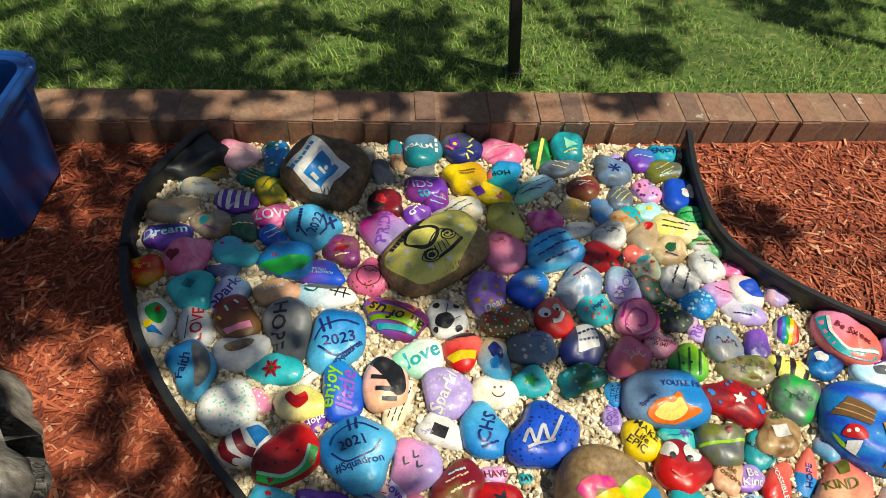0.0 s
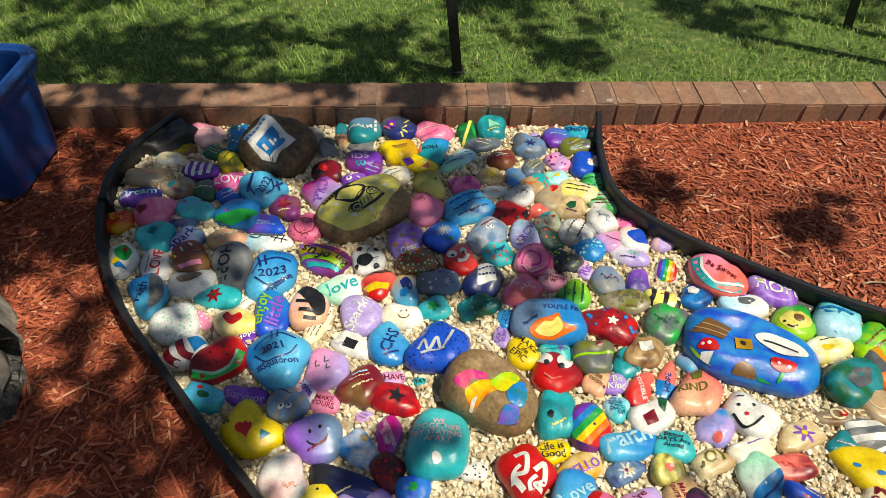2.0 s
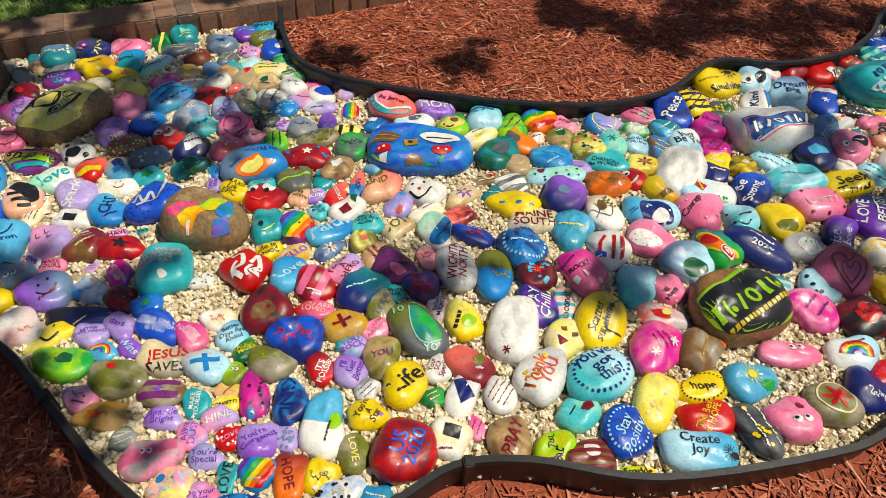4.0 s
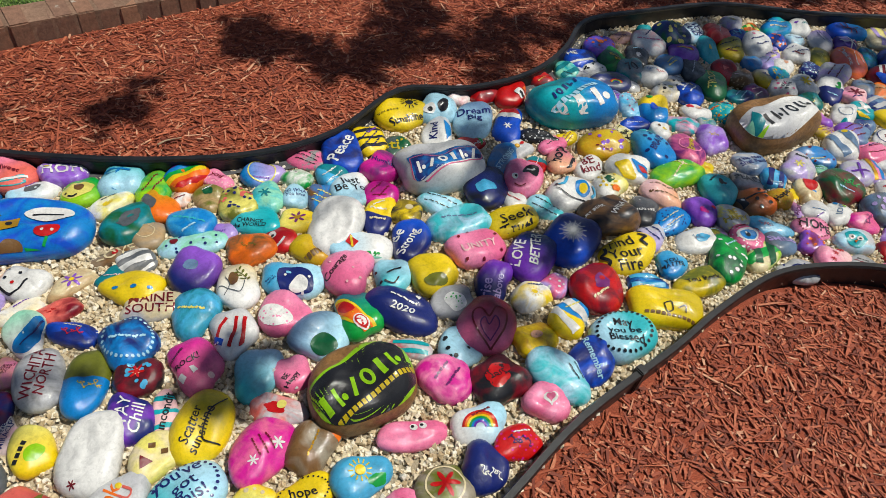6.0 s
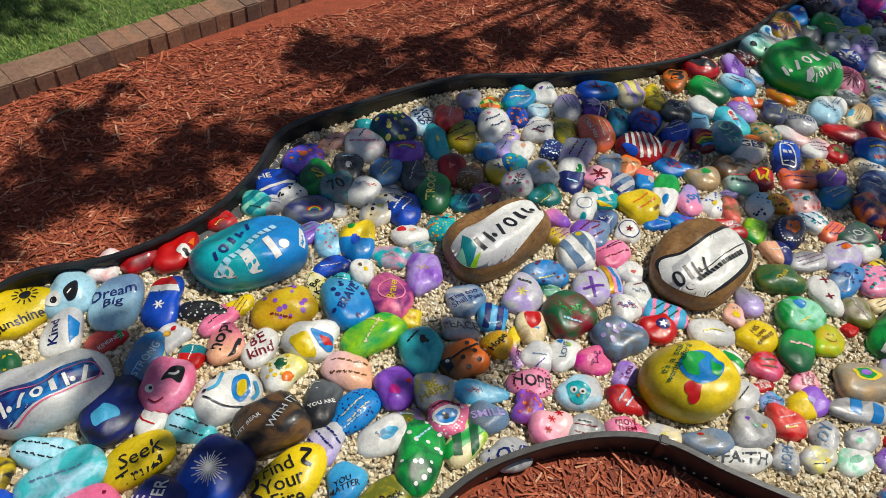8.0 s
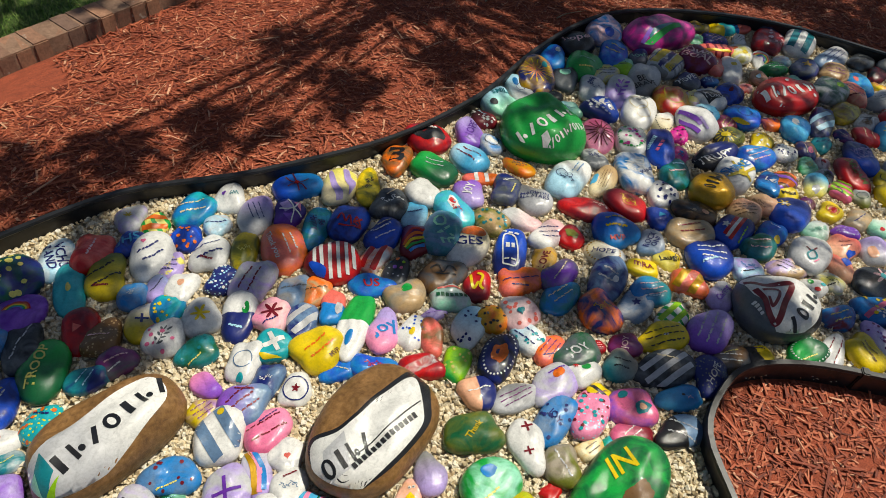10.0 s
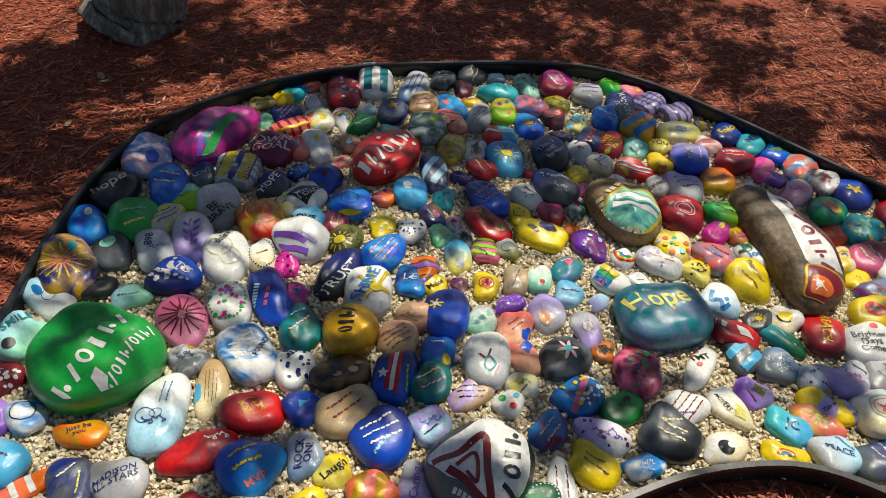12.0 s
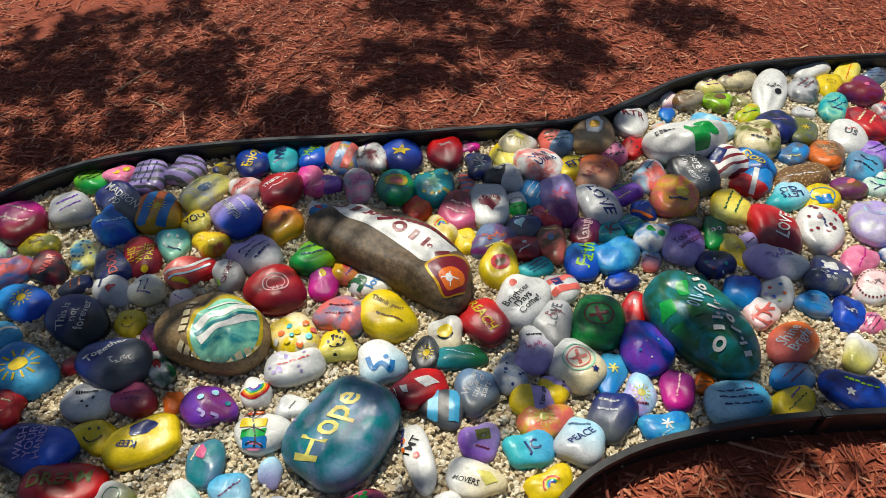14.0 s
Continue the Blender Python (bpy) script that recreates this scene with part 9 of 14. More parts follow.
rock(0.381, 0.549, -152, 0.068, 0.060, 0.027, 'steel violet fade', [('smile', 'black', 0.7, 0, 0, -178), ("bars", 'maroon', 1, -162, 0.5, 0.06, 0.46)])
rock(0.338, 0.452, 148, 0.058, 0.054, 0.024, 'white blush swirl', [('scrawl', 'orange', 0.3, -0.48, 0.04, -134)])
rock(0.465, 0.461, 172, 0.093, 0.035, 0.016, 'navy black fade', [('spot', 'brown', 0.1, -0.76, -0.23, -158), ("bars", 'cream', 1, -134, 0.5, -0.08, 0.4)])
rock(0.449, 0.691, 77, 0.062, 0.052, 0.024, 'maroon brown swirl', [("bars", 'cream', 2, -44, 0.7, 0, 0), ("bars", 'paleblue', 1, -48, 0.5, 0.36, 0.25)])
rock(0.532, 0.671, -179, 0.062, 0.046, 0.021, 'red maroon swirl', [('star', 'black', 0.5, 0, 0, -166)])
rock(0.469, 0.622, -168, 0.025, 0.016, 0.007, 'lavender pink swirl', [("bars", 'plum', 2, 153, 0.8, 0, 0)])
rock(0.477, 0.542, 140, 0.053, 0.038, 0.017, 'azure white swirl', [('spot', 'tan', 0.2, 0.15, -0.58, -126), ("bars", 'paleblue', 1, -140, 0.5, -0.39, 0.35)])
rock(0.535, 0.580, 97, 0.055, 0.031, 0.014, 'violet magenta swirl', [("words", 'NOTHING\nIS IMP', 'white', -153, 1, 0, 0)])
rock(0.646, 0.575, 93, 0.091, 0.075, 0.034, 'turquoise aqua fade', [('words', 'WE\nTOGETHER\nBY STAYING\nAPART', 'blush', -88, -0.101, 0.2, 0.03), ('fill', 'white', [(-0.47, 0.13), (-0.38, 0.01), (-0.46, -0.14), (-0.6, -0.16), (-0.67, 0.04)])])
rock(0.516, 0.730, -173, 0.029, 0.020, 0.009, 'pink lavender swirl', [("words", 'HAVE', 'maroon', -173, 1, 0, 0)])
rock(0.578, 0.729, -165, 0.017, 0.016, 0.007, 'turquoise teal swirl', [("words", 'YAY', 'black', 179, 1, 0, 0)])
rock(0.551, 0.502, 129, 0.047, 0.040, 0.018, 'black maroon swirl', [('dots', 'red', 0.5, 0, 0, -115)])
rock(0.730, 0.533, -164, 0.036, 0.023, 0.011, 'white', [('dots', 'black', 0.6, 0, 0, 178)])
rock(0.609, 0.475, -161, 0.042, 0.038, 0.017, 'azure blue swirl', [('spot', 'green', 0.25, 0, 0, 175)])
rock(0.410, 0.419, -153, 0.062, 0.032, 0.015, 'yellow lemon fade', [('dot', 'black', 0.006, (0.25, -0.89)), ('dot', 'black', 0.006, (-0.28, -0.5)), ('line', 'black', 0.004, [(0.34, -0.18), (0.12, 0.44), (-0.33, 0.29)])])
rock(0.838, 0.542, 139, 0.068, 0.065, 0.029, 'red', [('line', 'white', 0.011, [(0.49, 0.1), (0.32, -0.29), (-0.17, 0.25), (-0.01, 0.64), (-0.57, 0.73)]), ('line', 'white', 0.011, [(-0.26, -0.08), (-0.32, -0.48), (-0.72, -0.07), (-0.68, 0.35), (-0.91, 0.2)]), ('line', 'white', 0.008, [(-0.19, 0.82), (0.07, 0.58), (0.11, 0.21)]), ('line', 'white', 0.008, [(-0.72, 0.59), (-0.52, 0.43), (-0.46, 0.01)])])
rock(0.896, 0.694, 95, 0.073, 0.050, 0.023, 'teal turquoise swirl', [('spot', 'black', 0.15, -0.23, 0.36, -81), ("bars", 'lemon', 1, -58, 0.5, -0.47, -0.02)])
rock(0.968, 0.673, 97, 0.062, 0.053, 0.024, 'plum navy swirl', [('rainbow', 'red', 1, 0, 0, -45)])
rock(0.893, 0.604, -151, 0.041, 0.032, 0.014, 'yellow', [("words", 'Life is\nGood', 'black', 165, 1, 0, 0)])
rock(0.951, 0.572, -144, 0.061, 0.037, 0.017, 'gold cream swirl', [('words', 'HELLO', 'violet', 179, -0.084, -0.06, 0.08)])
rock(1.047, 0.584, -143, 0.049, 0.030, 0.014, 'navy steel swirl', [('flower', 'silver', 0.7, 0, 0, 157), ('flower', 'cream', 0.5, -0.1, 0.1, 120), ('disc', 'plum', 0.15, 0, 0, 0)])
rock(1.137, 0.604, -157, 0.044, 0.037, 0.017, 'lemon black swirl', [('spot', 'coral', 0.25, 0, 0, 171)])
rock(0.444, 0.338, 149, 0.076, 0.049, 0.022, 'green lime swirl', [('spot', 'forest', 0.3, -0.16, -0.1, -157)])
rock(0.494, 0.409, 141, 0.042, 0.039, 0.018, 'lavender', [("words", 'BETTER\nDAYS AHEAD', 'purple', -129, 1, 0, 0)])
rock(0.554, 0.423, 129, 0.049, 0.034, 0.016, 'lavender violet swirl', [("words", 'days', 'purple', -154, 0.6, 0, 0)])
rock(0.521, 0.362, 146, 0.045, 0.027, 0.012, 'sky', [('arcs', 'red', 0.9, -0.04, 0.08, -170)])
rock(0.581, 0.359, 127, 0.036, 0.025, 0.011, 'violet', [("words", 'Wins', 'paleblue', -175, 1, 0, 0)])
rock(0.640, 0.403, 139, 0.063, 0.044, 0.020, 'blue', [("words", 'YOUR ONLY\nCOMPETITION\nIS YOU', 'white', -161, 1, 0, 0)])
rock(0.713, 0.366, 111, 0.050, 0.038, 0.017, 'rose magenta fade', [("words", 'LOVE\nYOURSELF', 'white', -165, 1, 0, 0)])
rock(0.773, 0.403, 175, 0.047, 0.033, 0.015, 'white cream swirl', [('scrawl', 'coral', 0.6, 0, 0, 177)])
rock(0.805, 0.350, 60, 0.042, 0.040, 0.018, 'paleblue sky fade', [("words", 'Better\nDays Are\nAhead', 'black', -36, 1, 0, 0)])
rock(0.659, 0.310, 155, 0.067, 0.047, 0.021, 'stone cream fade', [('words', 'JESUS', 'red', -150, -0.087, -0.13, -0.08), ('words', 'SAVES', 'black', -156, -0.08, -0.27, 0.52)])
rock(0.749, 0.279, 138, 0.060, 0.046, 0.021, 'paleblue silver fade', [('line', 'azure', 0.011, [(0.23, -0.29), (-0.47, 0.47)]), ('line', 'azure', 0.011, [(0.33, 0.55), (-0.41, -0.48)])])
rock(0.563, 0.280, 157, 0.078, 0.050, 0.023, 'olive stone swirl', [('spot', 'red', 0.15, 0.21, -0.33, -165)])
rock(0.495, 0.241, 122, 0.042, 0.036, 0.017, 'pink lavender fade', [('scrawl', 'maroon', 0.4, 0, 0, -130), ("bars", 'black', 1, -137, 0.5, -0.41, 0.23)])
rock(0.656, 0.228, 158, 0.057, 0.040, 0.018, 'stone brown swirl', [('flower', 'violet', 0.35, 0, 0, -166), ('stripes', 'plum', 0.3, 0, 0, -166)])
rock(0.546, 0.192, 177, 0.061, 0.035, 0.016, 'tan gold swirl', [('spot', 'orange', 0.3, 0.29, -0.04, 175), ('scrawl', 'red', 0.4, 0, 0, 175)])
rock(0.730, 0.190, 101, 0.043, 0.031, 0.014, 'turquoise', [("words", 'MAKE\nYOURSELF', 'white', -19, 1, 0, 0)])
rock(0.790, 0.178, -180, 0.038, 0.027, 0.012, 'yellow lemon fade', [('words', 'CONFETTI', 'black', -176, -0.054, 0.06, 0.16)])
rock(0.805, 0.249, -153, 0.035, 0.033, 0.015, 'olive lime swirl', [('eyes', 'white', 0.4, -0.24, -0.05, 145), ("bars", 'white', 1, 147, 0.5, -0.22, -0.42)])
rock(0.797, 0.210, 167, 0.035, 0.024, 0.011, 'peach mustard swirl', [("bars", 'maroon', 1, -127, 0.8, 0, 0)])
rock(0.666, 0.166, 167, 0.042, 0.031, 0.014, 'lavender violet fade', [("words", 'Sparkle\nBright', 'purple', -169, 1, 0, 0)])
rock(0.775, 0.146, -166, 0.041, 0.031, 0.014, 'lavender pink fade', [("words", 'SHINE', 'white', 179, 1, 0, 0)])
rock(0.722, 0.118, 108, 0.039, 0.031, 0.014, 'pink lavender swirl', [("words", 'FAIRY\nDUST', 'violet', -31, 1, 0, 0)])
rock(0.800, 0.096, 124, 0.034, 0.032, 0.015, 'red', [("words", 'LOVE', 'pink', -97, 0.7, 0, 0), ('dots', 'white', 0.7, 0, 0, -132)])
rock(0.848, 0.184, 90, 0.061, 0.036, 0.016, 'magenta plum swirl', [('spot', 'azure', 0.22, -0.7, 0.15, -98), ('dots', 'black', 0.4, 0, 0, -98)])
rock(0.855, 0.077, 82, 0.049, 0.046, 0.021, 'violet lavender fade', [("words", "You're\nGorgeous", 'purple', -57, 1, 0, 0)])
rock(0.923, 0.159, 83, 0.068, 0.039, 0.018, 'azure navy swirl', [("words", 'KIND', 'navy', -178, 1, 0, 0)])
rock(0.913, 0.077, 100, 0.037, 0.029, 0.013, 'lavender', [("words", 'Be\nYou', 'steel', -86, 0.7, 0, 0), ('dots', 'steel', 0.6, 0, 0, -108)])
rock(0.988, 0.089, 76, 0.082, 0.053, 0.024, 'white sky split', [('spot', 'lime', 0.25, 0.03, -0.55, -85), ("bars", 'black', 1, -7, 0.4, -0.26, -0.33)])
rock(0.590, 0.133, -174, 0.032, 0.027, 0.012, 'forest grey swirl', [("bars", 'white', 2, -167, 0.8, 0, 0), ("bars", 'lemon', 1, 174, 0.5, -0.01, -0.46)])
rock(0.647, 0.078, -177, 0.068, 0.047, 0.021, 'pink grey swirl', [('band', 'rose', 0.3, 0, 0.1, -174), ('eyes', 'white', 0.4, 0, -0.14, 168)])
rock(0.691, 0.013, -160, 0.049, 0.043, 0.020, 'pink lemon swirl', [("words", 'FAITH', 'paleblue', -174, 1, 0, 0), ('spot', 'azure', 0.2, 0.27, -0.47, 152)])
rock(0.751, 0.062, 156, 0.038, 0.031, 0.014, 'lavender steel fade', [("words", "You're\nSpecial", 'purple', -164, 1, 0, 0)])
rock(0.747, -0.016, 168, 0.035, 0.030, 0.014, 'rose lavender fade', [("words", 'Do your\nBest', 'purple', -166, 1, 0, 0)])
rock(0.793, 0.013, 86, 0.042, 0.022, 0.010, 'turquoise teal fade', [("words", 'LOVE', 'black', -7, 1, 0, 0)])
rock(0.852, 0.011, 116, 0.044, 0.039, 0.018, 'azure', [('rainbow', 'red', 1, 0, 0, -70), ("bars", 'paleblue', 1, -125, 0.5, -0.4, 0.26)])
rock(0.914, -0.008, 83, 0.061, 0.039, 0.018, 'orange maroon fade', [("words", 'HOPE', 'maroon', -168, 0.7, 0, 0)])
rock(0.973, -0.021, 61, 0.044, 0.037, 0.017, 'yellow', [('scrawl', 'black', 0.6, 0, 0, -69), ('heart', 'white', 0.2, -0.53, 0.04, -69)])
rock(1.005, -0.062, -168, 0.056, 0.038, 0.017, 'white azure swirl', [('dots', 'black', 0.9, 0, 0, 159), ('scrawl', 'mustard', 0.4, 0, 0, 159)])
rock(0.799, -0.045, 176, 0.067, 0.026, 0.012, 'navy azure swirl', [('dots', 'sky', 0.3, 0, 0, 176)])
rock(1.073, -0.080, 173, 0.038, 0.030, 0.013, 'azure teal swirl', [("bars", 'cream', 1, 168, 0.8, 0, 0)])
rock(1.042, 0.018, 97, 0.048, 0.039, 0.018, 'stone olive swirl', [("words", 'LOVE', 'lemon', 179, 0.7, 0, 0)])
rock(1.081, 0.098, -170, 0.045, 0.042, 0.019, 'yellow', [("words", "You're\nA\nStar", 'black', -132, 1, 0, 0), ('star', 'violet', 0.18, -0.55, 0.4, 162)])
rock(1.088, 0.158, 56, 0.032, 0.031, 0.014, 'white grey swirl', [("bars", 'navy', 3, -23, 0.85, 0, 0)])
rock(1.133, 0.235, 86, 0.059, 0.050, 0.023, 'olive tan swirl', [("words", 'YOU', 'plum', -82, 0.6, 0, 0)])
rock(1.171, 0.157, 80, 0.064, 0.055, 0.025, 'yellow', [("words", 'Life', 'black', -45, 0.9, 0, 0)])
rock(1.227, 0.117, 179, 0.032, 0.025, 0.011, 'forest green swirl', [("bars", 'lemon', 2, -155, 0.7, 0, 0)])
rock(1.253, 0.184, 59, 0.044, 0.032, 0.015, 'white', [("words", 'Your\nSO\nSpecial', 'maroon', 5, 1, 0, 0)])
rock(1.144, 0.001, 53, 0.076, 0.074, 0.034, 'maroon red swirl', [("words", 'US\n2020', 'blue', 12, 0.8, 0, 0)])
rock(1.240, 0.014, 56, 0.053, 0.047, 0.021, 'cream white swirl', [('box', 'black', 0.4, 0.21, -0.01, -81), ("bars", 'maroon', 1, -64, 0.4, -0.6, -0.05)])
rock(1.298, 0.119, 51, 0.076, 0.039, 0.018, 'white silver fade', [('fill', 'navy', [(0.1, 0.79), (0.3, 0.23), (-0.11, -0.81), (-0.52, -0.3)])])
rock(1.321, 0.177, 124, 0.068, 0.048, 0.022, 'maroon coral fade', [('fill', 'olive', [(0.04, -0.23), (-0.0, -0.93), (-0.35, -0.49), (-0.28, -0.03)])])
rock(1.304, 0.031, 90, 0.035, 0.020, 0.009, 'pink magenta fade', [("bars", 'maroon', 2, -33, 1, 0, 0)])
rock(1.372, 0.094, 77, 0.052, 0.040, 0.018, 'white', [("bars", 'maroon', 4, -29, 1, 0, 0)])
rock(1.364, -0.013, 71, 0.067, 0.049, 0.022, 'tan brown swirl', [("words", 'PRAY', 'maroon', -12, 0.8, 0, 0)])
rock(1.477, 0.125, 55, 0.089, 0.059, 0.027, 'white silver fade', [('words', 'Thank', 'orange', 0, -0.105, -0.18, 0.25), ('words', 'YOU', 'coral', 0, -0.082, -0.02, -0.24), ('dot', 'yellow', 0.012, (-0.32, 0.54)), ('dot', 'yellow', 0.012, (0.44, 0.09))])
rock(1.450, -0.051, -144, 0.052, 0.044, 0.020, 'mustard lime swirl', [('scrawl', 'black', 0.7, 0, 0, 65), ("bars", 'purple', 1, 147, 0.5, 0.37, 0.3)])
rock(1.447, 0.254, 66, 0.099, 0.070, 0.032, 'white', [('spot', 'white', 0.5, 0.09, 0.01, -74), ('flower', 'maroon', 0.15, -0.74, 0.07, -74)])
rock(1.515, -0.083, 180, 0.061, 0.047, 0.021, 'brown', [('disc', 'white', 0.4, -0.08, -0.27, 172), ('stripes', 'maroon', 1, 0, 0, 172)])
rock(1.526, 0.018, -159, 0.053, 0.045, 0.021, 'aqua mint swirl', [('spot', 'maroon', 0.28, -0.43, 0.06, 150), ("bars", 'black', 1, -157, 0.4, 0.23, -0.16)])
rock(1.564, 0.212, -151, 0.071, 0.049, 0.022, 'cream lemon swirl', [('box', 'brown', 0.15, -0.05, -0.36, 143), ('box', 'brown', 0.15, -0.2, 0.21, 143), ('tri', 'maroon', 0.35, 0.43, 0.08, 143)])
rock(1.605, 0.101, -147, 0.097, 0.070, 0.032, 'paleblue aqua fade', [('words', "you've\ngot\nthis!", 'navy', 164, -0.099, -0.08, -0.14), ('rim', 'navy', 0.6, 0, 0, 0)])
rock(1.660, 0.243, 57, 0.092, 0.068, 0.031, 'yellow mustard fade', [('words', 'Scatter\nsunshine', 'black', 0, -0.1, -0.12, 0.06), ('line', 'black', 0.0032, [(0.79, -0.49), (0.3, -0.19), (-0.32, -0.25), (-0.36, -0.86)])])
rock(1.612, -0.039, 49, 0.071, 0.056, 0.025, 'navy blue swirl', [("words", 'Stay\nPositive', 'paleblue', 1, 1, 0, 0), ('rim', 'paleblue', 0.6, 0, 0, -57)])
rock(1.704, 0.017, 51, 0.090, 0.050, 0.023, 'yellow lemon swirl', [('dots', 'cream', 0.5, 0, 0, -59)])
rock(1.823, 0.030, -177, 0.069, 0.042, 0.019, 'yellow', [("words", 'hope', 'black', 168, 0.6, 0, 0), ('rim', 'black', 0.6, 0, 0, 168)])
rock(1.798, -0.043, 173, 0.067, 0.050, 0.023, 'red', [("words", 'The Best\nis HOPE', 'yellow', -126, 0.9, 0, 0)])
rock(1.747, -0.111, 169, 0.093, 0.055, 0.025, 'sky paleblue fade', [("words", 'Create\nJoy', 'black', 177, 0.8, 0.08, -0.09), ('rays', 'black', 0.35, -0.65, 0.14, -178), ('spot', 'black', 0.13, -0.77, 0.27, -178)])
rock(1.605, -0.127, 174, 0.045, 0.018, 0.008, 'yellow lime fade', [("words", 'Sparkle', 'black', 177, 1, 0, 0)])
rock(1.940, 0.026, -172, 0.071, 0.053, 0.024, 'sky', [('spot', 'green', 0.28, -0.39, 0.45, 164), ('sun', 'yellow', 0.5, -0.01, -0.2, 164)])
rock(2.076, 0.079, 172, 0.086, 0.041, 0.018, 'rose pink swirl', [('eyes', 'white', 0.7, -0.16, -0.28, 180)])
rock(1.898, -0.087, 89, 0.077, 0.051, 0.023, 'black slate swirl', [('dots', 'yellow', 0.7, 0, 0, -97), ("bars", 'white', 2, -179, 1, 0, 0)])
rock(1.986, -0.079, 168, 0.066, 0.062, 0.028, 'pink rose swirl', [('eyes', 'black', 0.5, -0.13, 0.24, -176), ('spot', 'maroon', 0.15, -0.23, -0.35, -176)])
rock(1.766, 0.150, -135, 0.092, 0.063, 0.029, 'magenta rose swirl', [('flower', 'white', 0.25, -0.22, 0.41, 128), ('flower', 'white', 0.2, 0.43, 0.02, 128), ("bars", 'maroon', 3, 60, 0.5, 0, 0)])
rock(1.868, 0.126, -136, 0.076, 0.055, 0.025, 'brown stone swirl', [("bars", 'gold', 1, -173, 0.6, 0, 0), ('band', 'orange', 0.1, 0, 0.7, 72)])
rock(1.673, 0.400, 107, 0.079, 0.061, 0.028, 'rose magenta fade', [('words', 'Volunteer', 'black', -75, -0.048, 0.44, 0.46), ('words', 'ROCK!', 'black', -89, -0.057, 0.07, 0.21), ('fill', 'white', [(-0.22, 0.82), (-0.21, 0.62), (-0.41, 0.52), (-0.49, 0.77)]), ('fill', 'white', [(-0.17, 0.26), (-0.16, 0.09), (-0.35, 0.02), (-0.43, 0.24)]), ('dot', 'blush', 0.0139, (-0.69, -0.26))])
rock(1.892, 0.481, 70, 0.074, 0.066, 0.030, 'rose pink fade', [('fill', 'white pink speck', [(-0.16, 0.92), (0.11, 0.54), (-0.06, -0.11), (-0.51, -0.45), (-0.8, 0.12), (-0.64, 0.64)])])
rock(1.959, 0.387, 136, 0.079, 0.069, 0.031, 'paleblue steel fade', [('fill', 'forest', [(0.09, 0.63), (0.1, 0.26), (-0.1, -0.02), (-0.48, 0.04), (-0.71, 0.33), (-0.46, 0.77), (-0.15, 0.82)]), ('line', 'brown', 0.0054, [(-0.56, 0.73), (-0.64, 0.68)])])
rock(2.062, 0.419, 95, 0.079, 0.064, 0.029, 'green teal fade', [('fill', 'yellow', [(0.2, 0.91), (0.6, 0.71), (0.45, 0.33), (-0.23, -0.07), (-0.85, -0.38), (-0.93, -0.08), (-0.86, 0.35), (-0.36, 0.79)]), ('fill', 'orange', [(0.21, 0.91), (0.48, 0.74), (0.32, 0.38), (-0.28, 0.06), (-0.84, -0.23), (-0.93, -0.04), (-0.87, 0.34), (-0.35, 0.69)]), ('fill', 'red', [(0.27, 0.77), (0.4, 0.52), (0.18, 0.3), (-0.1, 0.26), (-0.14, 0.65)]), ('dot', 'white', 0.0414, (-0.62, 0.22)), ('dot', 'red', 0.0351, (-0.62, 0.22)), ('dot', 'white', 0.0266, (-0.62, 0.22)), ('line', 'red', 0.0054, [(-0.55, 0.46), (-0.66, -0.03)]), ('line', 'red', 0.0054, [(-0.41, 0.16), (-0.8, 0.25)])])
rock(1.798, 0.336, -138, 0.077, 0.056, 0.025, 'paleblue aqua fade', [])
rock(1.870, 0.311, 97, 0.052, 0.048, 0.022, 'rose pink fade', [('words', 'BE\nHappy', 'black', -54, -0.044, -0.34, 0.32), ('dot', 'white', 0.0095, (0.36, 0.86)), ('dot', 'white', 0.0095, (-0.92, 0.16))])
rock(1.816, 0.237, 146, 0.079, 0.038, 0.017, 'silver coral swirl', [('spot', 'red', 0.35, 0, 0, -167), ('disc', 'lemon', 0.3, -0.15, -0.27, -167)])
rock(2.168, 0.399, 140, 0.106, 0.067, 0.031, 'navy', [("words", '2020', 'white', -175, 0.4, -0.03, 0.19), ("bars", 'white', 1, -178, 0.5, 0.05, -0.28), ('heart', 'white', 0.15, -0.26, -0.68, -159)])
rock(2.304, 0.383, 178, 0.066, 0.056, 0.025, 'grey silver fade', [('fill', 'white green speck', [(0.4, -0.08), (0.03, -0.32), (-0.4, 0.04), (-0.35, 0.55), (0.16, 0.61)])])
rock(1.769, 0.463, 93, 0.072, 0.061, 0.028, 'white silver fade', [('line', 'red', 0.0085, [(-0.53, 0.76), (0.08, 0.38), (0.31, 0.03)]), ('line', 'red', 0.0085, [(-0.87, 0.32), (-0.41, 0.01), (0.23, -0.36)]), ('line', 'red', 0.0085, [(-0.93, -0.09), (-0.42, -0.43), (0.12, -0.67)]), ('fill', 'blue', [(-0.35, 0.86), (-0.03, 0.93), (-0.5, 0.41), (-0.74, 0.56)]), ('dot', 'white', 0.0054, (-0.27, 0.89)), ('dot', 'white', 0.0054, (-0.51, 0.67)), ('dot', 'white', 0.0054, (-0.49, 0.79))])
rock(2.075, 0.558, 61, 0.081, 0.075, 0.034, 'rose pink fade', [('words', 'Courage', 'black', -25, -0.088, -0.19, 0.3), ('dot', 'blush', 0.0063, (-0.05, 0.55)), ('dot', 'blush', 0.0063, (-0.16, -0.32)), ('dot', 'blush', 0.0063, (-0.78, -0.23)), ('dot', 'blush', 0.0063, (-0.34, 0.8)), ('dot', 'blush', 0.0063, (-0.56, -0.66))])
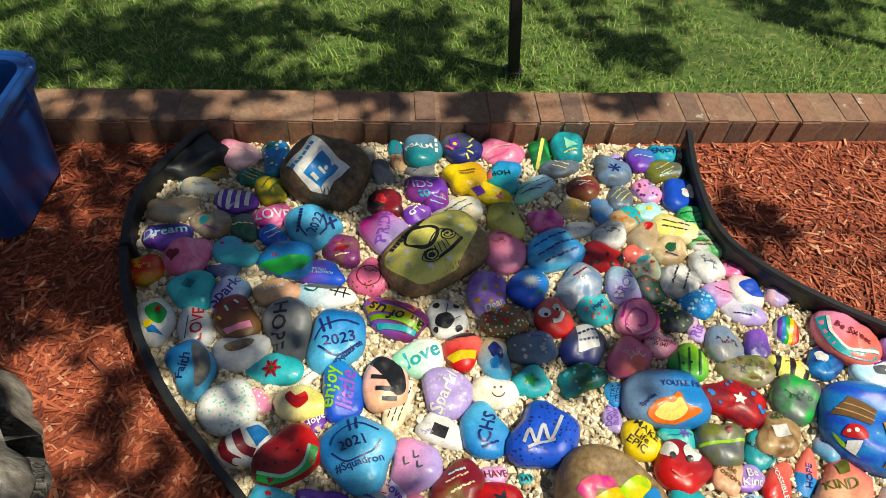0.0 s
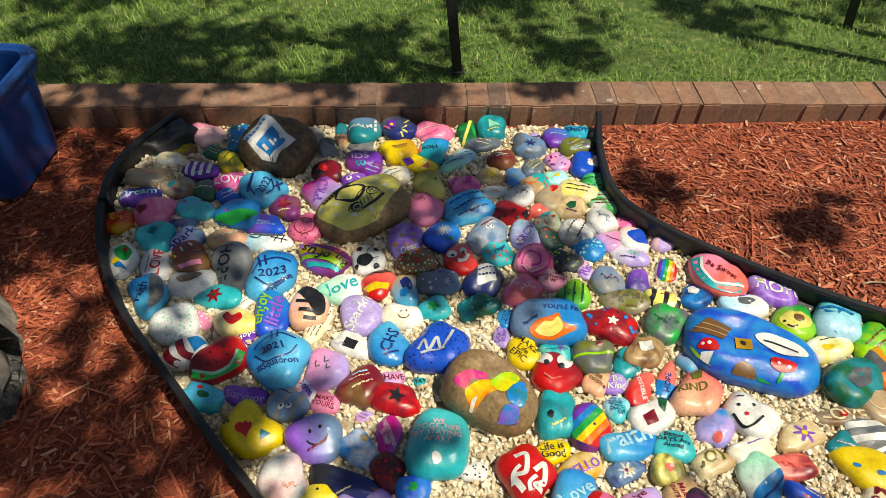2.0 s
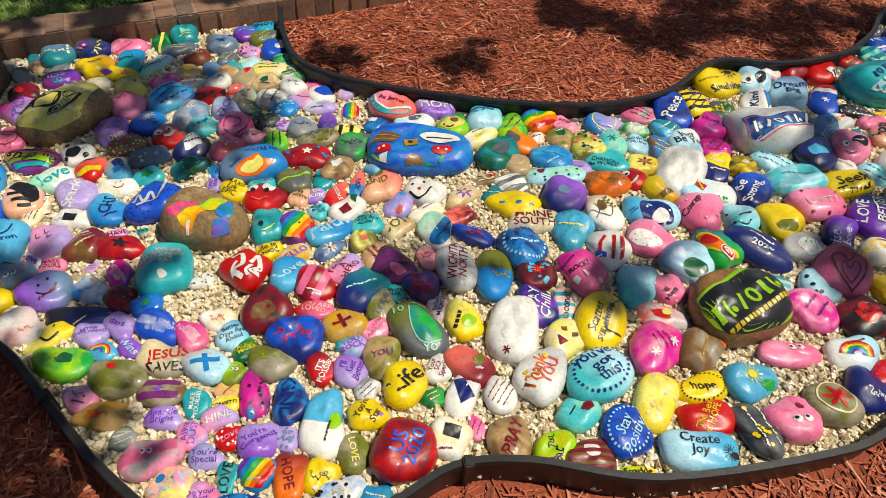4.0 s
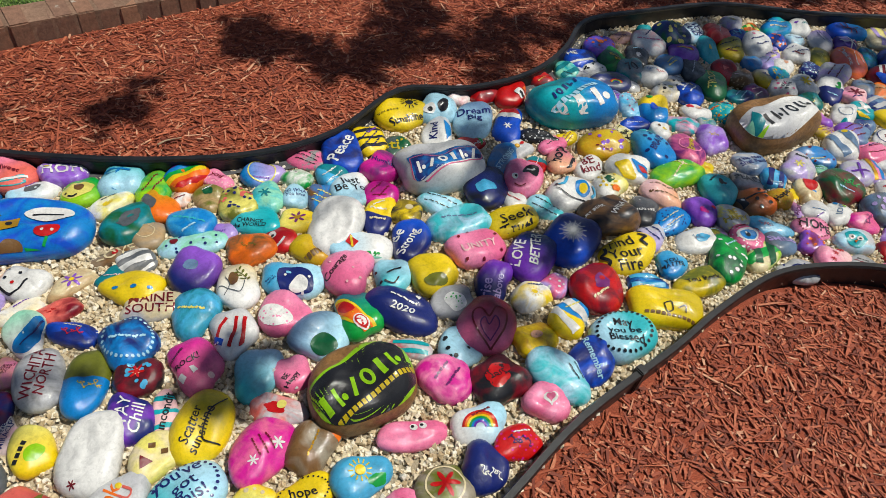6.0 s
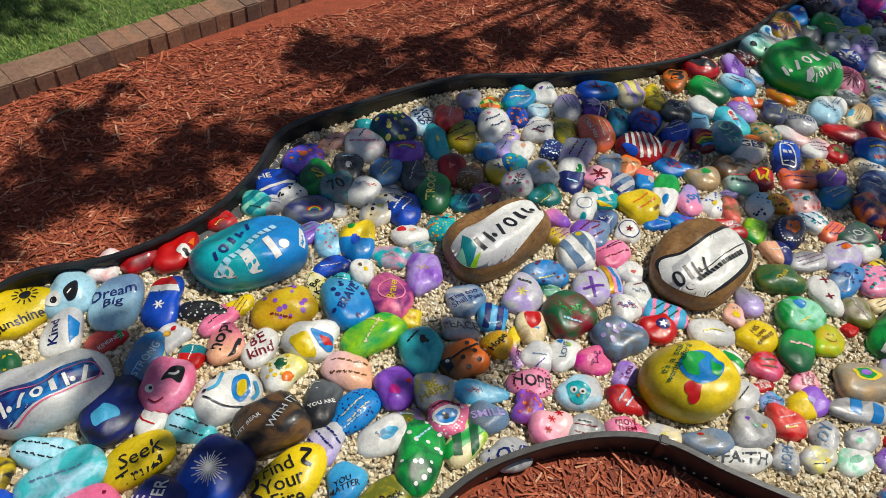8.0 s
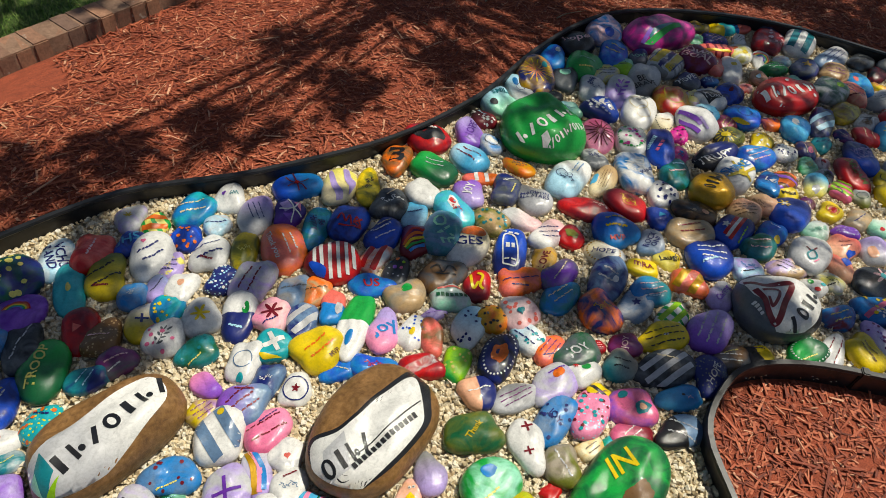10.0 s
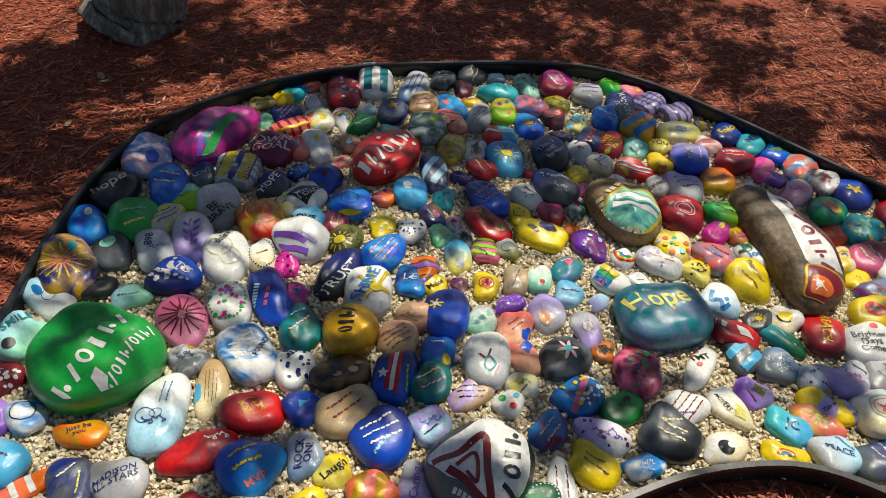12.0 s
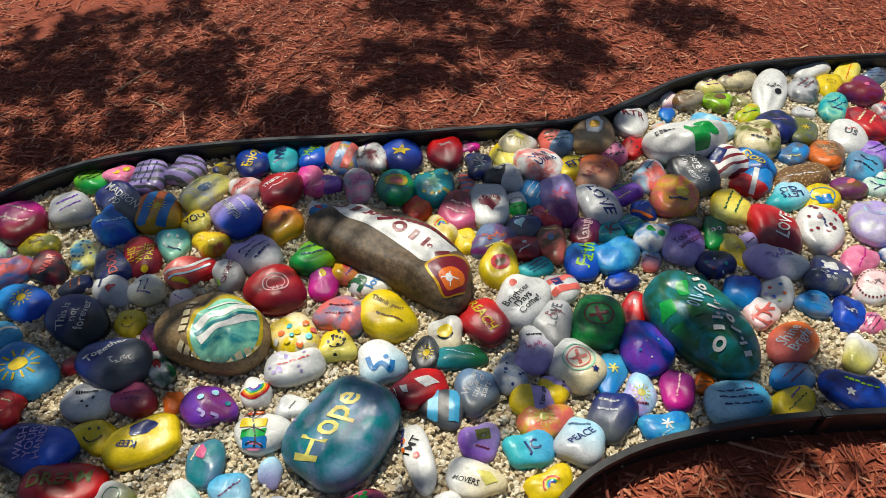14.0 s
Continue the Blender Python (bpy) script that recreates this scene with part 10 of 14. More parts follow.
rock(1.807, 0.598, 81, 0.079, 0.059, 0.027, 'white cream fade', [('line', 'slate', 0.0022, [(-0.25, 0.9), (-0.21, 0.65), (-0.55, -0.06), (0.04, -0.35)]), ('line', 'slate', 0.0022, [(-0.57, 0.59), (-0.17, 0.36), (0.18, 0.53)]), ('fill', 'brown', [(0.06, 0.41), (0.36, 0.26), (0.21, -0.03), (-0.18, 0.03), (-0.22, 0.26)]), ('leafy', 'olive', 0.5, 0.2, -0.2, 30)])
rock(1.941, 0.575, 151, 0.088, 0.061, 0.028, 'paleblue sky fade', [('fill', 'navy', [(0.45, -0.17), (-0.41, -0.35), (-0.7, 0.53), (-0.35, 0.86), (0.19, 0.91)]), ('words', 'Rain is\nconfetti', 'navy', -127, -0.027, 0.62, 0.42), ('fill', 'white', [(-0.01, 0.74), (-0.05, 0.3), (-0.24, 0.02), (-0.49, 0.23), (-0.51, 0.64), (-0.26, 0.85)]), ('dot', 'white', 0.0073, (0.22, 0.08)), ('dot', 'white', 0.0073, (-0.43, 0.82)), ('dot', 'white', 0.0073, (-0.51, 0.05))])
rock(1.713, 0.675, -142, 0.078, 0.069, 0.031, 'violet navy fade', [('spot', 'steel', 0.25, 0, 0, 122)])
rock(1.569, 0.670, 164, 0.084, 0.053, 0.024, 'yellow', [('spot', 'azure', 0.1, 0.45, 0.25, 177), ('spot', 'azure', 0.1, -0.11, 0.3, 177), ('spot', 'azure', 0.08, -0.58, 0.35, 177)])
rock(1.603, 0.600, 170, 0.087, 0.048, 0.022, 'silver cream swirl', [("words", 'MAINE\nSOUTH', 'maroon', 177, 1, 0, 0)])
rock(1.542, 0.504, 113, 0.075, 0.069, 0.031, 'azure navy swirl', [("bars", 'paleblue', 1, -120, 0.8, 0, 0), ('rim', 'paleblue', 0.6, 0, 0, -133)])
rock(1.694, 0.548, 67, 0.074, 0.063, 0.029, 'teal sky swirl', [("bars", 'lemon', 1, -90, 0.8, 0, 0)])
rock(1.551, 0.408, 179, 0.057, 0.056, 0.025, 'black maroon swirl', [('dots', 'sky', 0.9, 0, 0, 160), ('disc', 'cream', 0.15, 0, 0, 160), ('flower', 'red', 0.35, 0, 0, 160)])
rock(1.357, 0.470, 89, 0.095, 0.057, 0.026, 'silver grey swirl', [("words", 'WICHITA\nNORTH', 'maroon', -13, 1, 0, 0)])
rock(1.446, 0.432, 76, 0.096, 0.053, 0.024, 'azure olive split', [('scrawl', 'mustard', 0.5, -0.21, -0.31, -97)])
rock(1.524, 0.312, 93, 0.066, 0.052, 0.024, 'navy purple swirl', [("words", 'STAY\nChill', 'white', -22, 1, 0, 0), ('star', 'white', 0.15, -0.36, 0.4, -114)])
rock(1.593, 0.305, 81, 0.061, 0.031, 0.014, 'blush turquoise bands', [("words", 'uncondit', 'black', -12, 1, 0, 0)])
rock(1.331, 0.608, 98, 0.070, 0.050, 0.023, 'white mint fade', [('fill', 'azure', [(-0.49, 0.59), (-0.05, -0.01), (0.3, -0.88), (-0.33, -0.87), (-0.93, -0.1), (-0.8, 0.47)]), ('line', 'navy', 0.004, [(-0.63, 0.23), (-0.3, -0.39), (0.09, -0.93)])])
rock(1.428, 0.574, 146, 0.065, 0.037, 0.017, 'blue navy swirl', [('scrawl', 'red', 0.7, 0, 0, -167), ("bars", 'cream', 1, -175, 0.5, 0.13, -0.46)])
rock(1.260, 0.418, 102, 0.058, 0.048, 0.022, 'navy maroon swirl', [('scrawl', 'red', 0.6, 0, 0, -123)])
rock(1.199, 0.500, 125, 0.076, 0.051, 0.023, 'plum black swirl', [('spot', 'rose', 0.3, -0.38, 0.15, -146), ('spot', 'maroon', 0.2, -0.27, -0.54, -146)])
rock(1.289, 0.360, 103, 0.056, 0.032, 0.015, 'blush white swirl', [("words", 'Believe\nMIRACLES', 'navy', -35, 1, 0, 0)])
rock(1.337, 0.305, 109, 0.065, 0.047, 0.021, 'yellow lemon fade', [('fill', 'lime', [(-0.07, 0.27), (-0.02, -0.23), (-0.34, -0.48), (-0.55, 0.0), (-0.41, 0.41)]), ('row', 'black', 4, (-0.25, 0.79), (0.21, 0.16), 0.0091)])
rock(1.224, 0.295, 113, 0.093, 0.063, 0.029, 'slate olive fade', [('fill', 'teal green swirl', [(0.51, -0.1), (0.26, -0.53), (-0.35, -0.58), (-0.71, -0.34), (-0.55, 0.25), (-0.05, 0.29)]), ('line', 'mint', 0.003, [(0.57, -0.07), (-0.0, 0.33), (-0.57, 0.34), (-0.74, -0.35)]), ('line', 'mint', 0.003, [(0.61, -0.24), (0.22, -0.81), (-0.43, -0.75)]), ('words', '10', 'mint', -116, -0.026, 0.64, 0.35), ('words', 'YO', 'mint', -110, -0.034, -0.78, 0.2)])
rock(1.196, 0.414, 144, 0.033, 0.026, 0.012, 'turquoise', [("words", 'WORK\nHARD', 'black', -152, 1, 0, 0)])
rock(1.292, 0.514, 95, 0.049, 0.032, 0.015, 'peach pink swirl', [("words", 'CELEBRATE\nEACH\nDAY', 'maroon', -102, 1, 0, 0)])
rock(1.724, 0.772, 173, 0.099, 0.044, 0.020, 'paleblue mint swirl', [('dots', 'navy', 0.5, 0, 0, 169), ('disc', 'maroon', 0.25, 0.46, -0.21, 169)])
rock(1.580, 0.759, 174, 0.056, 0.042, 0.019, 'grey slate swirl', [('stripes', 'white', 0.4, 0, 0, -164)])
rock(1.620, 0.837, 97, 0.057, 0.048, 0.022, 'tan stone swirl', [('ring', 'cream', 0.5, 0, 0, -115)])
rock(1.733, 0.843, 144, 0.069, 0.060, 0.027, 'azure sky swirl', [("bars", 'aqua', 1, -177, 1, 0, 0), ("bars", 'paleblue', 1, -127, 0.5, -0.18, 0.47)])
rock(1.898, 0.801, 150, 0.076, 0.050, 0.023, 'turquoise aqua fade', [('words', 'CHANGE\nthe WORLD', 'black', -172, -0.09, 0.18, 0.34)])
rock(1.942, 0.886, 56, 0.064, 0.054, 0.025, 'mint aqua swirl', [('flower', 'teal', 0.35, 0, 0, -74)])
rock(1.861, 0.887, 80, 0.072, 0.058, 0.026, 'olive lemon swirl', [('dots', 'navy', 0.6, 0, 0, -98), ('dots', 'coral', 0.4, 0, 0, -98)])
rock(2.021, 0.871, 57, 0.048, 0.044, 0.020, 'paleblue', [("words", 'DO WHAT\nyou love', 'navy', -68, 1, 0, 0)])
rock(2.002, 0.777, 172, 0.063, 0.047, 0.021, 'yellow lemon fade', [('flower', 'plum', 0.55, 0, 0, 10), ('disc', 'gold', 0.2, 0, 0, 0)])
rock(1.939, 0.727, 132, 0.056, 0.046, 0.021, 'red maroon fade', [('dot', 'white', 0.0262, (0.69, 0.62)), ('dot', 'white', 0.0244, (0.22, 0.16)), ('dot', 'black', 0.0117, (0.6, 0.71)), ('dot', 'black', 0.0098, (0.16, 0.22)), ('line', 'white', 0.0054, [(0.15, 0.92), (-0.13, 0.92), (-0.42, 0.46), (-0.43, -0.06)])])
rock(1.808, 0.796, 145, 0.040, 0.036, 0.016, 'lavender violet fade', [('words', 'WORRY\nLESS', 'purple', -158, -0.037, 0.12, 0.52)])
rock(1.860, 0.712, 168, 0.076, 0.055, 0.025, 'brown orange swirl', [('scrawl', 'olive', 0.4, 0, 0, 173)])
rock(2.010, 0.666, 142, 0.061, 0.050, 0.023, 'gold mustard fade', [('row', 'brown', 5, (-0.06, 0.93), (-0.43, 0.13), 0.0171)])
rock(2.093, 0.723, 55, 0.115, 0.081, 0.037, 'white')
rock(2.088, 0.837, 77, 0.072, 0.043, 0.020, 'azure brown swirl', [("bars", 'lemon', 3, -116, 0.85, 0, 0)])
rock(2.178, 0.853, 54, 0.074, 0.064, 0.029, 'paleblue white fade', [("words", 'Just\nBe You', 'black', -57, 1, 0, 0)])
rock(2.142, 0.920, -136, 0.055, 0.053, 0.024, 'teal sky split', [("bars", 'white', 2, 167, 0.8, 0, 0), ("bars", 'paleblue', 1, 155, 0.5, 0.46, 0.24)])
rock(2.045, 0.946, 130, 0.051, 0.043, 0.019, 'green white swirl', [('eyes', 'white', 0.4, 0.2, 0.02, -148)])
rock(1.951, 0.987, -178, 0.066, 0.051, 0.023, 'lavender azure fade', [('ring', 'lemon', 0.8, 0, 0, 161), ("bars", 'purple', 1, 164, 0.5, 0.12, 0.5)])
rock(2.096, 1.014, 153, 0.068, 0.043, 0.019, 'rose grey worn', [("bars", 'black', 3, 165, 0.85, 0, 0)])
rock(1.825, 1.005, 128, 0.056, 0.038, 0.017, 'pink blush speck', [('star', 'pink', 0.7, 0, 0, -146), ("words", 'you', 'maroon', -174, 0.5, 0, 0)])
rock(1.747, 1.027, -141, 0.068, 0.060, 0.027, 'orange', [('rainbow', 'red', 1, 0, 0, 161)])
rock(1.662, 0.938, 101, 0.071, 0.052, 0.024, 'orange gold fade', [('fill', 'slate', [(0.49, 0.79), (0.6, 0.38), (0.04, 0.09), (-0.36, 0.45), (-0.01, 0.91)])])
rock(1.719, 0.961, 83, 0.043, 0.031, 0.014, 'peach white swirl', [("bars", 'maroon', 2, -73, 0.8, 0, 0)])
rock(1.792, 0.933, 88, 0.055, 0.047, 0.021, 'olive tan swirl', [('spot', 'forest', 0.3, 0.29, -0.07, -106), ("bars", 'white', 1, -71, 0.5, 0.49, -0.11)])
rock(2.136, 0.631, 162, 0.099, 0.060, 0.027, 'white paleblue fade', [('words', 'soar', 'green', -177, -0.08, -0.08, 0.82), ('fill', 'red', [(0.47, 0.05), (0.34, -0.41), (0.09, 0.03), (0.25, 0.43)]), ('line', 'yellow', 0.0063, [(0.31, -0.33), (0.27, 0.39)]), ('fill', 'mint', [(0.5, 0.79), (0.15, 0.92), (-0.37, 0.85), (-0.56, 0.74), (0.08, 0.93)])])
rock(2.186, 0.513, -136, 0.065, 0.055, 0.025, 'paleblue aqua fade', [('dot', 'black', 0.0076, (0.33, -0.76)), ('line', 'black', 0.0054, [(0.27, -0.17), (-0.12, -0.0), (-0.31, 0.28)]), ('line', 'black', 0.0041, [(0.66, -0.08), (0.59, 0.37), (0.18, 0.44)]), ('dot', 'black', 0.0076, (0.77, -0.19))])
rock(2.274, 0.614, 66, 0.085, 0.060, 0.027, 'navy blue fade', [('words', 'Be', 'white', -26, -0.043, -0.01, 0.68), ('words', 'Strong', 'white', -20, -0.099, -0.27, 0.04)])
rock(2.287, 0.489, -165, 0.076, 0.069, 0.031, 'yellow mustard fade', [('fill', 'olive', [(0.65, 0.36), (0.29, 0.3), (-0.06, 0.48), (-0.13, 0.83), (0.24, 0.9), (0.61, 0.7)])])
rock(2.438, 0.533, -177, 0.096, 0.066, 0.030, 'rose pink fade', [('words', 'UNITY', 'blush', -180, -0.104, 0.05, 0.18), ('dot', 'maroon', 0.0085, (0.51, -0.55)), ('dot', 'maroon', 0.0085, (0.14, -0.73)), ('dot', 'maroon', 0.0085, (-0.66, -0.25)), ('dot', 'maroon', 0.0085, (-0.57, 0.65)), ('dot', 'maroon', 0.0085, (0.62, 0.68)), ('dot', 'maroon', 0.0085, (0.13, 0.92))])
rock(2.221, 0.730, 57, 0.084, 0.045, 0.020, 'navy yellow split', [("bars", 'cream', 2, -77, 0.8, 0, 0), ("bars", 'white', 1, -47, 0.5, 0.47, 0.17)])
rock(2.301, 0.722, -135, 0.056, 0.050, 0.023, 'black yellow swirl', [('disc', 'cream', 0.25, -0.08, 0.17, 117)])
rock(2.428, 0.636, 179, 0.109, 0.065, 0.030, 'paleblue aqua swirl', [("bars", 'steel', 1, 174, 0.7, 0, 0)])
rock(2.407, 0.724, 138, 0.073, 0.043, 0.020, 'paleblue aqua swirl', [("bars", 'black', 2, -178, 1, 0, 0)])
rock(2.256, 0.818, 169, 0.064, 0.051, 0.023, 'magenta plum swirl', [("bars", 'maroon', 2, -132, 0.8, 0, 0), ("bars", 'maroon', 1, 178, 0.5, 0.08, 0.51)])
rock(2.296, 0.916, -152, 0.070, 0.065, 0.030, 'magenta plum swirl', [("words", 'Humility', 'navy', 112, 0.7, 0, 0)])
rock(2.199, 1.012, 76, 0.099, 0.071, 0.032, 'navy blue swirl', [("words", 'Peace', 'white', -26, 0.8, 0, 0), ('flower', 'white', 0.15, 0.5, 0.5, -93)])
rock(2.300, 1.043, 92, 0.075, 0.058, 0.026, 'yellow black bands', [("bars", 'navy', 3, -49, 0.85, 0, 0), ("bars", 'purple', 1, -60, 0.5, 0.42, -0.24)])
rock(2.369, 0.998, 51, 0.056, 0.049, 0.022, 'forest slate swirl', [("words", 'still', 'mustard', -68, 1, 0, 0)])
rock(2.442, 1.146, -173, 0.100, 0.077, 0.035, 'mustard yellow fade', [('words', 'Sunshine', 'black', 180, -0.119, 0.07, 0.62), ('words', 'You are my', 'black', 178, -0.07, 0.56, 0.02), ('sun', 'black', 0.42, -0.35, -0.25, 156)])
rock(2.565, 1.141, 65, 0.081, 0.072, 0.033, 'paleblue', [('dot', 'white', 0.0421, (-0.38, 0.3)), ('dot', 'black', 0.0175, (-0.44, 0.26)), ('fill', 'black', [(-0.15, -0.09), (0.27, -0.4), (0.01, -0.59), (-0.41, -0.55), (-0.5, -0.28)]), ('line', 'white', 0.0036, [(-0.25, -0.23), (-0.1, -0.36)])])
rock(2.521, 1.025, 54, 0.083, 0.055, 0.025, 'white silver fade', [('words', 'Kind', 'navy', 10, -0.068, -0.08, 0.18), ('fill', 'azure', [(0.54, -0.24), (0.34, -0.87), (-0.11, -0.92), (-0.45, -0.81)])])
rock(2.662, 1.054, 55, 0.101, 0.069, 0.031, 'paleblue steel fade', [("words", 'Dream\nBig', 'navy', -64, 1, 0, 0)])
rock(2.677, 1.200, 52, 0.073, 0.045, 0.021, 'blush white swirl', [('disc', 'rose', 0.4, 0, 0, -68)])
rock(2.757, 1.185, -158, 0.063, 0.053, 0.024, 'maroon red swirl', [("bars", 'lemon', 1, 128, 0.8, 0, 0)])
rock(2.856, 1.165, 54, 0.094, 0.059, 0.027, 'red', [('dot', 'white', 0.0362, (-0.24, -0.58)), ('dot', 'white', 0.0362, (-0.34, -0.87)), ('dot', 'black', 0.0139, (-0.29, -0.71)), ('dot', 'black', 0.0139, (-0.37, -0.85)), ('fill', 'orange', [(0.02, -0.69), (0.39, -0.82), (0.07, -0.93)]), ('line', 'maroon', 0.0058, [(0.17, 0.46), (0.35, 0.32)])])
rock(2.764, 0.999, 54, 0.089, 0.054, 0.025, 'blue', [('band', 'white', 0.12, 0, 0.45, -79), ('band', 'red', 0.25, 0, 0.8, -79), ('flower', 'white', 0.3, -0.19, -0.04, -71)])
rock(2.603, 0.958, 169, 0.054, 0.035, 0.016, 'red coral fade', [('words', 'KINDNESS', 'white', -161, -0.066, -0.32, 0.38), ('fill', 'green', [(-0.57, -0.54), (-0.87, -0.33), (-0.9, 0.25), (-0.77, 0.52)])])
rock(2.674, 0.849, 48, 0.081, 0.053, 0.024, 'steel azure swirl', [('words', 'STRONG', 'paleblue', -11, -0.099, -0.07, -0.04), ('line', 'lemon', 0.0094, [(-0.55, -0.52), (-0.15, -0.85), (0.56, -0.75)])])
rock(2.569, 0.750, 57, 0.107, 0.072, 0.032, 'navy black swirl', [('fill', 'sky', [(-0.35, 0.54), (-0.18, 0.35), (-0.07, 0.18), (-0.16, -0.23), (-0.34, -0.38), (-0.49, -0.05), (-0.64, 0.26)])])
rock(2.628, 0.681, -143, 0.046, 0.042, 0.019, 'white', [('line', 'red', 0.0036, [(-0.34, -0.87), (0.21, -0.24), (0.2, 0.59)]), ('line', 'red', 0.0036, [(-0.77, -0.52), (-0.51, 0.26), (-0.71, 0.52)]), ('line', 'navy', 0.0028, [(-0.56, -0.48), (-0.92, -0.14)])])
rock(2.692, 0.753, -145, 0.083, 0.068, 0.031, 'pink rose swirl', [('fill', 'black', [(0.06, 0.0), (-0.38, -0.06), (-0.59, 0.44), (-0.12, 0.66), (-0.12, 0.23)]), ('line', 'white', 0.0058, [(-0.23, 0.04), (-0.29, 0.28), (-0.42, 0.36)]), ('dot', 'white', 0.0197, (0.44, -0.15)), ('dot', 'black', 0.0081, (0.42, -0.11)), ('line', 'maroon', 0.0036, [(0.71, -0.0), (0.71, 0.31), (0.5, 0.47)])])
rock(2.856, 0.802, 58, 0.074, 0.049, 0.022, 'peach rose fade', [('words', 'hope', 'black', -3, -0.102, 0.2, 0.16), ('line', 'black', 0.0081, [(-0.9, -0.25), (-0.82, -0.43), (-0.8, -0.47), (-0.53, -0.73), (-0.64, -0.67), (0.01, -0.88), (-0.28, -0.89)])])
rock(2.803, 0.649, -174, 0.094, 0.065, 0.029, 'white', [('fill', 'azure', [(-0.11, 0.1), (-0.38, -0.42), (-0.69, -0.26), (-0.54, 0.43), (-0.17, 0.6)]), ('fill', 'yellow', [(-0.23, 0.17), (-0.41, -0.17), (-0.6, -0.09), (-0.47, 0.32), (-0.25, 0.43)]), ('line', 'sky', 0.0086, [(0.38, -0.48), (0.08, -0.52), (-0.23, -0.9)]), ('line', 'black', 0.0036, [(0.56, -0.33), (0.17, 0.5), (-0.27, 0.89)]), ('line', 'sky', 0.0081, [(-0.47, 0.74), (-0.69, 0.6), (-0.77, 0.17)]), ('dot', 'black', 0.0125, (0.04, -0.93)), ('dot', 'black', 0.0103, (0.45, -0.51))])
rock(3.031, 0.824, 177, 0.098, 0.067, 0.031, 'gold mustard swirl', [('dots', 'violet', 0.8, 0, 0, 166), ("bars", 'maroon', 1, 147, 0.5, 0.2, 0.48)])
rock(3.047, 0.698, 143, 0.078, 0.066, 0.030, 'white', [('fill', 'yellow', [(0.69, 0.35), (0.19, -0.01), (-0.21, 0.52), (-0.3, 0.88), (0.15, 0.92)]), ('fill', 'azure', [(0.02, -0.2), (-0.7, -0.16), (-0.87, 0.34), (-0.66, 0.65), (-0.25, 0.26)]), ('fill', 'red', [(-0.27, -0.02), (-0.63, -0.02), (-0.84, 0.3), (-0.54, 0.39)])])
rock(3.195, 0.633, -179, 0.103, 0.059, 0.027, 'green lime swirl', [("bars", 'cream', 1, -147, 0.8, 0, 0), ("bars", 'cream', 1, 136, 0.5, -0.22, -0.46)])
rock(3.086, 0.568, 129, 0.074, 0.058, 0.026, 'peach blush fade', [("bars", 'brown', 2, -162, 1, 0, 0)])
rock(2.927, 0.742, -141, 0.064, 0.046, 0.021, 'white', [("words", 'BE\nkind', 'maroon', 136, 1, 0, 0)])
rock(2.935, 0.897, -176, 0.043, 0.032, 0.015, 'mustard yellow swirl', [("bars", 'plum', 3, -150, 0.85, 0, 0)])
rock(2.873, 0.882, -161, 0.072, 0.038, 0.017, 'pink rose swirl', [("bars", 'black', 1, -173, 0.8, 0, 0)])
rock(2.579, 0.602, -177, 0.094, 0.061, 0.028, 'yellow mustard fade', [('words', 'Seek\nTruth', 'black', 176, -0.113, -0.06, 0.47)])
rock(2.701, 0.622, 129, 0.064, 0.045, 0.020, 'aqua paleblue swirl', [("bars", 'black', 2, -177, 1, 0, 0)])
rock(2.570, 0.459, -140, 0.100, 0.075, 0.034, 'navy purple fade', [('words', 'LOVE', 'white', -167, -0.099, 0.3, -0.46), ('words', 'BETTER', 'white', -162, -0.128, -0.05, 0.06)])
rock(2.706, 0.478, -141, 0.103, 0.083, 0.038, 'navy blue fade', [('rays', 'silver', 0.5, 0, 0, 0), ('rays', 'white', 0.36, 0, 0, 12), ('disc', 'white', 0.1, 0, 0, 0)])
rock(2.861, 0.527, 179, 0.096, 0.084, 0.038, 'black brown swirl', [('words', 'JUST BEAR', 'silver', -173, -0.076, 0.52, -0.09), ('words', 'WITH IT', 'silver', -144, -0.1, -0.38, 0.06)])
rock(2.992, 0.525, 48, 0.082, 0.047, 0.021, 'black slate fade', [('words', 'YOU ARE', 'white', -58, -0.067, -0.18, -0.04), ('line', 'silver', 0.0022, [(0.36, 0.86), (0.55, 0.75), (0.59, 0.41)]), ('dot', 'silver', 0.005, (0.32, 0.47)), ('dot', 'silver', 0.005, (0.29, 0.85))])
rock(2.845, 0.388, -167, 0.105, 0.064, 0.029, 'yellow mustard fade', [('words', 'Find\nYour\nFire', 'black', 157, -0.096, 0.2, 0.02), ('line', 'black', 0.0089, [(0.55, -0.75), (0.64, -0.51), (0.82, -0.44), (0.74, -0.04), (0.87, 0.09)]), ('line', 'black', 0.0089, [(-0.49, 0.31), (-0.43, -0.04), (-0.69, -0.16), (-0.56, -0.47)])])
rock(3.048, 0.462, -168, 0.080, 0.050, 0.023, 'azure navy speck', [("bars", 'cream', 2, -176, 0.7, 0, 0), ("bars", 'paleblue', 1, 178, 0.5, 0.3, 0.39)])
rock(3.075, 0.369, 167, 0.075, 0.050, 0.022, 'white', [('spot', 'sky', 0.3, -0.19, 0.03, 174), ('scrawl', 'steel', 0.4, 0, 0, 174)])
rock(2.948, 0.425, -143, 0.073, 0.046, 0.021, 'silver lavender fade', [("bars", 'navy', 3, 63, 1, 0, 0)])
rock(2.946, 0.317, -154, 0.054, 0.049, 0.022, 'sky azure fade', [('words', 'YOU\nMATTER', 'black', 147, -0.071, 0.29, 0.08)])
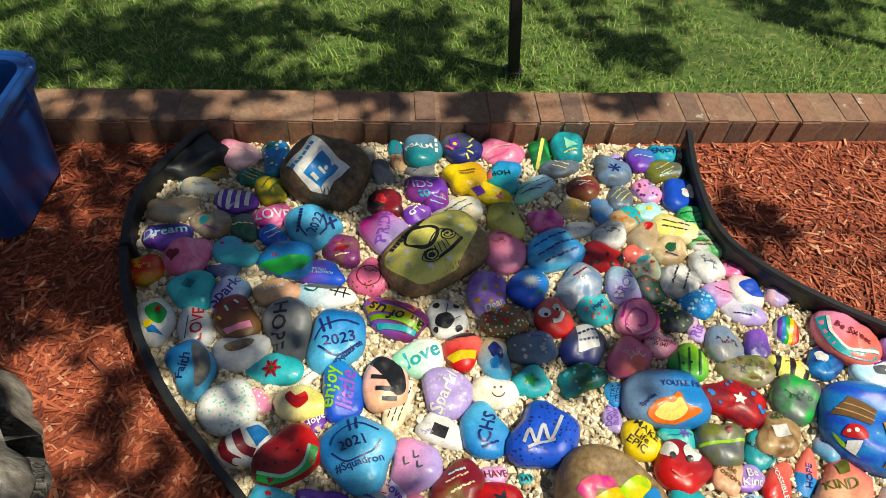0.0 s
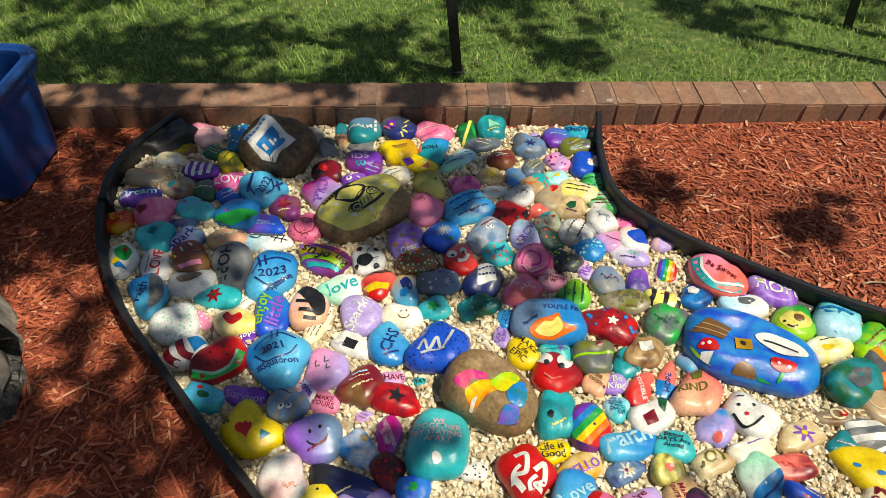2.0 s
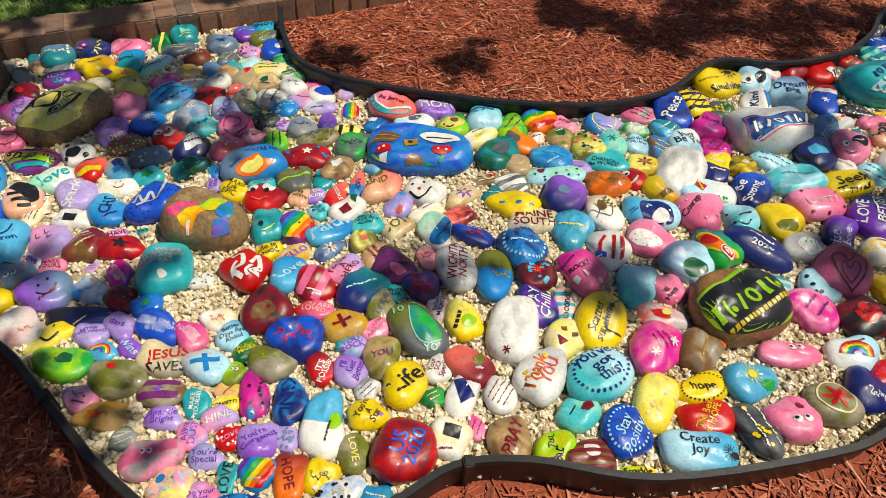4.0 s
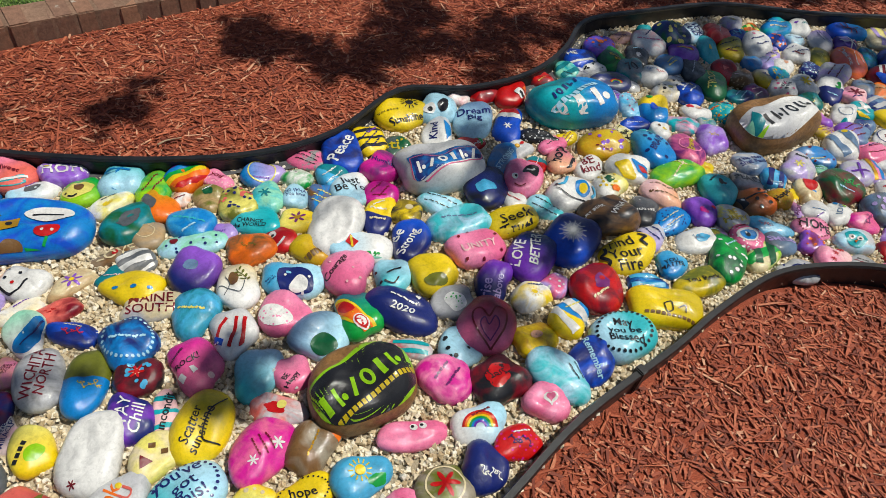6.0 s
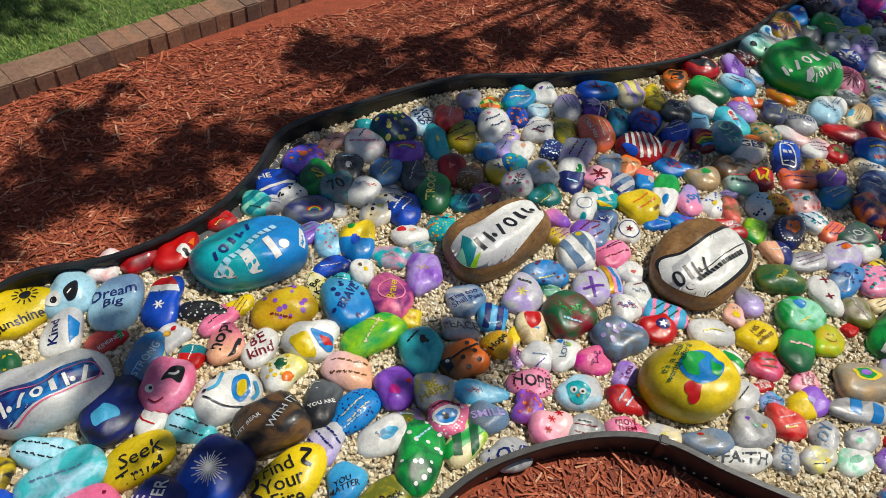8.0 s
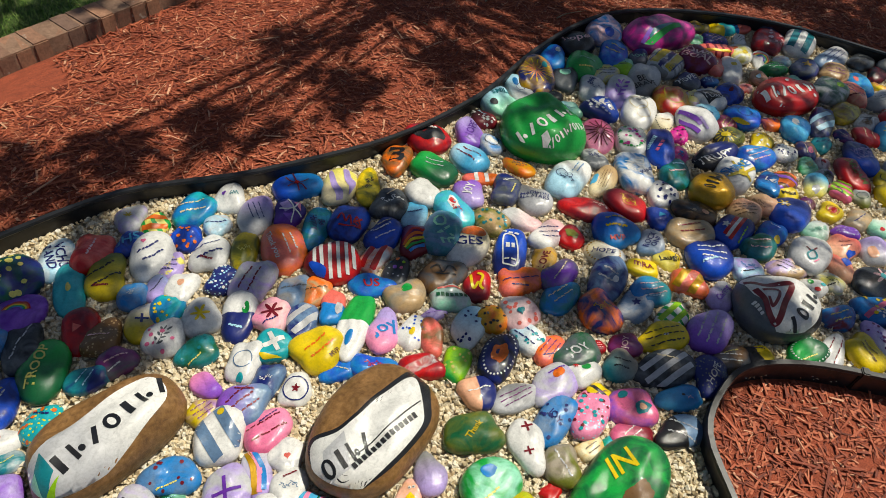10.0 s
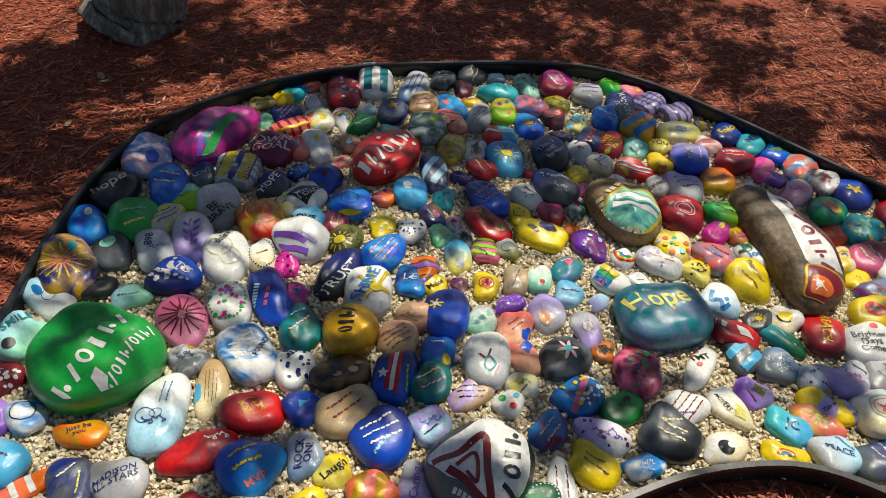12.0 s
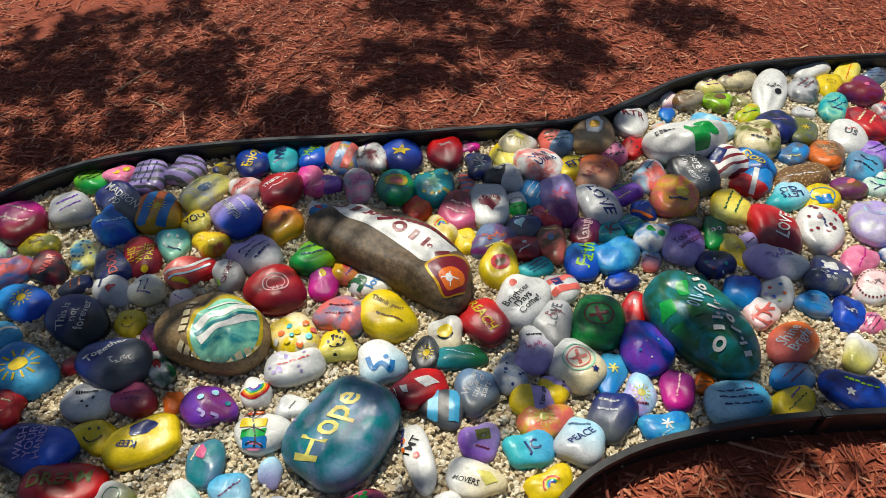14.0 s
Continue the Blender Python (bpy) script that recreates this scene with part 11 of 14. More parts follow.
rock(3.121, 0.284, -136, 0.109, 0.061, 0.028, 'forest green swirl', [('dots', 'white', 0.9, 0, 0, 117), ("bars", 'paleblue', 1, 149, 0.5, -0.49, -0.06)])
rock(3.236, 0.261, -162, 0.080, 0.045, 0.020, 'cream lime swirl', [('band', 'green', 0.35, 0, 0, 168), ('stripes', 'forest', 0.5, 0, 0, -137)])
rock(2.991, 0.237, -179, 0.090, 0.050, 0.023, 'mustard olive swirl', [("words", 'You Rock', 'black', 166, 0.7, 0, 0)])
rock(2.840, 0.284, 161, 0.061, 0.036, 0.016, 'navy azure swirl', [('stripes', 'sky', 0.4, 0, 0, 179), ("bars", 'cream', 1, 172, 0.5, 0.1, 0.49)])
rock(2.835, 0.190, 158, 0.115, 0.072, 0.032, 'mustard yellow fade', [('row', 'brown', 10, (-0.51, 0.78), (0.64, 0.51), 0.0073), ('line', 'black', 0.0032, [(0.2, 0.15), (-0.0, 0.05), (0.0, 0.41), (0.17, 0.51), (0.2, 0.15)]), ('line', 'black', 0.0032, [(-0.17, 0.27), (-0.35, 0.16), (-0.34, 0.46)])])
rock(2.688, 0.303, -136, 0.093, 0.081, 0.037, 'red maroon swirl', [('spot', 'plum', 0.3, 0, 0, 117), ("bars", 'cream', 1, 155, 0.5, 0.47, 0.11)])
rock(2.670, 0.148, -179, 0.093, 0.078, 0.035, 'aqua paleblue fade', [("words", 'May\nyou be\nBlessed', 'black', 153, 0.75, 0, 0), ('rim', 'black', 0.6, 0, 0, 159)])
rock(2.558, 0.114, -151, 0.090, 0.059, 0.027, 'navy blue swirl', [("words", 'Remember', 'paleblue', 55, 1, 0, 0)])
rock(2.569, 0.244, -141, 0.068, 0.054, 0.025, 'azure yellow split', [('stripes', 'white', 0.4, 0, 0, 68), ("bars", 'lemon', 1, 144, 0.5, -0.45, -0.18)])
rock(2.513, 0.341, -162, 0.072, 0.049, 0.022, 'white yellow swirl', [('sun', 'yellow', 0.4, 0, 0, 142), ("bars", 'navy', 1, 153, 0.5, -0.3, -0.37)])
rock(2.590, 0.353, -155, 0.051, 0.041, 0.019, 'rose lavender swirl', [('dots', 'white', 0.3, 0, 0, 136)])
rock(2.434, 0.416, 48, 0.076, 0.052, 0.024, 'navy purple fade', [('words', 'rise', 'lavender', 10, -0.059, -0.52, 0.25), ('words', 'above', 'lavender', 7, -0.072, -0.29, -0.32)])
rock(2.352, 0.288, 47, 0.093, 0.080, 0.036, 'rose maroon fade', [('line', 'maroon', 0.0045, [(-0.76, -0.43), (-0.32, 0.32), (0.06, 0.52), (0.24, 0.33), (0.08, -0.02), (0.46, -0.15), (0.45, -0.47), (-0.06, -0.62), (-0.76, -0.43)]), ('line', 'plum', 0.0032, [(-0.57, -0.33), (-0.24, 0.14), (-0.0, 0.1), (-0.12, -0.11), (0.15, -0.21), (-0.06, -0.43), (-0.57, -0.33)])])
rock(2.453, 0.215, -174, 0.071, 0.051, 0.023, 'yellow gold swirl', [('scrawl', 'black', 0.2, 0, 0, 154), ('spot', 'peach', 0.25, 0, 0, 154)])
rock(2.265, 0.253, 48, 0.070, 0.056, 0.025, 'paleblue', [('dots', 'black', 0.1, 0, 0, -68)])
rock(2.198, 0.186, 117, 0.077, 0.063, 0.029, 'magenta pink swirl', [("bars", 'plum', 2, -81, 0.7, 0, 0)])
rock(2.313, 0.137, -164, 0.075, 0.068, 0.031, 'black maroon swirl', [('spot', 'red', 0.45, 0, 0, 143), ('scrawl', 'black', 0.5, 0, 0, 143)])
rock(2.459, 0.105, 120, 0.094, 0.068, 0.031, 'paleblue aqua swirl', [("bars", 'black', 2, 156, 0.4, -0.31, -0.35)])
rock(2.400, 0.053, -166, 0.061, 0.055, 0.025, 'rose pink swirl', [('heart', 'white', 0.4, -0.07, -0.07, 145), ('heart', 'rose', 0.25, -0.07, -0.07, 145)])
rock(2.226, 0.052, -176, 0.069, 0.054, 0.024, 'paleblue white fade', [('arcs', 'red', 0.7, 0, 0, 155), ("bars", 'maroon', 1, 179, 0.5, -0.21, -0.42)])
rock(2.288, -0.017, -172, 0.064, 0.045, 0.021, 'red magenta speck', [('scrawl', 'navy', 0.6, 0, 0, 150), ("bars", 'white', 1, 167, 0.5, -0.23, -0.4)])
rock(2.193, -0.045, -150, 0.064, 0.057, 0.026, 'navy', [('scrawl', 'white', 0.5, 0.13, 0.31, 129)])
rock(2.093, -0.061, -165, 0.068, 0.061, 0.028, 'stone olive swirl', [('flower', 'red', 0.55, 0, 0, 143), ('ring', 'cream', 0.7, 0, 0, 143)])
rock(0.940, 0.516, 77, 0.064, 0.052, 0.023, 'sky azure fade', [('words', 'Love', 'paleblue', -37, -0.08, -0.06, -0.04)])
rock(1.000, 0.470, 83, 0.062, 0.053, 0.024, 'maroon red swirl', [('stripes', 'rose', 0.3, 0, 0, -23), ("bars", 'white', 1, -101, 0.5, -0.48, -0.01)])
rock(1.078, 0.505, 50, 0.056, 0.047, 0.021, 'pink lavender fade', [("words", "You're\nA\nHERO", 'maroon', 0, 1, 0, 0)])
rock(1.111, 0.436, 48, 0.082, 0.058, 0.026, 'navy teal fade', [("bars", 'paleblue', 1, -29, 0.8, 0, 0)])
rock(1.159, 0.551, 66, 0.054, 0.035, 0.016, 'tan peach swirl', [("words", 'Make\nYourself', 'maroon', -133, 1, 0, 0)])
rock(1.152, 0.380, 79, 0.054, 0.043, 0.019, 'stone olive swirl', [("words", 'hope', 'slate', -14, 0.8, 0, 0)])
rock(0.883, 0.407, -168, 0.069, 0.065, 0.030, 'black maroon swirl', [('spot', 'brown', 0.4, 0.05, 0.19, 160)])
rock(0.947, 0.315, 131, 0.074, 0.064, 0.029, 'blue navy swirl', [('scrawl', 'red', 0.7, 0, 0, -139)])
rock(1.057, 0.336, -177, 0.058, 0.049, 0.022, 'gold tan swirl', [('cross', 'maroon', 0.5, 0, 0, -166)])
rock(0.995, 0.397, 159, 0.051, 0.033, 0.015, 'rose red fade', [("words", 'YOU ARE\nLOVED', 'blush', -177, 1, 0, 0)])
rock(1.130, 0.316, -148, 0.042, 0.034, 0.016, 'pink blush speck', [("words", "YOU'RE\nAMAZING", 'rose', -175, 1, 0, 0)])
rock(0.891, 0.264, 145, 0.061, 0.054, 0.024, 'stone olive swirl', [('scrawl', 'lime', 0.4, 0, 0, -153)])
rock(0.996, 0.230, 103, 0.049, 0.036, 0.016, 'red maroon fade', [('words', "IT'S\nPOSSIBLE", 'white', -44, -0.072, -0.04, -0.03)])
rock(1.058, 0.213, 85, 0.050, 0.041, 0.019, 'lavender violet fade', [("words", "I'll\nGet\nBetter", 'purple', -16, 1, 0, 0)])
rock(1.070, 0.278, -157, 0.040, 0.034, 0.015, 'turquoise lavender swirl', [("words", 'YOU\nROCK', 'violet', 173, 1, 0, 0)])
rock(0.835, 0.307, 98, 0.039, 0.032, 0.014, 'forest green swirl', [("words", 'LAUGH\nMORE', 'yellow', -81, 1, 0, 0)])
rock(3.254, 1.136, 163, 0.091, 0.055, 0.025, 'navy slate swirl', [('arcs', 'red', 0.4, -0.17, 0.26, 168)])
rock(3.440, 1.131, -151, 0.071, 0.062, 0.028, 'white', [('scrawl', 'red', 0.3, -0.31, 0.36, 122), ('scrawl', 'azure', 0.3, -0.11, -0.2, 122)])
rock(3.446, 1.029, -173, 0.082, 0.056, 0.025, 'white cream swirl', [('dots', 'black', 0.3, 0, 0, 145), ('spot', 'lemon', 0.15, 0, 0, 145)])
rock(3.334, 1.098, 82, 0.033, 0.031, 0.014, 'white')
rock(3.509, 1.000, 64, 0.086, 0.063, 0.029, 'navy blue swirl', [("bars", 'white', 2, -30, 0.7, 0, 0), ("bars", 'lemon', 1, -113, 0.5, 0.49, -0.03)])
rock(3.510, 1.075, 63, 0.054, 0.046, 0.021, 'grey silver swirl', [("bars", 'slate', 2, -91, 1, 0, 0)])
rock(3.705, 0.934, 164, 0.062, 0.044, 0.020, 'navy teal swirl', [("bars", 'paleblue', 2, -135, 0.7, 0, 0)])
rock(3.574, 0.872, 76, 0.062, 0.058, 0.026, 'turquoise yellow speck', [('dots', 'orange', 0.5, 0, 0, -105), ("bars", 'navy', 1, -126, 0.5, 0.47, -0.15)])
rock(3.783, 0.939, -151, 0.055, 0.051, 0.023, 'slate plum swirl', [("bars", 'blush', 1, 146, 0.8, 0, 0), ("bars", 'white', 1, 165, 0.5, 0.44, 0.24)])
rock(3.169, 1.213, 96, 0.047, 0.042, 0.019, 'silver grey swirl', [("bars", 'navy', 2, -129, 0.8, 0, 0)])
rock(3.209, 1.054, -173, 0.056, 0.042, 0.019, 'steel violet swirl', [("bars", 'plum', 3, -179, 0.85, 0, 0), ("bars", 'purple', 1, 168, 0.5, -0.19, -0.44)])
rock(3.007, 1.216, 136, 0.050, 0.048, 0.022, 'slate red swirl', [('dots', 'red', 0.4, 0, 0, -165), ("bars", 'lemon', 1, -130, 0.5, -0.2, 0.45)])
rock(3.125, 1.237, 61, 0.057, 0.051, 0.023, 'turquoise mint swirl', [('stripes', 'teal', 0.4, 0, 0, -47), ("bars", 'black', 1, -101, 0.5, -0.49, -0.08)])
rock(3.212, 1.296, 175, 0.078, 0.061, 0.028, 'blue navy swirl', [('band', 'white', 0.08, 0, -0.5, 179), ("words", 'HE', 'white', 172, 0.4, 0.3, -0.39)])
rock(3.237, 1.224, -174, 0.055, 0.046, 0.021, 'white', [('dots', 'black', 0.8, 0, 0, 145)])
rock(3.342, 1.361, -154, 0.095, 0.059, 0.027, 'violet blue swirl', [('dots', 'orange', 0.6, 0, 0, 126), ('spot', 'orange', 0.2, 0, 0, 126)])
rock(3.341, 1.258, 71, 0.087, 0.060, 0.027, 'forest green swirl', [("words", 'S', 'mustard', -70, 0.5, 0, 0)])
rock(3.371, 1.181, 64, 0.077, 0.059, 0.027, 'teal grey swirl', [("words", '70', 'black', -57, 0.6, 0, 0)])
rock(3.450, 1.253, 57, 0.078, 0.053, 0.024, 'black slate swirl', [('spot', 'silver', 0.2, 0, 0, -85), ("bars", 'paleblue', 1, -78, 0.5, 0.5, 0.09)])
rock(3.475, 1.403, -171, 0.064, 0.037, 0.017, 'blush peach swirl', [("bars", 'plum', 1, 136, 0.8, 0, 0), ("bars", 'black', 1, -168, 0.5, 0.18, 0.46)])
rock(3.427, 1.375, 160, 0.042, 0.023, 0.011, 'peach cream swirl', [("bars", 'forest', 2, 179, 0.8, 0, 0)])
rock(3.605, 1.426, 64, 0.041, 0.038, 0.017, 'turquoise')
rock(3.550, 1.326, 65, 0.081, 0.073, 0.033, 'white blush swirl', [("bars", 'rose', 1, -93, 1, 0, 0), ("bars", 'navy', 1, -41, 0.5, 0.51, -0.02)])
rock(3.684, 1.351, 95, 0.091, 0.087, 0.039, 'navy forest swirl', [('dots', 'lemon', 1, 0, 0, -122)])
rock(3.555, 1.179, -138, 0.069, 0.061, 0.028, 'azure steel swirl', [("bars", 'lemon', 1, 168, 0.8, 0, 0), ("bars", 'lemon', 1, 154, 0.5, 0.46, 0.19)])
rock(3.658, 1.232, -159, 0.076, 0.066, 0.030, 'violet purple swirl', [('arcs', 'orange', 0.5, 0, 0, 131)])
rock(3.806, 1.363, 49, 0.091, 0.052, 0.023, 'paleblue white swirl', [("words", 'VCHS\nBAND', 'navy', -149, 1, 0, 0)])
rock(3.894, 1.319, 64, 0.086, 0.066, 0.030, 'red coral swirl', [("bars", 'blush', 1, -18, 0.7, 0, 0)])
rock(3.788, 1.235, 65, 0.101, 0.047, 0.021, 'aqua turquoise swirl', [('spot', 'lemon', 0.15, 0, 0, -93)])
rock(3.883, 1.215, 52, 0.085, 0.061, 0.027, 'mustard olive fade', [("bars", 'black', 2, -52, 1, 0, 0), ("bars", 'maroon', 1, -88, 0.5, -0.49, -0.06)])
rock(4.039, 1.393, 51, 0.066, 0.048, 0.022, 'silver lavender swirl', [('flower', 'mustard', 0.3, 0, 0, -78)])
rock(3.992, 1.298, 47, 0.060, 0.044, 0.020, 'blue navy swirl', [("words", 'JHS', 'sky', -59, 1, 0, 0)])
rock(4.019, 1.211, 52, 0.095, 0.069, 0.031, 'white', [("bars", 'navy', 2, -51, 0.7, 0, 0), ('heart', 'rose', 0.15, 0.44, 0.42, -79)])
rock(4.086, 1.326, 174, 0.049, 0.043, 0.020, 'lemon green bands', [('stripes', 'orange', 0.4, 0, 0, 159)])
rock(4.205, 1.305, -171, 0.083, 0.060, 0.027, 'azure turquoise swirl', [("bars", 'cream', 2, 151, 0.8, 0, 0)])
rock(4.128, 1.218, -157, 0.059, 0.052, 0.024, 'blue navy swirl', [('dots', 'orange', 0.8, 0, 0, 130)])
rock(4.320, 1.288, 47, 0.072, 0.054, 0.025, 'white', [('heart', 'violet', 0.2, 0.14, 0.3, -74), ('leafy', 'teal', 0.3, 0.08, -0.37, -74)])
rock(4.230, 1.213, -170, 0.052, 0.045, 0.020, 'silver paleblue swirl', [("bars", 'navy', 1, 142, 1, 0, 0)])
rock(4.345, 1.177, 46, 0.100, 0.056, 0.025, 'silver lavender fade', [("bars", 'navy', 3, -154, 0.7, 0, 0)])
rock(4.154, 1.119, 49, 0.078, 0.060, 0.027, 'white', [("bars", 'navy', 2, -63, 1, 0, 0), ("bars", 'maroon', 1, -104, 0.5, -0.5, -0.04)])
rock(4.041, 1.145, 48, 0.057, 0.041, 0.019, 'lavender lemon worn', [("bars", 'navy', 3, -93, 0.85, 0, 0)])
rock(4.238, 1.069, -135, 0.082, 0.046, 0.021, 'mustard olive swirl', [('scrawl', 'lemon', 0.5, 0, 0, 108)])
rock(4.520, 1.205, 155, 0.092, 0.061, 0.028, 'azure blue fade', [('line', 'maroon', 0.0042, [(0.35, -0.48), (-0.02, 0.02), (-0.48, -0.05)]), ('line', 'maroon', 0.0042, [(0.33, 0.27), (-0.02, 0.02), (-0.3, 0.69)]), ('line', 'maroon', 0.0042, [(0.06, -0.78), (-0.02, 0.02), (-0.03, 0.65)]), ('dot', 'red', 0.0178, (-0.02, 0.02))])
rock(4.430, 1.122, -145, 0.061, 0.055, 0.025, 'navy purple fade', [('fill', 'lavender', [(-0.39, -0.75), (-0.7, -0.35), (-0.16, 0.29), (0.15, -0.14)]), ('fill', 'pink', [(-0.58, 0.15), (-0.82, 0.44), (-0.09, 0.77)]), ('fill', 'violet', [(0.32, -0.23), (0.15, 0.31), (0.71, 0.41)]), ('line', 'white', 0.0045, [(0.03, -0.56), (-0.16, 0.29), (-0.82, 0.45)]), ('line', 'white', 0.0045, [(-0.81, -0.38), (-0.16, 0.29), (0.75, 0.48)]), ('line', 'white', 0.0045, [(-0.16, 0.29), (0.18, 0.91)])])
rock(4.632, 1.128, -139, 0.107, 0.060, 0.027, 'lemon cream fade', [('fill', 'lavender', [(-0.31, -0.74), (-0.46, -0.62), (0.13, -0.08), (0.55, 0.43), (0.81, 0.45), (0.91, 0.2), (0.69, 0.05), (0.26, -0.4)]), ('fill', 'lavender', [(-0.62, 0.01), (-0.64, 0.34), (-0.34, 0.57), (-0.15, 0.92), (0.15, 0.92), (0.53, 0.76), (0.23, 0.67), (-0.1, 0.27)])])
rock(4.711, 1.074, 48, 0.107, 0.044, 0.020, 'yellow olive swirl', [('scrawl', 'black', 0.8, 0, 0, -13)])
rock(4.713, 0.959, -149, 0.086, 0.062, 0.028, 'black slate swirl', [('scrawl', 'white', 0.6, 0, 0, 122), ("bars", 'cream', 1, 154, 0.5, -0.48, -0.17)])
rock(4.331, 1.003, 66, 0.102, 0.075, 0.034, 'orange coral swirl', [("words", 'Thank you', 'white', -170, 0.6, 0.02, 0.42), ("bars", 'white', 2, -170, 0.5, -0.01, -0.32)])
rock(4.466, 1.023, -140, 0.112, 0.047, 0.021, 'teal azure swirl', [("words", 'Be\nHappy', 'navy', 22, 0.8, 0, 0)])
rock(4.551, 0.971, -144, 0.092, 0.068, 0.031, 'blue navy swirl', [('line', 'red', 0.0057, [(0.28, -0.49), (0.0, -0.37), (0.31, -0.06), (0.02, 0.02), (0.36, 0.24)]), ('line', 'red', 0.0057, [(0.28, 0.32), (-0.04, 0.38), (0.23, 0.66), (0.19, 0.37), (-0.08, 0.64)]), ('line', 'red', 0.005, [(0.48, -0.34), (0.44, 0.24), (0.29, 0.75)])])
rock(4.415, 0.865, 129, 0.092, 0.083, 0.038, 'red maroon fade', [('line', 'white', 0.0106, [(0.75, -0.56), (0.44, 0.76)]), ('line', 'white', 0.0106, [(0.58, -0.73), (0.12, 0.92)]), ('line', 'white', 0.0106, [(0.29, -0.78), (-0.16, 0.92)]), ('line', 'white', 0.0106, [(0.03, -0.88), (-0.43, 0.83)]), ('line', 'white', 0.0106, [(-0.27, -0.87), (-0.67, 0.65)]), ('line', 'white', 0.0106, [(-0.53, -0.76), (-0.85, 0.37)]), ('fill', 'blue', [(0.71, 0.49), (0.48, 0.42), (0.08, 0.63), (0.08, 0.93), (0.39, 0.85)])])
rock(4.609, 0.864, -157, 0.078, 0.058, 0.026, 'navy blue swirl', [("bars", 'white', 2, 144, 0.8, 0, 0), ("bars", 'cream', 1, 138, 0.5, -0.45, -0.24)])
rock(4.027, 1.058, -135, 0.064, 0.049, 0.022, 'white', [('spot', 'peach', 0.2, 0, 0, 107)])
rock(3.909, 1.111, -139, 0.056, 0.048, 0.022, 'steel azure swirl', [('leafy', 'silver', 0.4, 0, 0, -172)])
rock(3.978, 1.097, 50, 0.058, 0.040, 0.018, 'lavender steel fade', [("bars", 'black', 1, -25, 0.8, 0, 0)])
rock(4.132, 1.013, -151, 0.061, 0.047, 0.021, 'navy paleblue speck', [('dots', 'white', 0.6, 0, 0, 124)])
rock(4.191, 0.949, -145, 0.085, 0.066, 0.030, 'silver lavender swirl', [("bars", 'maroon', 2, 173, 0.8, 0, 0)])
rock(3.753, 1.090, 57, 0.077, 0.053, 0.024, 'red maroon swirl', [('tri', 'coral', 0.3, 0, 0, -85)])
rock(3.625, 1.128, 70, 0.105, 0.053, 0.024, 'black slate swirl', [("bars", 'silver', 1, -23, 1, 0, 0)])
rock(3.635, 1.023, 58, 0.101, 0.068, 0.031, 'forest green fade', [("words", 'TROOP', 'lemon', -6, 0.8, 0, 0.09)])
rock(3.786, 1.026, 52, 0.070, 0.053, 0.024, 'brown tan speck', [("bars", 'blush', 1, -87, 0.8, 0, 0)])
rock(3.889, 1.013, 53, 0.080, 0.045, 0.021, 'mustard silver fade', [('cross', 'navy', 0.4, 0, 0, -81)])
rock(3.956, 1.008, 45, 0.061, 0.048, 0.022, 'azure turquoise swirl', [('dots', 'yellow', 0.7, 0, 0, -73)])
rock(3.909, 0.927, 50, 0.065, 0.059, 0.027, 'silver white swirl', [('leafy', 'slate', 0.6, 0, 0, -16), ('dots', 'rose', 0.2, 0, 0, -78)])
rock(4.018, 0.931, 47, 0.073, 0.056, 0.025, 'silver white swirl', [('flower', 'yellow', 0.5, 0, 0, -75)])
rock(3.954, 0.837, -178, 0.064, 0.048, 0.022, 'teal forest swirl', [('dots', 'teal', 0.5, 0, 0, 149), ("bars", 'lemon', 1, -175, 0.5, 0.26, 0.42)])
rock(4.100, 0.872, 49, 0.093, 0.054, 0.025, 'navy white split', [('spot', 'green', 0.2, 0.16, -0.45, -77), ("bars", 'paleblue', 1, -101, 0.5, -0.48, -0.04)])
rock(4.170, 0.818, -147, 0.071, 0.055, 0.025, 'pink blush swirl', [('flower', 'maroon', 0.6, 0, 0, 118), ("bars", 'navy', 1, 139, 0.5, 0.46, 0.18)])
rock(4.267, 0.853, -141, 0.071, 0.051, 0.023, 'steel grey swirl', [("bars", 'slate', 1, 113, 1, 0, 0)])
rock(4.223, 0.751, -142, 0.071, 0.049, 0.022, 'navy steel swirl', [('stripes', 'silver', 0.3, 0, 0, 148)])
rock(4.319, 0.741, -135, 0.072, 0.042, 0.019, 'coral azure split', [('spot', 'silver', 0.3, 0.21, 0.48, 107)])
rock(4.317, 0.815, -156, 0.059, 0.047, 0.021, 'orange tan swirl', [("bars", 'brown', 1, 128, 1, 0, 0)])
rock(4.118, 0.731, -147, 0.063, 0.054, 0.024, 'turquoise', [('cross', 'white', 0.6, 0, 0, 137), ('band', 'yellow', 0.12, 0, -0.8, 104)])
rock(4.205, 0.643, 173, 0.084, 0.071, 0.032, 'yellow mustard swirl', [("bars", 'orange', 2, -169, 0.7, 0, 0), ("words", 'MVP', 'brown', -161, 0.25, -0.3, 0.59)])
rock(4.034, 0.734, -139, 0.071, 0.051, 0.023, 'white', [('ring', 'steel', 0.5, 0, 0, 111), ('spot', 'turquoise', 0.2, 0.78, 0.1, 111)])
rock(4.049, 0.651, -145, 0.055, 0.044, 0.020, 'navy steel swirl', [('scrawl', 'white', 0.4, 0, 0, 116)])
rock(4.089, 0.583, -145, 0.057, 0.042, 0.019, 'white', [('ring', 'navy', 0.8, 0, 0, 116), ('star', 'maroon', 0.3, 0, 0, 116)])
rock(4.455, 0.731, 136, 0.077, 0.047, 0.021, 'azure blue swirl', [("words", 'US', 'red', -172, 0.5, 0, 0)])
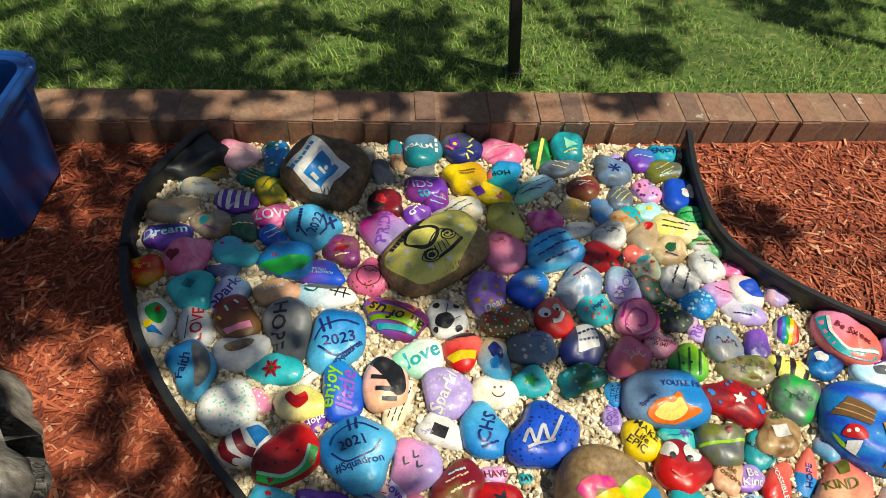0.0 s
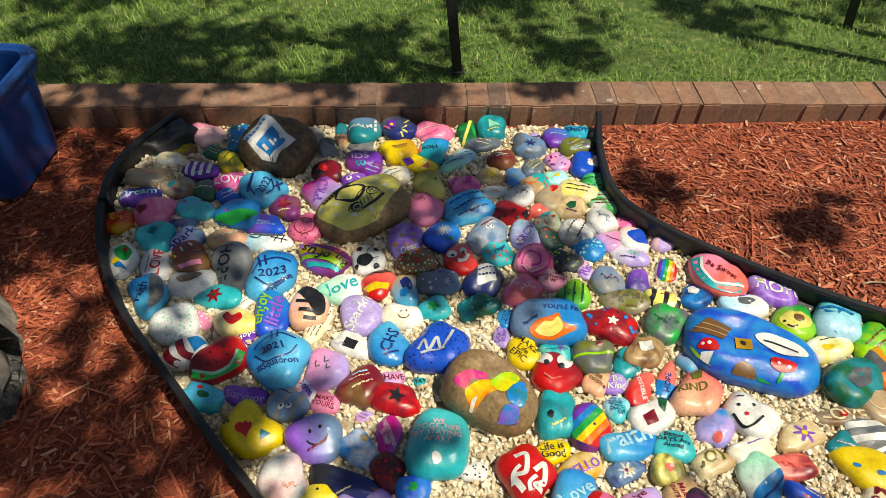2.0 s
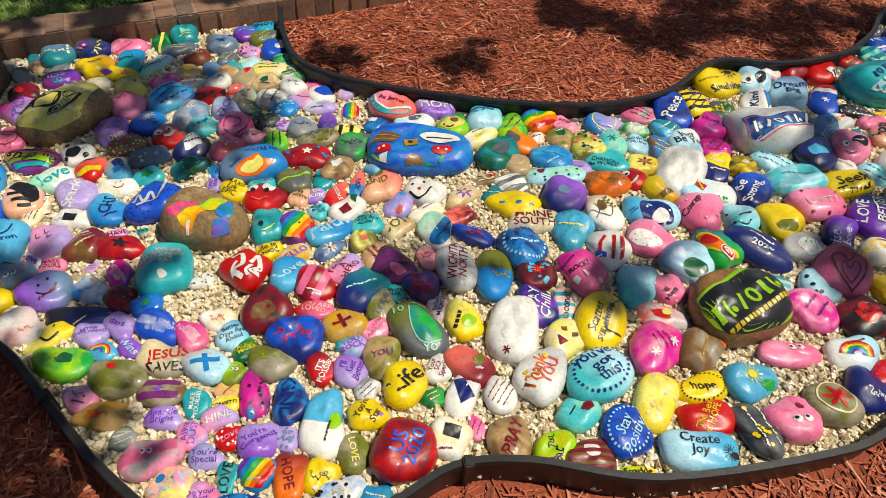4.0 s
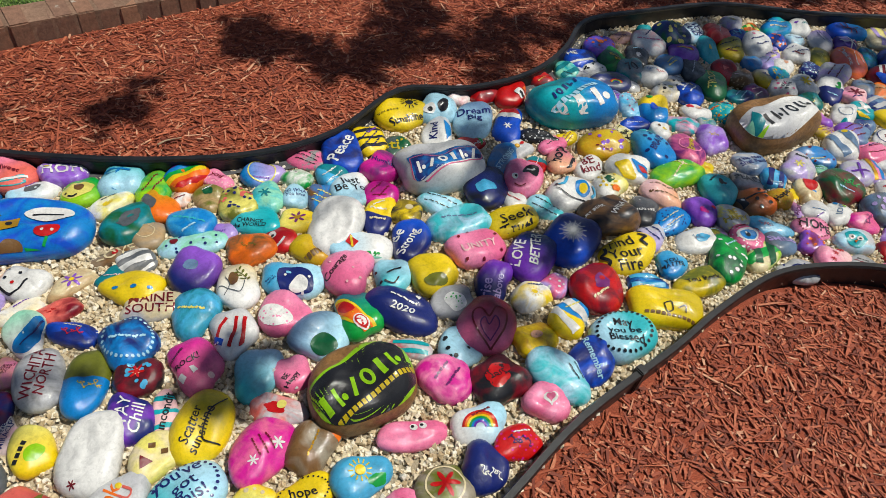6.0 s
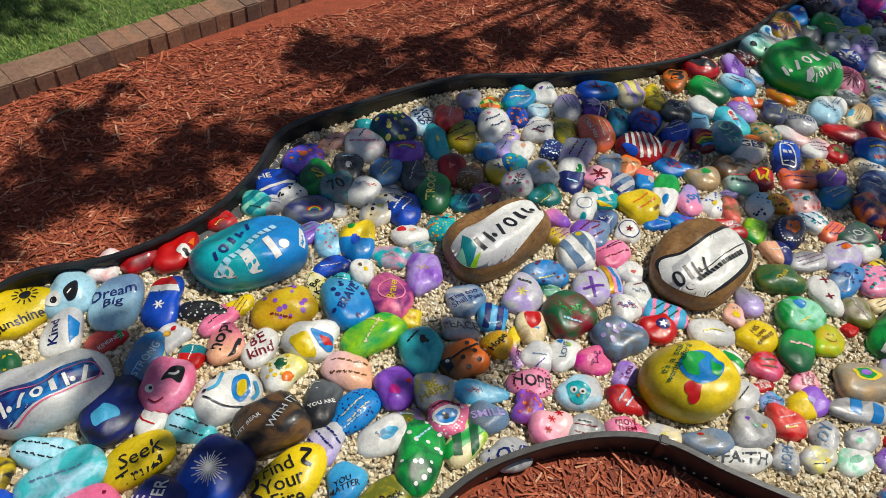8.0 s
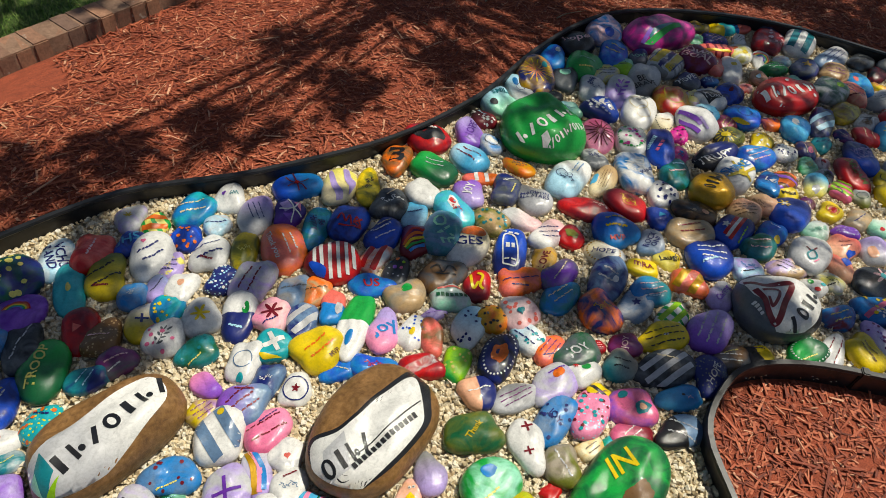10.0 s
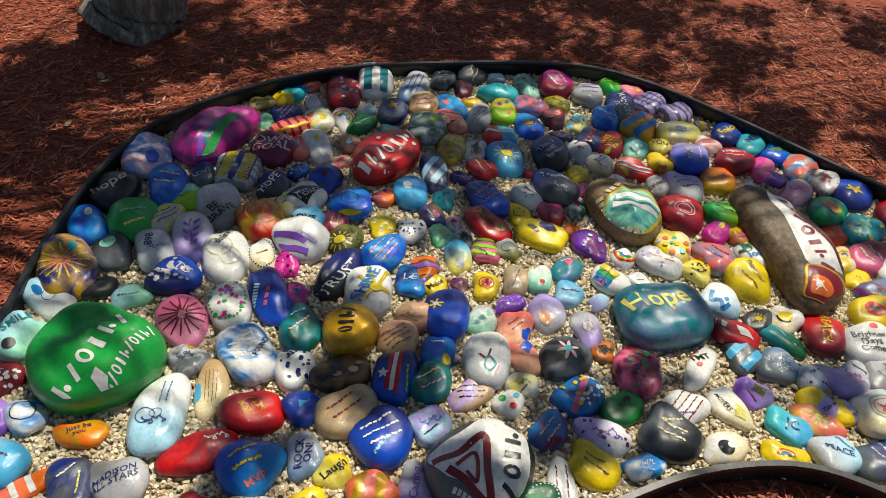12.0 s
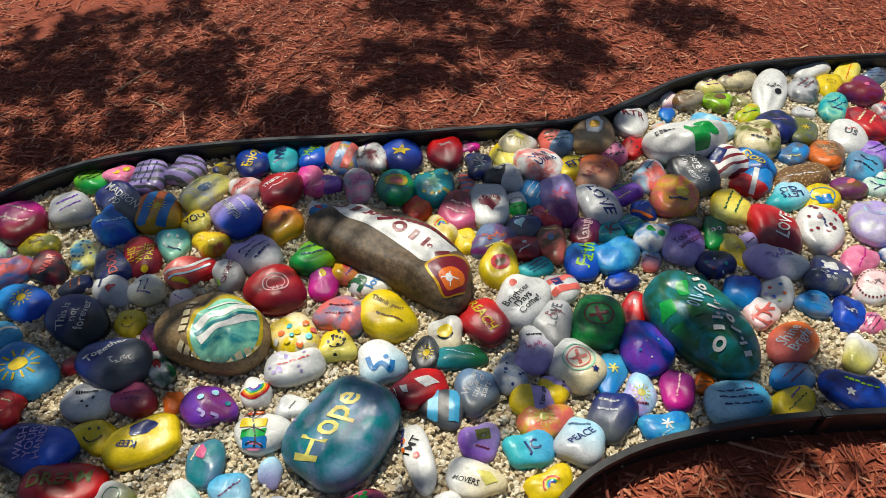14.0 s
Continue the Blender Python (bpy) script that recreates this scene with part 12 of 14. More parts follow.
rock(4.329, 0.649, -144, 0.134, 0.051, 0.023, 'green white split', [('spot', 'azure', 0.2, 0.49, 0.02, 115)])
rock(4.378, 0.584, -139, 0.084, 0.049, 0.022, 'lavender pink fade', [("words", 'Joy', 'azure', 128, 1, 0, 0)])
rock(4.437, 0.530, -154, 0.068, 0.041, 0.019, 'white', [('dots', 'blue', 0.5, 0, 0, 125), ('spot', 'yellow', 0.2, 0, 0, 125)])
rock(4.471, 0.490, 63, 0.069, 0.042, 0.019, 'brown coral swirl')
rock(4.536, 0.543, 176, 0.049, 0.028, 0.013, 'lavender', [("bars", 'purple', 1, 156, 1, 0, 0)])
rock(4.578, 0.444, -155, 0.083, 0.051, 0.023, 'paleblue white fade', [('dots', 'navy', 0.6, 0, 0, 126)])
rock(4.722, 0.382, 88, 0.067, 0.063, 0.029, 'blush silver fade', [('dots', 'coral', 0.5, 0, 0, -117), ('heart', 'teal', 0.25, 0, 0, -117)])
rock(4.601, 0.553, 142, 0.064, 0.055, 0.025, 'mint silver swirl', [('line', 'coral', 0.0064, [(0.63, -0.31), (0.01, -0.48), (-0.68, -0.49)]), ('row', 'forest', 7, (0.61, 0.09), (-0.73, 0.09), 0.0136)])
rock(4.505, 0.636, 166, 0.068, 0.059, 0.027, 'tan stone swirl', [('spot', 'green', 0.25, -0.15, -0.27, 165)])
rock(4.639, 0.627, -178, 0.086, 0.064, 0.029, 'brown slate swirl', [('line', 'black', 0.005, [(0.33, -0.46), (-0.03, -0.4), (0.04, 0.08), (-0.35, -0.05), (-0.35, 0.46)]), ('line', 'black', 0.005, [(0.31, -0.06), (0.03, 0.28), (-0.24, 0.61)])])
rock(4.538, 0.721, -147, 0.069, 0.044, 0.020, 'black slate fade', [('dot', 'azure', 0.0106, (-0.54, -0.65)), ('dot', 'orange', 0.0128, (-0.71, -0.17)), ('dot', 'lime', 0.01, (-0.57, 0.35)), ('dot', 'rose', 0.0106, (-0.23, 0.32)), ('dot', 'silver', 0.0057, (-0.11, -0.52)), ('dot', 'silver', 0.0057, (0.16, -0.1)), ('dot', 'silver', 0.0057, (0.24, 0.3)), ('dot', 'silver', 0.0057, (0.08, 0.6)), ('dot', 'silver', 0.0057, (0.21, -0.47)), ('dot', 'violet', 0.0128, (-0.23, -0.16))])
rock(4.529, 0.811, -158, 0.070, 0.045, 0.020, 'white orange swirl', [('stripes', 'red', 0.4, 0, 0, -175)])
rock(4.671, 0.785, 49, 0.073, 0.057, 0.026, 'maroon plum fade', [('line', 'red', 0.01, [(-0.26, 0.69), (0.39, 0.14), (0.29, -0.54)]), ('line', 'orange', 0.01, [(-0.48, 0.65), (0.12, 0.08), (0.08, -0.6)]), ('line', 'yellow', 0.0092, [(-0.64, 0.57), (-0.13, 0.02), (-0.14, -0.59)]), ('line', 'green', 0.0092, [(-0.75, 0.49), (-0.37, -0.07), (-0.32, -0.6)]), ('line', 'azure', 0.0092, [(-0.86, 0.3), (-0.59, -0.12), (-0.5, -0.56)])])
rock(4.789, 0.666, -162, 0.094, 0.067, 0.030, 'cream white fade', [('fill', 'orange', [(-0.22, -0.7), (-0.57, -0.74), (-0.82, -0.45), (-0.83, 0.25), (-0.59, 0.52), (-0.29, 0.03)]), ('words', 'GES', 'navy', 121, -0.085, -0.02, 0.04)])
rock(4.759, 0.758, -145, 0.104, 0.073, 0.033, 'steel teal swirl', [("words", 'LOVE', 'mint', 29, 1, 0, 0)])
rock(4.751, 0.877, -142, 0.083, 0.043, 0.019, 'sky paleblue fade', [("bars", 'navy', 1, 115, 0.8, 0, 0)])
rock(4.875, 1.120, -148, 0.088, 0.058, 0.026, 'orange brown swirl', [("words", 'B', 'black', 104, 0.9, 0, 0)])
rock(4.867, 0.558, -143, 0.119, 0.057, 0.026, 'blue navy fade', [('line', 'white', 0.005, [(0.45, -0.29), (-0.55, -0.51), (-0.48, 0.2), (0.44, 0.49), (0.45, -0.29)]), ('fill', 'white', [(-0.33, -0.34), (-0.32, -0.11), (-0.12, -0.05), (-0.13, -0.29)]), ('fill', 'white', [(-0.3, -0.01), (-0.3, 0.19), (-0.11, 0.25), (-0.12, 0.05)]), ('row', 'white', 3, (-0.73, -0.51), (-0.64, 0.21), 0.0078), ('row', 'white', 2, (0.31, -0.12), (0.32, 0.28), 0.0057)])
rock(4.934, 0.475, -150, 0.079, 0.044, 0.020, 'gold tan swirl', [("words", 'LOVE', 'maroon', 176, 0.6, 0, 0)])
rock(5.040, 0.303, -157, 0.106, 0.063, 0.029, 'navy steel swirl', [("bars", 'silver', 2, 77, 0.6, 0, 0), ('spot', 'white', 0.15, 0.11, 0.44, 128)])
rock(4.932, 0.408, -176, 0.086, 0.051, 0.023, 'slate purple swirl', [("bars", 'cream', 1, -170, 0.8, 0, 0)])
rock(4.818, 0.468, 155, 0.087, 0.054, 0.024, 'orange coral swirl', [("bars", 'navy', 1, 176, 1, 0, 0), ("bars", 'navy', 1, 162, 0.5, 0.15, 0.49)])
rock(4.699, 0.534, -141, 0.061, 0.048, 0.022, 'red maroon fade', [('line', 'yellow', 0.0085, [(-0.55, -0.54), (0.3, -0.23), (-0.13, 0.05)]), ('line', 'yellow', 0.0085, [(-0.62, -0.1), (-0.47, 0.28), (0.1, 0.19), (0.33, 0.45)])])
rock(4.865, 0.347, -173, 0.081, 0.055, 0.025, 'teal azure swirl', [("bars", 'cream', 2, 168, 0.8, 0, 0)])
rock(4.916, 0.237, 49, 0.082, 0.072, 0.033, 'navy orange swirl', [('scrawl', 'gold', 0.5, 0, 0, -77)])
rock(5.024, 0.183, -172, 0.082, 0.051, 0.023, 'silver steel swirl', [('star', 'navy', 0.3, 0, 0, 144)])
rock(3.245, 0.995, 68, 0.068, 0.046, 0.021, 'paleblue sky swirl', [('dots', 'rose', 0.3, 0, 0, -97)])
rock(3.321, 0.949, 59, 0.086, 0.058, 0.026, 'azure yellow split', [('spot', 'blue', 0.25, -0.1, 0.08, -88), ('spot', 'green', 0.2, 0.58, 0.35, -88)])
rock(3.473, 0.900, 170, 0.064, 0.047, 0.021, 'white', [('spot', 'red', 0.25, 0.41, -0.3, 161), ('spot', 'peach', 0.2, -0.11, -0.05, 161)])
rock(3.478, 0.842, 159, 0.044, 0.030, 0.014, 'teal silver swirl', [("bars", 'lemon', 1, -155, 0.8, 0, 0)])
rock(3.376, 0.853, 142, 0.071, 0.041, 0.018, 'turquoise pink swirl', [('scrawl', 'coral', 0.4, 0, 0, -172)])
rock(3.426, 0.751, 60, 0.081, 0.060, 0.027, 'lavender violet swirl', [('scrawl', 'mustard', 0.3, 0, 0, -90)])
rock(3.211, 0.903, 164, 0.064, 0.035, 0.016, 'blue navy swirl', [("bars", 'white', 1, 180, 0.7, 0, 0), ('spot', 'olive', 0.15, 0.62, -0.47, 167)])
rock(3.278, 0.844, 71, 0.049, 0.041, 0.019, 'white', [('spot', 'yellow', 0.2, -0.12, -0.17, -100), ('spot', 'brown', 0.15, 0.31, 0.14, -100)])
rock(3.203, 0.848, 173, 0.039, 0.030, 0.014, 'aqua white speck', [("bars", 'forest', 2, 145, 0.8, 0, 0)])
rock(3.145, 0.849, 80, 0.072, 0.038, 0.017, 'lemon white swirl', [("words", 'Be\nKind', 'black', -49, 0.9, 0, 0), ('rim', 'black', 0.6, 0, 0, -110)])
rock(3.183, 0.758, 83, 0.098, 0.074, 0.033, 'azure sky fade', [("words", 'BRAVE', 'navy', -44, 0.7, 0, 0), ('dots', 'navy', 0.4, 0, 0, -113)])
rock(3.301, 0.724, 69, 0.093, 0.066, 0.030, 'rose plum swirl', [("words", 'Brave', 'mustard', -14, 0.5, 0, 0), ('ring', 'pink', 0.6, 0, 0, -99)])
rock(3.279, 0.529, 68, 0.080, 0.068, 0.031, 'turquoise aqua swirl', [('spot', 'black', 0.2, 0.18, -0.12, -99), ("bars", 'black', 1, -44, 0.5, 0.33, 0.32)])
rock(3.311, 0.634, 55, 0.039, 0.034, 0.015, 'mustard yellow swirl', [('scrawl', 'orange', 0.4, 0, 0, -86)])
rock(3.476, 0.609, 174, 0.066, 0.055, 0.025, 'steel silver swirl', [("words", 'This too\nShall Pass', 'navy', 180, 0.9, 0, 0)])
rock(3.408, 0.538, 150, 0.062, 0.041, 0.019, 'silver grey swirl', [("words", 'PEACE', 'slate', -177, 1, 0, 0)])
rock(3.507, 0.522, 49, 0.053, 0.046, 0.021, 'azure sky swirl', [('stripes', 'navy', 0.3, 0, 0, -1), ("bars", 'paleblue', 1, -70, 0.5, -0.47, -0.07)])
rock(3.630, 0.541, -144, 0.073, 0.062, 0.028, 'silver lavender swirl', [('flower', 'lemon', 0.3, 0.07, -0.17, 114), ("bars", 'black', 1, 89, 0.5, -0.45, -0.18)])
rock(3.739, 0.574, 138, 0.080, 0.048, 0.022, 'azure steel swirl', [('dots', 'maroon', 0.3, 0, 0, -168), ("bars", 'lemon', 1, -154, 0.5, -0.02, 0.49)])
rock(3.714, 0.523, 155, 0.033, 0.028, 0.013, 'forest mint swirl', [("bars", 'paleblue', 2, -179, 0.8, 0, 0)])
rock(3.696, 0.420, -176, 0.091, 0.078, 0.035, 'forest maroon swirl', [('scrawl', 'green', 0.6, 0, 0, 146), ("bars", 'paleblue', 1, 134, 0.5, 0.29, 0.38)])
rock(3.584, 0.440, -147, 0.063, 0.049, 0.022, 'cream tan swirl', [('fill', 'red', [(-0.36, -0.78), (-0.75, -0.56), (-0.7, -0.36), (-0.76, -0.04), (-0.3, 0.28), (0.22, -0.08)]), ('words', 'I', 'azure', 121, -0.02, 0.48, 0.48)])
rock(3.534, 0.447, -157, 0.048, 0.023, 0.010, 'yellow')
rock(3.470, 0.445, -177, 0.048, 0.043, 0.019, 'gold mustard speck', [("words", 'Hope', 'black', -166, 0.8, 0, 0)])
rock(3.357, 0.450, 180, 0.073, 0.059, 0.027, 'orange brown fade', [('fill', 'black', [(0.85, -0.38), (0.43, -0.25), (0.55, 0.32), (0.84, 0.4)]), ('dot', 'white', 0.0117, (0.61, -0.13)), ('line', 'black', 0.0058, [(0.45, -0.13), (-0.32, -0.13), (-0.91, -0.19)]), ('dot', 'black', 0.0125, (0.07, 0.18)), ('dot', 'black', 0.0125, (-0.49, 0.13)), ('dot', 'black', 0.0125, (0.07, 0.66)), ('dot', 'black', 0.0125, (-0.42, 0.63)), ('dot', 'black', 0.0117, (-0.42, -0.39))])
rock(3.489, 0.387, 68, 0.037, 0.024, 0.011, 'lavender pink fade', [("words", 'HOPE', 'plum', -31, 1, 0, 0)])
rock(3.540, 0.358, -143, 0.053, 0.047, 0.021, 'silver white swirl', [("bars", 'steel', 1, 101, 0.6, 0, 0), ("bars", 'purple', 1, 153, 0.5, 0.45, 0.15)])
rock(3.604, 0.331, -145, 0.065, 0.047, 0.021, 'white', [("words", 'LOVE', 'steel', -179, 0.5, 0, 0), ('heart', 'azure', 0.25, -0.47, -0.41, 115), ('star', 'lime', 0.2, -0.26, 0.18, 115)])
rock(3.660, 0.274, 154, 0.060, 0.047, 0.021, 'rose magenta swirl', [('scrawl', 'plum', 0.6, 0, 0, -128)])
rock(3.766, 0.291, 171, 0.080, 0.072, 0.033, 'steel slate swirl', [('dots', 'lavender', 0.4, 0, 0, 159)])
rock(3.708, 0.198, -170, 0.045, 0.037, 0.017, 'violet lavender swirl', [("words", 'You', 'plum', -159, 0.7, 0, 0)])
rock(3.165, 0.468, 77, 0.065, 0.059, 0.027, 'violet purple swirl', [('spot', 'magenta', 0.25, -0.34, 0.19, -108), ('spot', 'red', 0.12, -0.06, -0.56, -108)])
rock(3.240, 0.411, 67, 0.061, 0.057, 0.026, 'silver lemon worn', [("words", 'BE\nHAPPY', 'mustard', -71, 1, 0, 0)])
rock(3.337, 0.355, 144, 0.077, 0.038, 0.017, 'sky paleblue swirl', [('scrawl', 'coral', 0.5, 0.19, 0.04, -175), ('scrawl', 'navy', 0.4, 0, 0, -175)])
rock(3.313, 0.284, 168, 0.056, 0.053, 0.024, 'steel slate fade', [("words", 'SMILE', 'lavender', 172, 0.9, 0, 0)])
rock(3.230, 0.326, 50, 0.058, 0.057, 0.026, 'rose white speck', [('fill', 'white', [(-0.11, 0.83), (0.46, 0.34), (0.46, -0.38), (-0.25, -0.24), (-0.49, 0.43)]), ('fill', 'azure', [(-0.11, 0.68), (0.32, 0.27), (0.31, -0.29), (-0.22, -0.14), (-0.39, 0.39)]), ('dot', 'black', 0.0175, (-0.03, 0.21)), ('dot', 'white', 0.0072, (0.07, 0.32)), ('line', 'maroon', 0.0045, [(0.26, 0.87), (0.66, 0.35), (0.59, -0.37)])])
rock(3.471, 0.305, 149, 0.067, 0.046, 0.021, 'pink', [("words", 'HOPE', 'black', 177, 1, 0, 0), ('rim', 'maroon', 0.6, 0, 0, -180)])
rock(3.421, 0.254, -137, 0.051, 0.044, 0.020, 'maroon violet swirl', [('dots', 'orange', 0.5, 0, 0, 106)])
rock(3.434, 0.179, 179, 0.063, 0.056, 0.025, 'blush pink fade', [('flower', 'red', 0.22, -0.08, -0.29, 149), ('flower', 'red', 0.22, -0.59, -0.4, 149), ('flower', 'red', 0.2, 0.39, 0.08, 149)])
rock(3.562, 0.218, 152, 0.064, 0.054, 0.025, 'silver paleblue swirl', [('fill', 'turquoise', [(0.56, -0.29), (0.05, -0.44), (-0.39, 0.11), (0.07, 0.76), (0.51, 0.57)]), ('dot', 'white', 0.0175, (0.33, 0.01)), ('dot', 'white', 0.0175, (-0.02, 0.17)), ('dot', 'black', 0.0072, (0.32, 0.04)), ('dot', 'black', 0.0072, (-0.01, 0.19)), ('fill', 'orange', [(0.24, 0.26), (0.1, 0.28), (0.22, 0.47)])])
rock(3.503, 0.132, 166, 0.059, 0.042, 0.019, 'grey silver fade', [("bars", 'maroon', 2, 153, 0.8, 0, 0), ("bars", 'black', 1, 150, 0.5, -0.15, -0.45)])
rock(3.652, 0.142, 116, 0.058, 0.042, 0.019, 'red maroon swirl', [("bars", 'paleblue', 2, -99, 0.7, 0, 0)])
rock(3.303, 0.179, 150, 0.065, 0.045, 0.021, 'silver grey swirl', [("words", 'LOVE', 'navy', -177, 1, 0, 0)])
rock(3.590, 0.079, 155, 0.056, 0.042, 0.019, 'rose pink fade', [("words", 'PROVE\nTHEM\nWRONG', 'maroon', 174, 1, 0, 0)])
rock(3.662, 0.020, 150, 0.057, 0.036, 0.016, 'cream silver swirl', [('spot', 'lemon', 0.15, 0, 0, 179)])
rock(3.141, 0.373, 143, 0.050, 0.041, 0.019, 'olive violet swirl', [('scrawl', 'mustard', 0.4, 0, 0, -174), ("bars", 'paleblue', 1, 176, 0.5, 0.06, -0.47)])
rock(3.756, -0.052, 146, 0.071, 0.041, 0.019, 'steel grey swirl', [('spot', 'red', 0.12, 0.33, -0.35, -178)])
rock(4.132, 0.182, -143, 0.052, 0.033, 0.015, 'peach blush swirl', [('spot', 'yellow', 0.3, 0.19, 0.03, 113), ('eyes', 'white', 0.4, -0.38, -0.05, 113)])
rock(4.118, 0.093, 178, 0.071, 0.055, 0.025, 'yellow', [("words", 'HIS\nlove\nendures', 'brown', -172, 0.8, 0, 0)])
rock(4.019, 0.172, 153, 0.079, 0.051, 0.023, 'silver white fade', [('line', 'lemon', 0.005, [(0.59, 0.26), (0.1, 0.12), (-0.28, 0.29)])])
rock(3.891, 0.259, 177, 0.062, 0.056, 0.025, 'red', [('disc', 'navy', 0.35, -0.08, 0.05, 152), ('star', 'white', 0.25, -0.08, 0.05, 152)])
rock(3.945, 0.287, 126, 0.079, 0.049, 0.022, 'sky pink bands', [("bars", 'forest', 3, -120, 0.85, 0, 0)])
rock(3.862, 0.358, 62, 0.053, 0.048, 0.022, 'white', [('scrawl', 'red', 0.6, 0, 0, -92), ('scrawl', 'azure', 0.5, 0, 0, -92)])
rock(3.817, 0.462, -143, 0.076, 0.057, 0.026, 'silver lavender swirl', [('line', 'purple', 0.0081, [(-0.37, -0.16), (0.52, 0.4)]), ('line', 'purple', 0.0081, [(0.31, -0.34), (-0.18, 0.67)])])
rock(3.896, 0.456, 65, 0.072, 0.038, 0.017, 'lavender silver fade', [('line', 'gold', 0.0139, [(0.76, 0.53), (0.16, 0.27), (-0.76, 0.38)]), ('line', 'pink', 0.0117, [(0.77, 0.31), (0.14, -0.12), (-0.74, 0.09)]), ('line', 'azure', 0.0117, [(0.73, 0.06), (0.02, -0.35), (-0.69, -0.21)])])
rock(3.878, 0.590, -137, 0.082, 0.067, 0.030, 'white', [('stripes', 'steel', 0.4, -0.05, 0.18, 43), ('disc', 'yellow', 0.15, -0.66, -0.11, 107)])
rock(3.972, 0.533, -170, 0.076, 0.053, 0.024, 'pink rose fade', [("bars", 'maroon', 2, 163, 1, 0, 0), ("bars", 'navy', 1, 171, 0.5, -0.31, -0.36)])
rock(3.971, 0.448, -151, 0.054, 0.043, 0.019, 'silver white swirl', [('heart', 'coral', 0.25, 0, 0, 121)])
rock(3.931, 0.380, -150, 0.061, 0.045, 0.020, 'white', [('scrawl', 'steel', 0.5, 0, 0, 120), ("bars", 'maroon', 1, 138, 0.5, -0.44, -0.19)])
rock(3.879, 0.673, -164, 0.047, 0.042, 0.019, 'mustard violet swirl', [("bars", 'plum', 3, 170, 0.85, 0, 0)])
rock(3.964, 0.626, 134, 0.069, 0.064, 0.029, 'steel violet fade', [("bars", 'maroon', 3, -128, 0.85, 0, 0), ("bars", 'maroon', 1, -174, 0.5, 0.05, -0.49)])
rock(4.210, 0.564, 155, 0.071, 0.036, 0.016, 'azure blue swirl', [("bars", 'cream', 1, 147, 0.8, 0, 0)])
rock(4.466, 0.378, -157, 0.063, 0.043, 0.019, 'lime green swirl', [('dots', 'lemon', 0.5, 0, 0, 127)])
rock(4.448, 0.276, 148, 0.058, 0.053, 0.024, 'navy peach split', [("bars", 'white', 1, -172, 0.8, 0, 0)])
rock(4.569, 0.318, -156, 0.092, 0.054, 0.025, 'navy black swirl', [('spot', 'orange', 0.4, 0, 0, 126), ('rim', 'white', 0.6, 0, 0, 126)])
rock(4.355, 0.200, 154, 0.084, 0.062, 0.028, 'forest olive swirl', [("words", 'Thank', 'mustard', -141, 0.5, 0, 0)])
rock(4.517, 0.201, 158, 0.083, 0.043, 0.019, 'silver grey swirl', [("bars", 'plum', 3, -172, 0.85, 0, 0)])
rock(4.626, 0.162, -170, 0.088, 0.057, 0.026, 'silver lavender swirl', [('spot', 'orange', 0.25, -0.29, -0.1, 141), ("bars", 'purple', 1, 157, 0.5, -0.38, -0.29)])
rock(4.441, 0.091, 62, 0.079, 0.052, 0.024, 'white', [('cross', 'maroon', 0.3, 0.55, -0.21, -92), ('cross', 'maroon', 0.25, -0.33, 0.14, -92)])
rock(4.547, 0.092, -165, 0.093, 0.050, 0.022, 'azure steel swirl', [("words", 'JOY', 'navy', 67, 0.5, 0, 0), ('dots', 'navy', 0.4, 0, 0, 135)])
rock(4.634, 0.042, -162, 0.092, 0.054, 0.025, 'pink paleblue speck', [('dots', 'maroon', 0.6, 0, 0, 132), ('dots', 'turquoise', 0.5, 0, 0, 132)])
rock(4.700, 0.247, 172, 0.067, 0.044, 0.020, 'coral orange swirl', [("bars", 'plum', 3, -163, 0.85, 0, 0), ("bars", 'navy', 1, 158, 0.5, 0.27, 0.41)])
rock(4.750, 0.186, 166, 0.079, 0.060, 0.027, 'forest slate swirl', [("words", 'JOY', 'silver', 176, 0.6, 0, 0)])
rock(4.560, -0.021, 164, 0.046, 0.033, 0.015, 'gold cream swirl', [("bars", 'black', 2, -169, 0.7, 0, 0)])
rock(4.466, -0.005, 46, 0.061, 0.052, 0.024, 'stone olive swirl', [("bars", 'silver', 1, -151, 1, 0, 0)])
rock(4.399, -0.028, -179, 0.035, 0.024, 0.011, 'red')
rock(4.297, 0.079, 165, 0.091, 0.065, 0.029, 'green mint swirl', [('spot', 'azure', 0.25, 0, -0.41, 165), ("bars", 'lemon', 1, -165, 0.5, 0.22, 0.43)])
rock(4.195, 0.010, -156, 0.107, 0.054, 0.024, 'green forest fade', [("bars", 'blush', 1, 105, 0.8, 0, 0)])
rock(4.295, -0.020, -161, 0.075, 0.045, 0.021, 'mustard lime swirl', [('smile', 'brown', 0.6, 0, 0, 119)])
rock(4.528, -0.136, -175, 0.171, 0.100, 0.045, 'forest green swirl', [('spot', 'white', 0.25, 0.79, -0.06, 145), ('spot', 'brown', 0.3, 0.09, 0.47, 145), ("words", 'IN', 'yellow', 163, 0.4, -0.22, -0.33)])
rock(4.063, 0.018, -175, 0.054, 0.047, 0.021, 'rose red swirl', [("bars", 'forest', 2, 136, 0.7, 0, 0)])
rock(3.971, 0.073, -162, 0.060, 0.043, 0.020, 'silver white swirl', [("bars", 'navy', 1, -178, 0.7, 0, 0), ('stripes', 'green', 0.2, 0, 0, 80)])
rock(4.119, -0.072, -177, 0.052, 0.035, 0.016, 'pink blush swirl', [("words", "You're\nDOING\ngreat", 'maroon', 49, 1, 0, 0)])
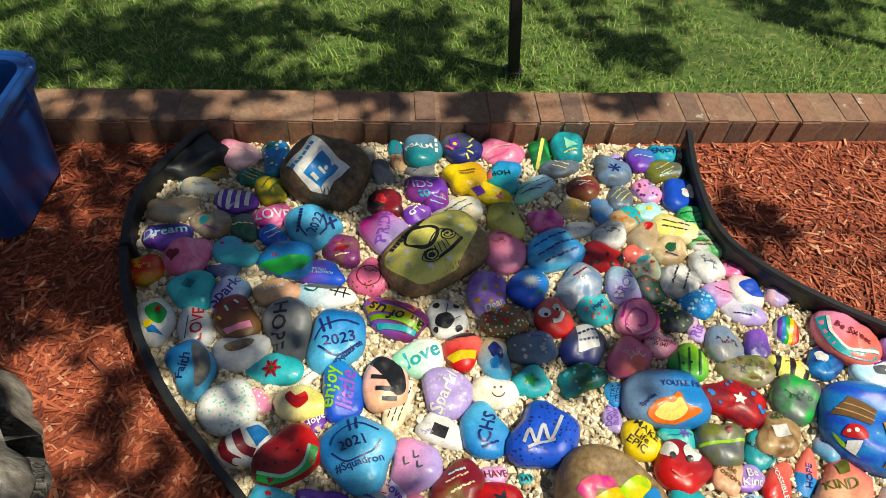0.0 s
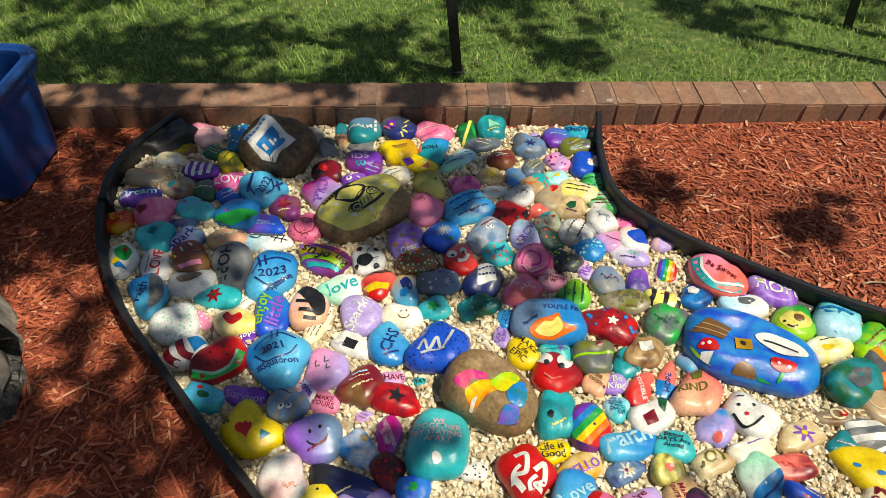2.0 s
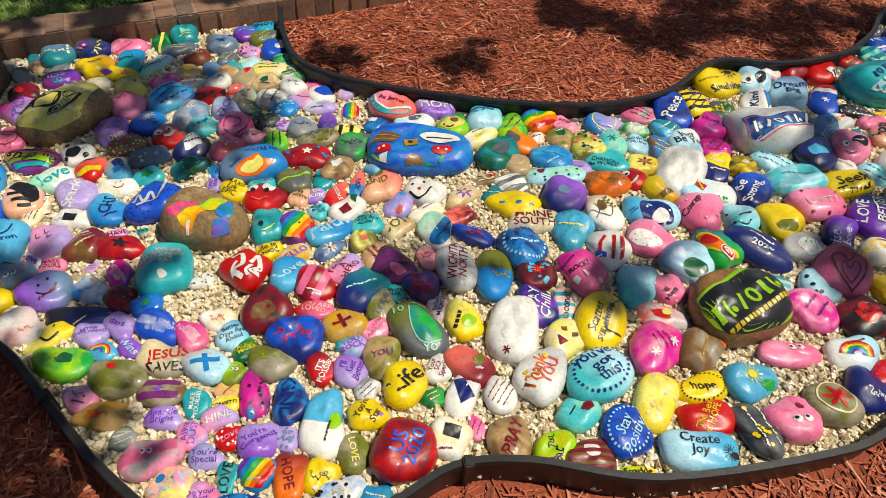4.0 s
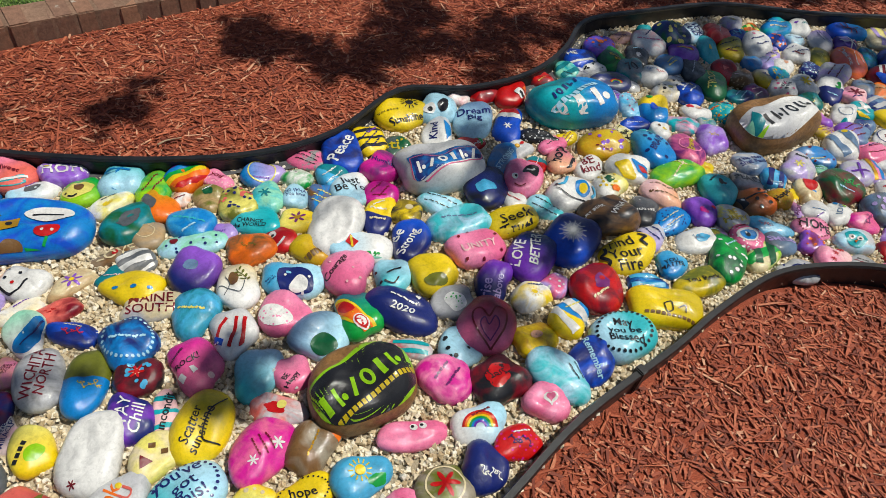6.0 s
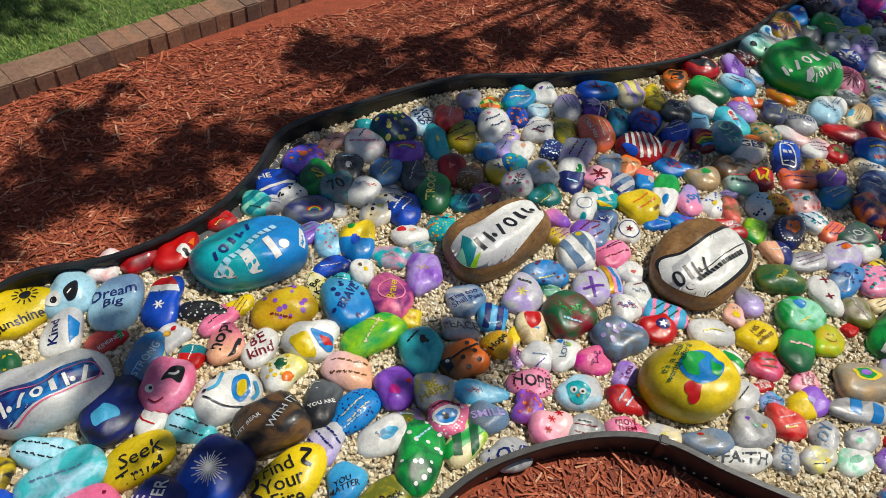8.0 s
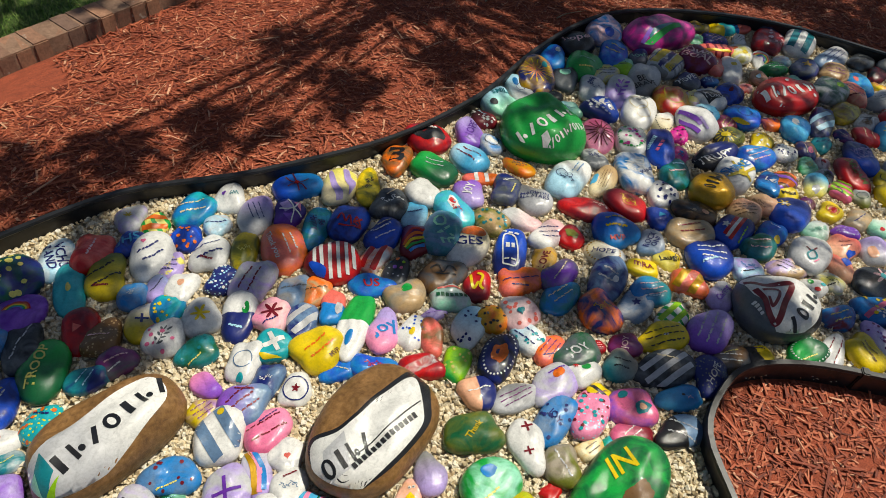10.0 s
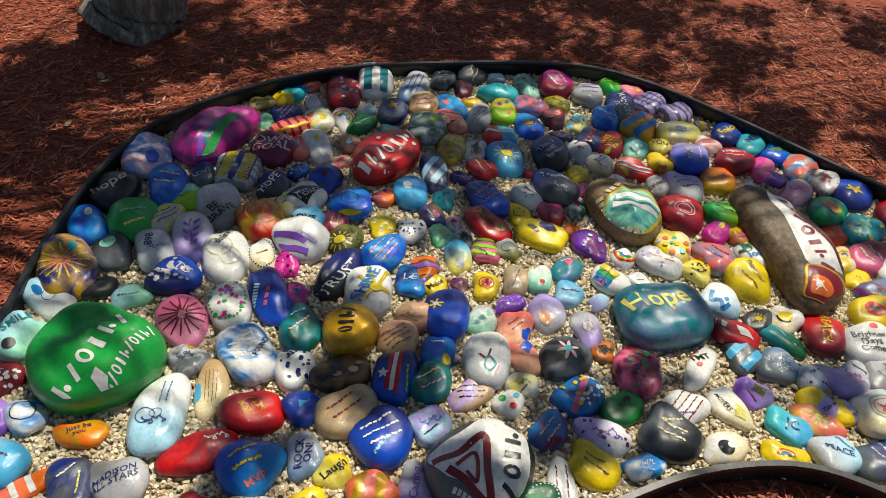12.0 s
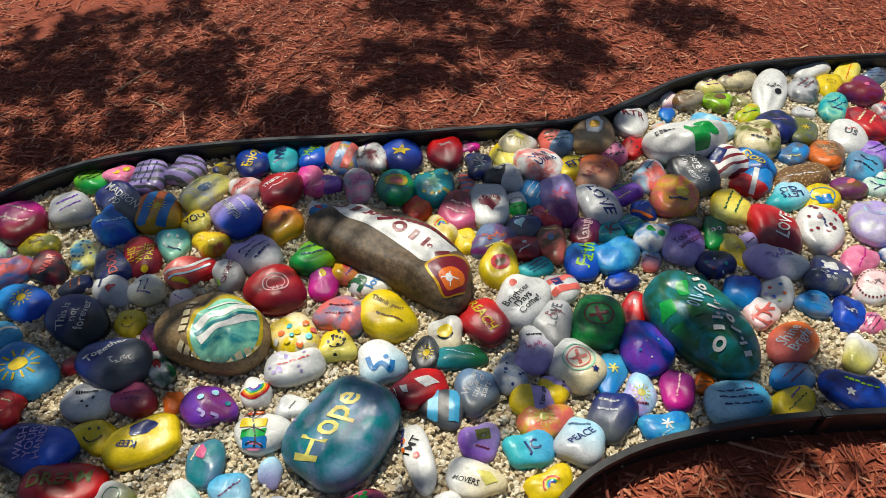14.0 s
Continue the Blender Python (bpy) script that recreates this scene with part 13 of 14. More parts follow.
rock(4.013, -0.016, 168, 0.038, 0.022, 0.010, 'red', [("words", 'HAVE\nFUN', 'white', 175, 1, 0, 0)])
rock(3.990, -0.060, -179, 0.041, 0.028, 0.013, 'sky lavender swirl', [("words", 'YOU\nGOT THIS', 'navy', 158, 1, 0, 0)])
rock(4.070, -0.117, 161, 0.067, 0.045, 0.020, 'violet yellow split', [('heart', 'lavender', 0.35, -0.07, -0.17, 168)])
rock(4.258, -0.160, 151, 0.101, 0.063, 0.029, 'tan stone swirl', [('spot', 'yellow', 0.4, 0.01, -0.28, 178), ('spot', 'green', 0.28, 0, -0.32, 178), ('spot', 'violet', 0.15, -0.01, -0.37, 178)])
rock(4.395, -0.178, 141, 0.059, 0.036, 0.016, 'silver lavender swirl', [('scrawl', 'mustard', 0.4, 0, 0, -172), ("bars", 'purple', 1, -164, 0.5, 0.09, 0.47)])
rock(4.361, -0.268, -177, 0.071, 0.046, 0.021, 'white blush swirl', [('scrawl', 'maroon', 0.4, 0, 0, 146), ("bars", 'black', 1, 163, 0.5, 0.36, 0.31)])
rock(4.181, -0.209, 143, 0.108, 0.041, 0.019, 'silver grey swirl', [('stripes', 'azure', 0.6, -0.2, -0.06, -115)])
rock(4.241, -0.304, -173, 0.064, 0.038, 0.017, 'azure navy swirl', [('scrawl', 'lime', 0.5, 0, 0, 72), ("bars", 'paleblue', 1, 172, 0.5, 0.37, 0.31)])
rock(3.968, -0.122, 121, 0.061, 0.048, 0.022, 'red coral swirl', [("bars", 'blush', 2, -139, 0.8, 0, 0), ("bars", 'lemon', 1, -141, 0.5, -0.05, 0.44)])
rock(3.873, -0.088, 174, 0.073, 0.056, 0.025, 'silver grey swirl', [('heart', 'purple', 0.15, -0.03, -0.54, 155), ('disc', 'yellow', 0.12, -0.32, 0.2, 155), ('star', 'mint', 0.15, 0, 0, 155)])
rock(3.935, -0.010, -174, 0.054, 0.041, 0.019, 'silver white fade', [("bars", 'black', 1, -172, 0.8, 0, 0)])
rock(4.025, -0.199, -161, 0.056, 0.038, 0.017, 'silver grey swirl', [("words", 'JOY', 'steel', -170, 0.9, 0, 0)])
rock(4.104, -0.256, 173, 0.054, 0.039, 0.017, 'silver grey swirl', [('spot', 'mint', 0.2, 0.28, 0.05, 155), ("bars", 'purple', 1, 160, 0.5, -0.29, -0.37)])
rock(4.182, -0.311, -175, 0.043, 0.030, 0.013, 'red', [('scrawl', 'white', 0.4, 0, 0, 143)])
rock(4.123, -0.330, 175, 0.052, 0.034, 0.015, 'violet lavender swirl', [("words", "You're\nDOING\nGreat", 'purple', 143, 1, 0, 0)])
rock(3.794, -0.128, 145, 0.070, 0.040, 0.018, 'white', [("words", 'FAITH', 'slate', 175, 1, 0, 0)])
rock(3.887, -0.184, -150, 0.050, 0.035, 0.016, 'silver grey swirl', [("words", 'HOPE', 'steel', -175, 1, 0, 0)])
rock(3.960, -0.227, 170, 0.051, 0.038, 0.017, 'silver lemon swirl', [('spot', 'yellow', 0.15, -0.18, 0.42, 158), ("bars", 'black', 1, 160, 0.5, 0.26, 0.39)])
rock(4.035, -0.281, 167, 0.058, 0.037, 0.017, 'white mint swirl', [('spot', 'mint', 0.3, 0, 0, 162)])
rock(4.383, 0.430, 144, 0.069, 0.045, 0.020, 'red maroon swirl', [("words", 'LOVE YOUR\nNEIGHBOR', 'white', -157, 1, 0, 0)])
rock(4.284, 0.510, 133, 0.072, 0.044, 0.020, 'azure blue swirl', [('scrawl', 'red', 0.6, 0, 0, -174)])
rock(4.647, 0.421, 116, 0.056, 0.051, 0.023, 'gold orange swirl', [('dots', 'black', 0.5, 0, 0, -156)])
rock(4.680, 0.310, 97, 0.059, 0.049, 0.022, 'white paleblue fade', [("bars", 'navy', 2, 176, 1, 0, 0), ('dots', 'turquoise', 0.4, 0, 0, -138)])
rock(4.714, 0.138, -178, 0.057, 0.051, 0.023, 'white', [('spot', 'green', 0.25, -0.2, 0.07, 138), ('flower', 'red', 0.2, 0.12, -0.39, 138)])
rock(4.698, 0.064, 180, 0.042, 0.037, 0.017, 'yellow black bands', [("bars", 'plum', 1, 154, 0.8, 0, 0)])
rock(4.815, 0.166, 156, 0.033, 0.027, 0.012, 'red maroon swirl', [("bars", 'blush', 3, 176, 0.85, 0, 0)])
rock(4.883, 0.116, 156, 0.055, 0.043, 0.019, 'maroon plum swirl', [("words", 'JOY', 'blush', -126, 0.6, 0, 0)])
rock(4.815, 0.081, 169, 0.060, 0.050, 0.023, 'stone teal fade', [("bars", 'black', 2, 141, 0.7, 0, 0)])
rock(5.102, 0.186, 146, 0.078, 0.057, 0.026, 'teal azure fade', [("bars", 'blush', 3, -171, 0.85, 0, 0), ("bars", 'paleblue', 1, -178, 0.5, 0.12, 0.47)])
rock(5.083, 0.088, 177, 0.063, 0.042, 0.019, 'white green bands', [('stripes', 'lime', 0.3, 0, 0, -179)])
rock(4.995, 0.059, 152, 0.086, 0.054, 0.024, 'mustard yellow swirl', [("bars", 'black', 3, 179, 1, 0, 0), ('eyes', 'black', 0.2, 0, 0, 168)])
rock(5.121, -0.018, -172, 0.086, 0.068, 0.031, 'lavender violet fade', [("bars", 'silver', 3, -170, 1, 0, 0)])
rock(4.908, -0.007, 152, 0.101, 0.061, 0.027, 'black slate swirl', [('stripes', 'silver', 0.7, 0, 0, -160), ("bars", 'cream', 1, 150, 0.5, -0.13, -0.46)])
rock(4.992, -0.101, -158, 0.071, 0.055, 0.025, 'navy slate speck', [("words", 'HOPE', 'silver', 175, 0.6, 0, 0)])
rock(5.085, -0.111, 154, 0.070, 0.048, 0.022, 'slate brown swirl', [("bars", 'white', 2, 155, 0.7, 0, 0), ("bars", 'lemon', 1, 178, 0.5, -0.19, -0.44)])
rock(4.730, -0.019, 150, 0.075, 0.062, 0.028, 'rose violet swirl', [('spot', 'teal', 0.3, -0.31, 0.26, 169), ('spot', 'peach', 0.15, -0.31, 0.26, 169), ('spot', 'teal', 0.18, 0.22, -0.53, 169)])
rock(4.865, -0.087, 147, 0.078, 0.040, 0.018, 'azure sky fade', [('spot', 'black', 0.08, -0.02, -0.09, 172), ('scrawl', 'blush', 0.3, -0.27, 0.07, 172)])
rock(4.779, -0.147, 156, 0.080, 0.049, 0.022, 'steel black split', [("bars", 'silver', 2, 141, 1, 0, 0)])
rock(4.673, -0.065, 144, 0.067, 0.040, 0.018, 'maroon rose fade', [("bars", 'white', 2, -146, 0.7, 0, 0)])
rock(4.623, -0.052, 144, 0.043, 0.027, 0.012, 'turquoise green swirl', [("bars", 'plum', 1, -143, 0.8, 0, 0), ("bars", 'black', 1, 161, 0.5, -0.08, -0.47)])
rock(6.205, 1.239, -146, 0.138, 0.093, 0.042, 'blush azure swirl', [('spot', 'blue', 0.25, 0.49, 0.24, 100)])
rock(6.367, 0.839, 74, 0.095, 0.085, 0.039, 'plum maroon swirl', [("words", 'OWN\nGOAL', 'blush', -148, 1, 0, 0)])
rock(6.523, 0.845, 131, 0.105, 0.057, 0.026, 'coral maroon bands', [('band', 'gold', 0.1, 0, -0.7, -178)])
rock(6.414, 0.771, -158, 0.086, 0.052, 0.023, 'red coral fade', [('words', 'ROLL\nTIDE', 'white', 98, -0.058, -0.13, -0.35)])
rock(6.449, 0.707, -147, 0.115, 0.055, 0.025, 'white', [('disc', 'yellow', 0.25, -0.2, 0.03, 100)])
rock(6.605, 0.758, -148, 0.090, 0.062, 0.028, 'white lemon swirl', [('spot', 'orange', 0.25, -0.13, -0.47, 102), ('spot', 'yellow', 0.2, 0.36, 0.27, 102)])
rock(6.640, 0.669, -156, 0.081, 0.048, 0.022, 'white', [('arcs', 'red', 0.9, 0, 0, 56)])
rock(6.626, 0.595, 161, 0.073, 0.056, 0.026, 'forest green swirl', [("bars", 'white', 2, 160, 0.8, 0, 0)])
rock(6.807, 0.730, -162, 0.116, 0.080, 0.036, 'maroon red swirl', [('dots', 'blush', 0.7, 0, 0, 116), ('heart', 'blush', 0.2, 0, 0, 116)])
rock(6.935, 0.774, 149, 0.074, 0.052, 0.023, 'navy slate swirl', [("words", 'GO', 'silver', 156, 0.5, 0, 0)])
rock(6.933, 0.634, -161, 0.132, 0.083, 0.038, 'white', [('stripes', 'teal', 0.3, -0.03, 0.09, 177), ("bars", 'purple', 1, 158, 0.5, -0.51, -0.09)])
rock(6.716, 0.930, 153, 0.071, 0.055, 0.025, 'turquoise yellow split', [('disc', 'black', 0.15, 0.24, -0.35, 161)])
rock(6.811, 0.891, 134, 0.072, 0.043, 0.019, 'coral azure split', [("bars", 'maroon', 2, -139, 0.7, 0, 0)])
rock(6.643, 1.009, 113, 0.060, 0.047, 0.021, 'mustard navy swirl', [("bars", 'navy', 2, -146, 0.8, 0, 0)])
rock(6.607, 0.895, 146, 0.074, 0.053, 0.024, 'navy purple speck', [("bars", 'blush', 3, -148, 0.85, 0, 0)])
rock(6.536, 0.942, -170, 0.049, 0.040, 0.018, 'mint green swirl')
rock(6.947, 0.471, 179, 0.130, 0.062, 0.028, 'silver steel fade', [("bars", 'navy', 3, -179, 0.85, 0, 0)])
rock(7.081, 0.475, -178, 0.077, 0.034, 0.015, 'paleblue azure fade')
rock(7.050, 0.372, -179, 0.093, 0.060, 0.027, 'black slate swirl', [("bars", 'grey', 2, 155, 1, 0, 0)])
rock(7.121, 0.261, 140, 0.075, 0.066, 0.030, 'black slate fade', [("bars", 'cream', 2, -137, 0.7, 0, 0), ("bars", 'cream', 1, -151, 0.5, 0.26, 0.52)])
rock(7.011, 0.278, -178, 0.065, 0.044, 0.020, 'maroon black swirl')
rock(6.748, 0.507, -170, 0.096, 0.066, 0.030, 'navy slate swirl', [('star', 'gold', 0.4, 0, 0, 124), ("bars", 'lemon', 1, 96, 0.5, -0.48, -0.19)])
rock(6.830, 0.406, -175, 0.081, 0.070, 0.032, 'tan brown swirl', [("bars", 'plum', 3, 118, 0.85, 0, 0)])
rock(6.845, 0.289, -145, 0.124, 0.055, 0.025, 'azure sky swirl', [('spot', 'coral', 0.2, -0.2, -0.31, 98)])
rock(6.747, 0.277, 73, 0.086, 0.062, 0.028, 'peach coral swirl', [("bars", 'navy', 3, -159, 0.85, 0, 0), ("bars", 'maroon', 1, -116, 0.5, -0.27, 0.45)])
rock(6.668, 0.350, -179, 0.107, 0.084, 0.038, 'forest silver swirl', [('spot', 'lime', 0.2, -0.26, 0.18, 132)])
rock(6.580, 0.233, -176, 0.109, 0.059, 0.027, 'mustard brown swirl', [('scrawl', 'olive', 0.5, 0, 0, 129)])
rock(6.283, 0.312, -166, 0.090, 0.066, 0.030, 'azure sky swirl', [('spot', 'white', 0.25, -0.12, -0.23, 118)])
rock(6.417, 0.262, -158, 0.123, 0.054, 0.024, 'navy slate swirl', [('stripes', 'paleblue', 0.4, 0, 0, 145)])
rock(6.242, 0.389, 152, 0.055, 0.041, 0.019, 'orange navy swirl', [('scrawl', 'orange', 0.6, 0, 0, 160)])
rock(6.166, 0.484, 49, 0.084, 0.075, 0.034, 'azure blue swirl', [('ring', 'navy', 0.4, 0, 0, -97), ('band', 'yellow', 0.1, 0, -0.85, -130)])
rock(6.099, 0.357, 169, 0.055, 0.048, 0.022, 'yellow mustard swirl', [('dots', 'white', 0.5, 0, 0, 143)])
rock(5.997, 0.450, 169, 0.074, 0.062, 0.028, 'black olive swirl', [('sun', 'mustard', 0.7, 0.3, 0, 0), ('words', 'Love', 'olive', -176, -0.067, -0.2, 0.68)])
rock(6.110, 0.263, 164, 0.062, 0.049, 0.022, 'white silver speck', [('dots', 'navy', 0.7, 0, 0, 148)])
rock(5.978, 0.318, 160, 0.092, 0.068, 0.031, 'azure blue swirl', [("bars", 'blush', 3, -175, 0.85, 0, 0)])
rock(6.160, 0.641, 60, 0.078, 0.072, 0.033, 'white silver fade', [('fill', 'black', [(0.43, 0.83), (0.34, -0.26), (-0.41, -0.83), (-0.76, 0.54)]), ('words', 'MVP\n#1 DAD', 'white', -93, -0.096, -0.22, 0.2)])
rock(6.181, 0.762, -157, 0.088, 0.063, 0.028, 'navy black fade', [('words', 'HOPE', 'white', 144, -0.104, 0.1, -0.2)])
rock(6.008, 0.731, -137, 0.094, 0.082, 0.037, 'red gold swirl', [('ring', 'mustard', 0.6, 0, 0, 89), ('spot', 'orange', 0.25, -0.1, 0.02, 89)])
rock(6.112, 0.704, 67, 0.074, 0.050, 0.023, 'lemon lavender swirl', [("bars", 'maroon', 2, -69, 0.7, 0, 0)])
rock(6.062, 0.594, 130, 0.062, 0.061, 0.027, 'sky paleblue fade', [('words', 'LOVE', 'navy', 150, -0.08, 0.34, 0.28)])
rock(5.960, 0.577, 72, 0.102, 0.088, 0.040, 'silver white fade', [('line', 'violet', 0.019, [(0.74, 0.56), (0.22, 0.34), (-0.39, 0.27)]), ('line', 'violet', 0.015, [(0.37, 0.85), (-0.18, 0.69), (-0.65, 0.52)]), ('line', 'lavender', 0.014, [(-0.08, 0.13), (-0.64, 0.02)])])
rock(6.076, 0.508, 161, 0.056, 0.046, 0.021, 'maroon rose swirl', [("bars", 'lemon', 2, -151, 0.7, 0, 0)])
rock(6.270, 0.612, -161, 0.084, 0.060, 0.027, 'blue navy swirl', [('spot', 'maroon', 0.15, 0, 0, 114)])
rock(5.855, 0.583, -155, 0.059, 0.043, 0.019, 'magenta rose speck', [('dots', 'black', 0.4, 0, 0, 107)])
rock(5.750, 0.510, -161, 0.048, 0.038, 0.017, 'magenta pink swirl', [("words", '24', 'azure', -180, 0.5, 0, 0)])
rock(5.856, 0.422, 172, 0.112, 0.061, 0.028, 'navy black fade', [('words', 'TRUST', 'white', 165, -0.153, 0.24, 0.32)])
rock(5.810, 0.315, -168, 0.107, 0.078, 0.035, 'white silver fade', [('line', 'mustard', 0.012, [(0.12, 0.37), (-0.34, -0.37)]), ('line', 'mustard', 0.012, [(0.12, 0.37), (-0.67, -0.03)]), ('line', 'mustard', 0.012, [(0.12, 0.41), (-0.53, 0.77)]), ('line', 'mustard', 0.012, [(0.12, 0.41), (0.25, 0.9)]), ('line', 'mustard', 0.012, [(0.15, 0.37), (0.65, -0.16)]), ('dot', 'yellow', 0.035, (0.14, 0.39)), ('words', 'SHINE', 'azure', 160, -0.132, 0.01, -0.04)])
rock(5.946, 0.183, -166, 0.072, 0.051, 0.023, 'brown violet bands', [('stripes', 'orange', 0.5, 0, 0, 95)])
rock(5.892, 0.211, -159, 0.081, 0.047, 0.021, 'navy azure swirl', [("words", 'L E', 'silver', 81, 0.5, 0, 0), ('heart', 'silver', 0.2, 0, 0, 110)])
rock(6.033, 0.095, -161, 0.077, 0.045, 0.021, 'sky lemon fade', [('spot', 'silver', 0.3, 0.48, 0.08, 113)])
rock(6.385, -0.244, -176, 0.069, 0.039, 0.018, 'forest white swirl', [('spot', 'red', 0.25, 0, 0, 127)])
rock(6.483, -0.258, 148, 0.055, 0.034, 0.015, 'magenta plum swirl', [("bars", 'maroon', 2, -150, 0.7, 0, 0)])
rock(6.267, -0.239, 157, 0.041, 0.028, 0.012, 'orange')
rock(7.135, 0.160, -168, 0.048, 0.042, 0.019, 'steel slate swirl')
rock(7.131, -0.483, 146, 0.096, 0.066, 0.030, 'lavender slate bands', [("bars", 'navy', 3, 175, 0.85, 0, 0)])
rock(6.964, -0.319, 178, 0.089, 0.065, 0.030, 'azure blue swirl', [("bars", 'paleblue', 1, 78, 1, 0, 0)])
rock(6.724, -0.104, 129, 0.038, 0.031, 0.014, 'pink rose swirl', [("bars", 'purple', 1, 144, 1, 0, 0)])
rock(6.804, -0.263, 178, 0.084, 0.053, 0.024, 'navy slate swirl', [("words", 'DOOR', 'coral', 170, 0.8, 0, 0)])
rock(6.819, -0.909, 155, 0.068, 0.050, 0.023, 'rose magenta swirl')
rock(6.754, -0.948, 150, 0.049, 0.045, 0.020, 'plum violet swirl', [('ring', 'lavender', 0.5, 0, 0, 122)])
rock(6.789, -1.124, 166, 0.086, 0.067, 0.030, 'white maroon swirl', [('scrawl', 'brown', 0.5, 0.09, -0.39, 106), ("bars", 'purple', 1, 149, 0.5, -0.51, 0.01)])
rock(6.692, -1.015, 153, 0.085, 0.056, 0.025, 'pink silver swirl', [('scrawl', 'magenta', 0.5, 0, 0, 120)])
rock(6.486, -1.104, 152, 0.065, 0.047, 0.021, 'red orange swirl', [('scrawl', 'yellow', 0.3, 0, 0, 120)])
rock(6.392, -0.794, 163, 0.058, 0.050, 0.023, 'gold coral swirl', [('spot', 'red', 0.2, 0, 0, 109), ("bars", 'purple', 1, 129, 0.5, 0.49, 0.07)])
rock(5.942, -0.737, 77, 0.078, 0.060, 0.027, 'red maroon fade', [('fill', 'white', [(0.91, -0.2), (0.88, -0.29), (0.89, 0.27), (0.91, 0.2)]), ('fill', 'white', [(0.14, -0.26), (-0.36, -0.24), (-0.59, 0.33), (-0.05, 0.38)]), ('fill', 'white', [(0.72, -0.11), (0.48, -0.05), (0.53, 0.32), (0.69, 0.24)])])
rock(6.015, -0.808, 149, 0.060, 0.044, 0.020, 'black slate swirl', [('sun', 'yellow', 0.5, 0, 0, 122)])
rock(5.800, -0.633, 158, 0.099, 0.038, 0.017, 'white', [('words', 'TMT', 'black', 137, -0.056, -0.26, -0.34), ('dot', 'orange', 0.0158, (-0.49, -0.76)), ('dot', 'coral', 0.0158, (0.03, -0.09)), ('dot', 'orange', 0.0136, (-0.23, -0.9)), ('row', 'navy', 5, (-0.4, -0.84), (-0.77, -0.52), 0.0064)])
rock(5.649, -0.584, 135, 0.070, 0.057, 0.026, 'white', [("bars", 'maroon', 4, -164, 1, 0, 0), ("bars", 'purple', 1, 152, 0.5, 0.35, 0.32)])
rock(5.576, -0.826, 82, 0.061, 0.041, 0.019, 'yellow mustard swirl', [('arcs', 'red', 0.5, 0, 0, -172)])
rock(5.561, -0.682, 119, 0.065, 0.047, 0.021, 'cream white swirl', [('disc', 'black', 0.45, 0.1, 0.16, 151), ('disc', 'white', 0.2, -0.15, 0.11, 151)])
rock(5.846, -0.943, 141, 0.066, 0.048, 0.022, 'silver steel swirl', [('dots', 'navy', 0.2, 0, 0, 130)])
rock(5.750, -1.003, 111, 0.054, 0.045, 0.021, 'lavender yellow split', [("words", 'You are', 'black', -136, 0.6, -0.35, 0.15)])
rock(6.653, -1.432, -137, 0.045, 0.029, 0.013, 'magenta plum swirl', [("bars", 'maroon', 2, 30, 0.7, 0, 0)])
rock(6.542, -1.394, 143, 0.074, 0.054, 0.024, 'navy slate swirl', [('flower', 'silver', 0.5, 0, 0, 91), ("bars", 'paleblue', 1, 126, 0.5, 0.5, -0.01)])
rock(6.308, -1.889, 123, 0.071, 0.047, 0.021, 'red', [('dots', 'black', 0.4, 0, 0, 110)])
rock(6.437, -1.414, -138, 0.078, 0.067, 0.030, 'black silver split', [('spot', 'silver', 0.2, -0.31, 0.25, 12), ("bars", 'white', 1, 21, 0.5, -0.07, 0.52)])
rock(6.325, -1.445, 139, 0.065, 0.053, 0.024, 'azure sky fade', [("bars", 'white', 3, 155, 0.85, 0, 0)])
rock(6.492, -1.301, 148, 0.079, 0.030, 0.014, 'coral steel bands')
rock(6.155, -1.678, 80, 0.074, 0.047, 0.021, 'purple violet swirl', [('band', 'green', 0.1, 0, 0.6, -179), ("bars", 'lemon', 1, -175, 0.5, 0.22, 0.45)])
rock(6.063, -1.668, -135, 0.048, 0.044, 0.020, 'blue navy swirl', [('band', 'orange', 0.12, 0, -0.6, -23), ("bars", 'paleblue', 1, 38, 0.5, 0.02, 0.52)])
rock(6.364, -1.106, 173, 0.068, 0.052, 0.024, 'mustard cream swirl', [('arcs', 'red', 0.4, -0.12, 0.2, 61)])
rock(6.287, -1.143, 154, 0.064, 0.040, 0.018, 'yellow', [('scrawl', 'brown', 0.3, 0, 0, 80)])
rock(6.213, -1.399, -165, 0.061, 0.044, 0.020, 'red rose swirl', [("bars", 'maroon', 1, 9, 1, 0, 0), ("bars", 'lemon', 1, 77, 0.5, -0.21, 0.44)])
rock(6.128, -1.336, 141, 0.085, 0.054, 0.024, 'brown coral swirl', [('spot', 'steel', 0.2, 0, 0, 93), ("bars", 'lemon', 1, 80, 0.5, -0.49, 0.04)])
rock(6.045, -1.586, 106, 0.051, 0.042, 0.019, 'blue green swirl', [("bars", 'paleblue', 2, 153, 0.8, 0, 0)])
rock(6.162, -1.256, 49, 0.066, 0.057, 0.026, 'maroon red swirl', [('spot', 'white', 0.12, 0, 0, -175), ("bars", 'white', 1, -135, 0.5, 0, 0.51)])
rock(5.908, -1.526, 127, 0.051, 0.033, 0.015, 'sky coral fade', [("bars", 'maroon', 1, 71, 0.8, 0, 0)])
rock(5.899, -1.394, 55, 0.054, 0.041, 0.019, 'blue navy swirl', [])
rock(5.803, -1.336, 129, 0.074, 0.039, 0.018, 'maroon red swirl', [('spot', 'white', 0.1, -0.38, -0.05, 105)])
rock(5.547, -1.310, 106, 0.039, 0.026, 0.012, 'orange brown swirl', [("bars", 'forest', 1, 124, 0.8, 0, 0)])
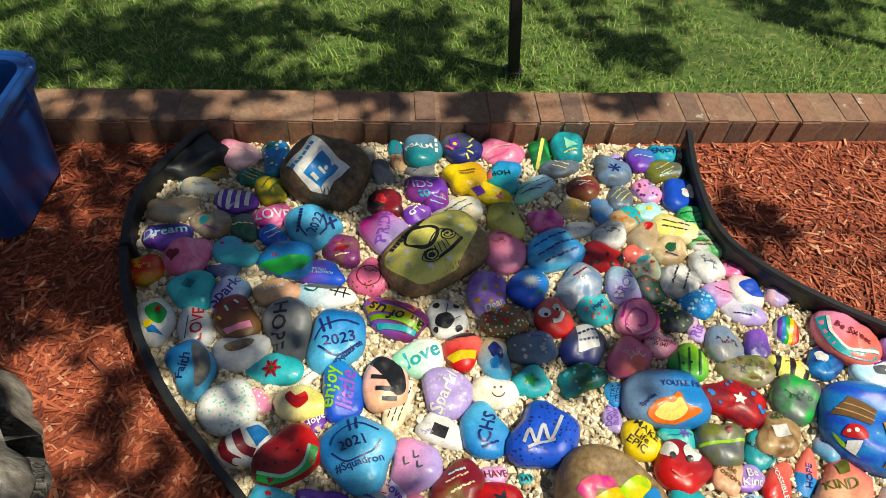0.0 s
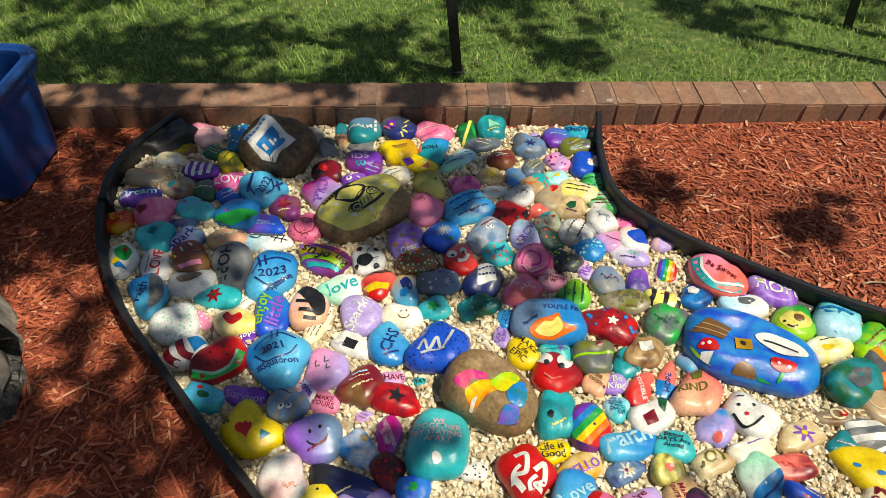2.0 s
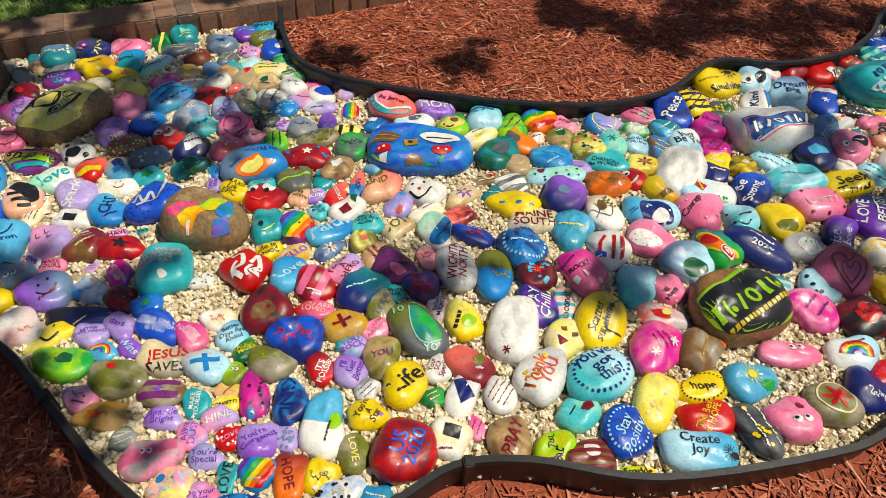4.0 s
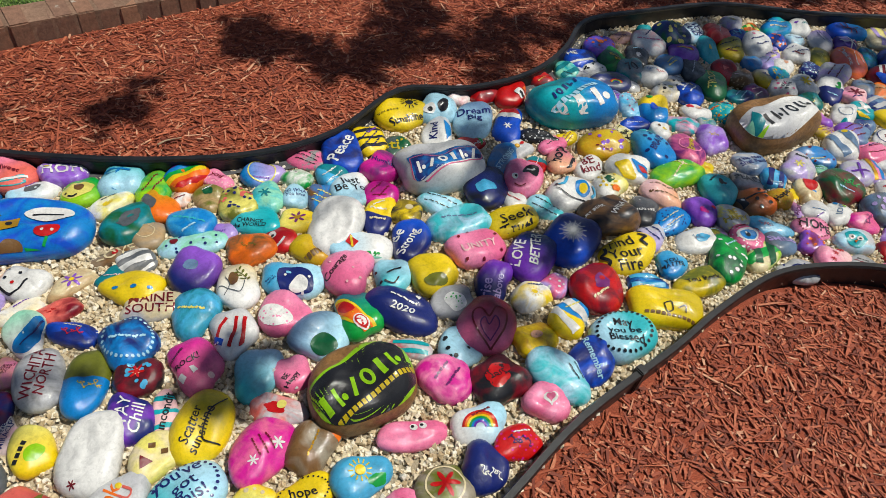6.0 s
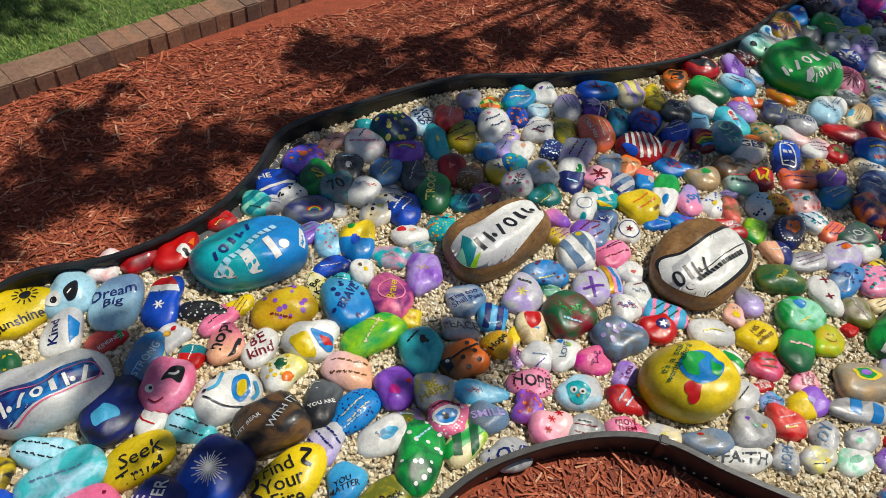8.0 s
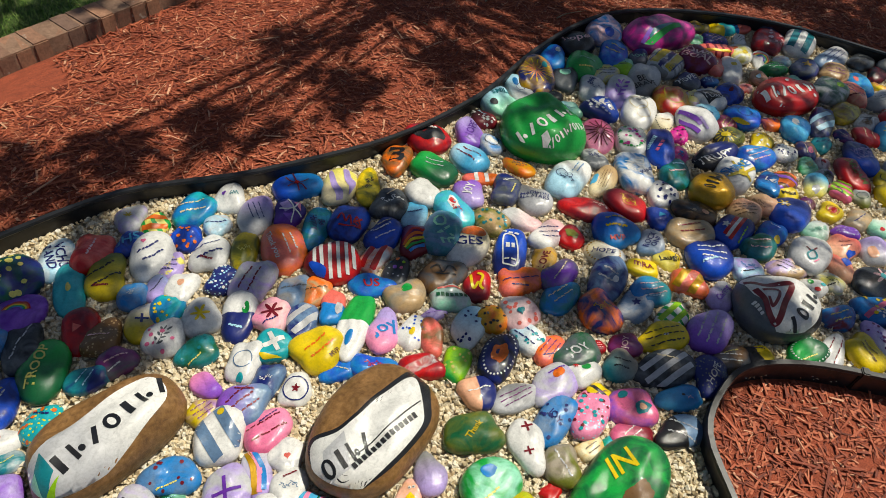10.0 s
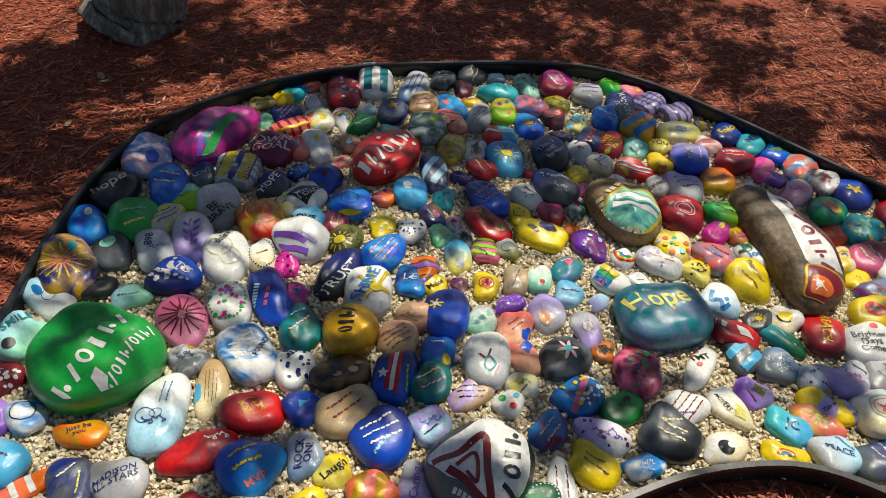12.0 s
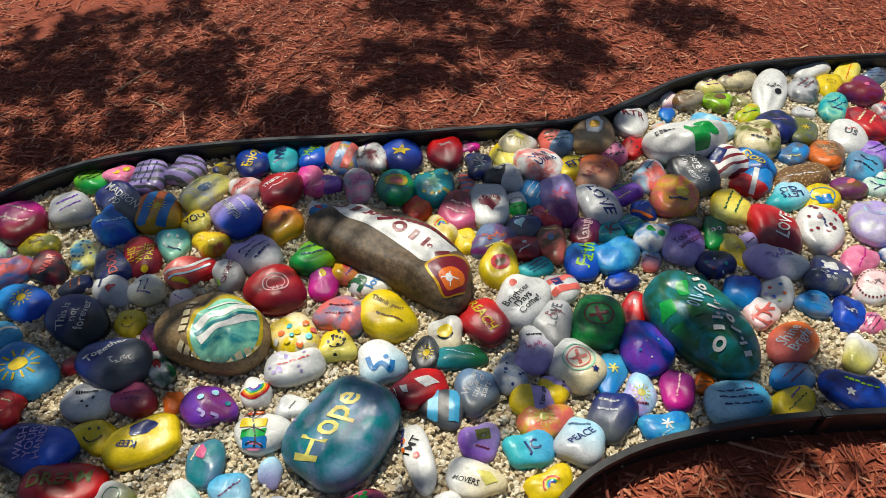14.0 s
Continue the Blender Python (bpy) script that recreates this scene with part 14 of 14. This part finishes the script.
rock(5.369, -1.695, 103, 0.074, 0.043, 0.020, 'white lemon fade', [])
rock(5.309, -1.575, -145, 0.088, 0.064, 0.029, 'navy blue swirl', [("bars", 'lime', 1, -1, 0.7, 0.01, 0.19), ('star', 'silver', 0.2, -0.31, -0.33, 19)])
rock(5.786, -1.753, 164, 0.077, 0.042, 0.019, 'yellow lemon swirl', [('scrawl', 'violet', 0.3, 0, 0, 69)])
rock(5.766, -1.800, 158, 0.067, 0.041, 0.019, 'lavender silver fade', [("bars", 'plum', 2, 116, 0.7, 0, 0)])
rock(5.785, -1.654, 77, 0.060, 0.054, 0.025, 'navy black swirl', [('dot', 'teal', 0.0108, (0.58, -0.07)), ('dot', 'paleblue', 0.0081, (0.04, -0.11)), ('dot', 'teal', 0.0108, (-0.21, 0.49)), ('dot', 'maroon', 0.0092, (0.53, 0.48)), ('dot', 'paleblue', 0.0064, (0.15, 0.82))])
rock(5.967, -1.714, -141, 0.075, 0.040, 0.018, 'brown slate swirl', [("bars", 'paleblue', 1, 35, 0.8, 0, 0), ("bars", 'cream', 1, 19, 0.5, 0, -0.51)])
rock(5.690, -2.021, 133, 0.105, 0.072, 0.033, 'white', [("bars", 'navy', 1, 21, 0.5, 0, 0), ('dots', 'maroon', 0.5, 0, 0, 101)])
rock(5.667, -2.098, 112, 0.027, 0.016, 0.007, 'lime')
rock(5.706, -2.113, -166, 0.044, 0.034, 0.015, 'red', [("bars", 'paleblue', 2, 81, 0.8, 0, 0), ("bars", 'cream', 1, 36, 0.5, -0.12, 0.5)])
rock(5.612, -2.180, 119, 0.121, 0.075, 0.034, 'lavender silver swirl', [("words", 'WOW', 'paleblue', 80, 0.7, 0, 0)])
rock(5.551, -2.004, 96, 0.081, 0.048, 0.022, 'pink rose swirl', [("bars", 'magenta', 1, -167, 1, 0, 0)])
rock(5.568, -1.870, 109, 0.085, 0.067, 0.030, 'navy slate swirl', [('disc', 'white', 0.3, -0.09, -0.03, 124), ('dots', 'white', 0.4, 0, 0, 124), ("words", 'WE ARE', 'silver', 76, 0.4, 0.56, -0.04)])
rock(5.532, -1.751, 74, 0.057, 0.047, 0.021, 'steel azure swirl', [("bars", 'sky', 2, 146, 1, 0, 0)])
rock(5.458, -1.792, 105, 0.068, 0.046, 0.021, 'blue navy swirl', [('scrawl', 'white', 0.4, 0, 0, 129)])
rock(5.470, -1.936, 97, 0.074, 0.054, 0.025, 'white blush swirl', [('scrawl', 'black', 0.4, 0, 0, 137), ('rim', 'maroon', 0.6, 0, 0, 137)])
rock(5.406, -1.813, 84, 0.048, 0.033, 0.015, 'silver rose swirl', [("bars", 'black', 3, -166, 0.85, 0, 0), ("bars", 'purple', 1, 141, 0.5, -0.34, -0.35)])
rock(6.006, -2.128, 170, 0.091, 0.068, 0.031, 'azure navy swirl', [("words", 'GOD', 'yellow', 3, 0.6, 0, 0)])
rock(5.836, -2.082, 87, 0.079, 0.059, 0.027, 'paleblue aqua fade', [("words", 'LETS\nGO', 'navy', -33, 0.7, 0, 0)])
rock(5.768, -2.151, 104, 0.075, 0.060, 0.027, 'yellow mustard swirl', [('box', 'azure', 0.4, 0.23, 0.2, 129), ('ring', 'azure', 0.6, 0, 0, 129)])
rock(5.864, -2.195, 76, 0.114, 0.061, 0.028, 'brown tan speck', [("bars", 'white', 1, 165, 0.8, 0, 0)])
rock(5.890, -2.377, 124, 0.096, 0.063, 0.028, 'orange brown swirl', [("words", 'Stay\nStrong', 'tan', 26, 0.8, 0, 0)])
rock(5.957, -2.295, 92, 0.076, 0.047, 0.021, 'slate azure swirl', [('spot', 'sky', 0.2, 0, 0, 141), ("bars", 'lemon', 1, 143, 0.5, 0.36, 0.35)])
rock(6.078, -2.256, 133, 0.108, 0.085, 0.039, 'cream olive swirl', [('dots', 'brown', 0.3, 0, 0, 100), ("bars", 'black', 1, 63, 0.5, 0.5, -0.08)])
rock(6.225, -2.202, -171, 0.095, 0.060, 0.027, 'sky paleblue swirl', [('spot', 'coral', 0.15, 0.34, 0.22, 45)])
rock(6.015, -2.431, 117, 0.098, 0.056, 0.025, 'olive slate swirl', [('flower', 'mustard', 0.3, 0, 0, 117)])
rock(6.086, -2.382, 134, 0.095, 0.074, 0.034, 'navy black swirl', [('scrawl', 'violet', 0.4, 0, 0, 100), ('scrawl', 'mustard', 0.3, 0, 0, 100)])
rock(6.314, -2.348, 110, 0.073, 0.056, 0.025, 'lime olive swirl', [('disc', 'brown', 0.4, 0, 0, 123), ("bars", 'purple', 1, 116, 0.5, -0.49, -0.21)])
rock(6.195, -2.373, 100, 0.066, 0.043, 0.020, 'lime mustard swirl', [("bars", 'navy', 1, 148, 0.8, 0, 0)])
rock(6.394, -2.393, 165, 0.062, 0.060, 0.027, 'cream lemon swirl', [("bars", 'plum', 2, 90, 0.7, 0, 0)])
rock(6.389, -2.271, 93, 0.087, 0.058, 0.026, 'brown stone swirl', [("bars", 'cream', 2, -178, 0.8, 0, 0)])
rock(6.434, -2.220, 130, 0.051, 0.042, 0.019, 'blush white swirl', [("bars", 'plum', 1, 150, 0.8, 0, 0)])
rock(6.379, -2.142, 128, 0.052, 0.032, 0.014, 'blue azure swirl')
rock(6.369, -2.531, 90, 0.109, 0.067, 0.031, 'cream stone swirl', [("bars", 'black', 1, 160, 0.5, 0, 0), ('heart', 'maroon', 0.2, 0.38, -0.13, 144)])
rock(6.236, -2.555, 119, 0.159, 0.068, 0.031, 'white', [('scrawl', 'black', 0.4, 0, 0, 115), ('disc', 'black', 0.2, 0.14, 0.32, 115)])
rock(6.318, -2.712, 83, 0.063, 0.049, 0.022, 'black slate speck', [("bars", 'blush', 2, 150, 0.8, 0, 0)])
rock(6.239, -2.824, 73, 0.095, 0.052, 0.024, 'white', [("bars", 'slate', 1, 170, 1, 0, 0)])
rock(6.172, -2.678, 114, 0.103, 0.062, 0.028, 'silver slate swirl', [("bars", 'maroon', 2, 163, 0.7, 0, 0)])
rock(6.134, -2.792, 108, 0.087, 0.049, 0.022, 'mustard yellow swirl', [('ring', 'black', 0.35, 0, 0, 125)])
rock(6.139, -2.917, 110, 0.095, 0.051, 0.023, 'yellow lemon swirl', [("bars", 'orange', 1, -176, 1, 0, 0)])
rock(6.065, -2.993, 91, 0.063, 0.045, 0.021, 'steel slate swirl', [("bars", 'navy', 3, 137, 0.85, 0, 0)])
rock(6.036, -2.660, 116, 0.113, 0.056, 0.025, 'turquoise mint swirl', [("bars", 'navy', 2, 153, 0.8, 0, 0), ("bars", 'navy', 1, 91, 0.5, 0.48, 0.09)])
rock(6.027, -2.828, 95, 0.087, 0.082, 0.037, 'maroon plum swirl', [('spot', 'rose', 0.12, 0, 0, 138)])
rock(5.907, -2.644, 151, 0.110, 0.070, 0.032, 'red maroon swirl', [("bars", 'cream', 2, 128, 0.7, 0, 0)])
rock(5.900, -2.523, 129, 0.103, 0.068, 0.031, 'white', [('scrawl', 'red', 0.3, -0.19, 0.04, 105), ("words", 'US', 'slate', 65, 0.4, 0, 0)])
rock(5.793, -2.512, 122, 0.087, 0.056, 0.025, 'violet lavender swirl', [("bars", 'navy', 2, 136, 0.7, 0, 0)])
rock(5.773, -2.407, 104, 0.079, 0.062, 0.028, 'steel sky swirl', [("bars", 'black', 2, 82, 0.8, 0, 0)])
rock(5.748, -2.273, 91, 0.064, 0.055, 0.025, 'plum brown swirl', [('spot', 'coral', 0.2, 0, 0, 143)])
rock(5.703, -2.363, 108, 0.068, 0.045, 0.021, 'white mint swirl', [("bars", 'navy', 2, 88, 0.8, 0, 0), ("bars", 'navy', 1, 150, 0.5, 0.48, 0.15)])
rock(5.923, 0.065, -151, 0.033, 0.030, 0.013, 'plum brown swirl', [('line', 'orange', 0.011, [(-0.73, -0.57), (-0.84, -0.4), (-0.89, -0.26)]), ('line', 'violet', 0.011, [(-0.65, -0.67), (-0.77, -0.51), (-0.76, -0.54)])])
rock(5.293, -0.246, 154, 0.079, 0.049, 0.022, 'forest green fade', [('rim', 'white', 0.6, 0, 0, 165), ("bars", 'lemon', 1, -173, 0.5, 0.2, 0.43)])
rock(5.356, -0.297, -161, 0.078, 0.039, 0.018, 'white silver fade', [("bars", 'maroon', 2, 173, 1, 0, 0)])
rock(5.161, -0.155, 153, 0.060, 0.039, 0.018, 'yellow black split', [('flower', 'black', 0.4, 0.17, -0.07, 166), ("bars", 'navy', 1, 162, 0.5, -0.18, -0.44)])
rock(0.175, 1.390, 0, 0.055, 0.045, 0.022, 'black maroon swirl', [('heart', 'red', 0.5, -0.1, 0.1, -51)])
rock(0.261, 1.368, 47, 0.042, 0.034, 0.017, 'purple violet fade', [('words', 'Lo', 'white', -170, 0.7, 0, 0)])
rock(0.090, 1.555, 94, 0.040, 0.030, 0.015, 'grey stone swirl')
rock(2.153, 0.291, 141, 0.060, 0.030, 0.015, 'silver red swirl', [('stripes', 'turquoise', 0.5, 0, 0, 10)])
rock(2.944, 0.647, 8, 0.062, 0.052, 0.026, 'white lemon fade', [('spot', 'forest', 0.3, 0.1, 0.2, 0), ('dots', 'yellow', 0.5, 0, 0, 0), ('spot', 'orange', 0.25, 0, -0.6, 0)])
rock(4.201, 0.191, 55, 0.060, 0.044, 0.022, 'lavender grey fade')
rock(3.920, 0.738, 102, 0.050, 0.036, 0.018, 'violet pink fade')
rock(2.846, 0.925, 149, 0.075, 0.036, 0.018, 'black silver speck')
rock(2.743, 0.884, 16, 0.056, 0.040, 0.020, 'white silver fade', [('spot', 'gold', 0.2, 0, 0.1, 0), ('spot', 'sky', 0.25, -0.4, 0, 0), ('spot', 'red', 0.15, 0.4, 0.1, 0)])
rock(2.771, 0.806, 63, 0.045, 0.036, 0.018, 'red teal split', [('bars', 'white', 1, 170, 0.7, 0, 0)])
rock(5.013, 0.635, 110, 0.085, 0.042, 0.021, 'blush white fade')
rock(6.287, 0.717, 157, 0.050, 0.036, 0.018, 'navy azure swirl', [('dots', 'paleblue', 0.5, 0, 0, 0)])
rock(6.491, 0.598, 24, 0.055, 0.044, 0.022, 'peach brown swirl', [('spot', 'paleblue', 0.25, 0, 0, 0)])
rock(6.609, 0.478, 71, 0.050, 0.040, 0.020, 'mint olive swirl', [('spot', 'yellow', 0.2, 0.1, 0.1, 0)])
rock(6.730, 0.608, 118, 0.046, 0.036, 0.018, 'paleblue silver swirl')
rock(6.383, 0.598, 165, 0.042, 0.032, 0.016, 'coral white swirl', [('bars', 'maroon', 1, 160, 0.7, 0, 0)])
rock(6.717, 0.824, 32, 0.046, 0.036, 0.018, 'white silver fade', [('bars', 'forest', 3, 150, 0.8, 0, 0)])
rock(6.922, 0.226, 79, 0.044, 0.034, 0.017, 'yellow coral swirl', [('smile', 'maroon', 0.6, 0, 0, 40)])
rock(5.774, -1.556, 126, 0.040, 0.032, 0.016, 'forest teal fade')
rock(6.322, -2.051, 173, 0.046, 0.036, 0.018, 'paleblue peach swirl')
rock(6.265, -2.429, 40, 0.040, 0.032, 0.016, 'cream olive swirl')
rock(6.420, 0.166, 87, 0.045, 0.034, 0.017, 'navy plum swirl', [('bars', 'cream', 1, 20, 0.7, 0, 0)])
rock(6.765, -0.902, 134, 0.050, 0.040, 0.020, 'rose magenta swirl', [('bars', 'blush', 2, 120, 0.7, 0, 0)])
rock(6.675, -0.857, 1, 0.045, 0.034, 0.017, 'azure white split', [('spot', 'red', 0.3, -0.2, 0, 0)])
rock(6.085, -2.547, 48, 0.050, 0.036, 0.018, 'white silver fade', [('bars', 'black', 1, 150, 0.6, 0, 0)])
rock(6.789, -0.156, 95, 0.050, 0.036, 0.018, 'navy slate fade', [('bars', 'orange', 2, 70, 0.8, 0, 0)])
rock(6.563, -0.372, 142, 0.046, 0.036, 0.018, 'white blush fade', [('bars', 'purple', 1, 60, 0.7, 0, 0)])
rock(6.171, -0.411, 9, 0.050, 0.038, 0.019, 'white', [('arcs', 'red', 0.9, 0, 0, 70)])
rock(6.083, -0.463, 56, 0.046, 0.034, 0.017, 'white silver fade', [('bars', 'slate', 1, 60, 0.5, 0, 0)])
rock(7.042, -0.694, 103, 0.044, 0.034, 0.017, 'mustard navy swirl')
rock(5.965, -0.348, 150, 0.040, 0.030, 0.015, 'paleblue lavender fade')


def more_rocks(x0, x1, y0, y1, count, seed):
    """The bed's two bays beside the path, filled as the rest is."""
    rng = random.Random(seed)
    tones = ("azure", "white", "yellow", "pink", "turquoise", "red", "violet", "silver", "orange", "navy", "lime", "coral", "paleblue", "green")
    for _ in range(count):
        x, y, a = rng.uniform(x0, x1), rng.uniform(y0, y1), rng.uniform(0.05, 0.085)
        far = all((x - p.x) ** 2 + (y - p.y) ** 2 > (a * 0.85) ** 2 for p in near_line + far_line)
        if not far or not inside(BED, np.array([x]), np.array([y]))[0] or any(math.hypot(x - u, y - v) < 0.8 * (a + c) for u, v, _, c, _ in TAKEN):
            continue
        one, two, ink = rng.choice(tones), rng.choice(tones), rng.choice(("navy", "black", "white", "maroon"))
        art = [("bars", ink, rng.randint(1, 3), rng.randint(0, 180), 0.75, 0, 0)] if rng.random() < 0.6 else [(rng.choice(("heart", "flower", "sun", "smile")), ink, 0.5, 0, 0, rng.randint(0, 180))]
        rock(x, y, rng.randint(0, 180), a, a * rng.uniform(0.65, 0.85), a * rng.uniform(0.3, 0.4), f"{one} {two} swirl" if one != two else one, art)


more_rocks(3.65, 4.9, -0.56, 0.0, 400, 12)
more_rocks(4.8, 6.2, -3.4, -1.5, 1500, 13)


# ---- the rest of the place ----
recycling_bin()
post(0.475, 2.105, -0.062, 1.5, 0.036, -6, "square black iron post standing in the lawn")
post(2.238, 2.44, -0.062, 1.5, 0.036, -4, "square black iron post standing in the lawn")
shade_tree(7.09, 1.80, 0.165, 5.0, CLUMPS_EAST + CLUMPS_MIDDLE, 3, "grey-barked shade tree rising from red mulch")
shade_tree(-0.62, 0.47, 0.235, 4.6, CLUMPS_WEST, 5, "grey-barked shade tree rising from red mulch")
bench_frame(2.14, 2.69, -20, "black iron bench frame standing on the lawn")
bench_frame(5.62, 3.03, -5, "black iron bench frame beside the garden wall")
fabric_strip()
dry_leaf(7.17, 1.84, 120, 0.020)
dry_leaf(6.63, 1.67, 170, 0.025)
dry_leaf(6.37, 1.92, 265, 0.020)
dry_leaf(6.32, 1.63, 350, 0.022)
dry_leaf(6.65, 1.70, 50, 0.030)
twig(2.68, 1.94, 27, 0.102)
twig(7.64, -0.63, -159, 0.184)
twig(7.76, -0.58, -63, 0.155)
twig(5.97, 1.77, 6, 0.167)
twig(6.06, 1.91, -88, 0.049)
twig(1.69, 1.22, 13, 0.073)
twig(5.59, 1.76, 93, 0.028)
twig(6.15, 1.47, -9, 0.172)
fabric_bunch(-0.35, 1.45, 40, 0.10, 0.06, 0.05)
for i in range(12, len(near_line) - 4, 27):
    edging_stake(near_line[i], math.degrees(math.atan2(near_line[i + 1].y - near_line[i].y, near_line[i + 1].x - near_line[i].x)))
grass()
mulch()
gravel(TAKEN)
brick_wall()
